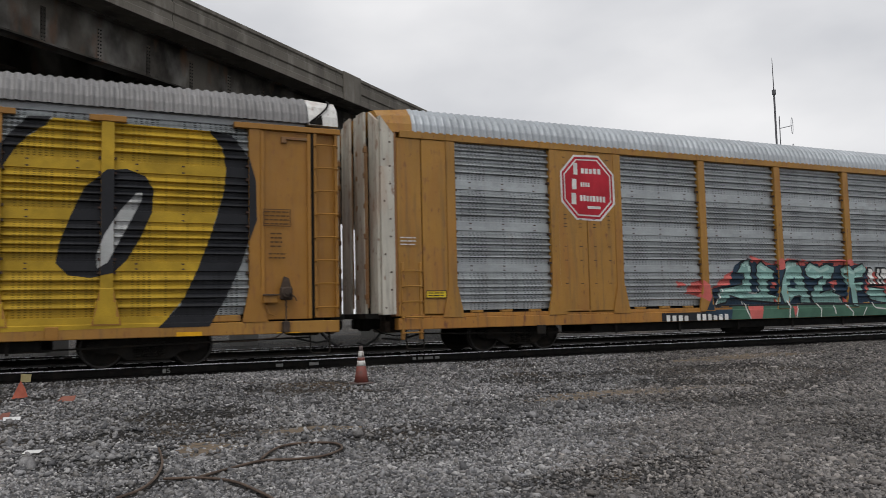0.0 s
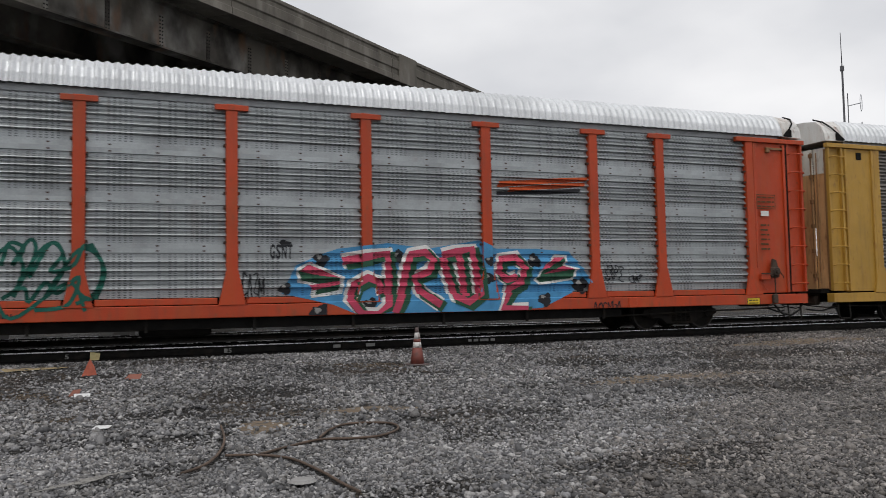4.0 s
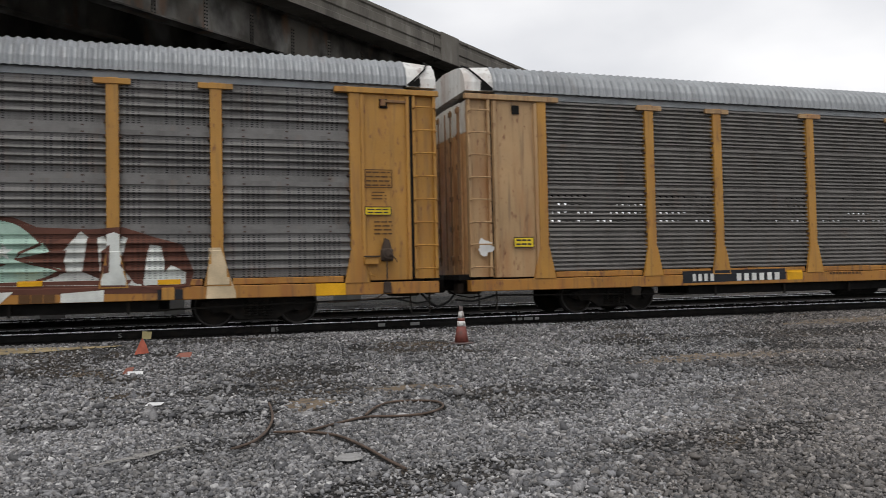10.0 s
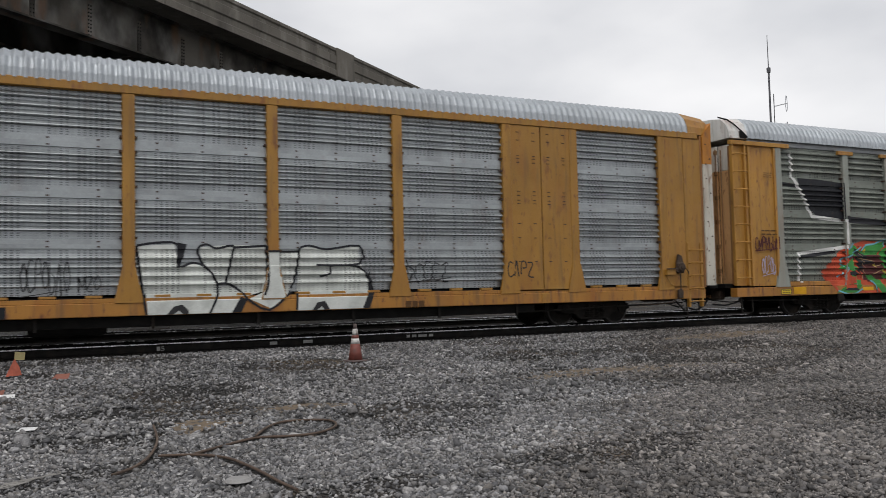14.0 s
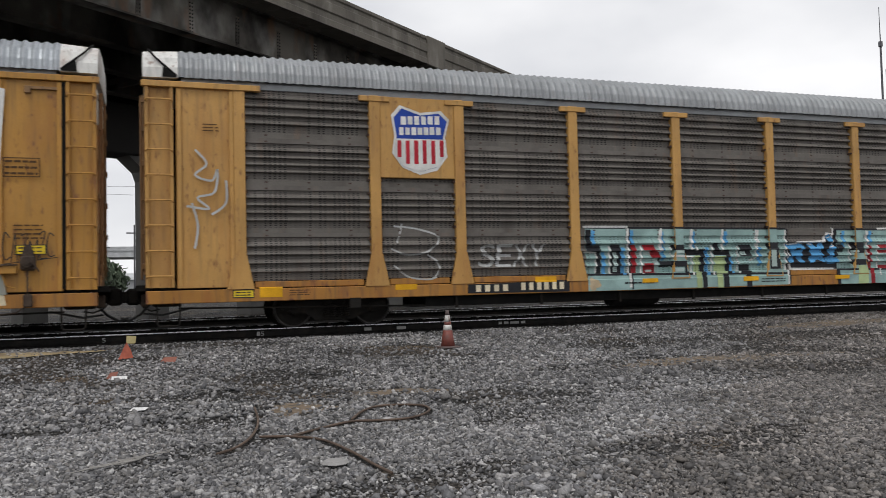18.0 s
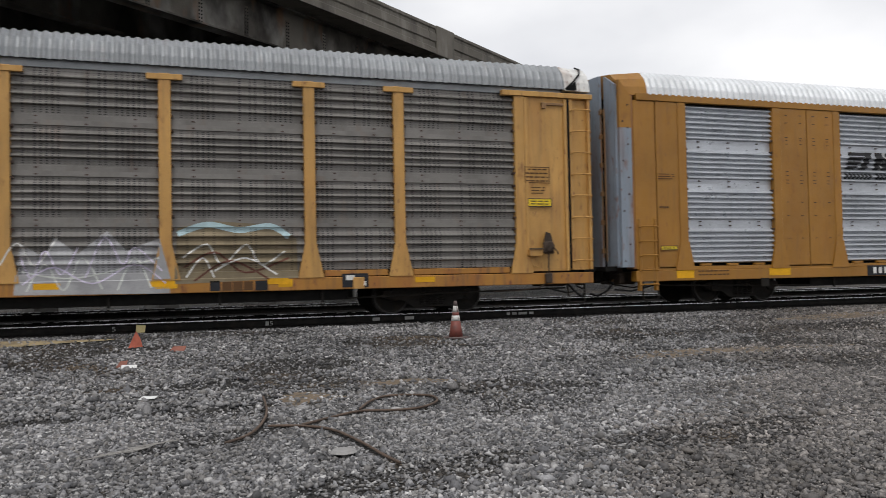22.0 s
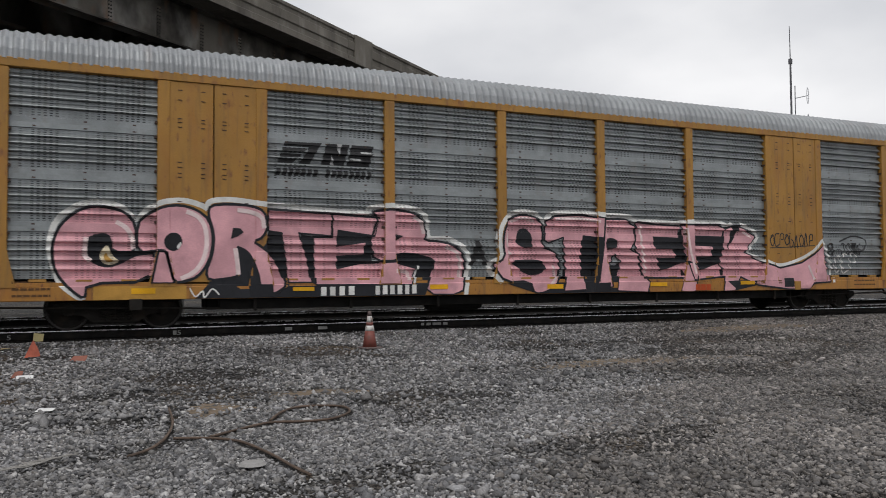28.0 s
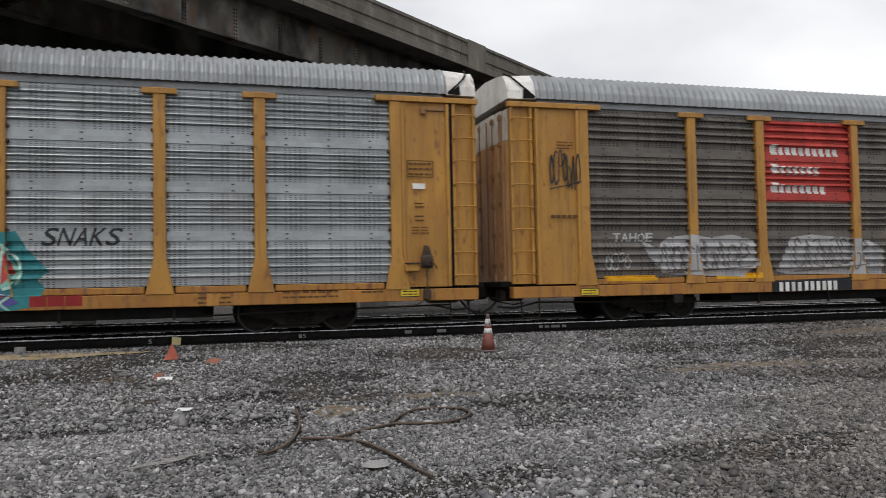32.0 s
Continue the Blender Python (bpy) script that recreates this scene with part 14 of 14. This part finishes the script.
art("whi", 2).rect(-5.75, 3.06, -5.61, 3.26)
art("whi", 2).rect(-5.54, 3.06, -5.40, 3.26)
art("whi", 2).rect(-5.33, 3.05, -5.19, 3.26)
art("blk", 1).poly([(-6.98, 0.88), (-4.55, 0.93), (-4.57, 0.57), (-6.99, 0.56)])
art("whi_l", 2).rect(-6.77, 0.61, -6.66, 0.84)
art("whi_l", 2).rect(-6.59, 0.61, -6.48, 0.84)
art("whi_l", 2).rect(-6.40, 0.61, -6.30, 0.84)
art("whi_l", 2).rect(-6.22, 0.61, -6.11, 0.83)
art("whi_l", 2).rect(-6.01, 0.62, -5.91, 0.85)
art("whi_l", 2).rect(-5.84, 0.62, -5.73, 0.85)
art("whi_l", 2).rect(-5.66, 0.62, -5.55, 0.85)
art("whi_l", 2).rect(-5.48, 0.62, -5.37, 0.85)
art("whi_l", 2).rect(-5.31, 0.62, -5.20, 0.85)
art("whi_l", 2).rect(-5.14, 0.62, -5.03, 0.85)
art("ink2", 1).scrawl(-12.87, 3.13, -12.10, 3.91, 0.035, 5, 7)
art("gryw", 1).word("TAHOE", -11.26, 1.86, -10.19, 2.07, 0.02)
art("frost", 1).poly([(-10.49, 1.90), (-10.12, 1.70), (-9.81, 1.96), (-9.19, 2.03), (-8.65, 1.96), (-8.01, 2.03), (-7.36, 1.89), (-7.31, 1.26), (-7.73, 0.99), (-9.92, 1.09), (-10.35, 1.56)])
art("frost", 1).poly([(-6.74, 1.12), (-6.28, 1.96), (-5.68, 2.03), (-4.64, 1.95), (-3.84, 1.88), (-3.43, 1.66), (-3.47, 1.00), (-6.41, 1.04)])
art("gryw", 1).scrawl(-11.47, 1.18, -10.81, 1.57, 0.025, 5, 4)
art("sheetk", 2).scrawl(-10.05, 1.15, -7.54, 1.82, 0.05, 9, 8)
art("sheetk", 2).scrawl(-6.21, 1.16, -3.95, 1.88, 0.05, 3, 8)
art("refl", 1).rect(-11.48, 0.94, -10.15, 1.07)
art("refl", 1).rect(-8.52, 0.95, -7.24, 1.09)
art("brown", 1).bars(-12.86, 2.33, -12.11, 2.54, 1, 5, 975)
art("brown", 1).bars(-12.67, 3.97, -12.25, 4.18, 3, 1, 985)
art("labely", 1).rect(-12.16, 0.62, -11.70, 0.80)
art.done()



def motions():
    """The train rolls by; its wheels turn with it."""
    for car, k, off, wheels in CARS:
        walk(car, [(t, pose(k * PITCH - travelled(t) + 13.805 + off, TRACK, RAIL)) for t in range(33)])
        centre = [k * PITCH - travelled(n / 30) + 13.805 + off for n in range(961)]
        seen = [n for n in range(961) if -22 < centre[n] < 46]
        if not seen:
            continue
        first, final = max(seen[0] - 1, 0), min(seen[-1] + 1, 960)
        for w in wheels:
            x = w.location.x
            rows = [(n / 30, pose(x, 0, 0.42, 0, -math.degrees(travelled(n / 30) / 0.42) % 360, 0)) for n in range(first, final + 1)]
            if first > 0:
                rows.insert(0, (0.0, rows[0][1]))
            if final < 960:
                rows.append((32.0, rows[-1][1]))
            walk(w, rows)


motions()
